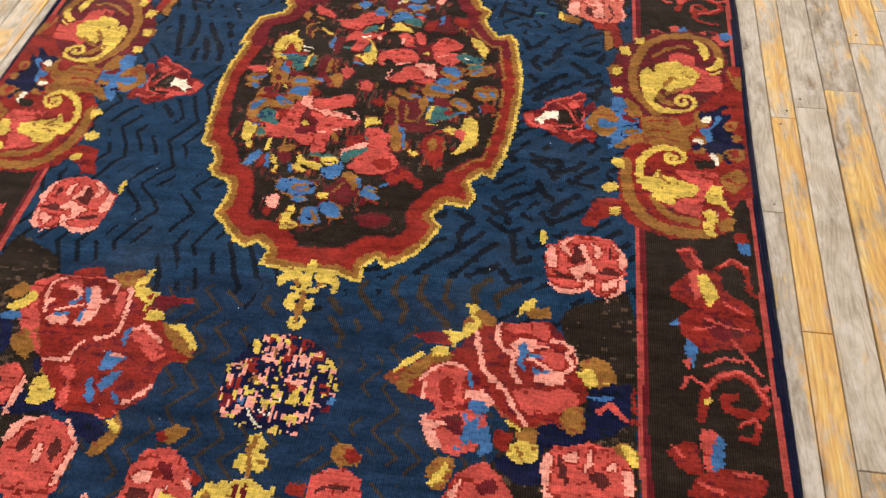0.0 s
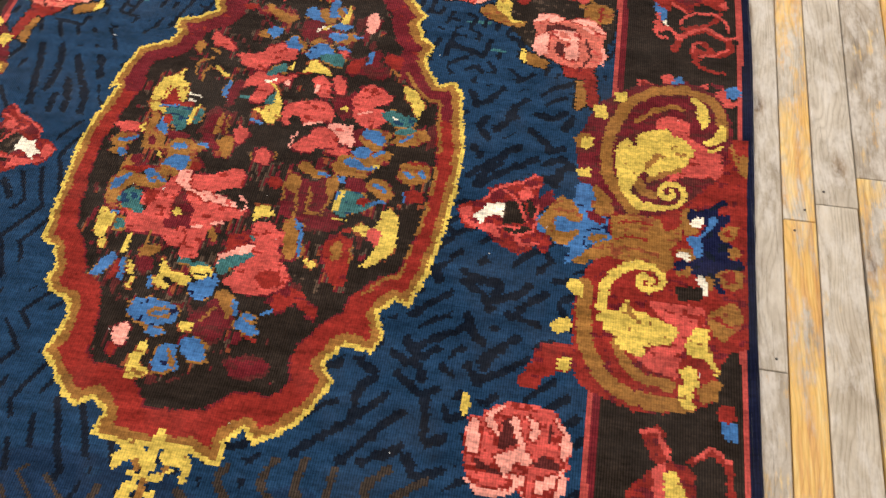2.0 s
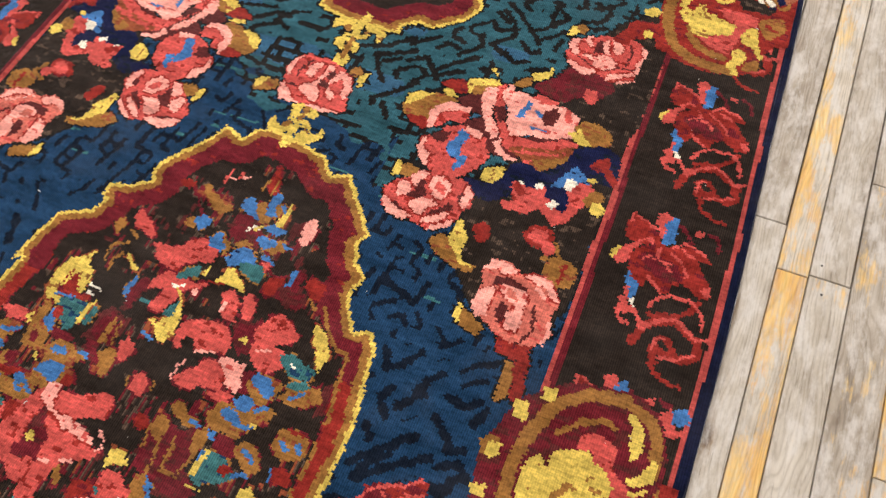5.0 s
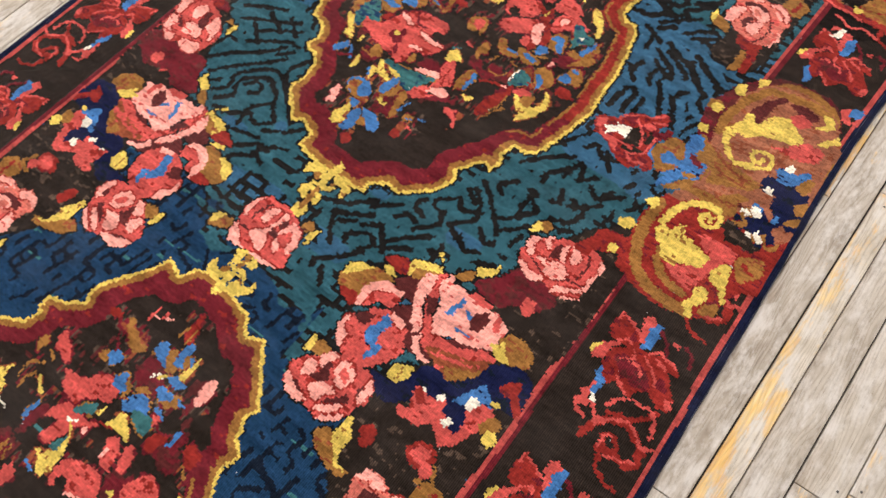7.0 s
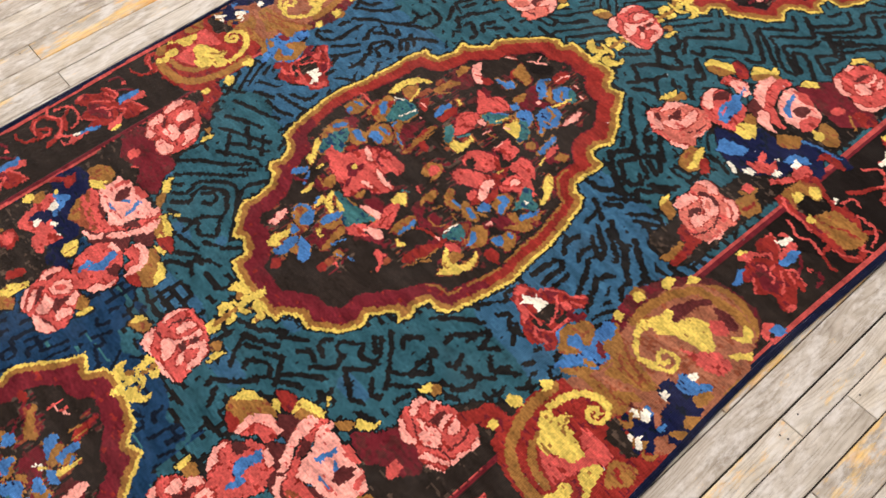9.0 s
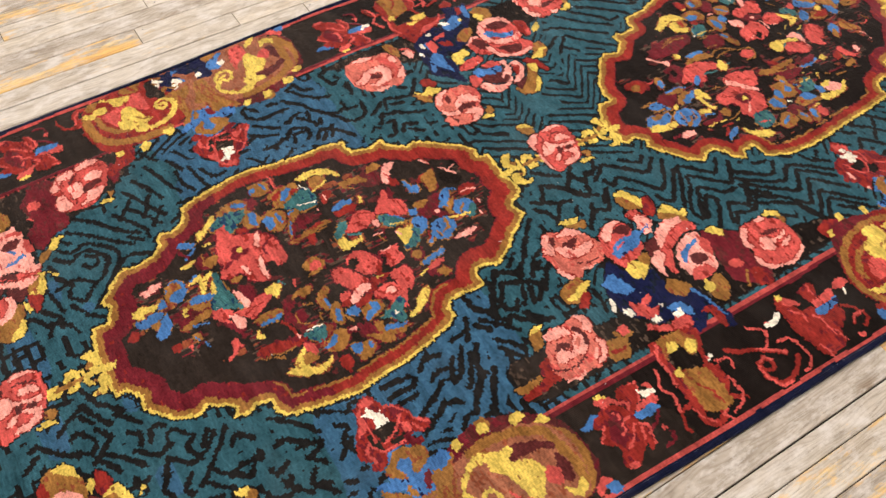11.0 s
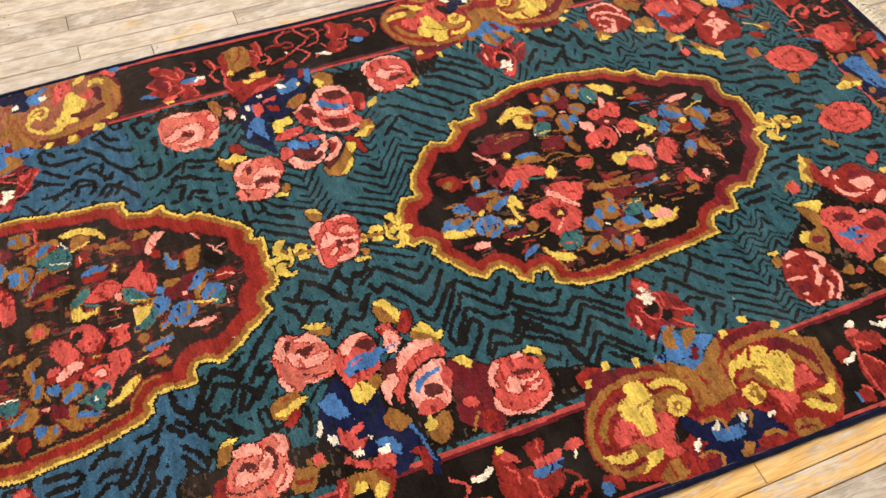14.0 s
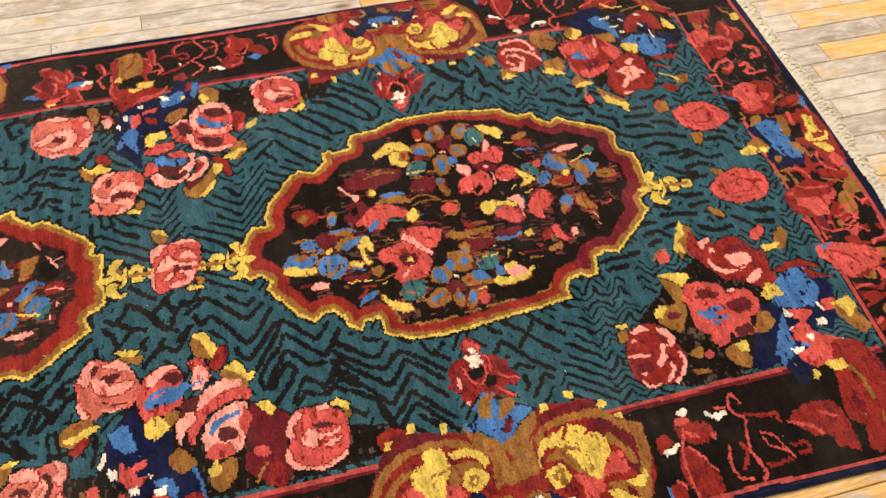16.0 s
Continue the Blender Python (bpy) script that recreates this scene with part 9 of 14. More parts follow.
def low_roses_right(at):
    blob(at, NAVY, 18, -79, 28, -61, 48, -66, 64, -80, 87, -69, 88, -6, 124, 11, 155, 20, 155, -51, 117, -65, 87, -85, 50, -98, 26, -93)
    blob(at, BLUE, 88, -11, 116, -5, 136, -8, 116, -15)
    stroke(at, CORAL, 9, 105, -34, 124, -18, 148, -44)
    blob(at, RED, -206, -21, -202, 1, -181, 23, -157, 35, -133, 39, -103, 71, -89, 92, -65, 107, -47, 107, 24, 119, 26, 89, 47, 87, 61, 65, 66, 39, 83, 15, 88, -11, 77, -25, 46, -42, 48, -62, 16, -63, 2, -81, -31, -61, -57, -40, -87, -52, -110, -60, -135, -59, -162, -41, -196, -33)
    blob(at, OCHRE, -213, -31, -208, -13, -188, 17, -157, 35, -124, 40, -131, 30, -155, 22, -173, 1, -186, -19, -195, -37)
    stroke(at, GOLD, 7, -215, 0, -204, 12, -189, 23, -175, 37)
    blob(at, CORAL, -171, -12, -165, 2, -146, 17, -114, 23, -104, 11, -104, -20, -100, -46, -119, -57, -139, -55, -153, -44, -166, -38)
    blob(at, RED, -146, -13, -127, -1, -116, -48, -137, -46)
    stroke(at, PINK, 6, -173, -8, -161, 5, -146, 18, -123, 26, -104, 13)
    stroke(at, PINK, 6, -168, -16, -166, -42)
    blob(at, CRIMSON, -194, 76, -173, 79, -130, 82, -137, 71, -157, 61, -179, 62)
    blob(at, OCHRE, -101, 125, -85, 130, -65, 115, -68, 100, -90, 102)
    stroke(at, GOLD, 6, -145, 82, -130, 82)
    stroke(at, GOLD, 5, -138, 76, -127, 56)
    blob(at, GOLD, -160, 35, -156, 52, -144, 56, -134, 48, -134, 37, -149, 36)
    stroke(at, GOLD, 5, -114, 138, -105, 119, -94, 101)
    blob(at, GOLD, -119, 90, -103, 105, -93, 91, -105, 88)
    blob(at, CRIMSON, -112, 70, -97, 86, -103, 66)
    stroke(at, PINK, 8, -92, 84, -94, 67, -83, 45, -82, 23, -70, 6, -48, -12)
    stroke(at, PINK, 8, -60, 104, -61, 77, -51, 59, -33, 48, -34, 16, -21, 0)
    blob(at, CORAL, -52, 97, -39, 109, 16, 114, 26, 89, 14, 79, -12, 93, -33, 90)
    blob(at, PINK, -40, 70, -28, 81, -6, 77, 19, 76, 23, 69, 3, 62, -17, 55, -29, 48)
    stroke(at, PINK, 7, 27, 81, 44, 82, 61, 70, 49, 55)
    stroke(at, PINK, 6, 51, 55, 62, 38, 47, 23)
    blob(at, CORAL, 8, 58, 32, 71, 49, 55, 46, 31, 26, 33, 13, 45)
    stroke(at, CRIMSON, 5, 19, 74, 40, 63)
    blob(at, PINK, -16, 41, -4, 47, 13, 36, 30, 29, 26, 24, 5, 35)
    blob(at, PINK, 2, 16, 22, 24, 47, 27, 48, 5, 24, 0, 2, 3)
    blob(at, BLUE, -26, 63, -19, 75, -12, 65, -16, 45, -26, 40)
    stroke(at, BLUE, 7, -26, 40, -16, 23)
    stroke(at, BLUE, 6, -10, 51, 12, 48)
    stroke(at, BLUE, 6, -2, 25, 10, 20, 22, 24)
    blob(at, CORAL, -31, -19, -11, -12, 44, -8, 68, 4, 77, -21, 47, -43, 16, -50, -8, -51)
    stroke(at, PINK, 8, -41, -16, -34, -32, -20, -51, -2, -73)
    stroke(at, BLUE, 8, -97, 7, -94, -15)
    blob(at, PINK, -101, -37, -99, -24, -79, -21, -62, -32, -56, -46, -72, -46, -81, -39)
    blob(at, BLUE, -95, -53, -89, -40, -73, -40, -59, -57, -74, -63, -86, -62)
    stroke(at, BLUE, 8, -100, -66, -90, -90, -92, -110)
    stroke(at, PINK, 8, -160, -75, -154, -90, -139, -105, -129, -123)
    stroke(at, PINK, 6, -151, -82, -126, -87)
    blob(at, CORAL, -140, -101, -126, -91, -104, -104, -98, -119, -121, -123)
    blob(at, CRIMSON, -132, -75, -100, -79, -97, -103, -112, -101)
    blob(at, BLUE, -90, -90, -75, -92, -60, -81, -57, -105, -72, -115, -84, -113)
    stroke(at, GOLD, 6, -34, -70, -17, -79)
    blob(at, OCHRE, -17, -83, 9, -72, 18, -83, -4, -98)
    blob(at, GOLD, -23, -104, -4, -98, 8, -104)
    blob(at, OCHRE, 50, -41, 62, -31, 85, -28, 85, -69, 64, -76, 48, -66)
    blob(at, OCHRE, 66, 48, 90, 60, 115, 59, 131, 34, 127, 19, 104, 13, 91, 38)
    blob(at, GOLD, 67, 30, 79, 27, 83, 37, 95, 38, 104, 13, 88, 5, 79, 18)
    stroke(at, GOLD, 4, 111, 18, 119, 18)
    blob(at, OCHRE, -19, 131, -3, 143, 23, 147, 24, 127, -6, 121)
    blob(at, GOLD, -31, 120, -29, 140, -13, 162, 0, 164, -3, 145, -20, 136)


def low_roses_left(at):
    blob(at, RED, -54, 69, -46, 91, -17, 111, 40, 114, 65, 123, 88, 104, 112, 91, 168, 57, 208, 23, 250, 9, 251, -19, 212, -34, 202, -62, 203, -98, 178, -119, 133, -133, 73, -133, 11, -61)
    blob(at, OCHRE, 63, 128, 98, 138, 115, 143, 104, 122, 99, 100, 83, 103)
    stroke(at, GOLD, 6, 128, 145, 118, 124, 110, 107, 123, 98)
    blob(at, CRIMSON, 150, 91, 182, 92, 211, 91, 196, 82, 179, 64, 151, 65)
    stroke(at, GOLD, 6, 151, 94, 142, 64)
    blob(at, OCHRE, 182, 44, 203, 37, 241, 8, 251, -19, 219, -5, 196, 21)
    blob(at, GOLD, 147, 44, 147, 59, 160, 66, 177, 58, 185, 49, 169, 42)
    stroke(at, GOLD, 8, 200, 40, 227, 21, 250, 2)
    stroke(at, GOLD, 5, 244, -1, 250, 14)
    blob(at, CORAL, -25, 88, -14, 106, 8, 109, 20, 95, -5, 86)
    stroke(at, PINK, 6, -28, 36, -41, 70, -39, 97, -21, 109)
    stroke(at, PINK, 7, -1, 89, 19, 87, 18, 68)
    stroke(at, PINK, 6, -30, 59, -22, 62)
    blob(at, PINK, 27, 18, 40, 40, 36, 81, 33, 96, 47, 98, 59, 68, 60, 37, 47, 16)
    stroke(at, PINK, 6, 54, 62, 72, 73)
    blob(at, PINK, -23, 26, -8, 33, 16, 31, 19, 17, -9, 15)
    stroke(at, PINK, 5, -8, 43, 11, 51, 31, 59)
    stroke(at, BLUE, 7, -8, 33, 13, 38)
    blob(at, BLUE, 30, 69, 24, 95, 33, 91, 40, 60)
    stroke(at, BLUE, 6, 9, 56, 21, 70)
    stroke(at, BLUE, 6, 36, 29, 36, 50)
    blob(at, CORAL, 81, 87, 96, 94, 102, 59, 97, 38)
    stroke(at, PINK, 7, 54, 115, 77, 108, 76, 86)
    stroke(at, PINK, 8, 103, 101, 109, 70, 113, 45, 114, 20, 103, 4, 79, -5)
    stroke(at, PINK, 6, 49, -37, 55, -22, 64, -12)
    stroke(at, PINK, 6, 11, -52, 33, -51, 52, -45)
    blob(at, CORAL, 135, 13, 151, 30, 178, 19, 196, -3, 205, -25, 185, -33, 156, -4)
    stroke(at, PINK, 7, 137, 21, 154, 33, 170, 18, 190, 6)
    blob(at, BLUE, 126, 2, 125, 16, 134, 23, 133, 8, 132, -12)
    blob(at, BLUE, 107, -57, 108, -29, 115, -24, 133, -35, 138, -25, 146, -34, 133, -45, 126, -59)
    stroke(at, PINK, 6, 121, -28, 136, -30)
    blob(at, BLUE, 119, -83, 123, -73, 138, -58, 148, -59, 139, -80, 126, -98)
    blob(at, BLUE, 107, -111, 96, -82, 107, -76, 118, -101, 121, -116)
    stroke(at, BLUE, 6, 147, -97, 160, -112)
    blob(at, CRIMSON, 147, -88, 158, -73, 175, -71, 174, -89)
    stroke(at, PINK, 7, 170, -111, 189, -95, 203, -76)
    blob(at, CORAL, 43, -62, 61, -55, 78, -71, 67, -86)
    blob(at, CORAL, 69, -134, 65, -108, 69, -81, 81, -123)
    stroke(at, GOLD, 6, 26, -91, 36, -94)
    blob(at, GOLD, 36, -108, 49, -102, 59, -113, 47, -120)


def spray_left_high(at):
    blob(at, SALMON, -103, -346, -144, -337, -152, -313, -155, -283, -146, -253, -146, -212, -111, -194, -47, -200, -12, -228, -22, -262, -16, -292, -28, -321, -58, -341)
    blob(at, PINK, -148, -314, -155, -283, -143, -253, -136, -284)
    blob(at, PINK, -72, -338, -80, -318, -97, -302, -105, -276, -103, -246, -78, -233, -45, -245, -37, -266, -37, -291, -46, -310, -49, -285, -64, -259, -85, -257, -86, -287, -63, -309, -55, -329)
    blob(at, PINK, -114, -230, -129, -205, -99, -203, -96, -221)
    blob(at, PINK, -53, -222, -82, -197, -34, -206, -40, -226)
    blob(at, PINK, -20, -307, -28, -272, -17, -258, -13, -292)
    blob(at, WINE, -78, -298, -80, -268, -58, -264, -65, -289)
    blob(at, CORAL, -134, -249, -136, -228, -86, -212, -59, -219, -92, -232)
    blob(at, NAVY, -138, -129, -173, -89, -196, -59, -162, -21, -207, 18, -246, 24, -226, 65, -235, 94, -166, 77, -127, 49, -69, 8, -59, -35, -56, -77, -22, -61, 25, -72, 75, -68, 22, -107, -1, -139, -58, -138)
    blob(at, BLUE, -169, -20, -184, 15, -201, 39, -166, 50, -149, 26, -142, -8)
    blob(at, BLUE, -225, 70, -220, 88, -159, 76, -178, 65)
    blob(at, BLUE, -60, -118, -83, -94, -63, -76, -29, -85, 17, -76, -11, -98, -36, -110, -6, -131, -27, -131)
    blob(at, BLUE, -124, -105, -127, -89, -99, -97)
    blob(at, RED, -232, -130, -235, -81, -216, -13, -225, 10, -185, -18, -175, -67, -165, -90, -144, -124, -177, -130)
    blob(at, CORAL, -173, -89, -196, -59, -200, -16, -225, 10, -211, 2, -188, -28, -175, -67)
    blob(at, GOLD, -228, -101, -229, -60, -218, -78, -218, -94)
    blob(at, GOLD, -251, -52, -253, -30, -234, -35, -234, -52)
    blob(at, CORAL, -128, -94, -128, -68, -99, -71, -76, -95)
    blob(at, CORAL, -136, -67, -147, -23, -130, -31, -127, -63)
    blob(at, RED, -112, -64, -106, -29, -79, -27, -93, -51)
    blob(at, RED, -228, 59, -216, 71, -194, 62, -194, 49)
    blob(at, IVORY, -190, -22, -179, 3, -166, 7, -171, -12)
    blob(at, IVORY, -154, -78, -165, -60, -147, -65)
    blob(at, IVORY, -127, -118, -131, -104, -112, -104, -111, -114)
    blob(at, IVORY, -94, -134, -99, -126, -81, -125)
    blob(at, GOLD, -174, 35, -174, 51, -160, 43)
    blob(at, OCHRE, -188, 86, -196, 115, -173, 139, -134, 134, -135, 104)
    blob(at, GOLD, -165, 82, -172, 100, -148, 112, -132, 99)
    blob(at, OCHRE, -97, -9, -126, 22, -125, 54, -97, 44, -76, 9)
    blob(at, RED, -91, 178, -76, 202, -24, 195, -15, 174, -55, 166)
    blob(at, GOLD, -38, 200, -60, 232, -37, 230, -18, 202)
    blob(at, CORAL, -36, 181, -43, 196, -18, 191, -13, 179)
    blob(at, OCHRE, -176, -209, -178, -188, -143, -176, -110, -189, -136, -202)
    blob(at, PINK, -120, -173, -130, -156, -116, -145, -95, -150, -95, -165)
    stroke(at, CORAL, 5, -138, -171, -133, -151, -112, -143)


def roses_left_high(at):
    blob(at, OCHRE, 27, 166, 19, 189, 58, 197, 86, 170, 75, 141)
    blob(at, GOLD, 45, 178, 51, 198, 63, 175, 85, 165, 72, 131, 62, 159)
    blob(at, RED, 67, 101, 67, 127, 94, 147, 138, 154, 139, 144, 104, 130)
    blob(at, CORAL, -62, 7, -84, 37, -62, 60, -12, 52, 12, 58, -4, 30, -25, 7)
    blob(at, WINE, -66, 21, -75, 41, -55, 59, -19, 53, -26, 28)
    stroke(at, PINK, 6, -62, 7, -82, 31, -77, 49)
    blob(at, CORAL, -93, 60, -125, 81, -134, 121, -120, 156, -85, 171, -64, 162, -32, 167, -13, 152, 15, 173, 40, 158, 51, 119, 31, 76, 13, 63, -16, 63, -55, 59)
    blob(at, PINK, -94, 55, -125, 81, -137, 110, -120, 156, -82, 166, -90, 153, -102, 137, -111, 106, -104, 88, -81, 74)
    blob(at, PINK, -85, 58, -81, 74, -41, 83, -28, 128, -41, 163, -18, 161, -9, 130, -21, 85, -55, 59)
    blob(at, PINK, 12, 61, 31, 76, 49, 114, 40, 158, 27, 163, 35, 127, 31, 86, 11, 69)
    blob(at, WINE, -114, 95, -108, 143, -82, 155, -71, 136, -90, 97)
    blob(at, WINE, -15, 68, 6, 143, 31, 128, 25, 93, 3, 81)
    blob(at, BLUE, -85, 74, -83, 95, -60, 108, -50, 143, -52, 152, -36, 141, -38, 104, -51, 101, -60, 81)
    blob(at, CORAL, -73, 131, -74, 169, -51, 168, -54, 144)
    blob(at, PINK, -26, 44, -25, 59, 5, 62, 30, 71, 24, 62, -6, 48)
    blob(at, OCHRE, 157, 29, 145, 56, 127, 90, 90, 107, 127, 115, 170, 97, 195, 68, 187, 39)
    blob(at, WINE, 141, 42, 126, 85, 137, 78, 168, 43)
    blob(at, GOLD, 85, 113, 94, 132, 117, 128, 126, 111, 104, 107)
    blob(at, GOLD, 189, 71, 145, 107, 140, 113, 165, 106, 193, 83)
    blob(at, GOLD, -48, -62, -52, -36, -55, -9, -29, -8, -23, -40, -4, -37, -7, -58)
    blob(at, WINE, 35, -38, 47, 32, 81, 52, 125, 35, 105, -12, 79, -29)
    blob(at, CORAL, 0, -58, -11, -21, -9, 10, 13, 12, 20, -15, 25, -47, 17, -63)
    blob(at, CORAL, 29, -6, 24, 25, 46, 53, 57, 41, 49, 11)
    blob(at, CORAL, 50, -58, 58, -31, 79, -29, 99, -57, 93, -66)
    blob(at, BLUE, 41, -41, 30, -17, 53, 0, 48, 22, 57, 41, 77, 35, 76, 7, 63, -11, 71, -33)
    blob(at, PINK, 100, -52, 89, -30, 119, -10, 127, 19, 108, 48, 126, 39, 144, 7, 144, -18, 124, -40)
    blob(at, PINK, 43, 43, 42, 64, 84, 62, 107, 43, 85, 41, 61, 55)
    stroke(at, PINK, 6, 101, 23, 80, 47)
    blob(at, CORAL, 65, 70, 63, 86, 92, 91, 123, 75, 124, 55, 102, 74)
    blob(at, PINK, 61, 66, 59, 87, 88, 100, 118, 81, 137, 53, 133, 38, 112, 62, 91, 86, 73, 84)
    blob(at, RED, 79, 68, 83, 82, 108, 73, 112, 62)


def rose_left_axis(at):
    blob(at, OCHRE, 37, -228, 50, -204, 52, -175, 87, -193, 75, -211)
    blob(at, RED, 0, -187, 0, -160, 26, -145, 37, -154, 30, -178)
    blob(at, GOLD, 32, -220, 46, -194, 30, -178, 38, -164, 50, -143, 62, -161, 61, -191, 45, -209)
    blob(at, OCHRE, 183, -88, 177, -65, 202, -66, 203, -85)
    blob(at, GOLD, 212, -111, 199, -99, 211, -70, 217, -82)
    blob(at, SALMON, 107, -193, 83, -183, 62, -161, 67, -122, 70, -88, 96, -66, 136, -67, 157, -89, 189, -91, 206, -119, 202, -157, 192, -189, 164, -198, 145, -175, 127, -192)
    blob(at, PINK, 105, -190, 78, -178, 64, -156, 67, -132, 77, -158, 112, -176)
    blob(at, PINK, 128, -188, 146, -170, 150, -156, 142, -141, 164, -153, 159, -172, 144, -189)
    blob(at, PINK, 116, -138, 102, -116, 110, -88, 134, -76, 152, -83, 133, -101, 127, -124, 142, -141, 139, -150)
    blob(at, PINK, 167, -144, 158, -118, 168, -95, 188, -93, 206, -119, 201, -138, 183, -112, 170, -134)
    blob(at, WINE, 132, -130, 140, -101, 149, -93, 159, -104, 151, -132, 166, -148, 146, -148)
    blob(at, WINE, 90, -159, 84, -146, 110, -147, 114, -157)
    blob(at, CORAL, 73, -98, 96, -66, 136, -67, 121, -74, 91, -85)
    stroke(at, WINE, 4, 158, -176, 185, -170)
    stroke(at, WINE, 4, 127, -192, 131, -178)


def far_roses_left(at):
    blob(at, OCHRE, -231, -227, -250, -200, -236, -182, -205, -201, -213, -228)
    blob(at, OCHRE, -202, -221, -201, -184, -157, -185, -174, -214)
    blob(at, RED, -213, -325, -231, -294, -223, -249, -194, -224, -132, -220, -101, -233, -87, -274, -87, -304, -113, -335, -166, -344)
    stroke(at, PINK, 8, -212, -323, -221, -292, -222, -261, -204, -244, -170, -231)
    stroke(at, PINK, 8, -170, -327, -187, -311, -184, -283, -163, -255, -154, -238, -125, -226)
    stroke(at, PINK, 7, -158, -317, -160, -292, -134, -273)
    stroke(at, PINK, 6, -130, -322, -117, -304)
    blob(at, PINK, -129, -287, -133, -270, -97, -279, -84, -293, -95, -318, -104, -321, -105, -291)
    blob(at, OCHRE, -108, -349, -102, -327, -80, -324, -77, -355)
    blob(at, GOLD, -67, -350, -85, -340, -72, -307, -68, -324)
    blob(at, OCHRE, -114, -216, -126, -168, -85, -174, -88, -215)
    blob(at, GOLD, -72, -234, -83, -211, -74, -197, -56, -175, -52, -207)
    blob(at, RED, -173, -147, -187, -117, -182, -82, -197, -37, -156, -19, -126, -8, -50, -45, -24, -106, -40, -134, -84, -139, -139, -150)
    blob(at, CORAL, -164, -148, -181, -113, -176, -78, -147, -85, -125, -132, -139, -150)
    blob(at, CORAL, -111, -114, -163, -78, -162, -41, -112, -52, -96, -90)
    blob(at, BLUE, -123, -127, -141, -94, -117, -102, -105, -74, -101, -107, -107, -131)
    blob(at, CRIMSON, -79, -122, -99, -71, -86, -52, -61, -88)
    blob(at, CORAL, -55, -127, -52, -87, -72, -34, -50, -45, -23, -101, -32, -132)
    blob(at, PINK, -189, -41, -178, -37, -137, -50, -164, -50)
    blob(at, OCHRE, -236, -114, -246, -84, -205, -102, -202, -122)
    blob(at, GOLD, -238, -88, -224, -69, -206, -71, -192, -102)
    blob(at, OCHRE, -197, -37, -201, 15, -171, 26, -159, 1)
    blob(at, CORAL, -149, -28, -134, -5, -109, 21, -88, 4, -106, -31)
    blob(at, BLUE, -160, 46, -167, 106, -142, 164, -81, 157, -75, 97, -119, 82)
    blob(at, RED, -50, -45, -94, 13, -92, 50, -68, 75, -35, 70, 2, 82, 53, 55, 47, 4, 70, -32, 46, -62, 11, -69)
    blob(at, PINK, -67, 15, -79, 34, -72, 46, -52, 23)
    blob(at, PINK, -29, -31, -49, 3, -38, 41, -8, 59, -15, 35, 2, 36, 13, -3, 36, -21, 29, -33, -12, 0, -28, -13)
    blob(at, PINK, 51, -41, 53, -5, 63, -28)
    blob(at, GOLD, -142, 31, -132, 82, -97, 65, -109, 39)
    blob(at, GOLD, 54, -89, 70, -74, 88, -82, 79, -99)
    blob(at, GOLD, 82, -74, 92, -37, 129, -47, 113, -50)
    blob(at, GOLD, 6, -161, -10, -143, -8, -107, 9, -133)
    blob(at, CORAL, 53, -151, 42, -131, 68, -126, 78, -148)


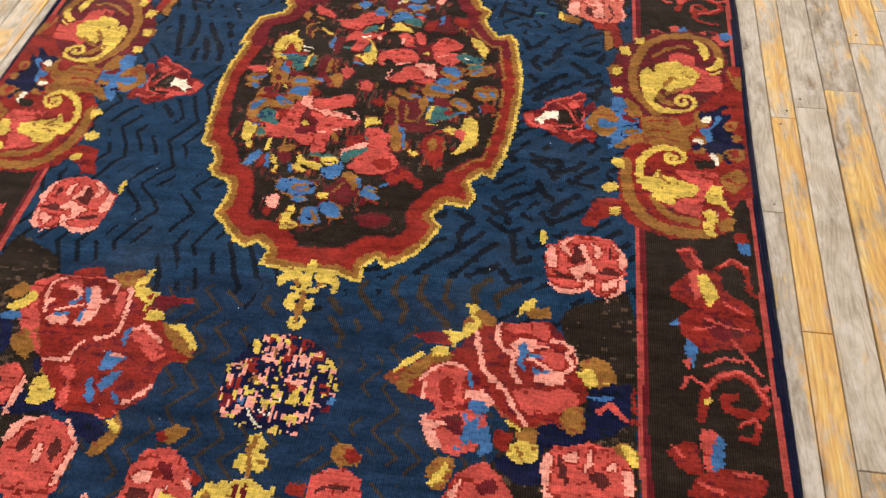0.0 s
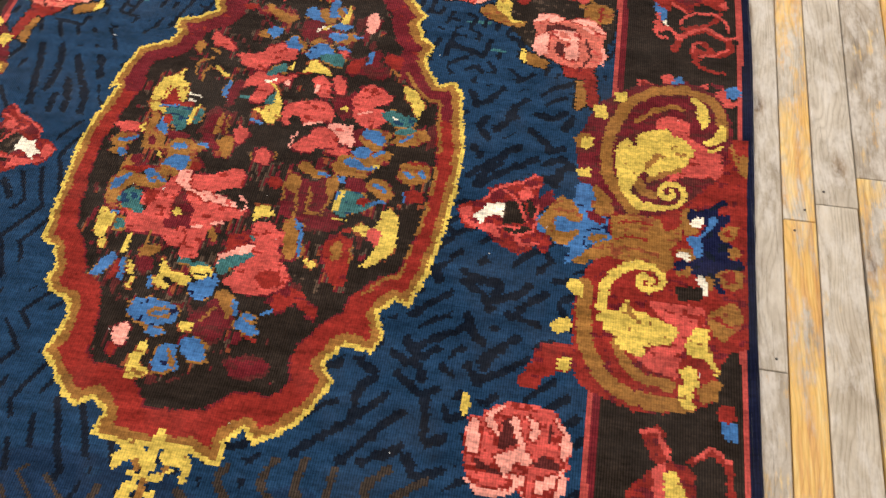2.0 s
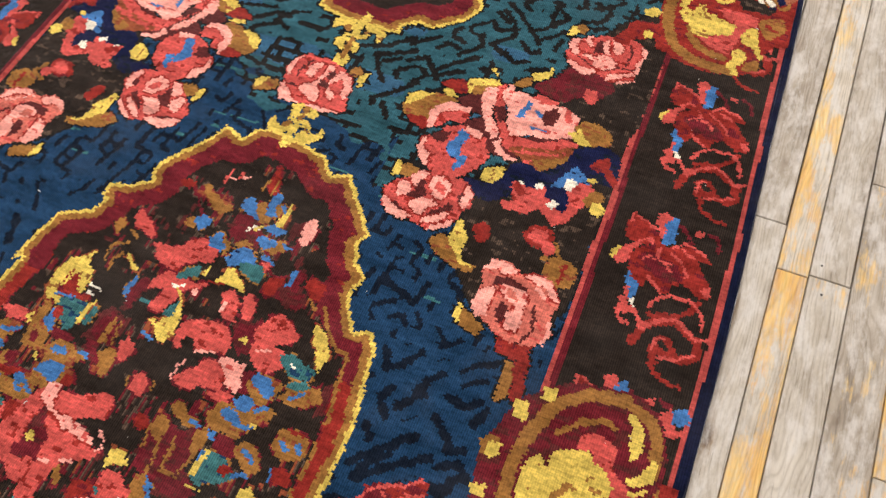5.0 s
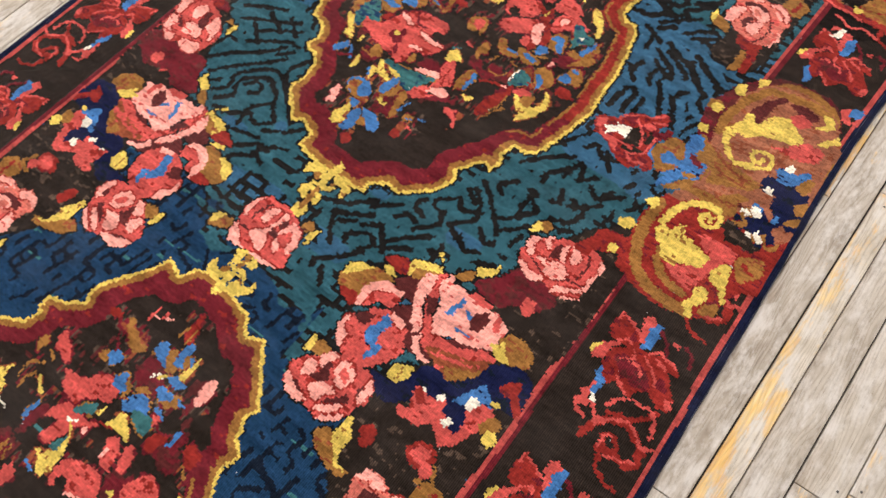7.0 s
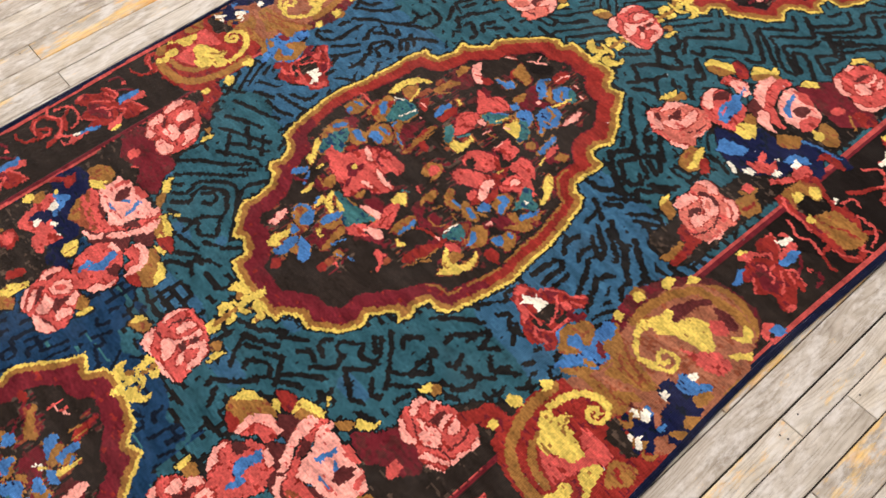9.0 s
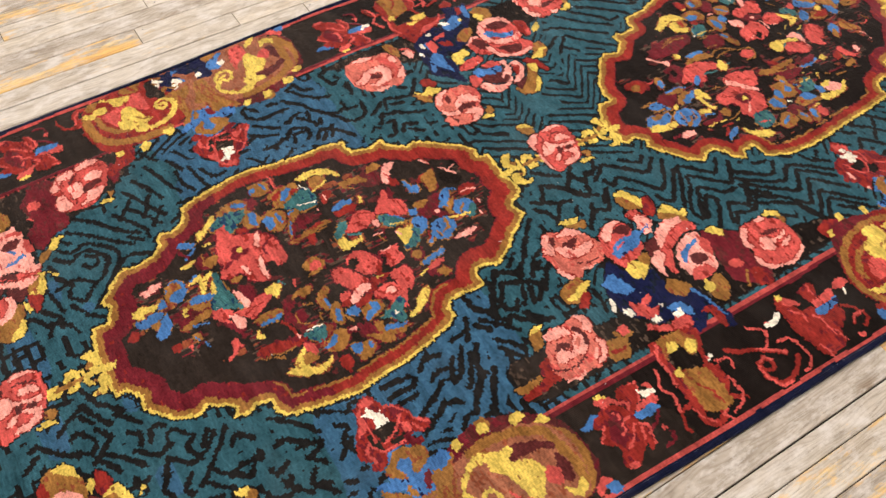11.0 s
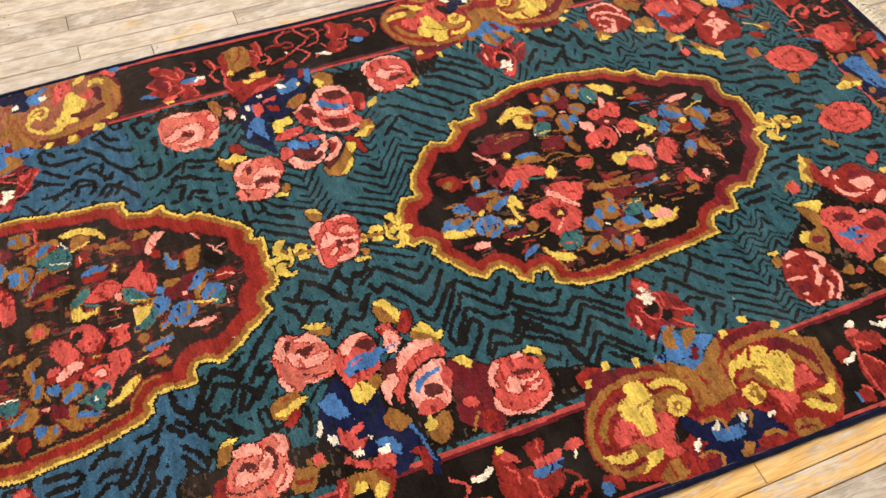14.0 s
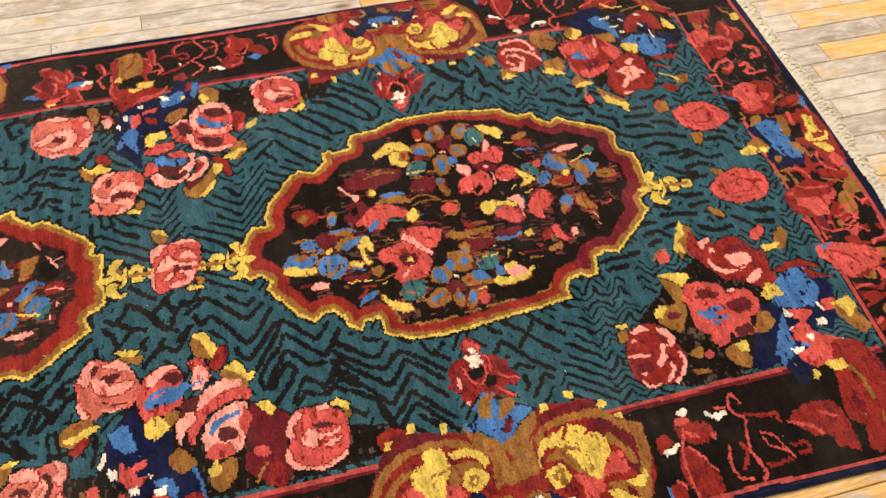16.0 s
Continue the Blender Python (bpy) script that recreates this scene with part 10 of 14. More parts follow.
def far_roses_right(at):
    blob(at, BROWN, -179, -69, -139, -42, -101, -20, -79, 34, -54, 75, 47, -8, 69, -71, 128, -56, 119, -124, 96, -203, -5, -165, -68, -139, -91, -93, -119, -104)
    blob(at, RED, -258, -46, -224, -43, -202, -15, -218, 35, -209, 65, -168, 80, -160, 109, -105, 97, -83, 106, -54, 75, -79, 34, -91, 14, -101, -20, -139, -42, -179, -69, -207, -76)
    blob(at, PINK, -219, -40, -221, -10, -214, -11, -212, -24, -194, -32, -197, -42)
    blob(at, PINK, -192, -24, -195, -11, -179, -15, -183, -27)
    blob(at, PINK, -169, -38, -148, -31, -127, -15, -127, -3, -119, 26, -135, 59, -131, 28, -142, 12, -167, 4, -164, 37, -163, 65, -139, 67, -122, 39, -114, 0, -121, -24, -144, -39)
    blob(at, PINK, -89, 30, -105, 51, -115, 74, -101, 77, -81, 47, -80, 29)
    blob(at, CRIMSON, -197, 28, -180, 64, -169, 33, -181, 12)
    blob(at, OCHRE, -281, -56, -264, -43, -231, -68, -199, -74, -174, -100, -206, -96)
    blob(at, GOLD, -290, -60, -274, -55, -244, -66, -235, -83)
    blob(at, GOLD, -221, -102, -225, -83, -192, -84, -198, -92)
    blob(at, OCHRE, -137, -166, -110, -137, -88, -127, -66, -135, -93, -142, -115, -156)
    blob(at, GOLD, -141, -172, -138, -138, -138, -104, -125, -104, -106, -123, -115, -134, -130, -142)
    blob(at, BLUE, -78, 102, -102, 153, -100, 181, -69, 177, -39, 193, 7, 160, 6, 114, -4, 81, -33, 84)
    blob(at, NAVY, -22, 37, -14, 66, 13, 76, 56, 41, 79, 4, 118, -17, 128, -56, 70, -28)
    blob(at, BLUE, 11, 71, 46, 70, 75, 67, 75, 50, 107, 61, 131, 28, 142, 10, 112, 20, 108, 6)
    blob(at, CORAL, -105, -121, -109, -93, -102, -58, -86, -34, -62, -38, -71, -4, -63, 24, -35, 35, -2, 24, 1, -6, 47, -8, 49, -58, 25, -64, 55, -78, 62, -104, 43, -119, 30, -106, 23, -128, -9, -141, -42, -133, -68, -139)
    blob(at, CRIMSON, -87, -101, -84, -69, -65, -47, -59, -68, -68, -101)
    blob(at, CRIMSON, -41, -46, -50, 5, -21, 20, -9, -21, -21, -41)
    blob(at, WINE, 27, -55, 17, -10, 41, -9, 52, -49)
    blob(at, BLUE, -33, -122, -31, -96, -39, -80, -32, -46, -22, -85, -10, -64, -13, -52, -3, -58, -10, -103)
    blob(at, BLUE, -1, -94, 1, -66, 8, -81, 7, -97)
    blob(at, PINK, -73, -31, -75, -7, -67, -12, -66, -30)
    blob(at, OCHRE, -53, -210, -63, -186, -63, -142, -33, -143, -14, -160, -1, -194, -19, -216)
    blob(at, CRIMSON, -45, -185, -37, -157, -25, -175, -31, -198)
    blob(at, GOLD, -49, -218, -63, -205, -62, -183, -38, -202, -35, -220)
    blob(at, OCHRE, -207, 158, -220, 184, -182, 171, -177, 144)
    blob(at, GOLD, -167, 108, -182, 148, -179, 158, -164, 142, -160, 109)
    blob(at, GOLD, -39, 43, -69, 68, -69, 90, -34, 102, -36, 75, -27, 52, -43, 51)
    blob(at, CORAL, -222, 102, -237, 135, -218, 141, -194, 108, -198, 93)
    blob(at, CORAL, -202, -152, -209, -131, -189, -128, -179, -148)
    stroke(at, OCHRE, 6, -187, -166, -213, -143, -211, -125)
    blob(at, OCHRE, -4, 20, 1, 45, 28, 49, 49, 18, 46, -12)
    blob(at, CORAL, 9, 84, 7, 119, 22, 149, 42, 117, 66, 118, 72, 80, 53, 71, 41, 112)
    blob(at, IVORY, 9, 84, 18, 95, 24, 96, 18, 84)
    blob(at, IVORY, 57, 65, 50, 84, 59, 72)
    blob(at, IVORY, 102, 43, 108, 83, 118, 59)
    blob(at, RED, -102, 107, -121, 177, -107, 203, -87, 226, -96, 196, -107, 168, -93, 118)
    blob(at, RED, -89, 174, -77, 194, -60, 207, -64, 185)
    blob(at, OCHRE, 71, -99, 59, -64, 103, -49, 127, -60, 113, -88, 87, -103)
    blob(at, GOLD, 63, -72, 56, -46, 81, -46, 84, -64)
    blob(at, OCHRE, 63, -184, 52, -146, 83, -154, 71, -178)
    blob(at, CORAL, 73, -151, 65, -132, 80, -126, 89, -142)


def far_rose_right(at):
    blob(at, RED, -17, -48, -28, -14, -26, 12, -10, 38, 32, 47, 62, 61, 100, 48, 120, 17, 126, -49, 88, -72, 34, -70)
    blob(at, PINK, -13, -46, -28, -14, -10, 2, -8, -35)
    stroke(at, PINK, 7, 8, -47, 6, -40)
    blob(at, PINK, -14, 17, -5, 43, 25, 50, 43, 36, 33, 24, 19, 36, -3, 19)
    blob(at, PINK, 24, 14, 33, 24, 52, 13, 60, 19, 80, -2, 74, -12, 51, 7)
    stroke(at, PINK, 8, 42, -64, 45, -36, 51, -22)
    blob(at, PINK, 92, -54, 74, -41, 83, -32, 94, -42)
    stroke(at, PINK, 7, 105, -56, 123, -45, 119, -18)
    stroke(at, PINK, 9, 78, 22, 92, 25, 114, 3)
    stroke(at, PINK, 9, 56, 47, 75, 55, 100, 45, 121, 20)
    blob(at, CRIMSON, 64, -56, 66, -18, 91, -28, 84, -58)
    blob(at, CRIMSON, 6, 25, 35, 33, 25, 17)
    blob(at, GOLD, -40, -69, -41, -42, -31, -43, -27, -60)
    blob(at, OCHRE, -23, -72, -25, -48, 2, -55, 5, -75)


def scroll_far(at):
    blob(at, RED, -197, -233, -203, -195, -181, -151, -167, -67, -108, 11, -126, 72, -192, 109, -182, 158, -183, 225, -147, 240, -123, 278, -84, 303, -48, 311, 2, 307, 42, 280, 75, 253, 84, 209, 98, 101, 95, -16, 93, -107, 70, -179, 41, -248, 2, -279, -44, -284, -95, -265, -146, -222, -162, -232)
    blob(at, CRIMSON, -182, -217, -184, -150, -161, -76, -162, -143, -148, -192, -115, -238, -93, -260)
    blob(at, CRIMSON, -173, 107, -178, 169, -180, 223, -154, 239, -160, 183, -158, 130, -142, 101)
    blob(at, OCHRE, -178, -61, -153, -25, -134, 1, -128, 29, -160, 67, -182, 100, -151, 93, -113, 70, -67, 74, -52, 82, -47, 42, -38, 9, -46, -7, -34, -23, -63, -21, -87, -17, -108, -26, -149, -52)
    stroke(at, RED, 7, -107, 14, -86, 20)
    stroke(at, RED, 6, -144, 93, -120, 68)
    blob(at, OCHRE, -93, -260, -126, -233, -148, -192, -160, -138, -154, -74, -129, -39, -96, -27, -109, -37, -135, -66, -146, -115, -145, -157, -127, -202, -97, -238, -58, -260, -15, -264, 16, -246, 35, -211, 20, -181, 44, -193, 42, -237, 18, -264, -20, -279, -58, -274)
    blob(at, RED, -82, -245, -124, -201, -137, -161, -106, -178, -99, -208, -73, -235, -49, -250, -31, -239, -24, -260, -48, -262)
    blob(at, OCHRE, -65, -245, -96, -218, -111, -181, -99, -184, -83, -213, -55, -233, -34, -238, -38, -250)
    blob(at, CORAL, -69, -208, -76, -176, -58, -126, -66, -98, -44, -86, 6, -109, 34, -96, 33, -130, 10, -146, -16, -172, -20, -216, -40, -223)
    blob(at, GOLD, -129, -157, -144, -146, -142, -111, -121, -107, -104, -101, -73, -118, -25, -133, -26, -161, -60, -166, -67, -183, -92, -188, -111, -175, -115, -149)
    blob(at, GOLD, -128, -100, -133, -67, -117, -33, -89, -25, -81, -36, -106, -45, -118, -70, -114, -96)
    blob(at, OCHRE, -103, -99, -105, -70, -100, -46, -83, -41, -84, -70, -65, -96, -62, -112, -82, -110)
    blob(at, GOLD, -87, -71, -84, -46, -67, -31, -52, -40, -38, -60, -42, -79, -59, -87, -76, -83)
    stroke(at, OCHRE, 7, -68, -70, -70, -57, -57, -55, -55, -69, -62, -73)
    stroke(at, RED, 5, -141, -109, -122, -109)
    stroke(at, OCHRE, 5, -99, -104, -90, -132, -85, -144)
    blob(at, GOLD, -12, -263, -5, -230, -7, -195, 11, -192, 17, -213, 8, -248)
    blob(at, OCHRE, -15, -202, -16, -172, 5, -161, 22, -176, 11, -192, -8, -197)
    stroke(at, CRIMSON, 7, 24, -239, 28, -207, 20, -183)
    blob(at, GOLD, 10, -169, 11, -135, 31, -149, 42, -181, 48, -204, 31, -181)
    blob(at, OCHRE, 63, -170, 43, -141, 36, -114, 60, -117, 74, -107, 85, -137, 77, -166)
    stroke(at, RED, 6, 51, -140, 73, -141)
    blob(at, BROWN, -33, -87, -34, -57, 1, -74, 13, -90, 7, -107)
    blob(at, OCHRE, -117, 76, -142, 101, -154, 141, -161, 210, -149, 242, -120, 268, -105, 311, -75, 310, -36, 308, -2, 296, 37, 281, 59, 258, 31, 247, -14, 279, -58, 284, -99, 261, -133, 231, -144, 199, -140, 144, -133, 108, -102, 83)
    blob(at, CRIMSON, -139, 203, -125, 245, -90, 268, -56, 270, -54, 256, -87, 239, -94, 218, -116, 194)
    blob(at, CRIMSON, -104, 264, -77, 285, -38, 284, 1, 269, -21, 259, -60, 260)
    blob(at, OCHRE, -103, 231, -83, 250, -49, 272, -22, 275, -33, 261, -63, 249, -85, 225)
    blob(at, GOLD, -115, 93, -125, 129, -134, 160, -122, 194, -108, 179, -106, 213, -88, 227, -61, 228, -7, 191, -19, 174, -42, 164, -66, 148, -81, 133, -92, 102, -78, 80, -54, 77, -80, 75)
    stroke(at, RED, 7, -130, 153, -108, 139)
    blob(at, RED, -92, 92, -95, 122, -85, 122, -74, 90)
    blob(at, OCHRE, -74, 90, -93, 127, -85, 160, -60, 176, -38, 167, -19, 168, -37, 142, -68, 124, -67, 92)
    blob(at, GOLD, -81, 133, -76, 167, -53, 178, -30, 181, -15, 197, -13, 176, -37, 161, -66, 148)
    blob(at, GOLD, -53, 87, -57, 117, -35, 131, -13, 123, -8, 98, -26, 85, -40, 81)
    stroke(at, OCHRE, 8, -45, 103, -43, 117, -28, 114, -28, 101, -37, 98)
    blob(at, CORAL, -58, 219, -58, 246, -23, 254, -10, 245, -19, 212, -7, 191, 6, 195, 37, 161, 27, 149, -3, 151, -27, 135, -28, 149, -7, 191)
    blob(at, GOLD, 4, 241, 1, 269, -11, 287, 2, 290, 21, 271, 18, 247)
    blob(at, OCHRE, -2, 207, 4, 241, 22, 247, 43, 264, 59, 258, 41, 240, 15, 227, 12, 203)
    blob(at, CRIMSON, 15, 236, 30, 254, 44, 257, 38, 242)
    blob(at, GOLD, 19, 195, 15, 220, 30, 235, 48, 260, 59, 245, 47, 223, 31, 203)
    blob(at, OCHRE, 51, 151, 49, 178, 62, 206, 82, 204, 89, 174, 83, 142)
    stroke(at, CRIMSON, 6, 69, 151, 70, 188)
    blob(at, NAVY, -43, -75, -32, -52, -15, -38, -16, -7, 9, 14, -8, 49, -5, 84, 13, 109, 39, 116, 57, 135, 68, 115, 51, 84, 58, 55, 76, 56, 88, 59, 85, 2, 100, -19, 91, -43, 54, -38, 53, -72, 30, -41, 12, -60, -11, -76)
    blob(at, BLUE, 11, -23, 14, 11, 13, 42, 34, 52, 40, 19, 38, -4, 31, -23)
    stroke(at, OCHRE, 9, -13, -33, -16, -7, -4, 10, 14, 11)
    stroke(at, OCHRE, 9, -7, 36, -10, 62, 7, 76, 25, 59)
    stroke(at, OCHRE, 9, 56, 81, 53, 107, 70, 120)
    blob(at, OCHRE, 51, 35, 63, 52, 71, 41, 86, 20, 71, 11)
    stroke(at, OCHRE, 8, 53, -72, 46, -44, 64, -26, 82, -37)
    blob(at, CRIMSON, 66, -68, 60, -36, 82, -37, 87, -69)
    blob(at, CRIMSON, 84, 15, 71, 59, 89, 77, 92, 39, 94, -4)
    blob(at, IVORY, -3, -12, -5, -1, 9, -1, 15, -11, 10, -17)
    blob(at, IVORY, -4, 46, -1, 62, 12, 64, 12, 48)
    blob(at, IVORY, 15, 111, 18, 127, 27, 124, 23, 108)
    blob(at, IVORY, 20, -70, 15, -55, 25, -55, 42, -71, 37, -79)
    blob(at, GOLD, -208, -165, -208, -156, -189, -156, -182, -172)
    blob(at, GOLD, -192, -100, -191, -88, -173, -91, -171, -105)
    blob(at, GOLD, -177, -222, -179, -206, -161, -212, -160, -225)
    blob(at, GOLD, -192, 112, -189, 129, -176, 128, -172, 109)
    blob(at, GOLD, -208, 174, -205, 192, -192, 190, -194, 172)
    blob(at, GOLD, -175, 239, -169, 255, -156, 253, -156, 233)
    blob(at, GOLD, -139, 262, -134, 278, -123, 278, -128, 264)


def scroll_mid(at):
    blob(at, CLAY, -146, 109, -146, 195, -130, 241, -104, 272, -48, 290, 12, 281, 45, 265, 84, 191, 83, 105, 96, -35, 69, -72, 17, -8, -38, -4, -75, -37, -120, -36, -109, -11, -111, 15, -141, 69)
    stroke(at, OCHRE, 20, -140, 108, -141, 152, -130, 205, -103, 253, -65, 263, -15, 272, 22, 267)
    blob(at, WINE, -108, 189, -96, 223, -72, 257, -57, 250, -76, 226, -77, 194, -79, 161, -96, 170)
    blob(at, WINE, -57, 250, -13, 259, 13, 251, 8, 232, -25, 233)
    blob(at, OCHRE, -169, 67, -161, 81, -141, 69, -93, 46, -35, 41, -10, 35, -25, 9, -70, -4, -103, -20, -105, 7, -127, 30)
    stroke(at, RUST, 6, -141, 69, -87, 37, -36, 26)
    stroke(at, RUST, 5, -123, 33, -78, 16, -37, 11)
    blob(at, GOLD, -125, 90, -132, 122, -108, 155, -112, 178, -98, 183, -88, 162, -76, 165, -69, 197, -36, 215, -17, 202, 14, 178, -2, 160, -40, 152, -67, 142, -88, 123, -108, 128, -113, 101, -101, 75, -79, 58, -52, 76, -43, 66, -73, 49, -100, 61)
    stroke(at, GOLD, 9, -78, 56, -43, 62, -18, 81, -19, 105, -38, 113, -58, 102, -58, 85, -42, 77, -36, 93)
    blob(at, CORAL, -39, 220, -18, 239, 8, 232, 3, 213, -17, 202)
    blob(at, CORAL, -38, 131, -15, 137, 17, 181, 61, 177, 58, 146, 26, 131, -6, 131)
    blob(at, GOLD, 14, 268, 37, 265, 48, 245, 37, 228, 17, 225, 28, 243)
    blob(at, GOLD, 34, 188, 52, 212, 66, 228, 74, 214, 50, 188)
    blob(at, BROWN, -35, -88, -27, -68, 23, -81, 54, -97, 33, -111, -3, -105)
    blob(at, NAVY, -19, 49, -13, 65, 2, 67, 43, 76, 57, 62, 73, 69, 77, 46, 69, 25, 89, 10, 91, -27, 73, -30, 59, -24, 51, -44, 66, -68, 57, -77, 44, -50, 22, -63, -10, -79, 26, -53, 44, -17, 19, 7, 24, 32, -8, 24)
    blob(at, BLUE, -3, 91, 7, 100, 36, 97, 53, 120, 66, 104, 53, 85, 30, 64, 8, 66)
    blob(at, BLUE, 37, -30, 48, -7, 52, -30)
    blob(at, OCHRE, 42, 69, 61, 107, 73, 96, 70, 66, 57, 62)
    blob(at, OCHRE, 60, 24, 74, 50, 89, 43, 86, 14, 74, 10)
    blob(at, OCHRE, 59, -24, 66, -4, 89, 10, 90, -9)
    blob(at, OCHRE, -16, -45, -12, -35, 4, -60)
    blob(at, IVORY, 7, 100, 19, 116, 30, 110, 21, 95)
    blob(at, IVORY, -5, 27, -2, 39, 12, 42, 13, 29, 0, 24)
    blob(at, IVORY, -2, -26, -2, -15, 11, -14, 22, -31, 12, -40)
    blob(at, IVORY, 24, -71, 29, -57, 38, -68, 48, -79, 41, -85)


def vine_low(at):
    stroke(at, RED, 14, -18, -107, -10, -60, 10, -30, 41, -19, 68, -36, 83, -61, 74, -89, 46, -92, 18, -83, 16, -67, 37, -61)
    stroke(at, CORAL, 6, -9, -53, 16, -26, 47, -15, 68, -36, 85, -68)
    blob(at, CORAL, 74, -42, 92, -33, 88, -48)
    blob(at, RED, -54, 143, -20, 172, 6, 184, 31, 170, 35, 138, 77, 111, 80, 73, 90, 52, 68, 20, 27, 29, -5, 11, -34, 29, -51, 72, -18, 99, -55, 118)
    blob(at, CRIMSON, -13, 77, 37, 83, 59, 55, 15, 35)
    blob(at, RED, -41, 225, -17, 232, 0, 191, -14, 173, -32, 196)
    stroke(at, CORAL, 7, -41, 222, -21, 223, -3, 187)
    blob(at, CORAL, -24, 171, -7, 182, -4, 125, -17, 115)
    blob(at, GOLD, -11, 165, 6, 175, 25, 128, 7, 98, -4, 125)
    stroke(at, CORAL, 5, 0, 78, 30, 67, 66, 64)
    stroke(at, CORAL, 5, -27, 52, 11, 64)
    stroke(at, CORAL, 5, 33, 113, 63, 94)
    stroke(at, RED, 10, 26, 186, 54, 206, 78, 184, 75, 150, 86, 136)
    stroke(at, CORAL, 5, 30, 191, 54, 211, 76, 192)
    blob(at, BLUE, -61, 63, -48, 76, -45, 57)
    blob(at, BLUE, -37, 36, -17, 16, -28, -21, -36, 0)
    blob(at, CORAL, -45, -9, -30, 0, -34, -21)
    stroke(at, CORAL, 6, -45, -57, -35, -35, -15, -47, -4, -59)
    stroke(at, CORAL, 6, 40, 38, 61, 12, 79, -18)
    stroke(at, CORAL, 6, -6, -11, 25, 7, 55, 4)
    blob(at, GOLD, -14, -77, -2, -72, -5, -82)
    stroke(at, RED, 9, 38, -113, 57, -97, 66, -115, 58, -135, 39, -131)
    stroke(at, CORAL, 5, 40, -109, 57, -96, 67, -109)
    blob(at, RED, -72, -170, -49, -149, -26, -146, -24, -200, -51, -197)
    blob(at, CORAL, -22, -127, 3, -123, 3, -196, -18, -193)
    blob(at, BLUE, 3, -130, 13, -141, 7, -184, -5, -203, -9, -174)
    blob(at, RED, -24, -194, 26, -182, 69, -194, 60, -221, -53, -236)
    stroke(at, CORAL, 5, -63, -157, -50, -173)
    stroke(at, CORAL, 5, 20, -188, 58, -189)
    stroke(at, CORAL, 6, -30, -212, 2, -220)
    blob(at, RED, 59, 268, 80, 275, 85, 254, 67, 243)
    blob(at, BLUE, 64, 251, 88, 249, 82, 223, 66, 229)


def vine_high(at):
    stroke(at, RED, 11, -35, -152, -21, -135, -13, -107, 6, -80, 31, -43)
    stroke(at, CORAL, 6, -57, -76, -30, -43, 1, -76)
    stroke(at, CORAL, 7, -8, -96, 14, -64, 31, -43)
    stroke(at, CORAL, 6, 4, -43, 6, -18, 28, -6, 47, -10)
    stroke(at, CORAL, 6, 48, -7, 67, -8, 84, -28, 84, -41)
    stroke(at, RED, 12, 21, -117, 50, -124, 76, -110, 83, -82, 67, -49, 50, -30)
    stroke(at, CORAL, 6, 26, -121, 57, -123, 83, -108, 88, -78)
    stroke(at, RED, 9, 22, -115, 14, -99, 36, -87, 48, -103, 33, -119)
    stroke(at, CORAL, 5, 22, -115, 14, -99, 30, -86)
    blob(at, RED, -86, 33, -62, 54, -25, 55, -31, 88, -10, 87, -26, 128, -5, 141, 23, 140, 50, 96, 70, 94, 84, 69, 89, 37, 67, 19, 40, 19, 1, 7, -30, 16, -58, 16)
    blob(at, RED, -70, 82, -79, 110, -76, 131, -39, 116, -36, 92)
    blob(at, CORAL, -77, 37, -57, 65, -41, 67, -56, 35)
    blob(at, GOLD, -86, 34, -84, 45, -71, 43, -73, 30)
    blob(at, CORAL, -36, 92, -39, 131, -42, 156, -16, 149, -10, 116, -13, 96)
    blob(at, BLUE, -20, 87, -18, 114, -21, 153, -6, 148, -3, 117, 3, 98, -5, 82)
    blob(at, CORAL, -48, -37, -42, -17, -29, -19)
    blob(at, IVORY, -42, -38, -42, -10, -53, 5, -48, 15, -31, -8, -32, -35)
    stroke(at, CORAL, 5, -42, 35, -23, 53, 0, 50)
    stroke(at, CORAL, 5, -10, 72, 10, 85, 50, 82)
    stroke(at, CORAL, 5, 40, 90, 70, 94)
    stroke(at, CORAL, 5, 53, 31, 77, 39, 89, 37)
    stroke(at, CORAL, 5, -76, 116, -49, 110)
    stroke(at, RED, 6, 5, 147, 20, 164, 38, 171)
    stroke(at, RED, 8, 50, 139, 37, 154, 40, 177, 60, 174, 68, 154)
    stroke(at, CORAL, 5, 48, 141, 37, 154, 40, 177)
    blob(at, CORAL, 71, 125, 80, 143, 87, 130, 80, 122)
    blob(at, CORAL, -46, 170, -48, 198, -32, 207, -24, 186, -34, 164)
    blob(at, IVORY, -24, 178, -21, 187, -11, 175)
    blob(at, RED, 43, 211, 48, 244, 77, 245, 80, 231, 65, 229, 55, 208)
    blob(at, BLUE, 54, 205, 55, 215, 72, 227, 83, 214, 77, 197)


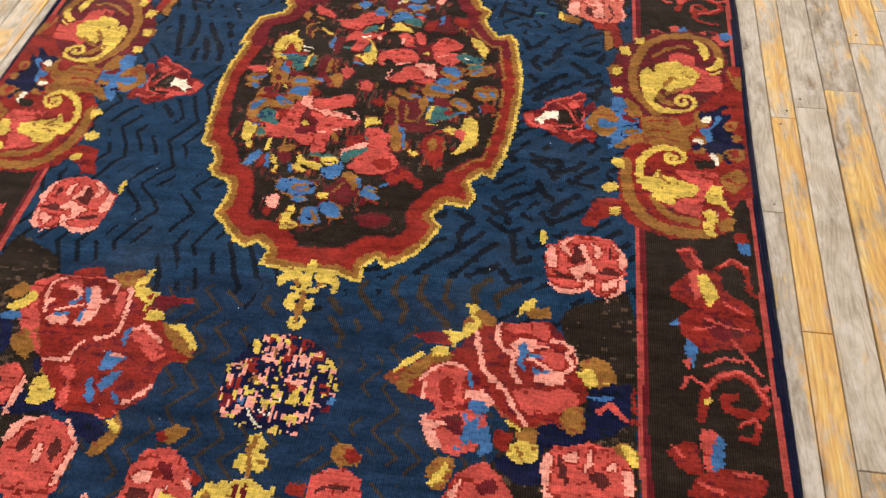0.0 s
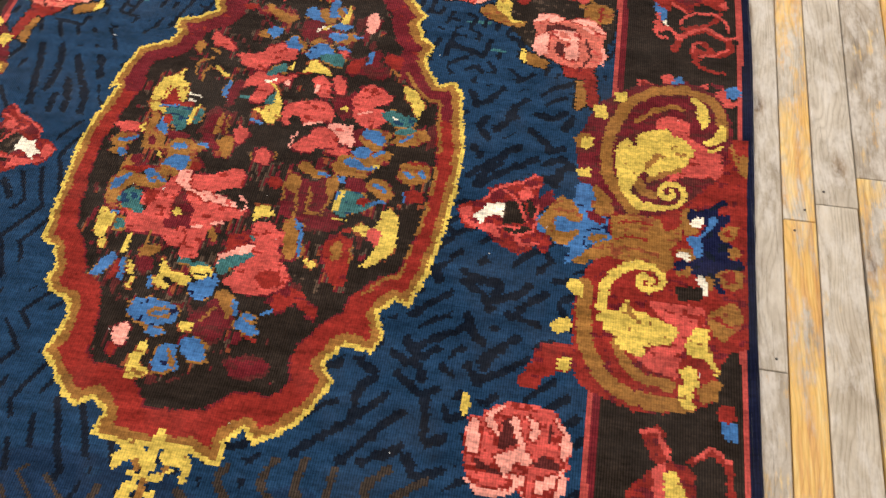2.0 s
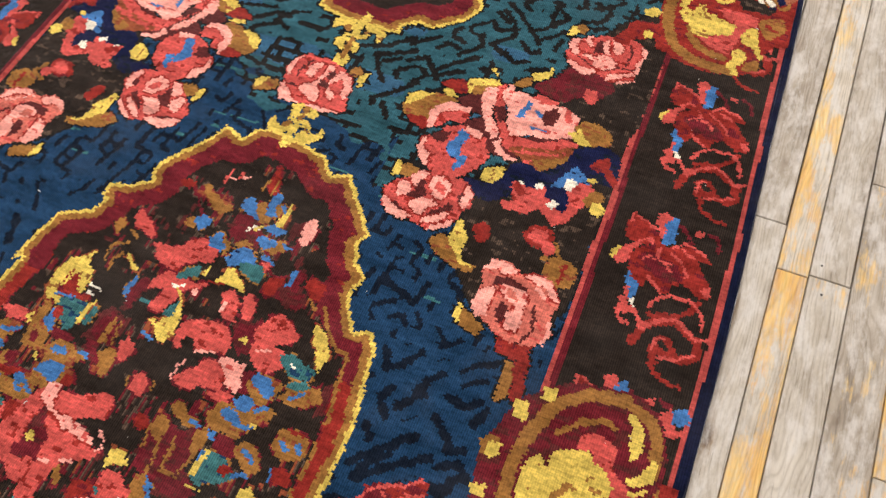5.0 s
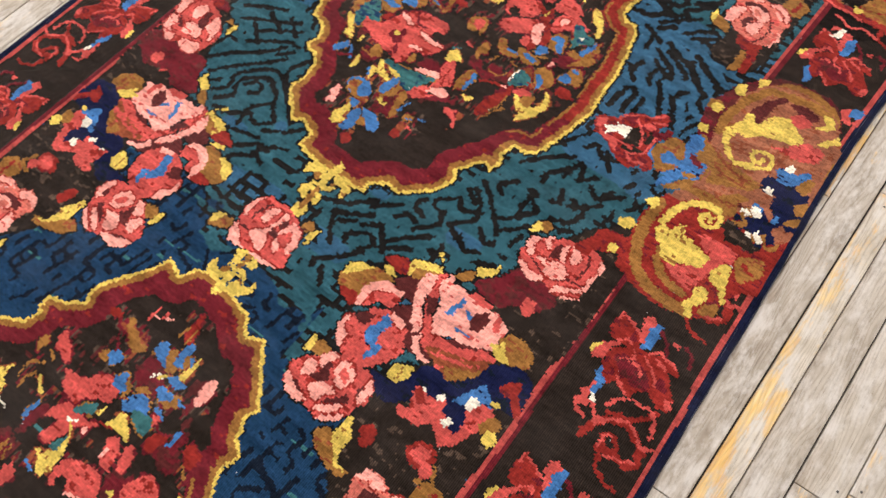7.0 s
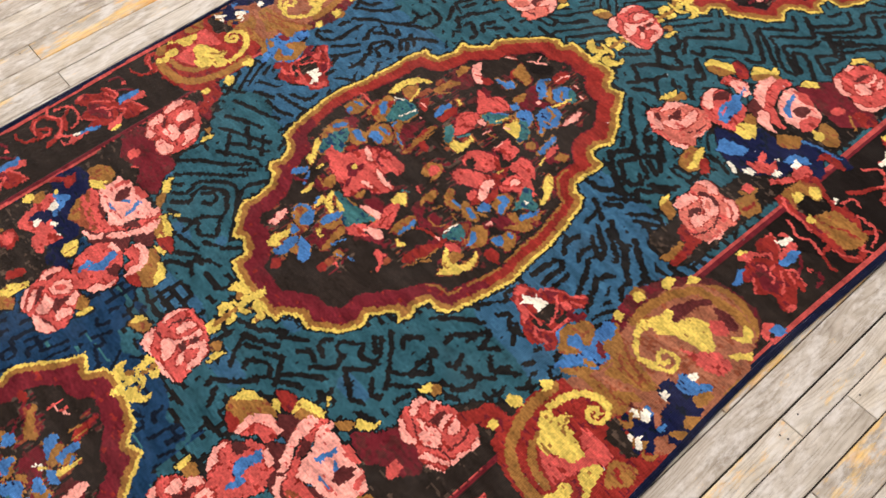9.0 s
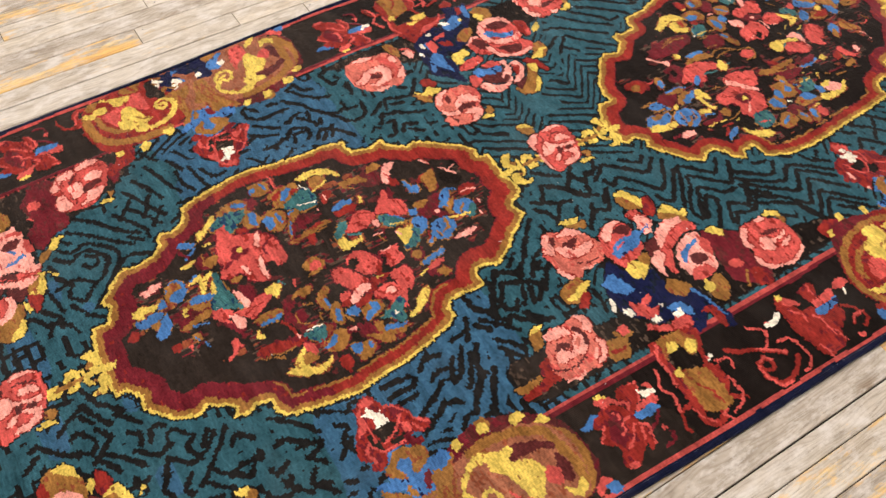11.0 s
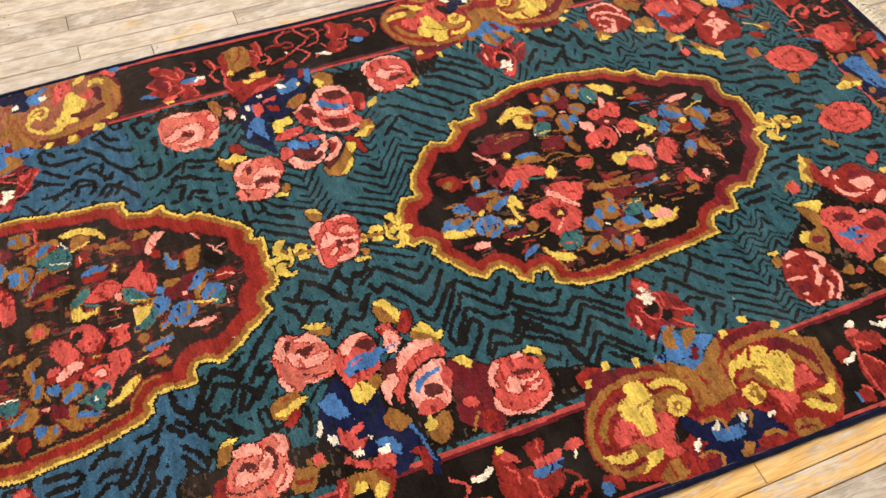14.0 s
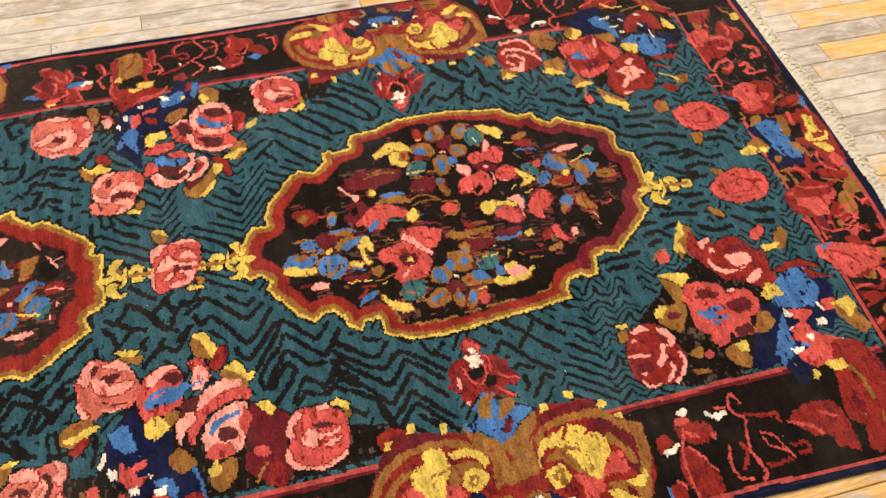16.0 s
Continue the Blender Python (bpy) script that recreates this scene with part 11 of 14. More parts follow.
def posy_flowers(at):
    blob(at, NAVY, -90, 16, -68, 57, -44, 80, -2, 85, 39, 75, 75, 46, 91, 11, 89, -35, 63, -64, 34, -91, -14, -88, -53, -78, -84, -56, -94, -13)
    blob(at, RED, -44, 80, -23, 80, -22, 63, -44, 65)
    blob(at, RED, -16, 86, 3, 81, 10, 62, 5, 37, -10, 33, -17, 44, -3, 55)
    blob(at, RED, 12, 79, 33, 79, 37, 65, 21, 58)
    blob(at, RED, -71, 30, -49, 35, -43, 8, -57, 11)
    blob(at, RED, -88, -5, -61, -2, -58, -22, -82, -25)
    blob(at, CRIMSON, -93, -35, -64, -29, -60, -49, -85, -52)
    blob(at, RED, 42, 59, 57, 58, 60, 39, 41, 28)
    blob(at, RED, 10, 5, 29, -6, 24, -20, 8, -13)
    blob(at, RED, 60, 2, 77, 0, 78, -23, 69, -19)
    blob(at, CRIMSON, 74, -41, 87, -35, 87, -46, 78, -49)
    blob(at, CRIMSON, -25, -62, -8, -51, 0, -67, -18, -74)
    blob(at, PINK, -33, 71, -21, 75, -13, 59, -10, 33, -35, 30, -45, 36, -35, 47, -38, 56)
    blob(at, OCHRE, -32, 52, -20, 53, -18, 39, -29, 40)
    blob(at, PINK, 7, 49, 36, 51, 40, 32, 13, 24)
    blob(at, PINK, -38, 13, -20, 22, -11, 2, -19, -12, -35, -5)
    blob(at, PINK, 23, 16, 47, 23, 53, -3, 40, -18, 29, -6, 7, 0, 12, 10)
    blob(at, PINK, -46, -34, -19, -26, -28, -40, -42, -47)
    blob(at, PINK, -80, -56, -47, -52, -49, -65, -77, -73)
    blob(at, PINK, 5, -54, 19, -48, 22, -65, 8, -66)
    blob(at, PINK, 36, -50, 58, -49, 60, -68, 43, -62, 31, -63)
    blob(at, PINK, 55, 24, 86, 33, 84, 23, 56, 18)
    blob(at, PINK, 29, -85, 47, -79, 48, -91, 37, -92)
    stroke(at, PINK, 5, -82, 19, -71, 23, -60, 3, -68, 0, -78, 13)
    blob(at, GOLD, -62, 68, -48, 69, -44, 48, -58, 44)
    blob(at, GOLD, -14, 78, -5, 77, -4, 65, -11, 69)
    blob(at, GOLD, -57, -17, -41, -6, -35, -28, -51, -30)
    blob(at, GOLD, -19, -12, 8, -7, 12, -29, -14, -30)
    blob(at, GOLD, 8, -22, 38, -28, 37, -39, 17, -39)
    blob(at, GOLD, 45, -40, 45, -22, 51, -13, 57, -30, 52, -43)
    blob(at, GOLD, 59, 25, 81, 18, 95, -7, 89, -8, 76, 13, 59, 16)
    stroke(at, GOLD, 5, -93, 15, -84, -2)
    blob(at, GOLD, 61, 49, 72, 50, 72, 41, 66, 40)
    blob(at, GOLD, 19, -61, 34, -57, 40, -67, 30, -74)
    blob(at, GOLD, 4, -80, 18, -74, 25, -92, 4, -90)
    blob(at, GOLD, -51, -78, -41, -79, -40, -87, -47, -86)
    stroke(at, GOLD, 6, -7, 22, -8, -5)
    blob(at, GOLD, -30, -32, -8, -38, -8, -51, -17, -48)
    blob(at, BLUE, -60, -42, -50, -34, -48, -47, -56, -48)
    blob(at, BLUE, 79, -27, 91, -17, 92, -30, 83, -35)
    blob(at, OCHRE, -51, -3, -37, 8, -32, -12, -50, -14)
    stroke(at, IVORY, 4, -38, -55, -27, -71)
    stroke(at, IVORY, 4, -19, -55, -10, -60, -3, -57)
    stroke(at, IVORY, 5, 9, -31, 14, -44)
    stroke(at, IVORY, 4, -31, -71, -12, -82)
    stroke(at, NAVY, 5, -30, 7, -19, -5)
    stroke(at, NAVY, 5, 30, 7, 45, 5)
    stroke(at, NAVY, 5, 0, -37, 9, -49)
    stroke(at, NAVY, 4, 50, -57, 56, -65)


def side_leaf(at):
    blob(at, BLUE, 70, -8, 75, 8, 91, 13, 99, 28, 123, 42, 120, 64, 134, 75, 146, 71, 156, 47, 148, 30, 157, 15, 181, 18, 178, 2, 183, -24, 167, -31, 151, -39, 140, -61, 121, -78, 120, -64, 127, -47, 99, -46, 90, -32, 69, -24)
    blob(at, OCHRE, 72, -8, 90, 32, 106, 45, 119, 36, 137, 12, 133, -2, 100, 7, 93, -11, 102, -25, 138, -15, 119, -43, 103, -46, 86, -27)
    blob(at, BLUE, 93, -11, 104, 4, 121, -4, 134, -13, 105, -14)
    blob(at, CRIMSON, 140, 23, 157, 23, 173, 12, 174, 4, 153, 6)
    blob(at, OCHRE, 150, -21, 166, -16, 178, -19, 167, -29, 151, -31)
    blob(at, OCHRE, 148, 74, 172, 60, 185, 30, 181, 18, 159, 20, 148, 32, 156, 47)


def side_leaf_far(at):
    blob(at, BLUE, 60, -1, 47, 11, 57, 32, 68, 21, 85, 22, 101, 34, 98, 57, 111, 97, 127, 77, 136, 56, 163, 40, 173, 8, 152, -6, 142, -21, 139, -45, 124, -57, 116, -48, 118, -28, 105, -16, 90, -28)
    blob(at, OCHRE, 74, -11, 58, 11, 65, 28, 77, 16, 105, 16, 119, 8, 112, -14, 93, -19)
    blob(at, OCHRE, 79, 36, 80, 57, 94, 64, 111, 49, 116, 31, 128, 18, 108, 24)
    blob(at, BLUE, 71, 14, 84, 18, 116, 15, 119, 8)
    blob(at, CRIMSON, 123, 34, 128, 48, 156, 34, 156, 20)


def side_flower_far(at):
    blob(at, RED, -64, -20, -87, 3, -70, 16, -57, 28, -38, 21, -27, 53, -7, 75, 19, 81, 38, 95, 51, 82, 45, 55, 63, 56, 74, 71, 84, 68, 68, 37, 52, 9, 62, -13, 84, -30, 68, -42, 46, -41, 37, -68, 18, -57, -7, -60, -29, -38, -36, -8, -51, -16)
    blob(at, BROWN, -3, -15, -10, 16, 0, 27, 18, 11, 22, -12, 7, -20)
    blob(at, BROWN, 17, 25, 18, 44, 39, 37, 46, 17, 30, 13)
    blob(at, CRIMSON, -17, 47, -4, 67, 22, 74, 10, 54)
    blob(at, CRIMSON, 8, -52, 16, -46, 34, -61)
    stroke(at, CORAL, 5, -24, -8, -13, 23, 12, 26, 35, 8, 28, -10, 7, -20, -12, -26)
    stroke(at, CORAL, 5, 19, 49, 34, 73, 40, 91)
    stroke(at, CORAL, 5, 44, 35, 60, 47, 76, 70)
    stroke(at, CORAL, 5, -37, 25, -20, 38, 8, 33)
    stroke(at, CORAL, 5, 11, -43, 35, -40)
    blob(at, PINK, 12, -41, 16, -36, 38, -39, 34, -45)
    blob(at, PINK, 72, -39, 68, -27, 81, -31)
    blob(at, CORAL, -76, -8, -68, 15, -52, 25, -40, 16, -56, -13)
    blob(at, IVORY, -55, -3, -53, 12, -41, 12, -42, 1)
    blob(at, IVORY, -40, -19, -35, 3, -40, 16, -35, 22, -25, 14, -16, 25, -15, 11, -5, 5, -10, -11, -19, -3)


def end_rosette(at):
    blob(at, NAVY, -147, -90, -177, -54, -176, -3, -155, 9, -131, -11, -100, 3, -64, 6, -26, 15, 4, -8, 4, -51, -11, -79, -39, -93, -77, -60, -99, -78, -135, -75)
    blob(at, BLUE, -161, -69, -172, -27, -146, 4, -122, -15, -100, 3, -74, -3, -44, 17, -20, 4, -26, -28, -38, -43, -68, -57, -93, -52, -124, -66)
    blob(at, OCHRE, -190, -70, -194, -46, -174, -41, -161, -69, -156, -86)
    blob(at, OCHRE, -185, 1, -162, 20, -116, 18, -102, -4, -130, -4)
    blob(at, OCHRE, -84, -6, -69, 23, -26, 15, -46, 4)
    blob(at, OCHRE, -43, -69, -39, -50, -20, -60, -22, -73)
    blob(at, OCHRE, -98, -118, -118, -83, -97, -71, -65, -87, -62, -117)
    blob(at, GOLD, -78, -152, -93, -116, -77, -103, -59, -125, -61, -153)
    blob(at, GOLD, -81, -101, -77, -60, -57, -91)
    blob(at, RED, -173, 62, -139, 89, -80, 102, 24, 88, 26, 58, -56, 45, -110, 44)
    blob(at, GOLD, -172, 65, -158, 85, -131, 78, -102, 84, -100, 98, -69, 89, -69, 45, -92, 42, -108, 58, -136, 58)
    blob(at, GOLD, -64, 49, -57, 82, -30, 85, -20, 69, -49, 56)
    blob(at, RED, -98, 60, -101, 91, -80, 83, -80, 58)
    blob(at, CORAL, -22, 77, -2, 88, 32, 84, 19, 62, -8, 62)
    blob(at, RED, -315, -63, -320, 15, -302, 53, -193, 6, -192, -32, -211, -82)
    blob(at, CORAL, -314, -56, -322, -22, -302, 6, -276, -14, -263, 25, -242, 7, -246, -13, -218, -19, -210, -53, -229, -73, -266, -63, -288, -76)
    blob(at, RED, -486, -78, -524, -45, -524, 11, -468, 16, -427, -50, -451, -93)
    blob(at, CORAL, -541, -105, -567, -66, -556, -39, -524, -45, -486, -78, -497, -104, -521, -113)
    stroke(at, CORAL, 8, -514, -50, -517, -9, -489, 18, -461, -3, -468, -39)
    stroke(at, CORAL, 7, -383, -93, -414, -63, -416, -24, -381, -32, -387, -60)
    stroke(at, CORAL, 7, -387, -6, -398, 15, -348, 29, -348, 6, -365, -5)
    stroke(at, CORAL, 7, -366, -112, -372, -90, -321, -90, -326, -118)
    stroke(at, CORAL, 7, -463, 41, -451, 71, -415, 62, -425, 43)
    blob(at, RED, -220, 19, -249, 71, -241, 86, -213, 53, -208, 28)
    stroke(at, OCHRE, 7, -230, 17, -253, 51)
    stroke(at, BLUE, 8, -285, -110, -264, -79)
    stroke(at, BLUE, 8, -234, 94, -202, 85)
    blob(at, RED, 83, -77, 61, -59, 54, -14, 77, 16, 75, 45, 109, 12, 114, -32, 104, -81)
    stroke(at, CORAL, 7, 69, -63, 84, -30, 86, 18)
    stroke(at, OCHRE, 6, 61, 18, 77, 58)
    stroke(at, OCHRE, 6, 21, -94, 33, -73, 54, -97)
    blob(at, RED, 26, 15, 48, 81, 72, 75, 52, 16)


# ---- field: blue to teal lots of wool, with dark meanders ----
UPPER = [False]  # whether the rows belong to the part of the rug that lies turned
NEAR_LINE, DRAWN = np.full(GX.shape, 9.0), np.full(GX.shape, -1, np.int16)


def line(colour, width, *xy):
    """One drawn row of the field's fretwork, in millimetres of the rug."""
    q = rounded(np.array(xy, float).reshape(-1, 2) / 1000, False)
    q = charted(swung(q) if UPPER[-1] else q)
    w = window(q, 0.04)
    d = distance(q, w, False)
    NEAR_LINE[w] = np.minimum(NEAR_LINE[w], d)
    DRAWN[w][d < width / 1680 * (1 + 0.35 * FLECK[w])] = colour


def fret_end():
    line(FIELD_DARK, 12, -390, 4206, -399, 4239, -365, 4257)
    line(FIELD_DARK, 12, -360, 4181, -353, 4216, -328, 4238)
    line(FIELD_DARK, 12, -404, 4270, -387, 4302, -360, 4278)
    line(FIELD_DARK, 12, -325, 4252, -317, 4294, -285, 4305)
    line(FIELD_DARK, 12, -313, 4211, -288, 4239, -292, 4270)
    line(FIELD_DARK, 12, -338, 4286, -331, 4321, -308, 4335)
    line(FIELD_DARK, 12, -273, 4315, -255, 4353, -225, 4357)
    line(FIELD_DARK, 12, -260, 4281, -233, 4316, -208, 4344)
    line(FIELD_DARK, 12, -298, 4384, -282, 4416, -284, 4455)
    line(FIELD_DARK, 12, -258, 4385, -250, 4426, -252, 4465)
    line(FIELD_DARK, 12, -221, 4378, -221, 4422, -207, 4446)
    line(FIELD_DARK, 12, -198, 4347, -181, 4385, -181, 4429)
    line(FIELD_DARK, 12, -314, 4459, -318, 4491)
    line(FIELD_DARK, 12, -297, 4490, -311, 4526)
    line(FIELD_DARK, 12, -225, 4454, -216, 4495, -194, 4509)
    line(FIELD_DARK, 12, -179, 4443, -170, 4484, -153, 4521)
    line(FIELD_DARK, 12, -141, 4398, -151, 4439, -124, 4479)
    line(FIELD_DARK, 12, -107, 4428, -107, 4472, -107, 4516)
    line(FIELD_DARK, 12, -87, 4478, -96, 4526, -72, 4552, -74, 4590)
    line(FIELD_DARK, 12, -51, 4478, -59, 4525, -46, 4548)
    line(FIELD_DARK, 12, -62, 4425, -37, 4457, -29, 4497)
    line(FIELD_DARK, 12, -18, 4421, -18, 4464, -16, 4520)
    line(FIELD_DARK, 12, -18, 4379, -5, 4401, 10, 4431)
    line(FIELD_DARK, 12, 23, 4369, 21, 4405, 37, 4440, 38, 4482)
    line(FIELD_DARK, 12, 52, 4350, 68, 4385)
    line(FIELD_DARK, 12, 87, 4357, 87, 4398, 97, 4442)
    line(FIELD_DARK, 12, 71, 4440, 64, 4485)
    line(FIELD_DARK, 12, -133, 4572, -134, 4617, -111, 4636)
    line(FIELD_DARK, 12, -166, 4601, -148, 4639)
    line(FIELD_DARK, 12, -91, 4642, -68, 4661)
    line(FIELD_DARK, 12, -187, 4641, -160, 4675)
    line(FIELD_DARK, 12, -243, 4559, -253, 4609)
    line(FIELD_DARK, 12, -300, 4630, -304, 4663)
    line(FIELD_DARK, 12, -358, 4499, -360, 4539)
    line(FIELD_DARK, 12, 59, 4544, 59, 4586, 82, 4611)
    line(FIELD_DARK, 12, 108, 4577, 124, 4612, 122, 4641)
    line(FIELD_DARK, 12, 151, 4585, 159, 4623)
    line(FIELD_DARK, 12, 124, 4534, 146, 4559, 175, 4580)
    line(FIELD_DARK, 12, 137, 4439, 159, 4470, 153, 4514)
    line(FIELD_DARK, 12, 188, 4165, 182, 4206, 178, 4260)
    line(FIELD_DARK, 12, 212, 4169, 207, 4217)
    line(FIELD_DARK, 12, 137, 4289, 129, 4326, 150, 4351)
    line(FIELD_DARK, 12, 169, 4290, 160, 4321)
    line(FIELD_DARK, 12, 109, 4267, 100, 4304, 106, 4329)
    line(FIELD_DARK, 12, 126, 4348, 117, 4385)


def fret_far_right():
    line(FIELD_DARK, 10.5, 97, 3179, 109, 3189, 97, 3205, 77, 3216)
    line(FIELD_DARK, 10.5, 115, 3107, 97, 3128, 86, 3148)
    line(FIELD_DARK, 10.5, 102, 3094, 126, 3111, 151, 3127, 166, 3161)
    line(FIELD_DARK, 10.5, 109, 3154, 123, 3161, 148, 3152)
    line(FIELD_DARK, 10.5, 131, 3185, 117, 3204, 91, 3231, 132, 3272, 171, 3318, 159, 3334, 136, 3354)
    line(FIELD_DARK, 10.5, 102, 3280, 136, 3320, 118, 3336)
    line(FIELD_DARK, 10.5, 140, 3202, 168, 3217, 144, 3239, 174, 3268, 210, 3295, 234, 3317, 209, 3343, 155, 3373)
    line(FIELD_DARK, 10.5, 244, 3092, 226, 3102, 215, 3119, 205, 3136, 221, 3166, 172, 3187)
    line(FIELD_DARK, 10.5, 194, 3169, 171, 3183, 163, 3195)
    line(FIELD_DARK, 10.5, 241, 3289, 258, 3297, 275, 3315, 253, 3337, 225, 3357, 194, 3383)
    line(FIELD_DARK, 10.5, 295, 3332, 268, 3351, 223, 3382, 187, 3396, 208, 3422, 234, 3447, 254, 3464, 234, 3482, 213, 3498)
    line(FIELD_DARK, 10.5, 328, 3334, 286, 3354, 262, 3382, 223, 3399, 249, 3426, 272, 3451, 299, 3480, 255, 3508, 235, 3519)
    line(FIELD_DARK, 10.5, 336, 3340, 353, 3343, 299, 3375, 267, 3395, 291, 3424, 312, 3445, 312, 3475)
    line(FIELD_DARK, 10.5, 352, 3357, 295, 3394, 318, 3414, 362, 3387, 386, 3363)
    line(FIELD_DARK, 10.5, 393, 3398, 362, 3415, 340, 3429, 356, 3451, 368, 3470)
    line(FIELD_DARK, 10.5, 400, 3405, 373, 3425, 384, 3449, 388, 3476, 355, 3505, 381, 3531)
    line(FIELD_DARK, 10.5, 267, 3510, 292, 3532, 311, 3562)
    line(FIELD_DARK, 10.5, 311, 3489, 332, 3500, 359, 3484, 365, 3469)
    line(FIELD_DARK, 10.5, 335, 3494, 350, 3522, 367, 3537)


def fret_far_side():
    line(FIELD_DARK, 10, 269, 3508, 291, 3537, 311, 3559, 328, 3583, 314, 3602, 294, 3614)
    line(FIELD_DARK, 10, 272, 3569, 282, 3580, 284, 3603)
    line(FIELD_DARK, 10, 285, 3493, 314, 3527, 339, 3557, 360, 3599, 332, 3623, 321, 3641, 348, 3684, 387, 3728)
    line(FIELD_DARK, 10, 310, 3508, 341, 3530, 372, 3568, 401, 3603, 370, 3628, 344, 3646, 371, 3683, 406, 3717)
    line(FIELD_DARK, 10, 375, 3465, 343, 3486, 311, 3510)
    line(FIELD_DARK, 10, 345, 3493, 366, 3519, 396, 3557, 447, 3599, 409, 3627, 377, 3648, 404, 3677, 447, 3717)
    line(FIELD_DARK, 10, 378, 3474, 378, 3489, 400, 3535, 429, 3572, 482, 3597, 461, 3615, 421, 3645, 456, 3681, 498, 3721)
    line(FIELD_DARK, 10, 440, 3572, 471, 3582, 490, 3598)
    line(FIELD_DARK, 10, 497, 3610, 458, 3639, 452, 3653, 486, 3686, 525, 3722)
    line(FIELD_DARK, 10, 480, 3654, 507, 3685)
    line(FIELD_DARK, 10, 311, 3691, 344, 3707, 321, 3737)
    line(FIELD_DARK, 10, 340, 3714, 362, 3741)
    line(FIELD_DARK, 10, 306, 3847, 324, 3870)
    line(FIELD_DARK, 10, 296, 3880, 318, 3907, 334, 3926, 369, 3956, 398, 3985)
    line(FIELD_DARK, 10, 277, 3930, 298, 3953, 330, 3979, 357, 4011)
    line(FIELD_DARK, 10, 368, 3846, 344, 3865, 364, 3887, 399, 3916, 438, 3961)
    line(FIELD_DARK, 10, 364, 3906, 335, 3931, 307, 3950)
    line(FIELD_DARK, 10, 414, 3874, 408, 3891, 423, 3916)
    line(FIELD_DARK, 10, 488, 3901, 442, 3937, 455, 3950)
    line(FIELD_DARK, 10, 471, 3887, 458, 3898, 438, 3893)


def fret_far_left():
    line(FIELD_DARK, 9.5, -565, 3624, -544, 3648, -515, 3684, -490, 3720)
    line(FIELD_DARK, 9.5, -537, 3605, -517, 3638, -491, 3669, -461, 3709, -437, 3728)
    line(FIELD_DARK, 9.5, -503, 3582, -497, 3614, -481, 3636, -445, 3668, -410, 3700, -385, 3702, -395, 3723, -423, 3734)
    line(FIELD_DARK, 9.5, -488, 3554, -472, 3588, -444, 3623, -408, 3660, -384, 3695)
    line(FIELD_DARK, 9.5, -455, 3543, -433, 3574, -402, 3607, -374, 3641, -354, 3656)
    line(FIELD_DARK, 9.5, -465, 3502, -439, 3520, -415, 3545, -380, 3577, -351, 3594, -357, 3624)
    line(FIELD_DARK, 9.5, -450, 3464, -417, 3491, -383, 3523, -359, 3558, -331, 3586)
    line(FIELD_DARK, 9.5, -412, 3403, -411, 3429, -391, 3455, -364, 3489, -339, 3518, -312, 3552)
    line(FIELD_DARK, 9.5, -337, 3369, -364, 3399, -373, 3417)
    line(FIELD_DARK, 9.5, -309, 3386, -343, 3418, -366, 3437, -335, 3463, -292, 3502, -256, 3543)
    line(FIELD_DARK, 9.5, -323, 3412, -292, 3438)
    line(FIELD_DARK, 9.5, -440, 3857, -481, 3887, -485, 3901)
    line(FIELD_DARK, 9.5, -404, 3865, -437, 3891, -410, 3921, -462, 3969)
    line(FIELD_DARK, 9.5, -578, 3887, -541, 3919, -505, 3946, -476, 3981)
    line(FIELD_DARK, 9.5, -536, 3905, -510, 3930, -485, 3955)
    line(FIELD_DARK, 9.5, -573, 3958, -527, 3959, -578, 3997, -545, 4013)
    line(FIELD_DARK, 9.5, -552, 3967, -519, 3983, -497, 4009, -529, 4036, -509, 4040, -473, 4041)
    line(FIELD_DARK, 9.5, -435, 3962, -415, 3983, -392, 4001, -425, 4030, -407, 4045)
    line(FIELD_DARK, 9.5, -486, 4029, -449, 4035, -459, 4058, -427, 4073, -402, 4097)
    line(FIELD_DARK, 9.5, -393, 3960, -422, 3962, -461, 3974)
    line(FIELD_DARK, 9.5, -476, 4085, -446, 4095, -447, 4120)


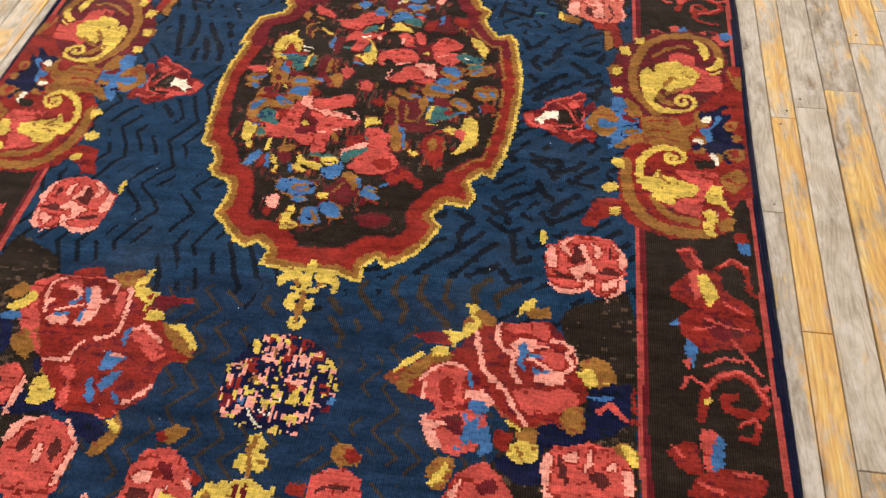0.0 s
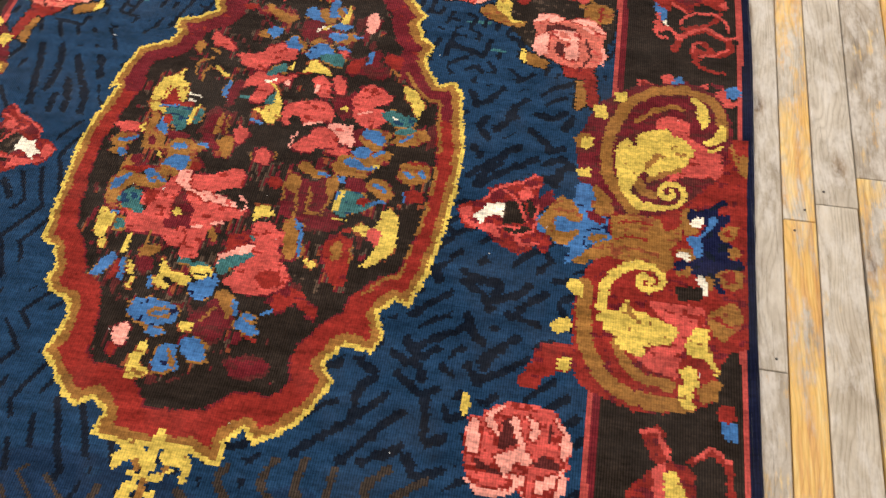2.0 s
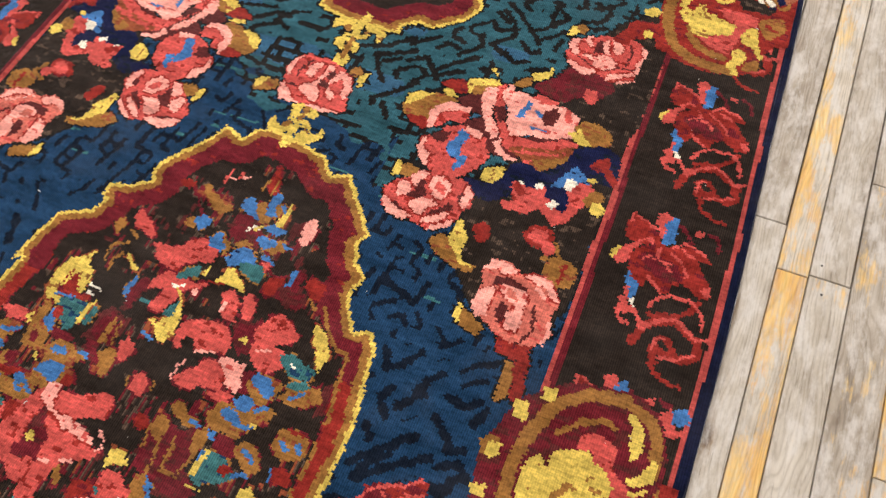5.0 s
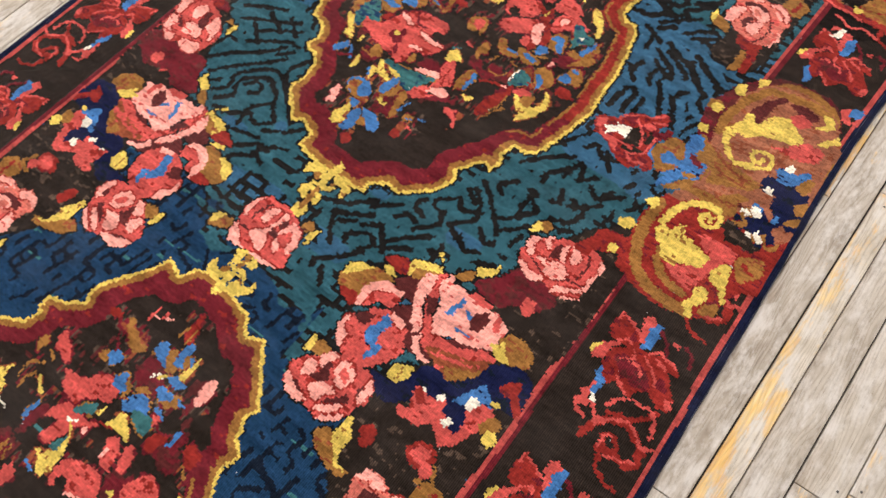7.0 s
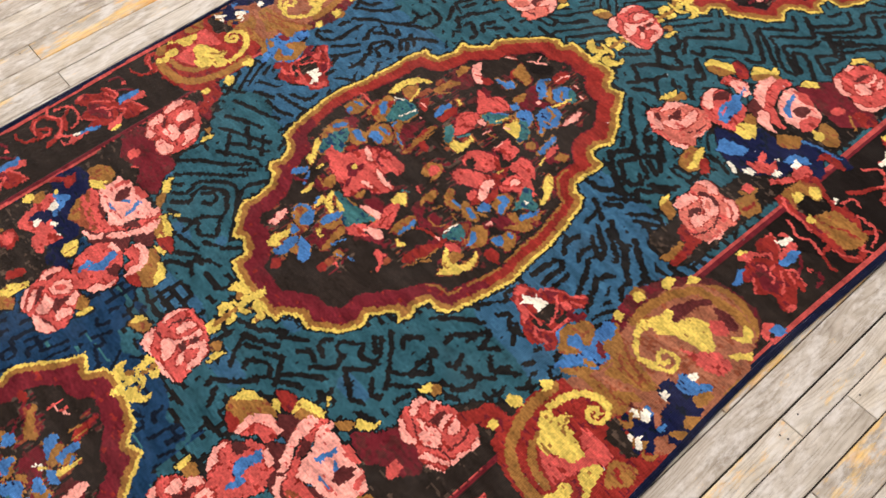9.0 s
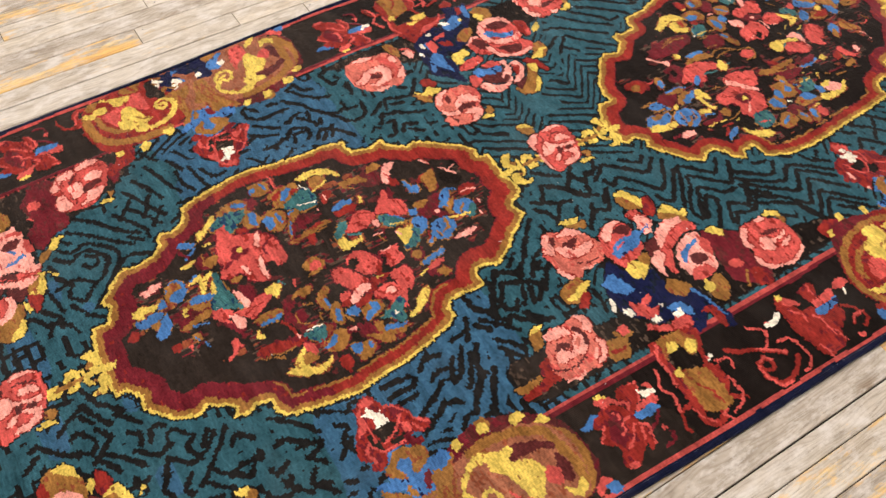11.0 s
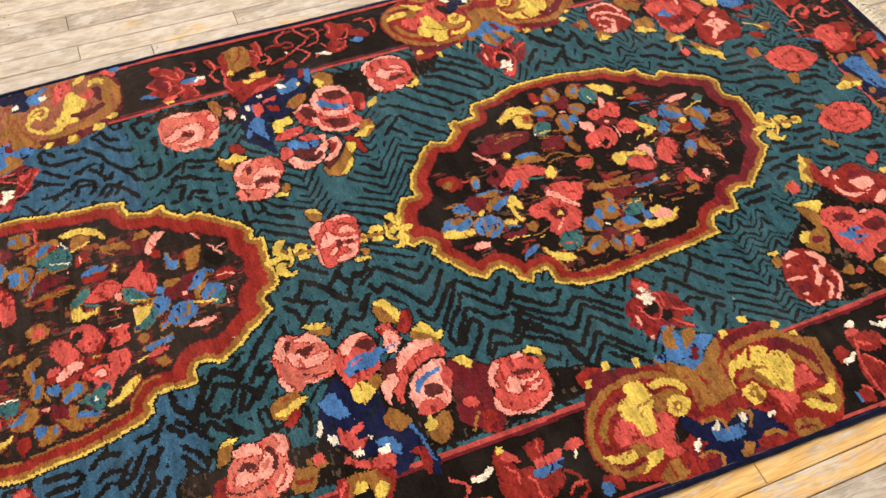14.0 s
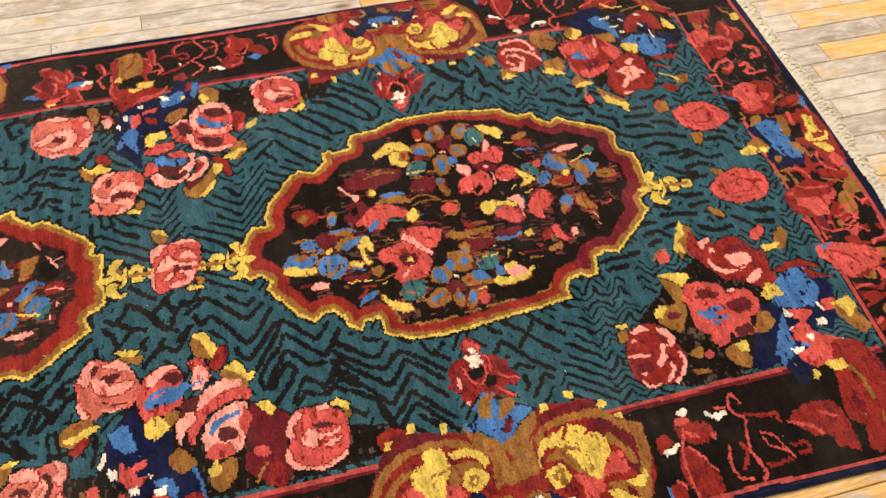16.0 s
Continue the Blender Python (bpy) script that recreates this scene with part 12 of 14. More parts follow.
def fret_upper_right():
    line(FIELD_DARK, 11, 276, 2801, 312, 2777, 318, 2789, 268, 2832, 290, 2863, 259, 2888)
    line(FIELD_DARK, 11, 292, 2785, 264, 2802, 241, 2804)
    line(FIELD_DARK, 11, 245, 2850, 265, 2869, 253, 2889)
    line(FIELD_DARK, 11, 234, 2834, 256, 2817, 280, 2797)
    line(FIELD_DARK, 11, 323, 2833, 342, 2823, 331, 2803, 315, 2801)
    line(FIELD_DARK, 11, 292, 2867, 327, 2852, 339, 2840)
    line(FIELD_DARK, 11, 310, 2878, 344, 2861, 342, 2881, 318, 2906)
    line(FIELD_DARK, 11, 293, 2882, 311, 2904, 308, 2922)
    line(FIELD_DARK, 11, 289, 2898, 262, 2919, 263, 2933)
    line(FIELD_DARK, 11, 363, 2785, 347, 2799, 369, 2818, 392, 2842, 398, 2875)
    line(FIELD_DARK, 11, 357, 2830, 379, 2849, 398, 2864)
    line(FIELD_DARK, 11, 370, 2776, 385, 2794)
    line(FIELD_DARK, 11, 242, 2735, 268, 2738, 291, 2736, 306, 2749, 323, 2776)
    line(FIELD_DARK, 11, 295, 2744, 324, 2760, 348, 2778)
    line(FIELD_DARK, 11, 327, 2738, 348, 2757, 368, 2783)
    line(FIELD_DARK, 11, 334, 2719, 358, 2742)
    line(FIELD_DARK, 11, 308, 2712, 358, 2687)
    line(FIELD_DARK, 11, 341, 2655, 340, 2676, 335, 2688)
    line(FIELD_DARK, 11, 384, 2738, 409, 2765, 435, 2782)
    line(FIELD_DARK, 11, 406, 2737, 439, 2759, 462, 2781)
    line(FIELD_DARK, 11, 431, 2743, 456, 2749, 489, 2771)
    line(FIELD_DARK, 11, 413, 2794, 443, 2777)
    line(FIELD_DARK, 11, 375, 2698, 408, 2678, 437, 2671, 470, 2654)
    line(FIELD_DARK, 11, 365, 2668, 403, 2647, 433, 2624, 419, 2607)
    line(FIELD_DARK, 11, 381, 2636, 422, 2613)
    line(FIELD_DARK, 11, 390, 2675, 445, 2647, 454, 2633)
    line(FIELD_DARK, 11, 343, 2596, 370, 2564)
    line(FIELD_DARK, 11, 359, 2574, 356, 2599, 360, 2617)
    line(FIELD_DARK, 11, 367, 2476, 368, 2508, 373, 2539)
    line(FIELD_DARK, 11, 396, 2482, 391, 2503, 398, 2537, 383, 2548)
    line(FIELD_DARK, 11, 404, 2577, 393, 2596, 396, 2614)
    line(FIELD_DARK, 11, 443, 2554, 433, 2573, 418, 2594)
    line(FIELD_DARK, 11, 434, 2488, 412, 2494, 417, 2514, 413, 2535)
    line(FIELD_DARK, 11, 460, 2518, 443, 2554)
    line(FIELD_DARK, 11, 478, 2514, 477, 2551, 455, 2576)
    line(FIELD_DARK, 11, 512, 2618, 474, 2642, 439, 2675)
    line(FIELD_DARK, 11, 529, 2652, 490, 2672, 442, 2702)
    line(FIELD_DARK, 11, 454, 2664, 443, 2683)
    line(FIELD_DARK, 11, 465, 2585, 469, 2598, 476, 2603)
    line(FIELD_DARK, 11, 530, 2577, 510, 2596, 508, 2611)
    line(FIELD_DARK, 11, 529, 2633, 518, 2648)
    line(FIELD_DARK, 11, 545, 2662, 533, 2649)
    line(FIELD_DARK, 11, 495, 2511, 487, 2533)


def fret_upper_axis():
    line(FIELD_DARK, 10.5, 27, 3064, 50, 3089, 72, 3119)
    line(FIELD_DARK, 10.5, 104, 3121, 75, 3144, 62, 3158)
    line(FIELD_DARK, 10.5, 75, 3058, 105, 3046, 113, 3036)
    line(FIELD_DARK, 10.5, 77, 3062, 99, 3092, 121, 3116, 153, 3139, 168, 3162)
    line(FIELD_DARK, 10.5, 107, 3012, 122, 3035, 141, 3066, 151, 3097)
    line(FIELD_DARK, 10.5, 93, 3139, 110, 3166, 102, 3183, 96, 3211)
    line(FIELD_DARK, 10.5, 139, 3151, 115, 3169)
    line(FIELD_DARK, 10.5, 192, 3030, 151, 3060, 141, 3077)
    line(FIELD_DARK, 10.5, 129, 3005, 153, 3027, 183, 3036)
    line(FIELD_DARK, 10.5, 219, 2918, 181, 2949, 147, 2979)
    line(FIELD_DARK, 10.5, 253, 2893, 221, 2922)
    line(FIELD_DARK, 10.5, 239, 2867, 216, 2890)
    line(FIELD_DARK, 10.5, 235, 2835, 253, 2859, 260, 2885)
    line(FIELD_DARK, 10.5, 264, 2805, 233, 2832)
    line(FIELD_DARK, 10.5, 276, 2818, 267, 2832, 286, 2870)
    line(FIELD_DARK, 10.5, 281, 2902, 249, 2930, 235, 2949)
    line(FIELD_DARK, 10.5, 330, 2908, 288, 2938, 265, 2961)
    line(FIELD_DARK, 10.5, 172, 3100, 191, 3088, 200, 3093)
    line(FIELD_DARK, 10.5, 184, 3136, 229, 3101, 234, 3087)
    line(FIELD_DARK, 10.5, 271, 2918, 286, 2934)


def fret_upper_left():
    line(FIELD_DARK, 10, -539, 2667, -550, 2677, -516, 2696, -512, 2721)
    line(FIELD_DARK, 10, -537, 2656, -496, 2688, -469, 2720, -465, 2750)
    line(FIELD_DARK, 10, -504, 2628, -471, 2668, -438, 2687, -397, 2723, -397, 2760)
    line(FIELD_DARK, 10, -508, 2589, -504, 2613)
    line(FIELD_DARK, 10, -471, 2632, -471, 2586)
    line(FIELD_DARK, 10, -531, 2530, -505, 2557)
    line(FIELD_DARK, 10, -526, 2523, -496, 2523, -473, 2546, -464, 2578)
    line(FIELD_DARK, 10, -422, 2609, -438, 2635, -444, 2653)
    line(FIELD_DARK, 10, -427, 2642, -397, 2671, -380, 2675)
    line(FIELD_DARK, 10, -436, 2670, -414, 2667)
    line(FIELD_DARK, 10, -395, 2691, -382, 2686)
    line(FIELD_DARK, 10, -455, 2530, -433, 2557, -412, 2585)
    line(FIELD_DARK, 10, -428, 2511, -406, 2538, -395, 2574)
    line(FIELD_DARK, 10, -368, 2584, -398, 2610, -384, 2646, -364, 2648, -345, 2636)
    line(FIELD_DARK, 10, -351, 2603, -378, 2608, -373, 2631)
    line(FIELD_DARK, 10, -337, 2658, -364, 2679, -351, 2689, -324, 2671)
    line(FIELD_DARK, 10, -326, 2694, -362, 2711)
    line(FIELD_DARK, 10, -403, 2720, -358, 2748, -349, 2766)
    line(FIELD_DARK, 10, -361, 2683, -336, 2719, -300, 2745)
    line(FIELD_DARK, 10, -364, 2523, -364, 2563, -378, 2578)
    line(FIELD_DARK, 10, -370, 2531, -349, 2553)
    line(FIELD_DARK, 10, -401, 2492, -417, 2517)
    line(FIELD_DARK, 10, -379, 2465, -383, 2486)
    line(FIELD_DARK, 10, -478, 2803, -489, 2814, -444, 2806)
    line(FIELD_DARK, 10, -403, 2810, -364, 2809, -350, 2792, -347, 2770)
    line(FIELD_DARK, 10, -425, 2766, -395, 2764, -394, 2795)
    line(FIELD_DARK, 10, -345, 2817, -357, 2838, -378, 2858)
    line(FIELD_DARK, 10, -305, 2823, -337, 2840, -326, 2861, -327, 2883)
    line(FIELD_DARK, 10, -380, 2869, -346, 2860)
    line(FIELD_DARK, 10, -358, 2881, -350, 2905)
    line(FIELD_DARK, 10, -323, 2876, -305, 2910, -295, 2944)
    line(FIELD_DARK, 10, -300, 2839, -300, 2860, -258, 2841, -253, 2823)
    line(FIELD_DARK, 10, -255, 2861, -277, 2876, -262, 2906)
    line(FIELD_DARK, 10, -252, 2881, -231, 2908)
    line(FIELD_DARK, 10, -384, 2877, -366, 2912, -365, 2944, -413, 2978)
    line(FIELD_DARK, 10, -407, 2925, -398, 2943)
    line(FIELD_DARK, 10, -290, 2793, -300, 2802, -294, 2815)
    line(FIELD_DARK, 10, -416, 2381, -391, 2402, -394, 2422)


def fret_mid_left():
    line(FIELD_DARK, 9.5, -276, 2089, -258, 2097, -261, 2118, -279, 2122, -299, 2100)
    line(FIELD_DARK, 9.5, -323, 2038, -296, 2067, -313, 2085, -314, 2109, -275, 2139, -252, 2140, -220, 2115, -204, 2086)
    line(FIELD_DARK, 9.5, -345, 2051, -322, 2075, -337, 2108, -291, 2158, -259, 2168, -177, 2115, -147, 2080)
    line(FIELD_DARK, 9.5, -371, 2059, -353, 2078)
    line(FIELD_DARK, 9.5, -388, 2084, -351, 2124, -301, 2172, -274, 2202)
    line(FIELD_DARK, 9.5, -417, 2109, -379, 2150, -326, 2188, -298, 2226)
    line(FIELD_DARK, 9.5, -310, 2022, -276, 2024, -235, 2052, -208, 2035, -175, 2060, -197, 2082)
    line(FIELD_DARK, 9.5, -237, 2016, -248, 2060, -217, 2094)
    line(FIELD_DARK, 9.5, -254, 1996, -212, 2008, -175, 2015)
    line(FIELD_DARK, 9.5, -160, 2088, -227, 2155, -250, 2178, -228, 2227)
    line(FIELD_DARK, 9.5, -141, 2053, -115, 2081)
    line(FIELD_DARK, 9.5, -199, 1934, -188, 1957, -150, 1977)
    line(FIELD_DARK, 9.5, -203, 1973, -162, 2007, -139, 2000)
    line(FIELD_DARK, 9.5, -127, 1970, -162, 1985, -137, 2013, -107, 2024)
    line(FIELD_DARK, 9.5, -165, 1907, -175, 1928)
    line(FIELD_DARK, 9.5, -180, 2033, -152, 2052)
    line(FIELD_DARK, 9.5, -378, 2190, -338, 2220, -299, 2243, -272, 2241)
    line(FIELD_DARK, 9.5, -382, 2225, -342, 2255, -299, 2276)
    line(FIELD_DARK, 9.5, -435, 2234, -408, 2250, -364, 2271, -316, 2296)
    line(FIELD_DARK, 9.5, -457, 2265, -416, 2288, -368, 2307)
    line(FIELD_DARK, 9.5, -483, 2307, -442, 2323, -389, 2338, -362, 2354)
    line(FIELD_DARK, 9.5, -357, 2200, -405, 2239)
    line(FIELD_DARK, 9.5, -334, 2250, -392, 2281)
    line(FIELD_DARK, 9.5, -301, 2261, -343, 2294)
    line(FIELD_DARK, 9.5, -297, 2201, -274, 2226)
    line(FIELD_DARK, 9.5, -429, 2365, -390, 2364, -351, 2380)
    line(FIELD_DARK, 9.5, -425, 2397, -377, 2407, -329, 2416)
    line(FIELD_DARK, 9.5, -473, 2360, -427, 2381)
    line(FIELD_DARK, 9.5, -405, 2418, -360, 2439, -361, 2466)
    line(FIELD_DARK, 9.5, -333, 2385, -342, 2417)
    line(FIELD_DARK, 9.5, -332, 2332, -328, 2364)


def fret_mid_right():
    line(FIELD_DARK, 10, 29, 1986, 68, 1999, 111, 2043)
    line(FIELD_DARK, 10, 59, 1974, 99, 1993, 130, 2013)
    line(FIELD_DARK, 10, 83, 1966, 109, 1983)
    line(FIELD_DARK, 10, 97, 1917, 73, 1950, 68, 1972)
    line(FIELD_DARK, 10, 121, 1936, 111, 1954, 149, 1976, 171, 1960, 153, 1936)
    line(FIELD_DARK, 10, 130, 1900, 162, 1935)
    line(FIELD_DARK, 10, 102, 1861, 97, 1874, 130, 1900)
    line(FIELD_DARK, 10, 139, 1841, 120, 1868)
    line(FIELD_DARK, 10, 190, 1957, 151, 2004)
    line(FIELD_DARK, 10, 179, 1974, 204, 2003, 246, 2037)
    line(FIELD_DARK, 10, 194, 1970, 231, 1991)
    line(FIELD_DARK, 10, 111, 2025, 154, 2059)
    line(FIELD_DARK, 10, 125, 1983, 144, 1998)
    line(FIELD_DARK, 10, 201, 2062, 178, 2070, 175, 2086, 187, 2095)
    line(FIELD_DARK, 10, 224, 2089, 206, 2092, 202, 2107, 225, 2126)
    line(FIELD_DARK, 10, 205, 2030, 240, 2062, 229, 2093)
    line(FIELD_DARK, 10, 163, 2031, 177, 2051, 200, 2044)
    line(FIELD_DARK, 10, 252, 2076, 291, 2113, 277, 2149, 250, 2173)
    line(FIELD_DARK, 10, 255, 2196, 313, 2143, 338, 2112)
    line(FIELD_DARK, 10, 235, 2134, 257, 2116, 290, 2133)
    line(FIELD_DARK, 10, 240, 2165, 267, 2142)
    line(FIELD_DARK, 10, 283, 2067, 309, 2045, 335, 2059)
    line(FIELD_DARK, 10, 261, 2075, 283, 2058)
    line(FIELD_DARK, 10, 307, 2103, 332, 2081, 346, 2092)
    line(FIELD_DARK, 10, 322, 2142, 354, 2168)
    line(FIELD_DARK, 10, 343, 2124, 376, 2159)
    line(FIELD_DARK, 10, 297, 2192, 279, 2205, 303, 2234)
    line(FIELD_DARK, 10, 350, 2164, 343, 2203, 353, 2229, 335, 2232)
    line(FIELD_DARK, 10, 344, 2221, 378, 2196, 350, 2173)
    line(FIELD_DARK, 10, 345, 2259, 337, 2280, 376, 2320, 377, 2340)
    line(FIELD_DARK, 10, 286, 2276, 315, 2309, 359, 2344)
    line(FIELD_DARK, 10, 380, 2233, 398, 2238, 386, 2265)
    line(FIELD_DARK, 10, 370, 2297, 376, 2311)
    line(FIELD_DARK, 10, 402, 2305, 386, 2338)
    line(FIELD_DARK, 10, 405, 2200, 440, 2211, 447, 2243)
    line(FIELD_DARK, 10, 430, 2186, 448, 2200)
    line(FIELD_DARK, 10, 416, 2244, 439, 2254)
    line(FIELD_DARK, 10, 425, 2305, 446, 2285, 466, 2319)
    line(FIELD_DARK, 10, 455, 2293, 487, 2319)
    line(FIELD_DARK, 10, 398, 2301, 427, 2333)
    line(FIELD_DARK, 10, 413, 2259, 430, 2246, 463, 2282)
    line(FIELD_DARK, 10, 433, 2357, 408, 2393)
    line(FIELD_DARK, 10, 402, 2379, 381, 2399, 365, 2378)
    line(FIELD_DARK, 10, 421, 2384, 444, 2394)
    line(FIELD_DARK, 10, 373, 2106, 379, 2136)
    line(FIELD_DARK, 10, 339, 2036, 370, 2053)


def ink_right_low():
    line(FIELD_INK, 11, 363, 1230, 369, 1250, 396, 1277)
    line(FIELD_INK, 11, 470, 1259, 488, 1245, 495, 1268)
    line(FIELD_INK, 11, 305, 988, 329, 1010, 354, 1028)
    line(FIELD_INK, 11, 369, 1069, 391, 1053, 430, 1054, 418, 1019)
    line(FIELD_INK, 11, 425, 1024, 462, 1044, 469, 1060)
    line(FIELD_INK, 11, 371, 1050, 405, 1031, 419, 1009)
    line(FIELD_INK, 11, 446, 1004, 489, 997)
    line(FIELD_INK, 11, 451, 1000, 471, 1027, 493, 1049)
    line(FIELD_INK, 11, 386, 995, 396, 969, 413, 954)
    line(FIELD_INK, 11, 314, 930, 345, 953, 384, 972)
    line(FIELD_INK, 11, 416, 928, 440, 949, 464, 970)
    line(FIELD_INK, 11, 421, 915, 433, 939)
    line(FIELD_INK, 11, 303, 947, 322, 923, 339, 886)
    line(FIELD_INK, 11, 419, 898, 450, 916, 478, 937)
    line(FIELD_INK, 11, 398, 916, 419, 894)


def ink_below():
    line(FIELD_INK, 11, 186, 758, 221, 788, 257, 817, 293, 853)
    line(FIELD_INK, 11, 250, 756, 276, 787, 319, 831)
    line(FIELD_INK, 11, 281, 758, 327, 785)
    line(FIELD_INK, 11, 256, 822, 251, 860, 273, 885, 241, 905)
    line(FIELD_INK, 11, 291, 920, 317, 908, 351, 935)
    line(FIELD_INK, 11, 301, 889, 338, 862, 364, 877)
    line(FIELD_INK, 11, 348, 859, 357, 794, 382, 808)
    line(FIELD_INK, 11, 337, 776, 354, 750, 383, 764)


def brown_waves():
    line(UMBER, 9, 103, 726, 95, 706, 126, 674, 145, 654)
    line(UMBER, 9, 167, 746, 151, 715, 182, 682, 179, 655)
    line(UMBER, 9, 206, 752, 197, 712, 225, 684, 257, 658, 257, 636)
    line(UMBER, 9, 248, 744, 242, 710, 259, 689)
    line(UMBER, 9, 318, 754, 287, 726, 301, 700)
    line(UMBER, 9, 368, 747, 328, 718, 335, 701)
    line(UMBER, 9, 51, 685, 72, 661)
    line(UMBER, 9, 59, 645, 86, 614, 82, 596)
    line(UMBER, 9, 102, 648, 111, 631)
    line(UMBER, 9, -55, 674, -57, 655, -39, 644)


def ink_right_high():
    line(FIELD_INK, 11, 329, 1426, 343, 1398, 366, 1416, 382, 1439)
    line(FIELD_INK, 11, 361, 1371, 350, 1350, 368, 1325)
    line(FIELD_INK, 11, 348, 1246, 385, 1283, 420, 1315)
    line(FIELD_INK, 11, 368, 1229, 402, 1259, 451, 1294)
    line(FIELD_INK, 11, 399, 1375, 409, 1402, 427, 1419)
    line(FIELD_INK, 11, 379, 1346, 409, 1377)
    line(FIELD_INK, 11, 438, 1349, 464, 1332, 474, 1311)
    line(FIELD_INK, 11, 445, 1386, 474, 1381, 492, 1398)
    line(FIELD_INK, 11, 469, 1310, 492, 1322)
    line(FIELD_INK, 11, 346, 1308, 362, 1289)
    line(FIELD_INK, 11, 469, 1288, 491, 1304, 510, 1287)
    line(FIELD_INK, 11, 494, 1363, 504, 1389)
    line(FIELD_INK, 11, 481, 1258, 500, 1285)


def ink_left():
    line(FIELD_INK, 11, -435, 1290, -453, 1361, -472, 1425)
    line(FIELD_INK, 11, -420, 1323, -416, 1366, -434, 1430)
    line(FIELD_INK, 11, -395, 1280, -398, 1311)
    line(FIELD_INK, 11, -389, 1349, -372, 1309, -368, 1284)
    line(FIELD_INK, 11, -397, 1407, -369, 1357, -347, 1328, -337, 1283)
    line(FIELD_INK, 11, -355, 1413, -344, 1393, -338, 1366)
    line(FIELD_INK, 11, -403, 1126, -383, 1097)


n1, n2, n3 = value_noise(0.09, 0.05, 11), value_noise(0.03, 0.02, 12), value_noise(0.25, 0.25, 13)
n4, n5 = value_noise(0.022, 0.03, 23), value_noise(0.06, 0.09, 24)
dye[:] = FIELD_BLUE
limit = 1.80 + 0.05 * n1 + 0.02 * n2 - 0.06 * (GX > 0.18) + 0.05 * (GX < -0.12)
dye[GY < 0.70 + 0.03 * n1 + 0.012 * n2] = FIELD_INDIGO
upper = GY > limit
dye[upper] = FIELD_TEAL
steel = upper & (np.abs(GX) > 0.13) & (GY > 2.35 + 0.02 * n1 + 0.012 * n2) & (GY < 2.795 + 0.008 * n2)
dye[steel | (upper & (np.abs(GY - 1.98) < 0.10) & (n1 > 0.25))] = FIELD_STEEL
dash = (GY > 1.52) & (GY < limit) & ((GY / 0.034 + 0.25 * n1) % 1 < 0.15) & (value_noise(0.05, 0.017, 14) > 0.45)
dye[dash] = TEAL
bare = dye.copy()


def maze(turn, pitch, width, across, along, seed):
    """Fretwork: bars of the given width on a lattice, each link woven or left out by chance."""
    r = np.random.default_rng(seed)
    c, sn = math.cos(turn), math.sin(turn)
    u = (c * GX + sn * GY + 0.0032 * n2 + 0.008 * n1 + 0.014 * n3) / pitch + 400
    v = (-sn * GX + c * GY + 0.0032 * n4 + 0.008 * n5 + 0.014 * n3) / pitch + 400
    links_u, links_v = r.random((800, 800)) < across, r.random((800, 800)) < along
    iu, iv = u.astype(int), v.astype(int)
    ru, rv = np.rint(u).astype(int), np.rint(v).astype(int)
    half = 0.5 * width / pitch * (1 + 0.4 * FLECK + 0.2 * n4)
    return ((np.abs(v - rv) < half) & links_u[rv, iu]) | ((np.abs(u - ru) < half) & links_v[iv, ru])


# lower field: loose waves on one side, slanting fretwork on the other; below, thin zigzags of undyed brown
wave_left = (GX + 0.024 * tri(GY / 0.15 + 0.3 * n3) + 0.010 * n1) / 0.035 % 1 < 0.27
slant = maze(0.62, 0.0275, 0.0105, 0.66, 0.14, 51) & (value_noise(0.03, 0.025, 17) > -0.5)
lower = np.where(GX < -0.05, wave_left & (value_noise(0.035, 0.04, 15) > -0.25), slant)
dense = maze(1.35, 0.0225, 0.0088, 0.55, 0.30, 57) & (value_noise(0.03, 0.03, 18) > -0.55)
lower = np.where((GY > 1.50 + 0.03 * n1) & (np.abs(GX) > 0.08), dense, lower)
lower &= (GY < limit) & (GY > 0.66 + 0.03 * n1)
dye[lower] = FIELD_INK
thin = ((GX + 0.018 * tri(GY / 0.075) + 0.008 * n1) / 0.037 % 1 < 0.2) & (GY < 0.67 + 0.03 * n1) & (value_noise(0.03, 0.035, 16) > -0.2)
dye[thin] = UMBER

# middle field: fretwork of short straight bars, rippling beside the medallion
fret = upper & (GY < 3.02 + 0.03 * n1)
bars = maze(0.03, 0.0235, 0.0104, 0.66, 0.28, 52)
ripple = np.where(GX > 0, maze(1.05, 0.0205, 0.0098, 0.66, 0.24, 54), maze(-1.05, 0.0205, 0.0098, 0.66, 0.24, 55))
side = (np.abs(GX) > 0.2) & (np.abs(GY - 2.47 - 0.03 * n1) < 0.17)
dye[fret & np.where(side, ripple, bars)] = FIELD_DARK

# far field: zigzags that run along the rug
def hook(u, a):
    """A lopsided zigzag from -1 to 1, rising for the share a of each turn."""
    f = u % 1
    return np.where(f < a, f / a, (1 - f) / (1 - a)) * 2 - 1


zig = (GX - 0.046 * hook(GY / 0.19 + 0.12 * n3, 0.66) + 0.004 * n4 + 0.009 * n5) / 0.031 % 1 < 0.39 + 0.14 * FLECK
zig2 = (np.abs(GX) + 0.032 * tri(GY / 0.10 + 0.2 * n3) + 0.004 * n2) / 0.026 % 1 < 0.37
zig = np.where((GX < -0.2) & (GY > 3.55), zig2, zig)
zig = np.where(GY > 4.08 + 0.03 * n1, (np.abs(GX) + 0.015 * tri(GY / 0.058 + 0.3 * n3) + 0.009 * n4 + 0.014 * n5) / 0.0235 % 1 < 0.36 + 0.18 * FLECK, zig) & (value_noise(0.05, 0.05, 19) > -0.62)
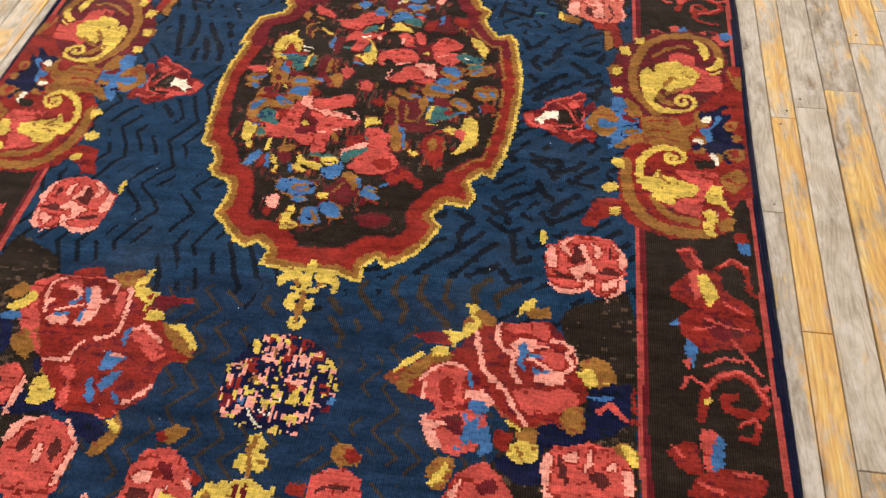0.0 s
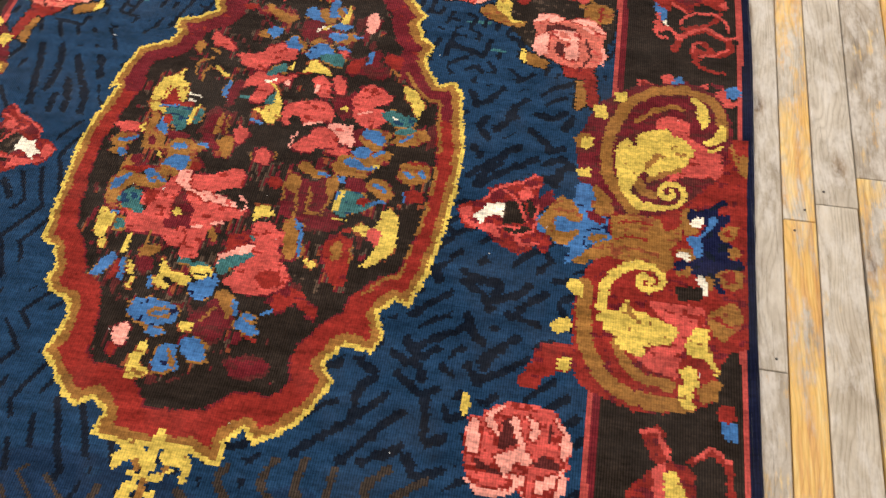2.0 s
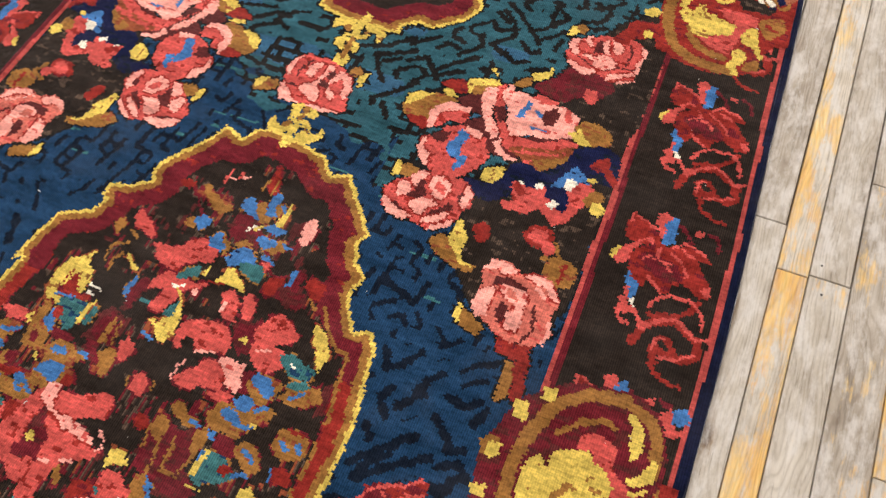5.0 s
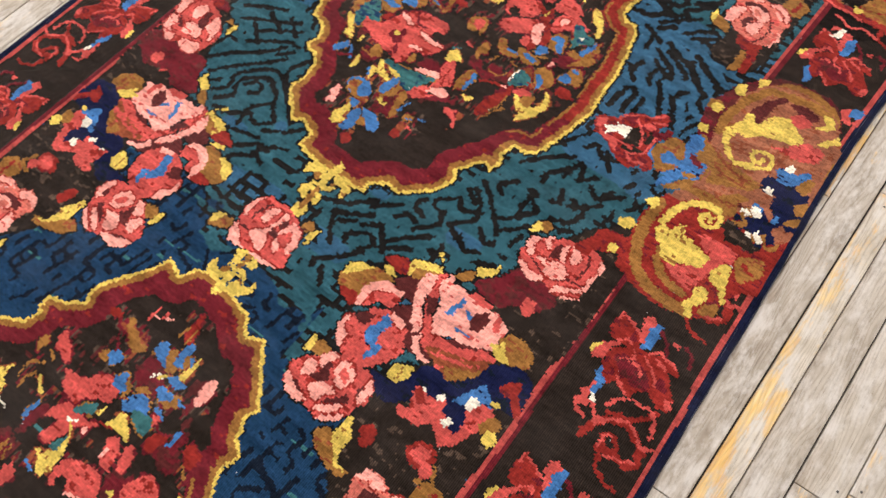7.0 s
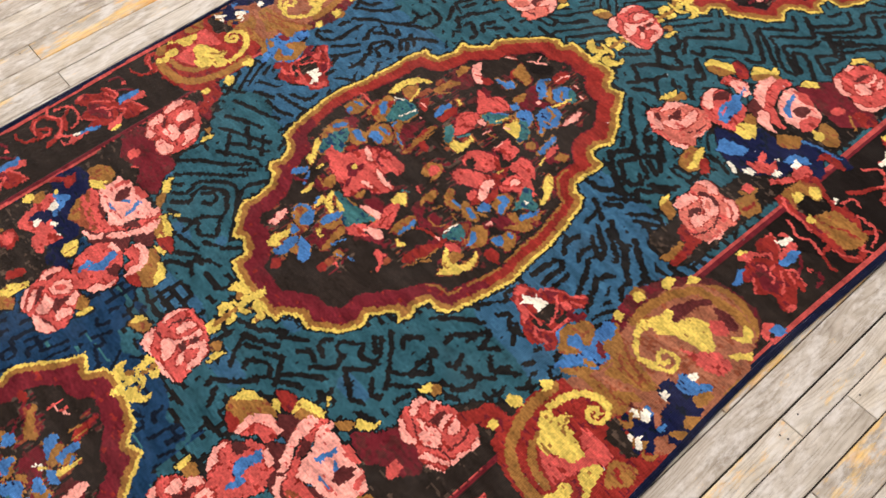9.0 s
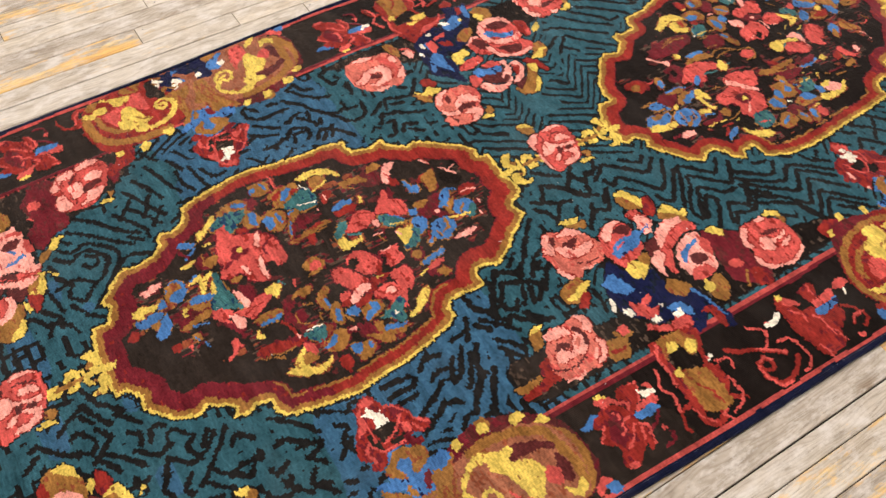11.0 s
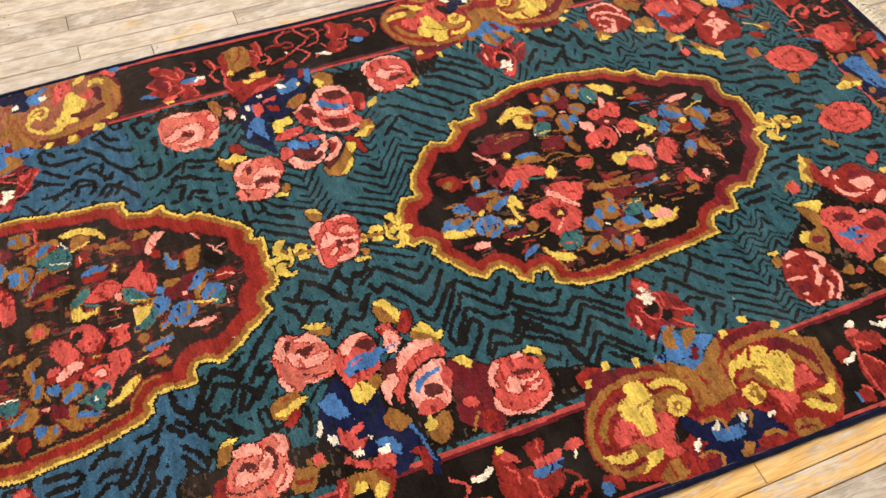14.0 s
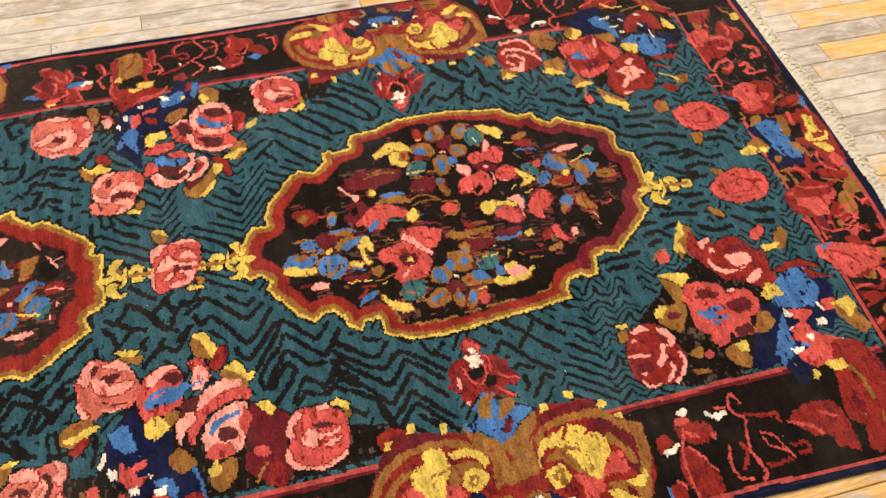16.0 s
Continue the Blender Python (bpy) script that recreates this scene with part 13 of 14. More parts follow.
dye[upper & ~fret & zig] = FIELD_DARK

# where the fretwork was drawn row by row, it replaces the regular kinds
for draw in (fret_end, fret_far_right, fret_far_side, fret_far_left, fret_upper_right, fret_upper_axis, fret_upper_left, fret_mid_left, fret_mid_right, ink_right_low, ink_below, brown_waves, ink_right_high, ink_left):
    UPPER.append(draw in (fret_end, fret_far_right, fret_far_side, fret_far_left, fret_upper_right, fret_upper_axis, fret_upper_left))
    draw()
dye[NEAR_LINE < 0.023] = bare[NEAR_LINE < 0.023]
dye[DRAWN >= 0] = DRAWN[DRAWN >= 0]

# ---- borders ----
LINE_X, END_Y = 0.570, 4.700


def border(name, mask, label):
    at = Place(name, 0, 0, label=label)
    weave(at, np.s_[:, :], mask, BROWN)
    return at


bow = 0.012 * np.sin(GX * 2.2 + 0.4)
border_l = border("side_border", SX < -LINE_X, "dark brown side border with red guard stripes")
border_r = border("side_border", SX > LINE_X, "dark brown side border with red guard stripes")
border_far = border("end_border", (WY > END_Y + bow) & (np.abs(WX) < 0.60), "dark brown end border with small red flowers")
border_near = border("end_border", (WY < RY0 + RY1 - END_Y) & (np.abs(WX) < 0.60), "dark brown end border with small red flowers")
for at, s in ((border_l, -1), (border_r, 1)):
    for lo, hi, colour in ((0.565, 0.574, ROSE), (0.574, 0.583, CRIMSON), (0.772, 0.781, ROSE), (0.781, 0.80, EDGE)):
        long = (s * SX > lo) & (s * SX <= hi)
        if lo < 0.6:  # the inner stripe stops at the end borders
            long &= (WY < END_Y) & (WY > RY0 + RY1 - END_Y)
        weave(at, np.s_[:, :], long, colour)
for at, s, base in ((border_far, 1, RY1), (border_near, -1, RY0)):
    depth = s * (base - SY)
    weave(at, np.s_[:, :], (depth > 0.022) & (depth < 0.033) & (np.abs(WX) < 0.79), ROSE)
    weave(at, np.s_[:, :], depth <= 0.022, EDGE)
    weave(at, np.s_[:, :], (np.abs(depth - (RY1 - END_Y) + bow * (s > 0) + 0.008 + 0.004 * n3) < 0.0045) & (np.abs(WX) < 0.577), ROSE)

# curling vines fill the end borders
curl, curl2 = value_noise(0.052, 0.046, 71), value_noise(0.06, 0.05, 72)
for at, s, base in ((border_far, 1, RY1), (border_near, -1, RY0)):
    depth = s * (base - SY)
    band = (depth > 0.030) & (depth < RY1 - END_Y - 0.030) & (np.abs(SX) < 0.57)
    weave(at, np.s_[:, :], band & (np.abs(curl) < 0.14) & (curl2 > -0.5), RED)
    weave(at, np.s_[:, :], band & (np.abs(curl2) < 0.10) & (curl > -0.25), CORAL)
    weave(at, np.s_[:, :], band & (curl > 0.42), CRIMSON)
    weave(at, np.s_[:, :], band & (curl2 > 0.55), RED)
    weave(at, np.s_[:, :], band & (curl < -0.6), OCHRE)

# ---- vines of the side borders ----
for s in (-1, 1):
    for y in (-0.93, -0.62, 0.175, 0.485, 0.795, 1.49, 1.80, 2.11, 2.925):
        if s > 0 and 0.3 < y < 0.9:
            continue
        vine(Place("border_vine", 0.68, y + (0.02 if s < 0 else 0), s, label="red flower and curling vine woven into the border"))
    if s < 0:
        vine_upper(Place("border_vine", 0.71, 3.19, s, label="red flower and curling vine woven into the border"))
    else:
        vine_low(Place("border_vine", 0.68, 0.64, label="red flowers and curling vine woven into the border"))
        vine_high(Place("border_vine", 0.68, 3.30, label="red flower with a blue petal on a curling vine"))
    vine_far(Place("border_vine", 0.68 if s > 0 else 0.75, 4.30, s, label="red flower and curling vine woven into the border"))
    funnel(Place("border_leaf", 0.70 if s > 0 else 0.735, 3.16 + (0.02 if s < 0 else 0), s, label="ochre funnel-shaped leaf woven into the border"))

# ---- end borders ----
far_vine = Place("end_vine", 0, 4.80, label="red flowers round a blue rosette")
end_border(far_vine)
end_flowers(far_vine)
end_vine_left(far_vine)
end_rosette(far_vine)
end_border(Place("end_vine", 0, RY0 + RY1 - 4.80, sy=-1, label="red flowers round a blue rosette"))

# ---- rose sprays in the corners between the medallions ----
SPRAY = "spray of coral and pink roses with navy ribbons and ochre leaves"
for s in (1, -1):
    lift = 0.0 if s > 0 else 0.015
    ground = Place("rose_spray", 0.4, 0.56, s, label=SPRAY)
    spray_ground(ground)
    low = Place("large_rose", 0.4 * s, 0.56, label="large coral roses with blue petals", parent=ground)
    (spray_low_right if s > 0 else spray_low_left)(low)
    (low_roses_right if s > 0 else low_roses_left)(low)
    at = Place("rose_spray", 0.4, 1.87 + lift, s, label=SPRAY)
    spray_ground(at)
    blob(at, BROWN, 10, 60, 172, 60, 172, 430, 120, 400, 70, 345, 30, 250)
    leaf_low(at)
    spray_roses(at)
    rose_inner(Place("rose", 0.4, 1.87 + lift, s, label="pink and coral rose", parent=at))
    outer = Place("rose", 0.4, 1.86 + lift, s, label="pink and coral rose", parent=at)
    rose_outer_leaves(outer)
    rose_outer(outer)
    up = Place("rose_spray", 0.4, 3.17 + lift, s, label=SPRAY)
    if s > 0:
        spray_ground_upper(up)
    else:
        blob(up, BROWN, 95, -230, 172, -440, 172, 445, 110, 400, 60, 180, 50, -60)
    if s > 0:
        spray_upper(up)
        rose_upper_inner(Place("rose", 0.4, 3.17, label="pink and coral rose", parent=up))
        outer = Place("rose", 0.4, 3.16, label="pink and coral rose", parent=up)
        rose_outer_leaves(outer)
        rose_outer(outer)
        rose_upper_side(Place("rose", 0.4, 3.17, label="coral rose with pink edges", parent=up))
    else:
        spray_left_high(Place("ribbon", -0.4, 3.17, label="navy ribbon with blue and ivory folds", parent=up))
        roses_left_high(Place("large_rose", -0.4, 3.17, label="coral and pink roses with blue petals", parent=up))
        rose_left_axis(Place("rose", -0.4, 3.17, label="pink and coral rose with an ochre leaf", parent=up))
        rose_upper_side(Place("rose", 0.455, 3.193, -1, label="coral rose with pink edges", parent=up))
    rose_low(Place("rose", 0.4, 0.83 if s > 0 else 0.86, s, label="pink and coral rose", parent=ground))
    if s > 0:
        rose_mid_side(Place("rose", 0.4, 2.12, label="pink and coral rose on crimson", parent=at))
    else:
        rose_side(Place("rose", -0.4, 2.17, label="pink and coral rose on crimson", parent=at))

for s in (-1, 1):
    for y, flip in ((4.45, 1), (RY0 + RY1 - 4.45, -1)):
        at = Place("corner_spray", 0.4, y, s, sy=flip, label="coral roses and navy ribbons in the rug's corner")
        if s < 0 and flip > 0:
            at.fx = -at.fx  # this corner was drawn anew by the weaver
            far_spray_left(at)
            far_roses_left(Place("large_rose", -0.4, y, label="red roses with pink petal edges", parent=at))
            continue
        far_spray(at)
        if s > 0 and flip > 0:
            far_roses_right(Place("large_rose", 0.4, y, label="coral and red roses with a navy ribbon", parent=at))
            far_rose_right(Place("rose", 0.4, 4.2, label="red rose with pink petal edges", parent=at))
            continue
        far_rose(Place("rose", 0.4, y - 0.25 * flip, s, sy=flip, label="red rose with pink petal edges", parent=at))
far_centre_left(Place("rose", 0, 4.6, label="round coral rose before the end border"))
far_centre_right(Place("rose", 0, 4.6, label="round coral rose before the end border"))

# ---- scroll cartouches on the side borders ----
for s, rows in ((1, ((-0.10, 0.70, 0.4), (1.185, 0.70, 0.4), (2.46, 0.70, 0.4), (3.79, 0.70, 0.4))),
                (-1, ((-0.09, 0.70, 0.4), (1.20, 0.70, 0.4), (2.515, 0.725, 0.42), (3.79, 0.758, 0.485)))):
    for y, out, inn in rows:
        at = Place("scroll_cartouche", out, y, s, label="golden acanthus scrolls on red with a blue leaf")
        (scroll_far if y > 3.5 else scroll)(at)
        if 2 < y < 3:  # the upper half of this pair was knotted from a browner lot
            w = window(at.points((-240, -310, 110, 330)), 0)
            own = (piece[w] == at.id) & (GY[w] > y - 0.06 + 0.03 * n1[w])
            weave(at, w, own & (dye[w] == RED), CLAY)
            weave(at, w, own & (dye[w] == CLAY) & (FLECK[w] > 0.4), RUST)
            weave(at, w, own & (dye[w] == CRIMSON) & (FLECK[w] > -0.2), WINE)
            scroll_mid(at)
        leaf = Place("side_leaf", inn, y - (0.012 if 2.5 < y < 3 else 0), s, label="blue and ochre pointed leaf", parent=at)
        (side_leaf_far if y > 3.5 else side_leaf)(leaf)
        bloom = Place("side_flower", inn, y - (0.012 if 2.5 < y < 3 else 0), s, label="crimson flower with white centre", parent=at)
        (side_flower_far if y > 3.5 else side_flower)(bloom)
        w = window(bloom.points((-60, -85, 100, 90)), 0)
        mine = (piece[w] == bloom.id) & (dye[w] != IVORY)
        weave(bloom, w, mine & (dye[w] == RED) & (FLECK[w] > 0.42), CORAL)
        weave(bloom, w, mine & (dye[w] == RED) & (FLECK[w] < -0.3), CRIMSON)

# ---- medallions ----
NEAR, MID, FAR = (outline_right, outline_left), (outline_mid_right, outline_mid_left), (outline_far_right, outline_far_left)
for y, rims, flowers_of in ((-0.165, NEAR, (bouquet,)), (1.23, NEAR, (bouquet,)),
                            (2.53, MID, (bouquet_mid,)), (3.80, FAR, (bouquet_far,))):
    at = Place("medallion", 0, y, label="dark lobed medallion with gold, ochre and red bands")
    q = np.vstack([rim(at) for rim in rims])
    w = window(q, 0.01)
    inner = inside(q, w)
    d = np.where(inner, distance(q, w, True), -1)
    up = np.abs(WY[w] - y) / 0.5
    red = (0.040 + 0.020 * up) * (0.82 if y > 3 else 1.0) + 0.004 * n1[w]
    weave(at, w, inner, BROWN)
    weave(at, w, inner & (d < red), CRIMSON)
    side_of = (WY[w] - y) * (-1 if 2 < y < 3 else 1) + 0.02 * n1[w]  # one end was knotted from a deeper red
    weave(at, w, inner & (d < red * (0.95 + 0.05 * n2[w])) & (side_of < (0.30 if y > 3 else 0.12)), RED)
    weave(at, w, inner & (d < red) & (FLECK[w] > 0.62), RED)
    slim = 0.8
    weave(at, w, inner & (d < slim * (0.021 + 0.004 * n2[w] + 0.004 * up)), OCHRE)
    weave(at, w, inner & (d < slim * 0.0085), GOLD)
    weave(at, w, inner & (WX[w] > 0.2) & (up < 0.45) & (np.abs(d - 0.040) < 0.003) & (n2[w] > -0.4), OCHRE)
    if y > 2:  # a dark row sets the gold edge off from the field
        weave(Place("medallion_edge", 0, y, label="dark knotted row round the medallion", parent=at), w,
              ~inner & (distance(q, w, True) < 0.0052 + 0.002 * FLECK[w]) & (piece[w] == 0), FIELD_DARK)
    flowers = Place("bouquet", 0, y, label="coral, blue and gold flowers on a dark ground", parent=at)
    flowers.halo = 0.0022
    for draw in flowers_of:
        draw(flowers)
    # thin rows of rust, red and ochre fill the gaps between the flowers
    near = piece[w] == flowers.id
    for step in ((0, 1), (0, 2), (1, 0), (1, 1), (0, 1), (1, 0)):
        near = near | np.roll(near, step, (0, 1)) | np.roll(near, (-step[0], -step[1]), (0, 1))
    gap = near & (piece[w] == at.id) & (dye[w] == BROWN)
    rows_of = value_noise(0.006, 0.030, 61)[w] + 0.5 * value_noise(0.05, 0.05, 62)[w]
    for colour, lo, hi in ((WALNUT, 0.20, 0.42), (CRIMSON, 0.42, 0.72), (RUST, 0.72, 2.0), (WINE, -1.5, -0.55)):
        weave(flowers, w, gap & (rows_of > lo) & (rows_of < hi) & (n2[w] + n1[w] > 0.25), colour)
    low, high = q[:, 1].min(), q[:, 1].max()
    fleur(Place("fleur_de_lis", 0.015, low + 0.008, label="gold fleur-de-lis", parent=at))
    if y > 0:
        fleur(Place("fleur_de_lis", 0.010, high - 0.008, sy=-1, label="gold fleur-de-lis", parent=at))
    else:
        fleur_near(Place("fleur_de_lis", 0, 0.37, label="gold fleur-de-lis", parent=at))

# ---- roses on the axis ----
for y in (1.87, 3.175):
    centre_rose(Place("centre_rose", 0, y, label="single pink rose between two medallions"))
posy = Place("posy", 0.007, 0.52, label="speckled round posy in pink, gold and navy")
posy_flowers(posy)
w = window(posy.points((-100, -100, 100, 100)), 0)
own, speck, speck2 = piece[w] == posy.id, value_noise(0.0065, 0.011, 31)[w], value_noise(0.007, 0.010, 32)[w]
for colour, mask in ((NAVY, speck > 0.34), (PINK, speck < -0.60), (GOLD, (speck2 > 0.62) & (speck < 0.3)), (NAVY, speck2 < -0.62)):
    weave(posy, w, own & mask, colour)

# further up, the undyed brown is swapped for a darker brown
dye[(dye == BROWN) & (GY > 2.95 + 0.08 * n1 + 0.03 * n2)] = BARK

# ---- knots to meshes: one mesh for each motif ----
COARSE = value_noise(0.22, 0.33, 41) * 0.0026 + value_noise(0.06, 0.06, 42) * 0.0005
sunk = np.isin(dye, (BROWN, BARK, FIELD_DARK, FIELD_INK, WALNUT))
height = 0.0098 + COARSE - 0.0009 * sunk
zv = np.zeros((ROWS + 1, COLS + 1))
cnt = np.zeros((ROWS + 1, COLS + 1))
for a in (0, 1):
    for b in (0, 1):
        zv[a:ROWS + a, b:COLS + b] += height
        cnt[a:ROWS + a, b:COLS + b] += 1
zv = zv / cnt + rng.normal(0, 0.00022, zv.shape)
xv, yv = np.meshgrid(-RX + np.arange(COLS + 1) * KNOT_X, RY0 + np.arange(ROWS + 1) * KNOT_Y)


def drift(y):
    """The selvedges are not quite straight."""
    return 0.010 * np.exp(-((y - 1.6) / 0.35) ** 2) - 0.010 * np.exp(-((y - 2.6) / 0.25) ** 2) + 0.007 * np.exp(-((y - 3.05) / 0.2) ** 2)


xv = xv + drift(yv) * np.clip((xv - 0.4) / 0.39, 0, 1) ** 2


def skew(x, y):
    """The far end bows outwards."""
    f = np.clip((y - 4.80) / 0.11, 0, 1)
    return 0.020 * np.clip(1 - (x / 0.62) ** 2, -0.3, 1) * f * f * (3 - 2 * f)


yv = yv + skew(xv, yv)
VERTS = np.column_stack((laid(np.column_stack((xv.ravel(), yv.ravel()))), zv.ravel()))

rug = new("rug")
tagged(rug, "antique knotted wool rug with floral medallions on a blue-teal field", "rug")
made = {}
for pid, (name, parent_id, label) in enumerate(PIECES):
    r, c = np.where(piece == pid)
    if not len(r):
        continue
    corner = r * (COLS + 1) + c
    quads = np.column_stack((corner, corner + 1, corner + COLS + 2, corner + COLS + 1))
    used, local = np.unique(quads.ravel(), return_inverse=True)
    colours, slot = np.unique(dye[r, c], return_inverse=True)
    me = bpy.data.meshes.new(name)
    me.vertices.add(len(used))
    me.vertices.foreach_set("co", VERTS[used].ravel())
    me.loops.add(quads.size)
    me.loops.foreach_set("vertex_index", local.ravel().astype(np.int32))
    me.polygons.add(len(quads))
    me.polygons.foreach_set("loop_start", np.arange(0, quads.size, 4, dtype=np.int32))
    for k in colours:
        me.materials.append(WOOL[k])
    me.polygons.foreach_set("material_index", slot.ravel().astype(np.int32))
    me.update(calc_edges=True)
    ob = new(name, me)
    made[pid] = ob
    ob.parent = made[parent_id] if parent_id in made and parent_id else rug
    tagged(ob, label)

# body under the pile, bound edges and fringes
bm = bmesh.new()
strips = np.linspace(RY0 + 0.004, RY1 - 0.004, 90)
rings = [[bm.verts.new((x, y, z)) for x, z in ((-RX + 0.004, 0.0005), (RX - 0.014, 0.0005), (RX - 0.014, 0.0035), (-RX + 0.004, 0.0035))] for y in strips]
for p, q in zip(rings, rings[1:]):
    for k in range(4):
        bm.faces.new((p[k], p[(k + 1) % 4], q[(k + 1) % 4], q[k]))
bm.faces.new(rings[0][::-1])
bm.faces.new(rings[-1])
bend_mesh(bm)
part("backing", bm, BACKING, rug)


def binding(s):
    bm = bmesh.new()
    rings = []
    for y in np.linspace(RY0, RY1, 220):
        cx = s * (RX - 0.002) + (drift(y) if s > 0 else 0)
        ring = []
        for k in range(8):
            a = math.tau * k / 8
            ring.append(bm.verts.new((cx + s * 0.005 + 0.0072 * math.cos(a) + rng.normal(0, 0.0004), y, 0.0062 + 0.0052 * math.sin(a) + rng.normal(0, 0.0003))))
        rings.append(ring)
    for p, q in zip(rings, rings[1:]):
        for k in range(8):
            bm.faces.new((p[k], p[(k + 1) % 8], q[(k + 1) % 8], q[k]))
    bend_mesh(bm)
    part("selvedge", bm, WOOL[EDGE], rug, "overcast navy wool selvedge")


binding(1)
binding(-1)


def fringe(y, s):
    bm = bmesh.new()
    for x in np.arange(-RX + 0.002, RX, 0.0026):
        for _ in range(4):
            length = rng.uniform(0.026, 0.052)
            bend = rng.normal(0, 0.007)
            px, r = x + rng.normal(0, 0.002), rng.uniform(0.0013, 0.0025)
            lift = rng.uniform(0, 0.008)
            prev = None
            for k in range(6):
                f = k / 5
                cy = y + skew(px, y) + s * length * f
                cx = px + bend * f * f + 0.0035 * math.sin(8 * f + 400 * px)
                cz = 0.006 * (1 - f) + 0.0025 + lift * math.sin(2.6 * f)
                w3 = r * (1 - 0.3 * f)
                ring = [bm.verts.new((cx + w3 * math.cos(a), cy, cz + w3 * math.sin(a))) for a in (0.5, 2.6, 4.7)]
                if prev:
                    for j in range(3):
                        bm.faces.new((prev[j], prev[(j + 1) % 3], ring[(j + 1) % 3], ring[j]))
                prev = ring
    bend_mesh(bm)
    ob = part("fringe", bm, COTTON, rug, "short tangled cream cotton fringe")
    tagged(ob, kind="stuff")


fringe(RY1 - 0.004, 1)
fringe(RY0 + 0.004, -1)

# ---- floor boards, laid along the rug ----
brng = random.Random(11)
LEAN = 0.018  # the boards run slightly askew to the rug
EDGES = [-1.174, -1.109, -1.037, -0.961, -0.894, -0.824, -0.755, -0.680, -0.604, -0.529, -0.455, -0.381, -0.305, -0.233, -0.161, -0.089,
         -0.017, 0.055, 0.126, 0.198, 0.270, 0.342, 0.414, 0.482, 0.548, 0.618, 0.694, 0.780, 0.851, 0.902, 0.969, 1.045]
JOINTS = {0.780: (0.30, 0.98, 1.886, 3.435, 3.80), 0.851: (0.72, 1.244, 1.798, 2.622, 3.645), 0.902: (0.483, 1.280, 1.804, 2.75), 0.969: (0.62, 1.342, 2.026, 2.55),
          -1.037: (2.470,), -1.174: (2.540,), -0.529: (5.103,), -0.381: (5.116,), -0.305: (5.046,)}
VARNISHED = {(0.851, 0.72): 2, (0.851, 1.244): 2, (0.780, 3.435): 2, (0.780, 3.80): 2, (0.969, 0.62): 2, (0.902, 0.483): 0, (0.902, 1.28): 0, (0.780, 0.30): 1, (0.780, 0.98): 0, (0.902, 1.804): 0,
             (0.780, 1.886): 0, (0.851, 1.798): 1, (0.851, 2.622): 1, (0.969, 1.342): 1, (-0.381, 5.116): 2, (-0.529, 5.103): 2, (-0.305, 5.046): 0}
SHRUNK = {(0.780, 1.886): 0.0016, (0.902, 1.804): 0.0012, (0.902, 0.483): 0.002}  # boards that have shrunk away from the next
while EDGES[-1] < X1:
    EDGES.append(round(EDGES[-1] + brng.choice((0.064, 0.068, 0.072, 0.075)), 3))
while EDGES[0] > X0:
    EDGES.insert(0, round(EDGES[0] - brng.choice((0.064, 0.068, 0.072)), 3))


def board(bm, x0, y0, x1, y1, z):
    g, b = 0.0011, 0.0020
    x0, x1, y0, y1 = x0 + g, x1 - g, y0 + 0.0007, y1 - 0.0007
    low = [bm.verts.new(p) for p in ((x0, y0, -0.012), (x1, y0, -0.012), (x1, y1, -0.012), (x0, y1, -0.012))]
    mid = [bm.verts.new((p[0], p[1], z - b * 0.8)) for p in ((x0, y0), (x1, y0), (x1, y1), (x0, y1))]
    top = [bm.verts.new((p[0], p[1], z)) for p in ((x0 + b, y0 + b * 0.5), (x1 - b, y0 + b * 0.5), (x1 - b, y1 - b * 0.5), (x0 + b, y1 - b * 0.5))]
    for v in low + mid + top:
        v.co.x += LEAN * (v.co.y - 1.5)
    for k in range(4):
        j = (k + 1) % 4
        bm.faces.new((low[k], low[j], mid[j], mid[k]))
        bm.faces.new((mid[k], mid[j], top[j], top[k]))
    bm.faces.new(top)


rest = [bmesh.new(), bmesh.new(), bmesh.new()]
count = 0
NEAR_BOARDS = []
for x0, x1 in zip(EDGES, EDGES[1:]):
    x0c, x1c = max(x0, X0), min(x1, X1)
    if x1c - x0c < 0.01:
        continue
    cuts = list(JOINTS.get(x0, (brng.uniform(0.5, 1.6),)))
    while cuts[0] > Y0:
        cuts.insert(0, round(cuts[0] - brng.choice((0.45, 0.55, 0.7, 0.9, 1.1)), 3))
    while cuts[-1] < Y1:
        cuts.append(round(cuts[-1] + brng.choice((0.45, 0.55, 0.7, 0.9, 1.1)), 3))
    for lo, hi in zip(cuts, cuts[1:]):
        a, b = max(lo, Y0), min(hi, Y1)
        if b - a < 0.02:
            continue
        z = brng.uniform(-0.0006, 0.0006)
        x1c = min(x1, X1) - SHRUNK.get((x0, lo), 0.0)
        grade = VARNISHED.get((x0, lo), brng.choices((0, 1, 2), (0.40, 0.45, 0.15))[0])
        near = (0.72 < x0 < 1.45 and b > -0.4 and a < 5.6) or (-1.9 < x0 < -0.78 and b > 0.6 and a < 6.0) or (abs(x0) < 0.8 and b > 4.8 and a < 6.2)
        if near and count < 300:
            bm = bmesh.new()
            board(bm, x0c, a, x1c, b, z)
            part("plank", bm, PLANK[grade], floor)
            NEAR_BOARDS.append((x0c, a, x1c, b))
            count += 1
        else:
            board(rest[grade], x0c, a, x1c, b, z)
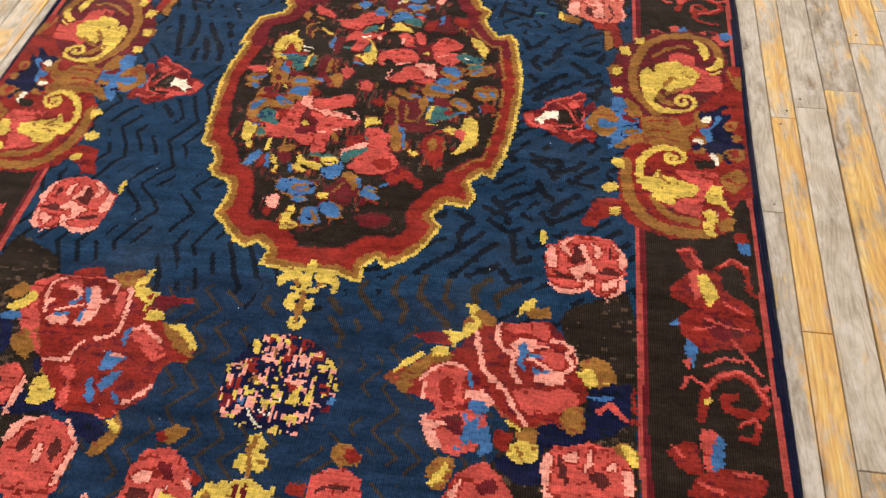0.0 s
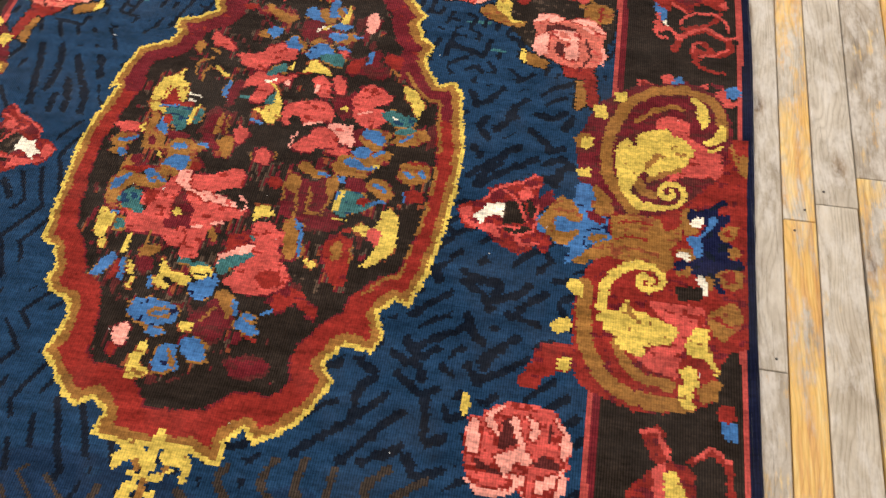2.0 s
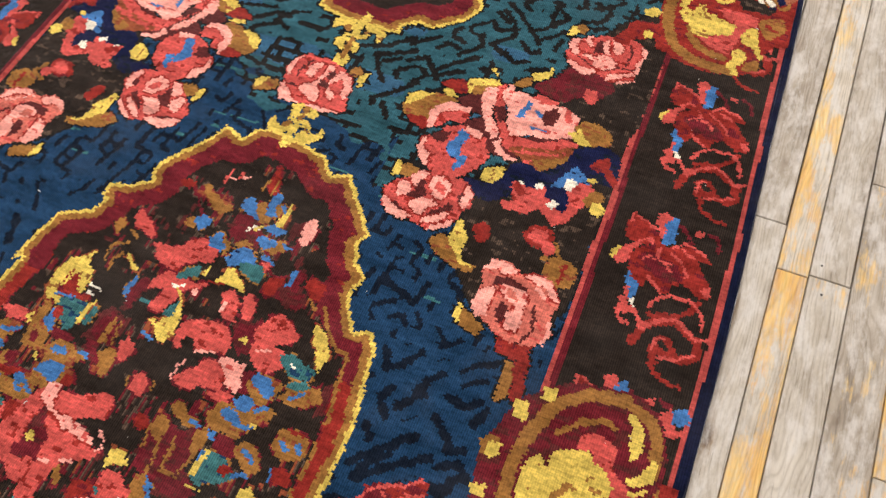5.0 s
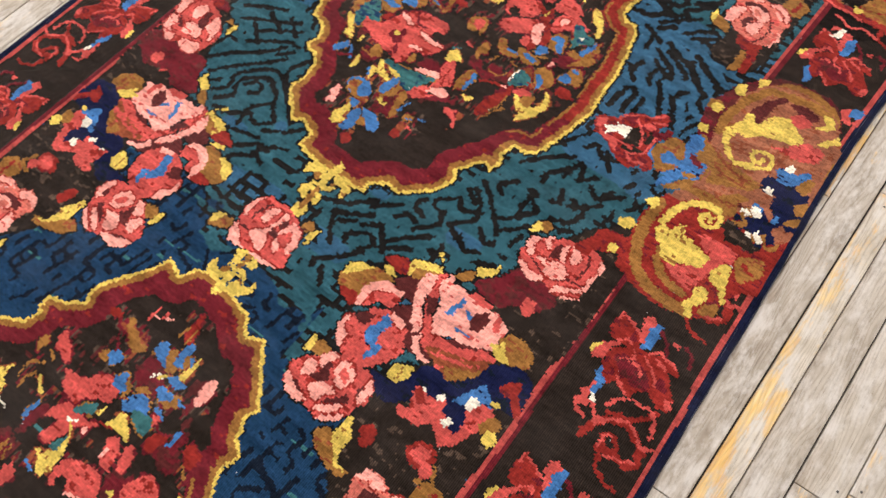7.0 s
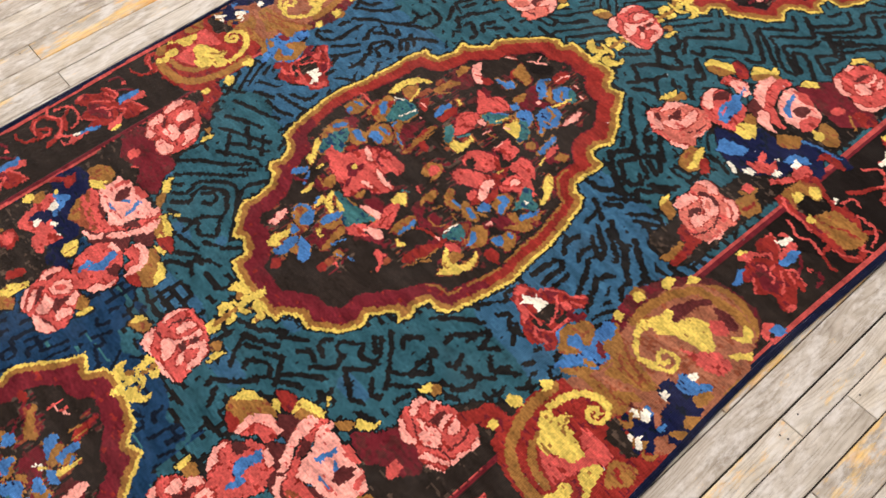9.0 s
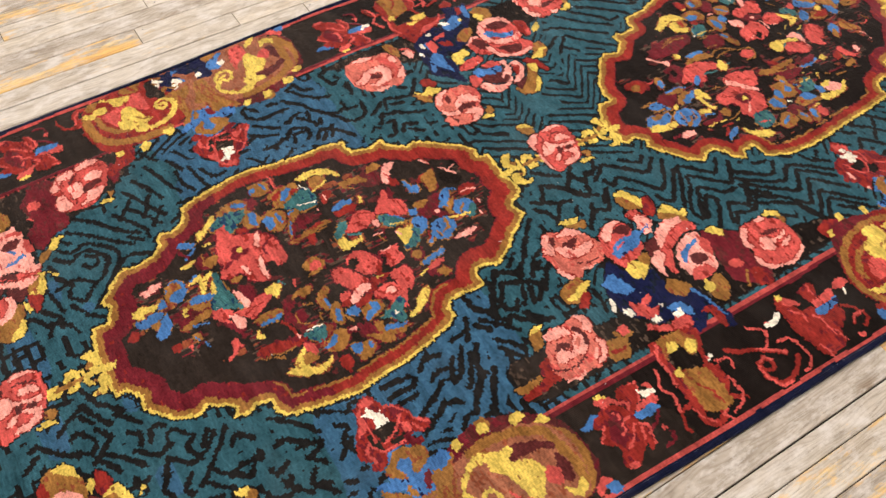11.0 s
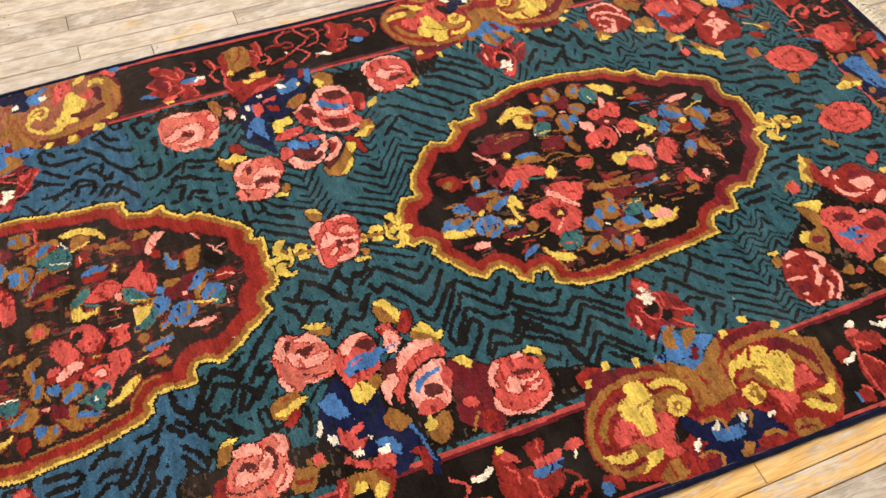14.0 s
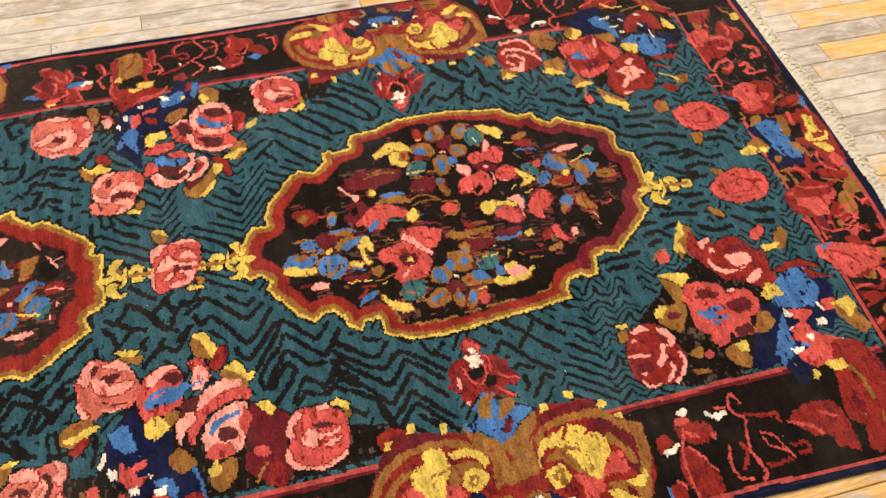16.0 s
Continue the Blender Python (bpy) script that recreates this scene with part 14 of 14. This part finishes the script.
for grade in range(3):
    tagged(part("planks", rest[grade], PLANK[grade], floor), kind="stuff")


# nails at the board ends, set a little below the face
nrng = random.Random(5)
nail_mesh = bpy.data.meshes.new("nail")
bm = bmesh.new()
bmesh.ops.create_cone(bm, cap_ends=True, segments=9, radius1=0.0022, radius2=0.0016, depth=0.0012)
bm.to_mesh(nail_mesh)
bm.free()
nail_mesh.materials.append(NAILHEAD)
for x0, y0, x1, y1 in NEAR_BOARDS:
    for x, y in ((x0 + 0.016, y0 + 0.022), (x1 - 0.016, y0 + 0.026), (x0 + 0.02, y1 - 0.024), (x1 - 0.018, y1 - 0.020)):
        on_rug = abs(x - laid(np.array([(0.0, y)]))[0, 0]) < RX + 0.03 and RY0 < y < RY1 + 0.06
        if nrng.random() < 0.14 and not on_rug:
            ob = new("nail", nail_mesh)
            ob.matrix_world = pose(x + LEAN * (y - 1.5) + nrng.uniform(-0.004, 0.004), y + nrng.uniform(-0.008, 0.008), 0.0009)
            ob.parent = floor

# lint that has settled on the pile
bm = bmesh.new()
for _ in range(110):
    x, y, a = nrng.uniform(-0.74, 0.74), nrng.uniform(-0.2, 4.85), nrng.uniform(0, math.tau)
    rest_z = zv[int((y - RY0) / KNOT_Y), int((x + RX) / KNOT_X)] + 0.0005
    long, r, turn = nrng.choice((0.0012, 0.002, 0.003, 0.007)), 0.0006, nrng.uniform(-1.5, 1.5)
    prev = None
    for k in range(4):
        f = k / 3 - 0.5
        cx, cy = x + long * f * math.cos(a + turn * f), y + long * f * math.sin(a + turn * f)
        ring = [bm.verts.new((cx - r * math.sin(a) * math.cos(b), cy + r * math.cos(a) * math.cos(b), rest_z + r * math.sin(b))) for b in (0.5, 2.6, 4.7)]
        if prev:
            for j in range(3):
                bm.faces.new((prev[j], prev[(j + 1) % 3], ring[(j + 1) % 3], ring[j]))
        else:
            bm.faces.new(ring)
        prev = ring
    bm.faces.new(prev[::-1])
bend_mesh(bm)
tagged(part("lint", bm, LINT, None), "loose white lint and thread ends lying on the rug", "lint", kind="stuff")
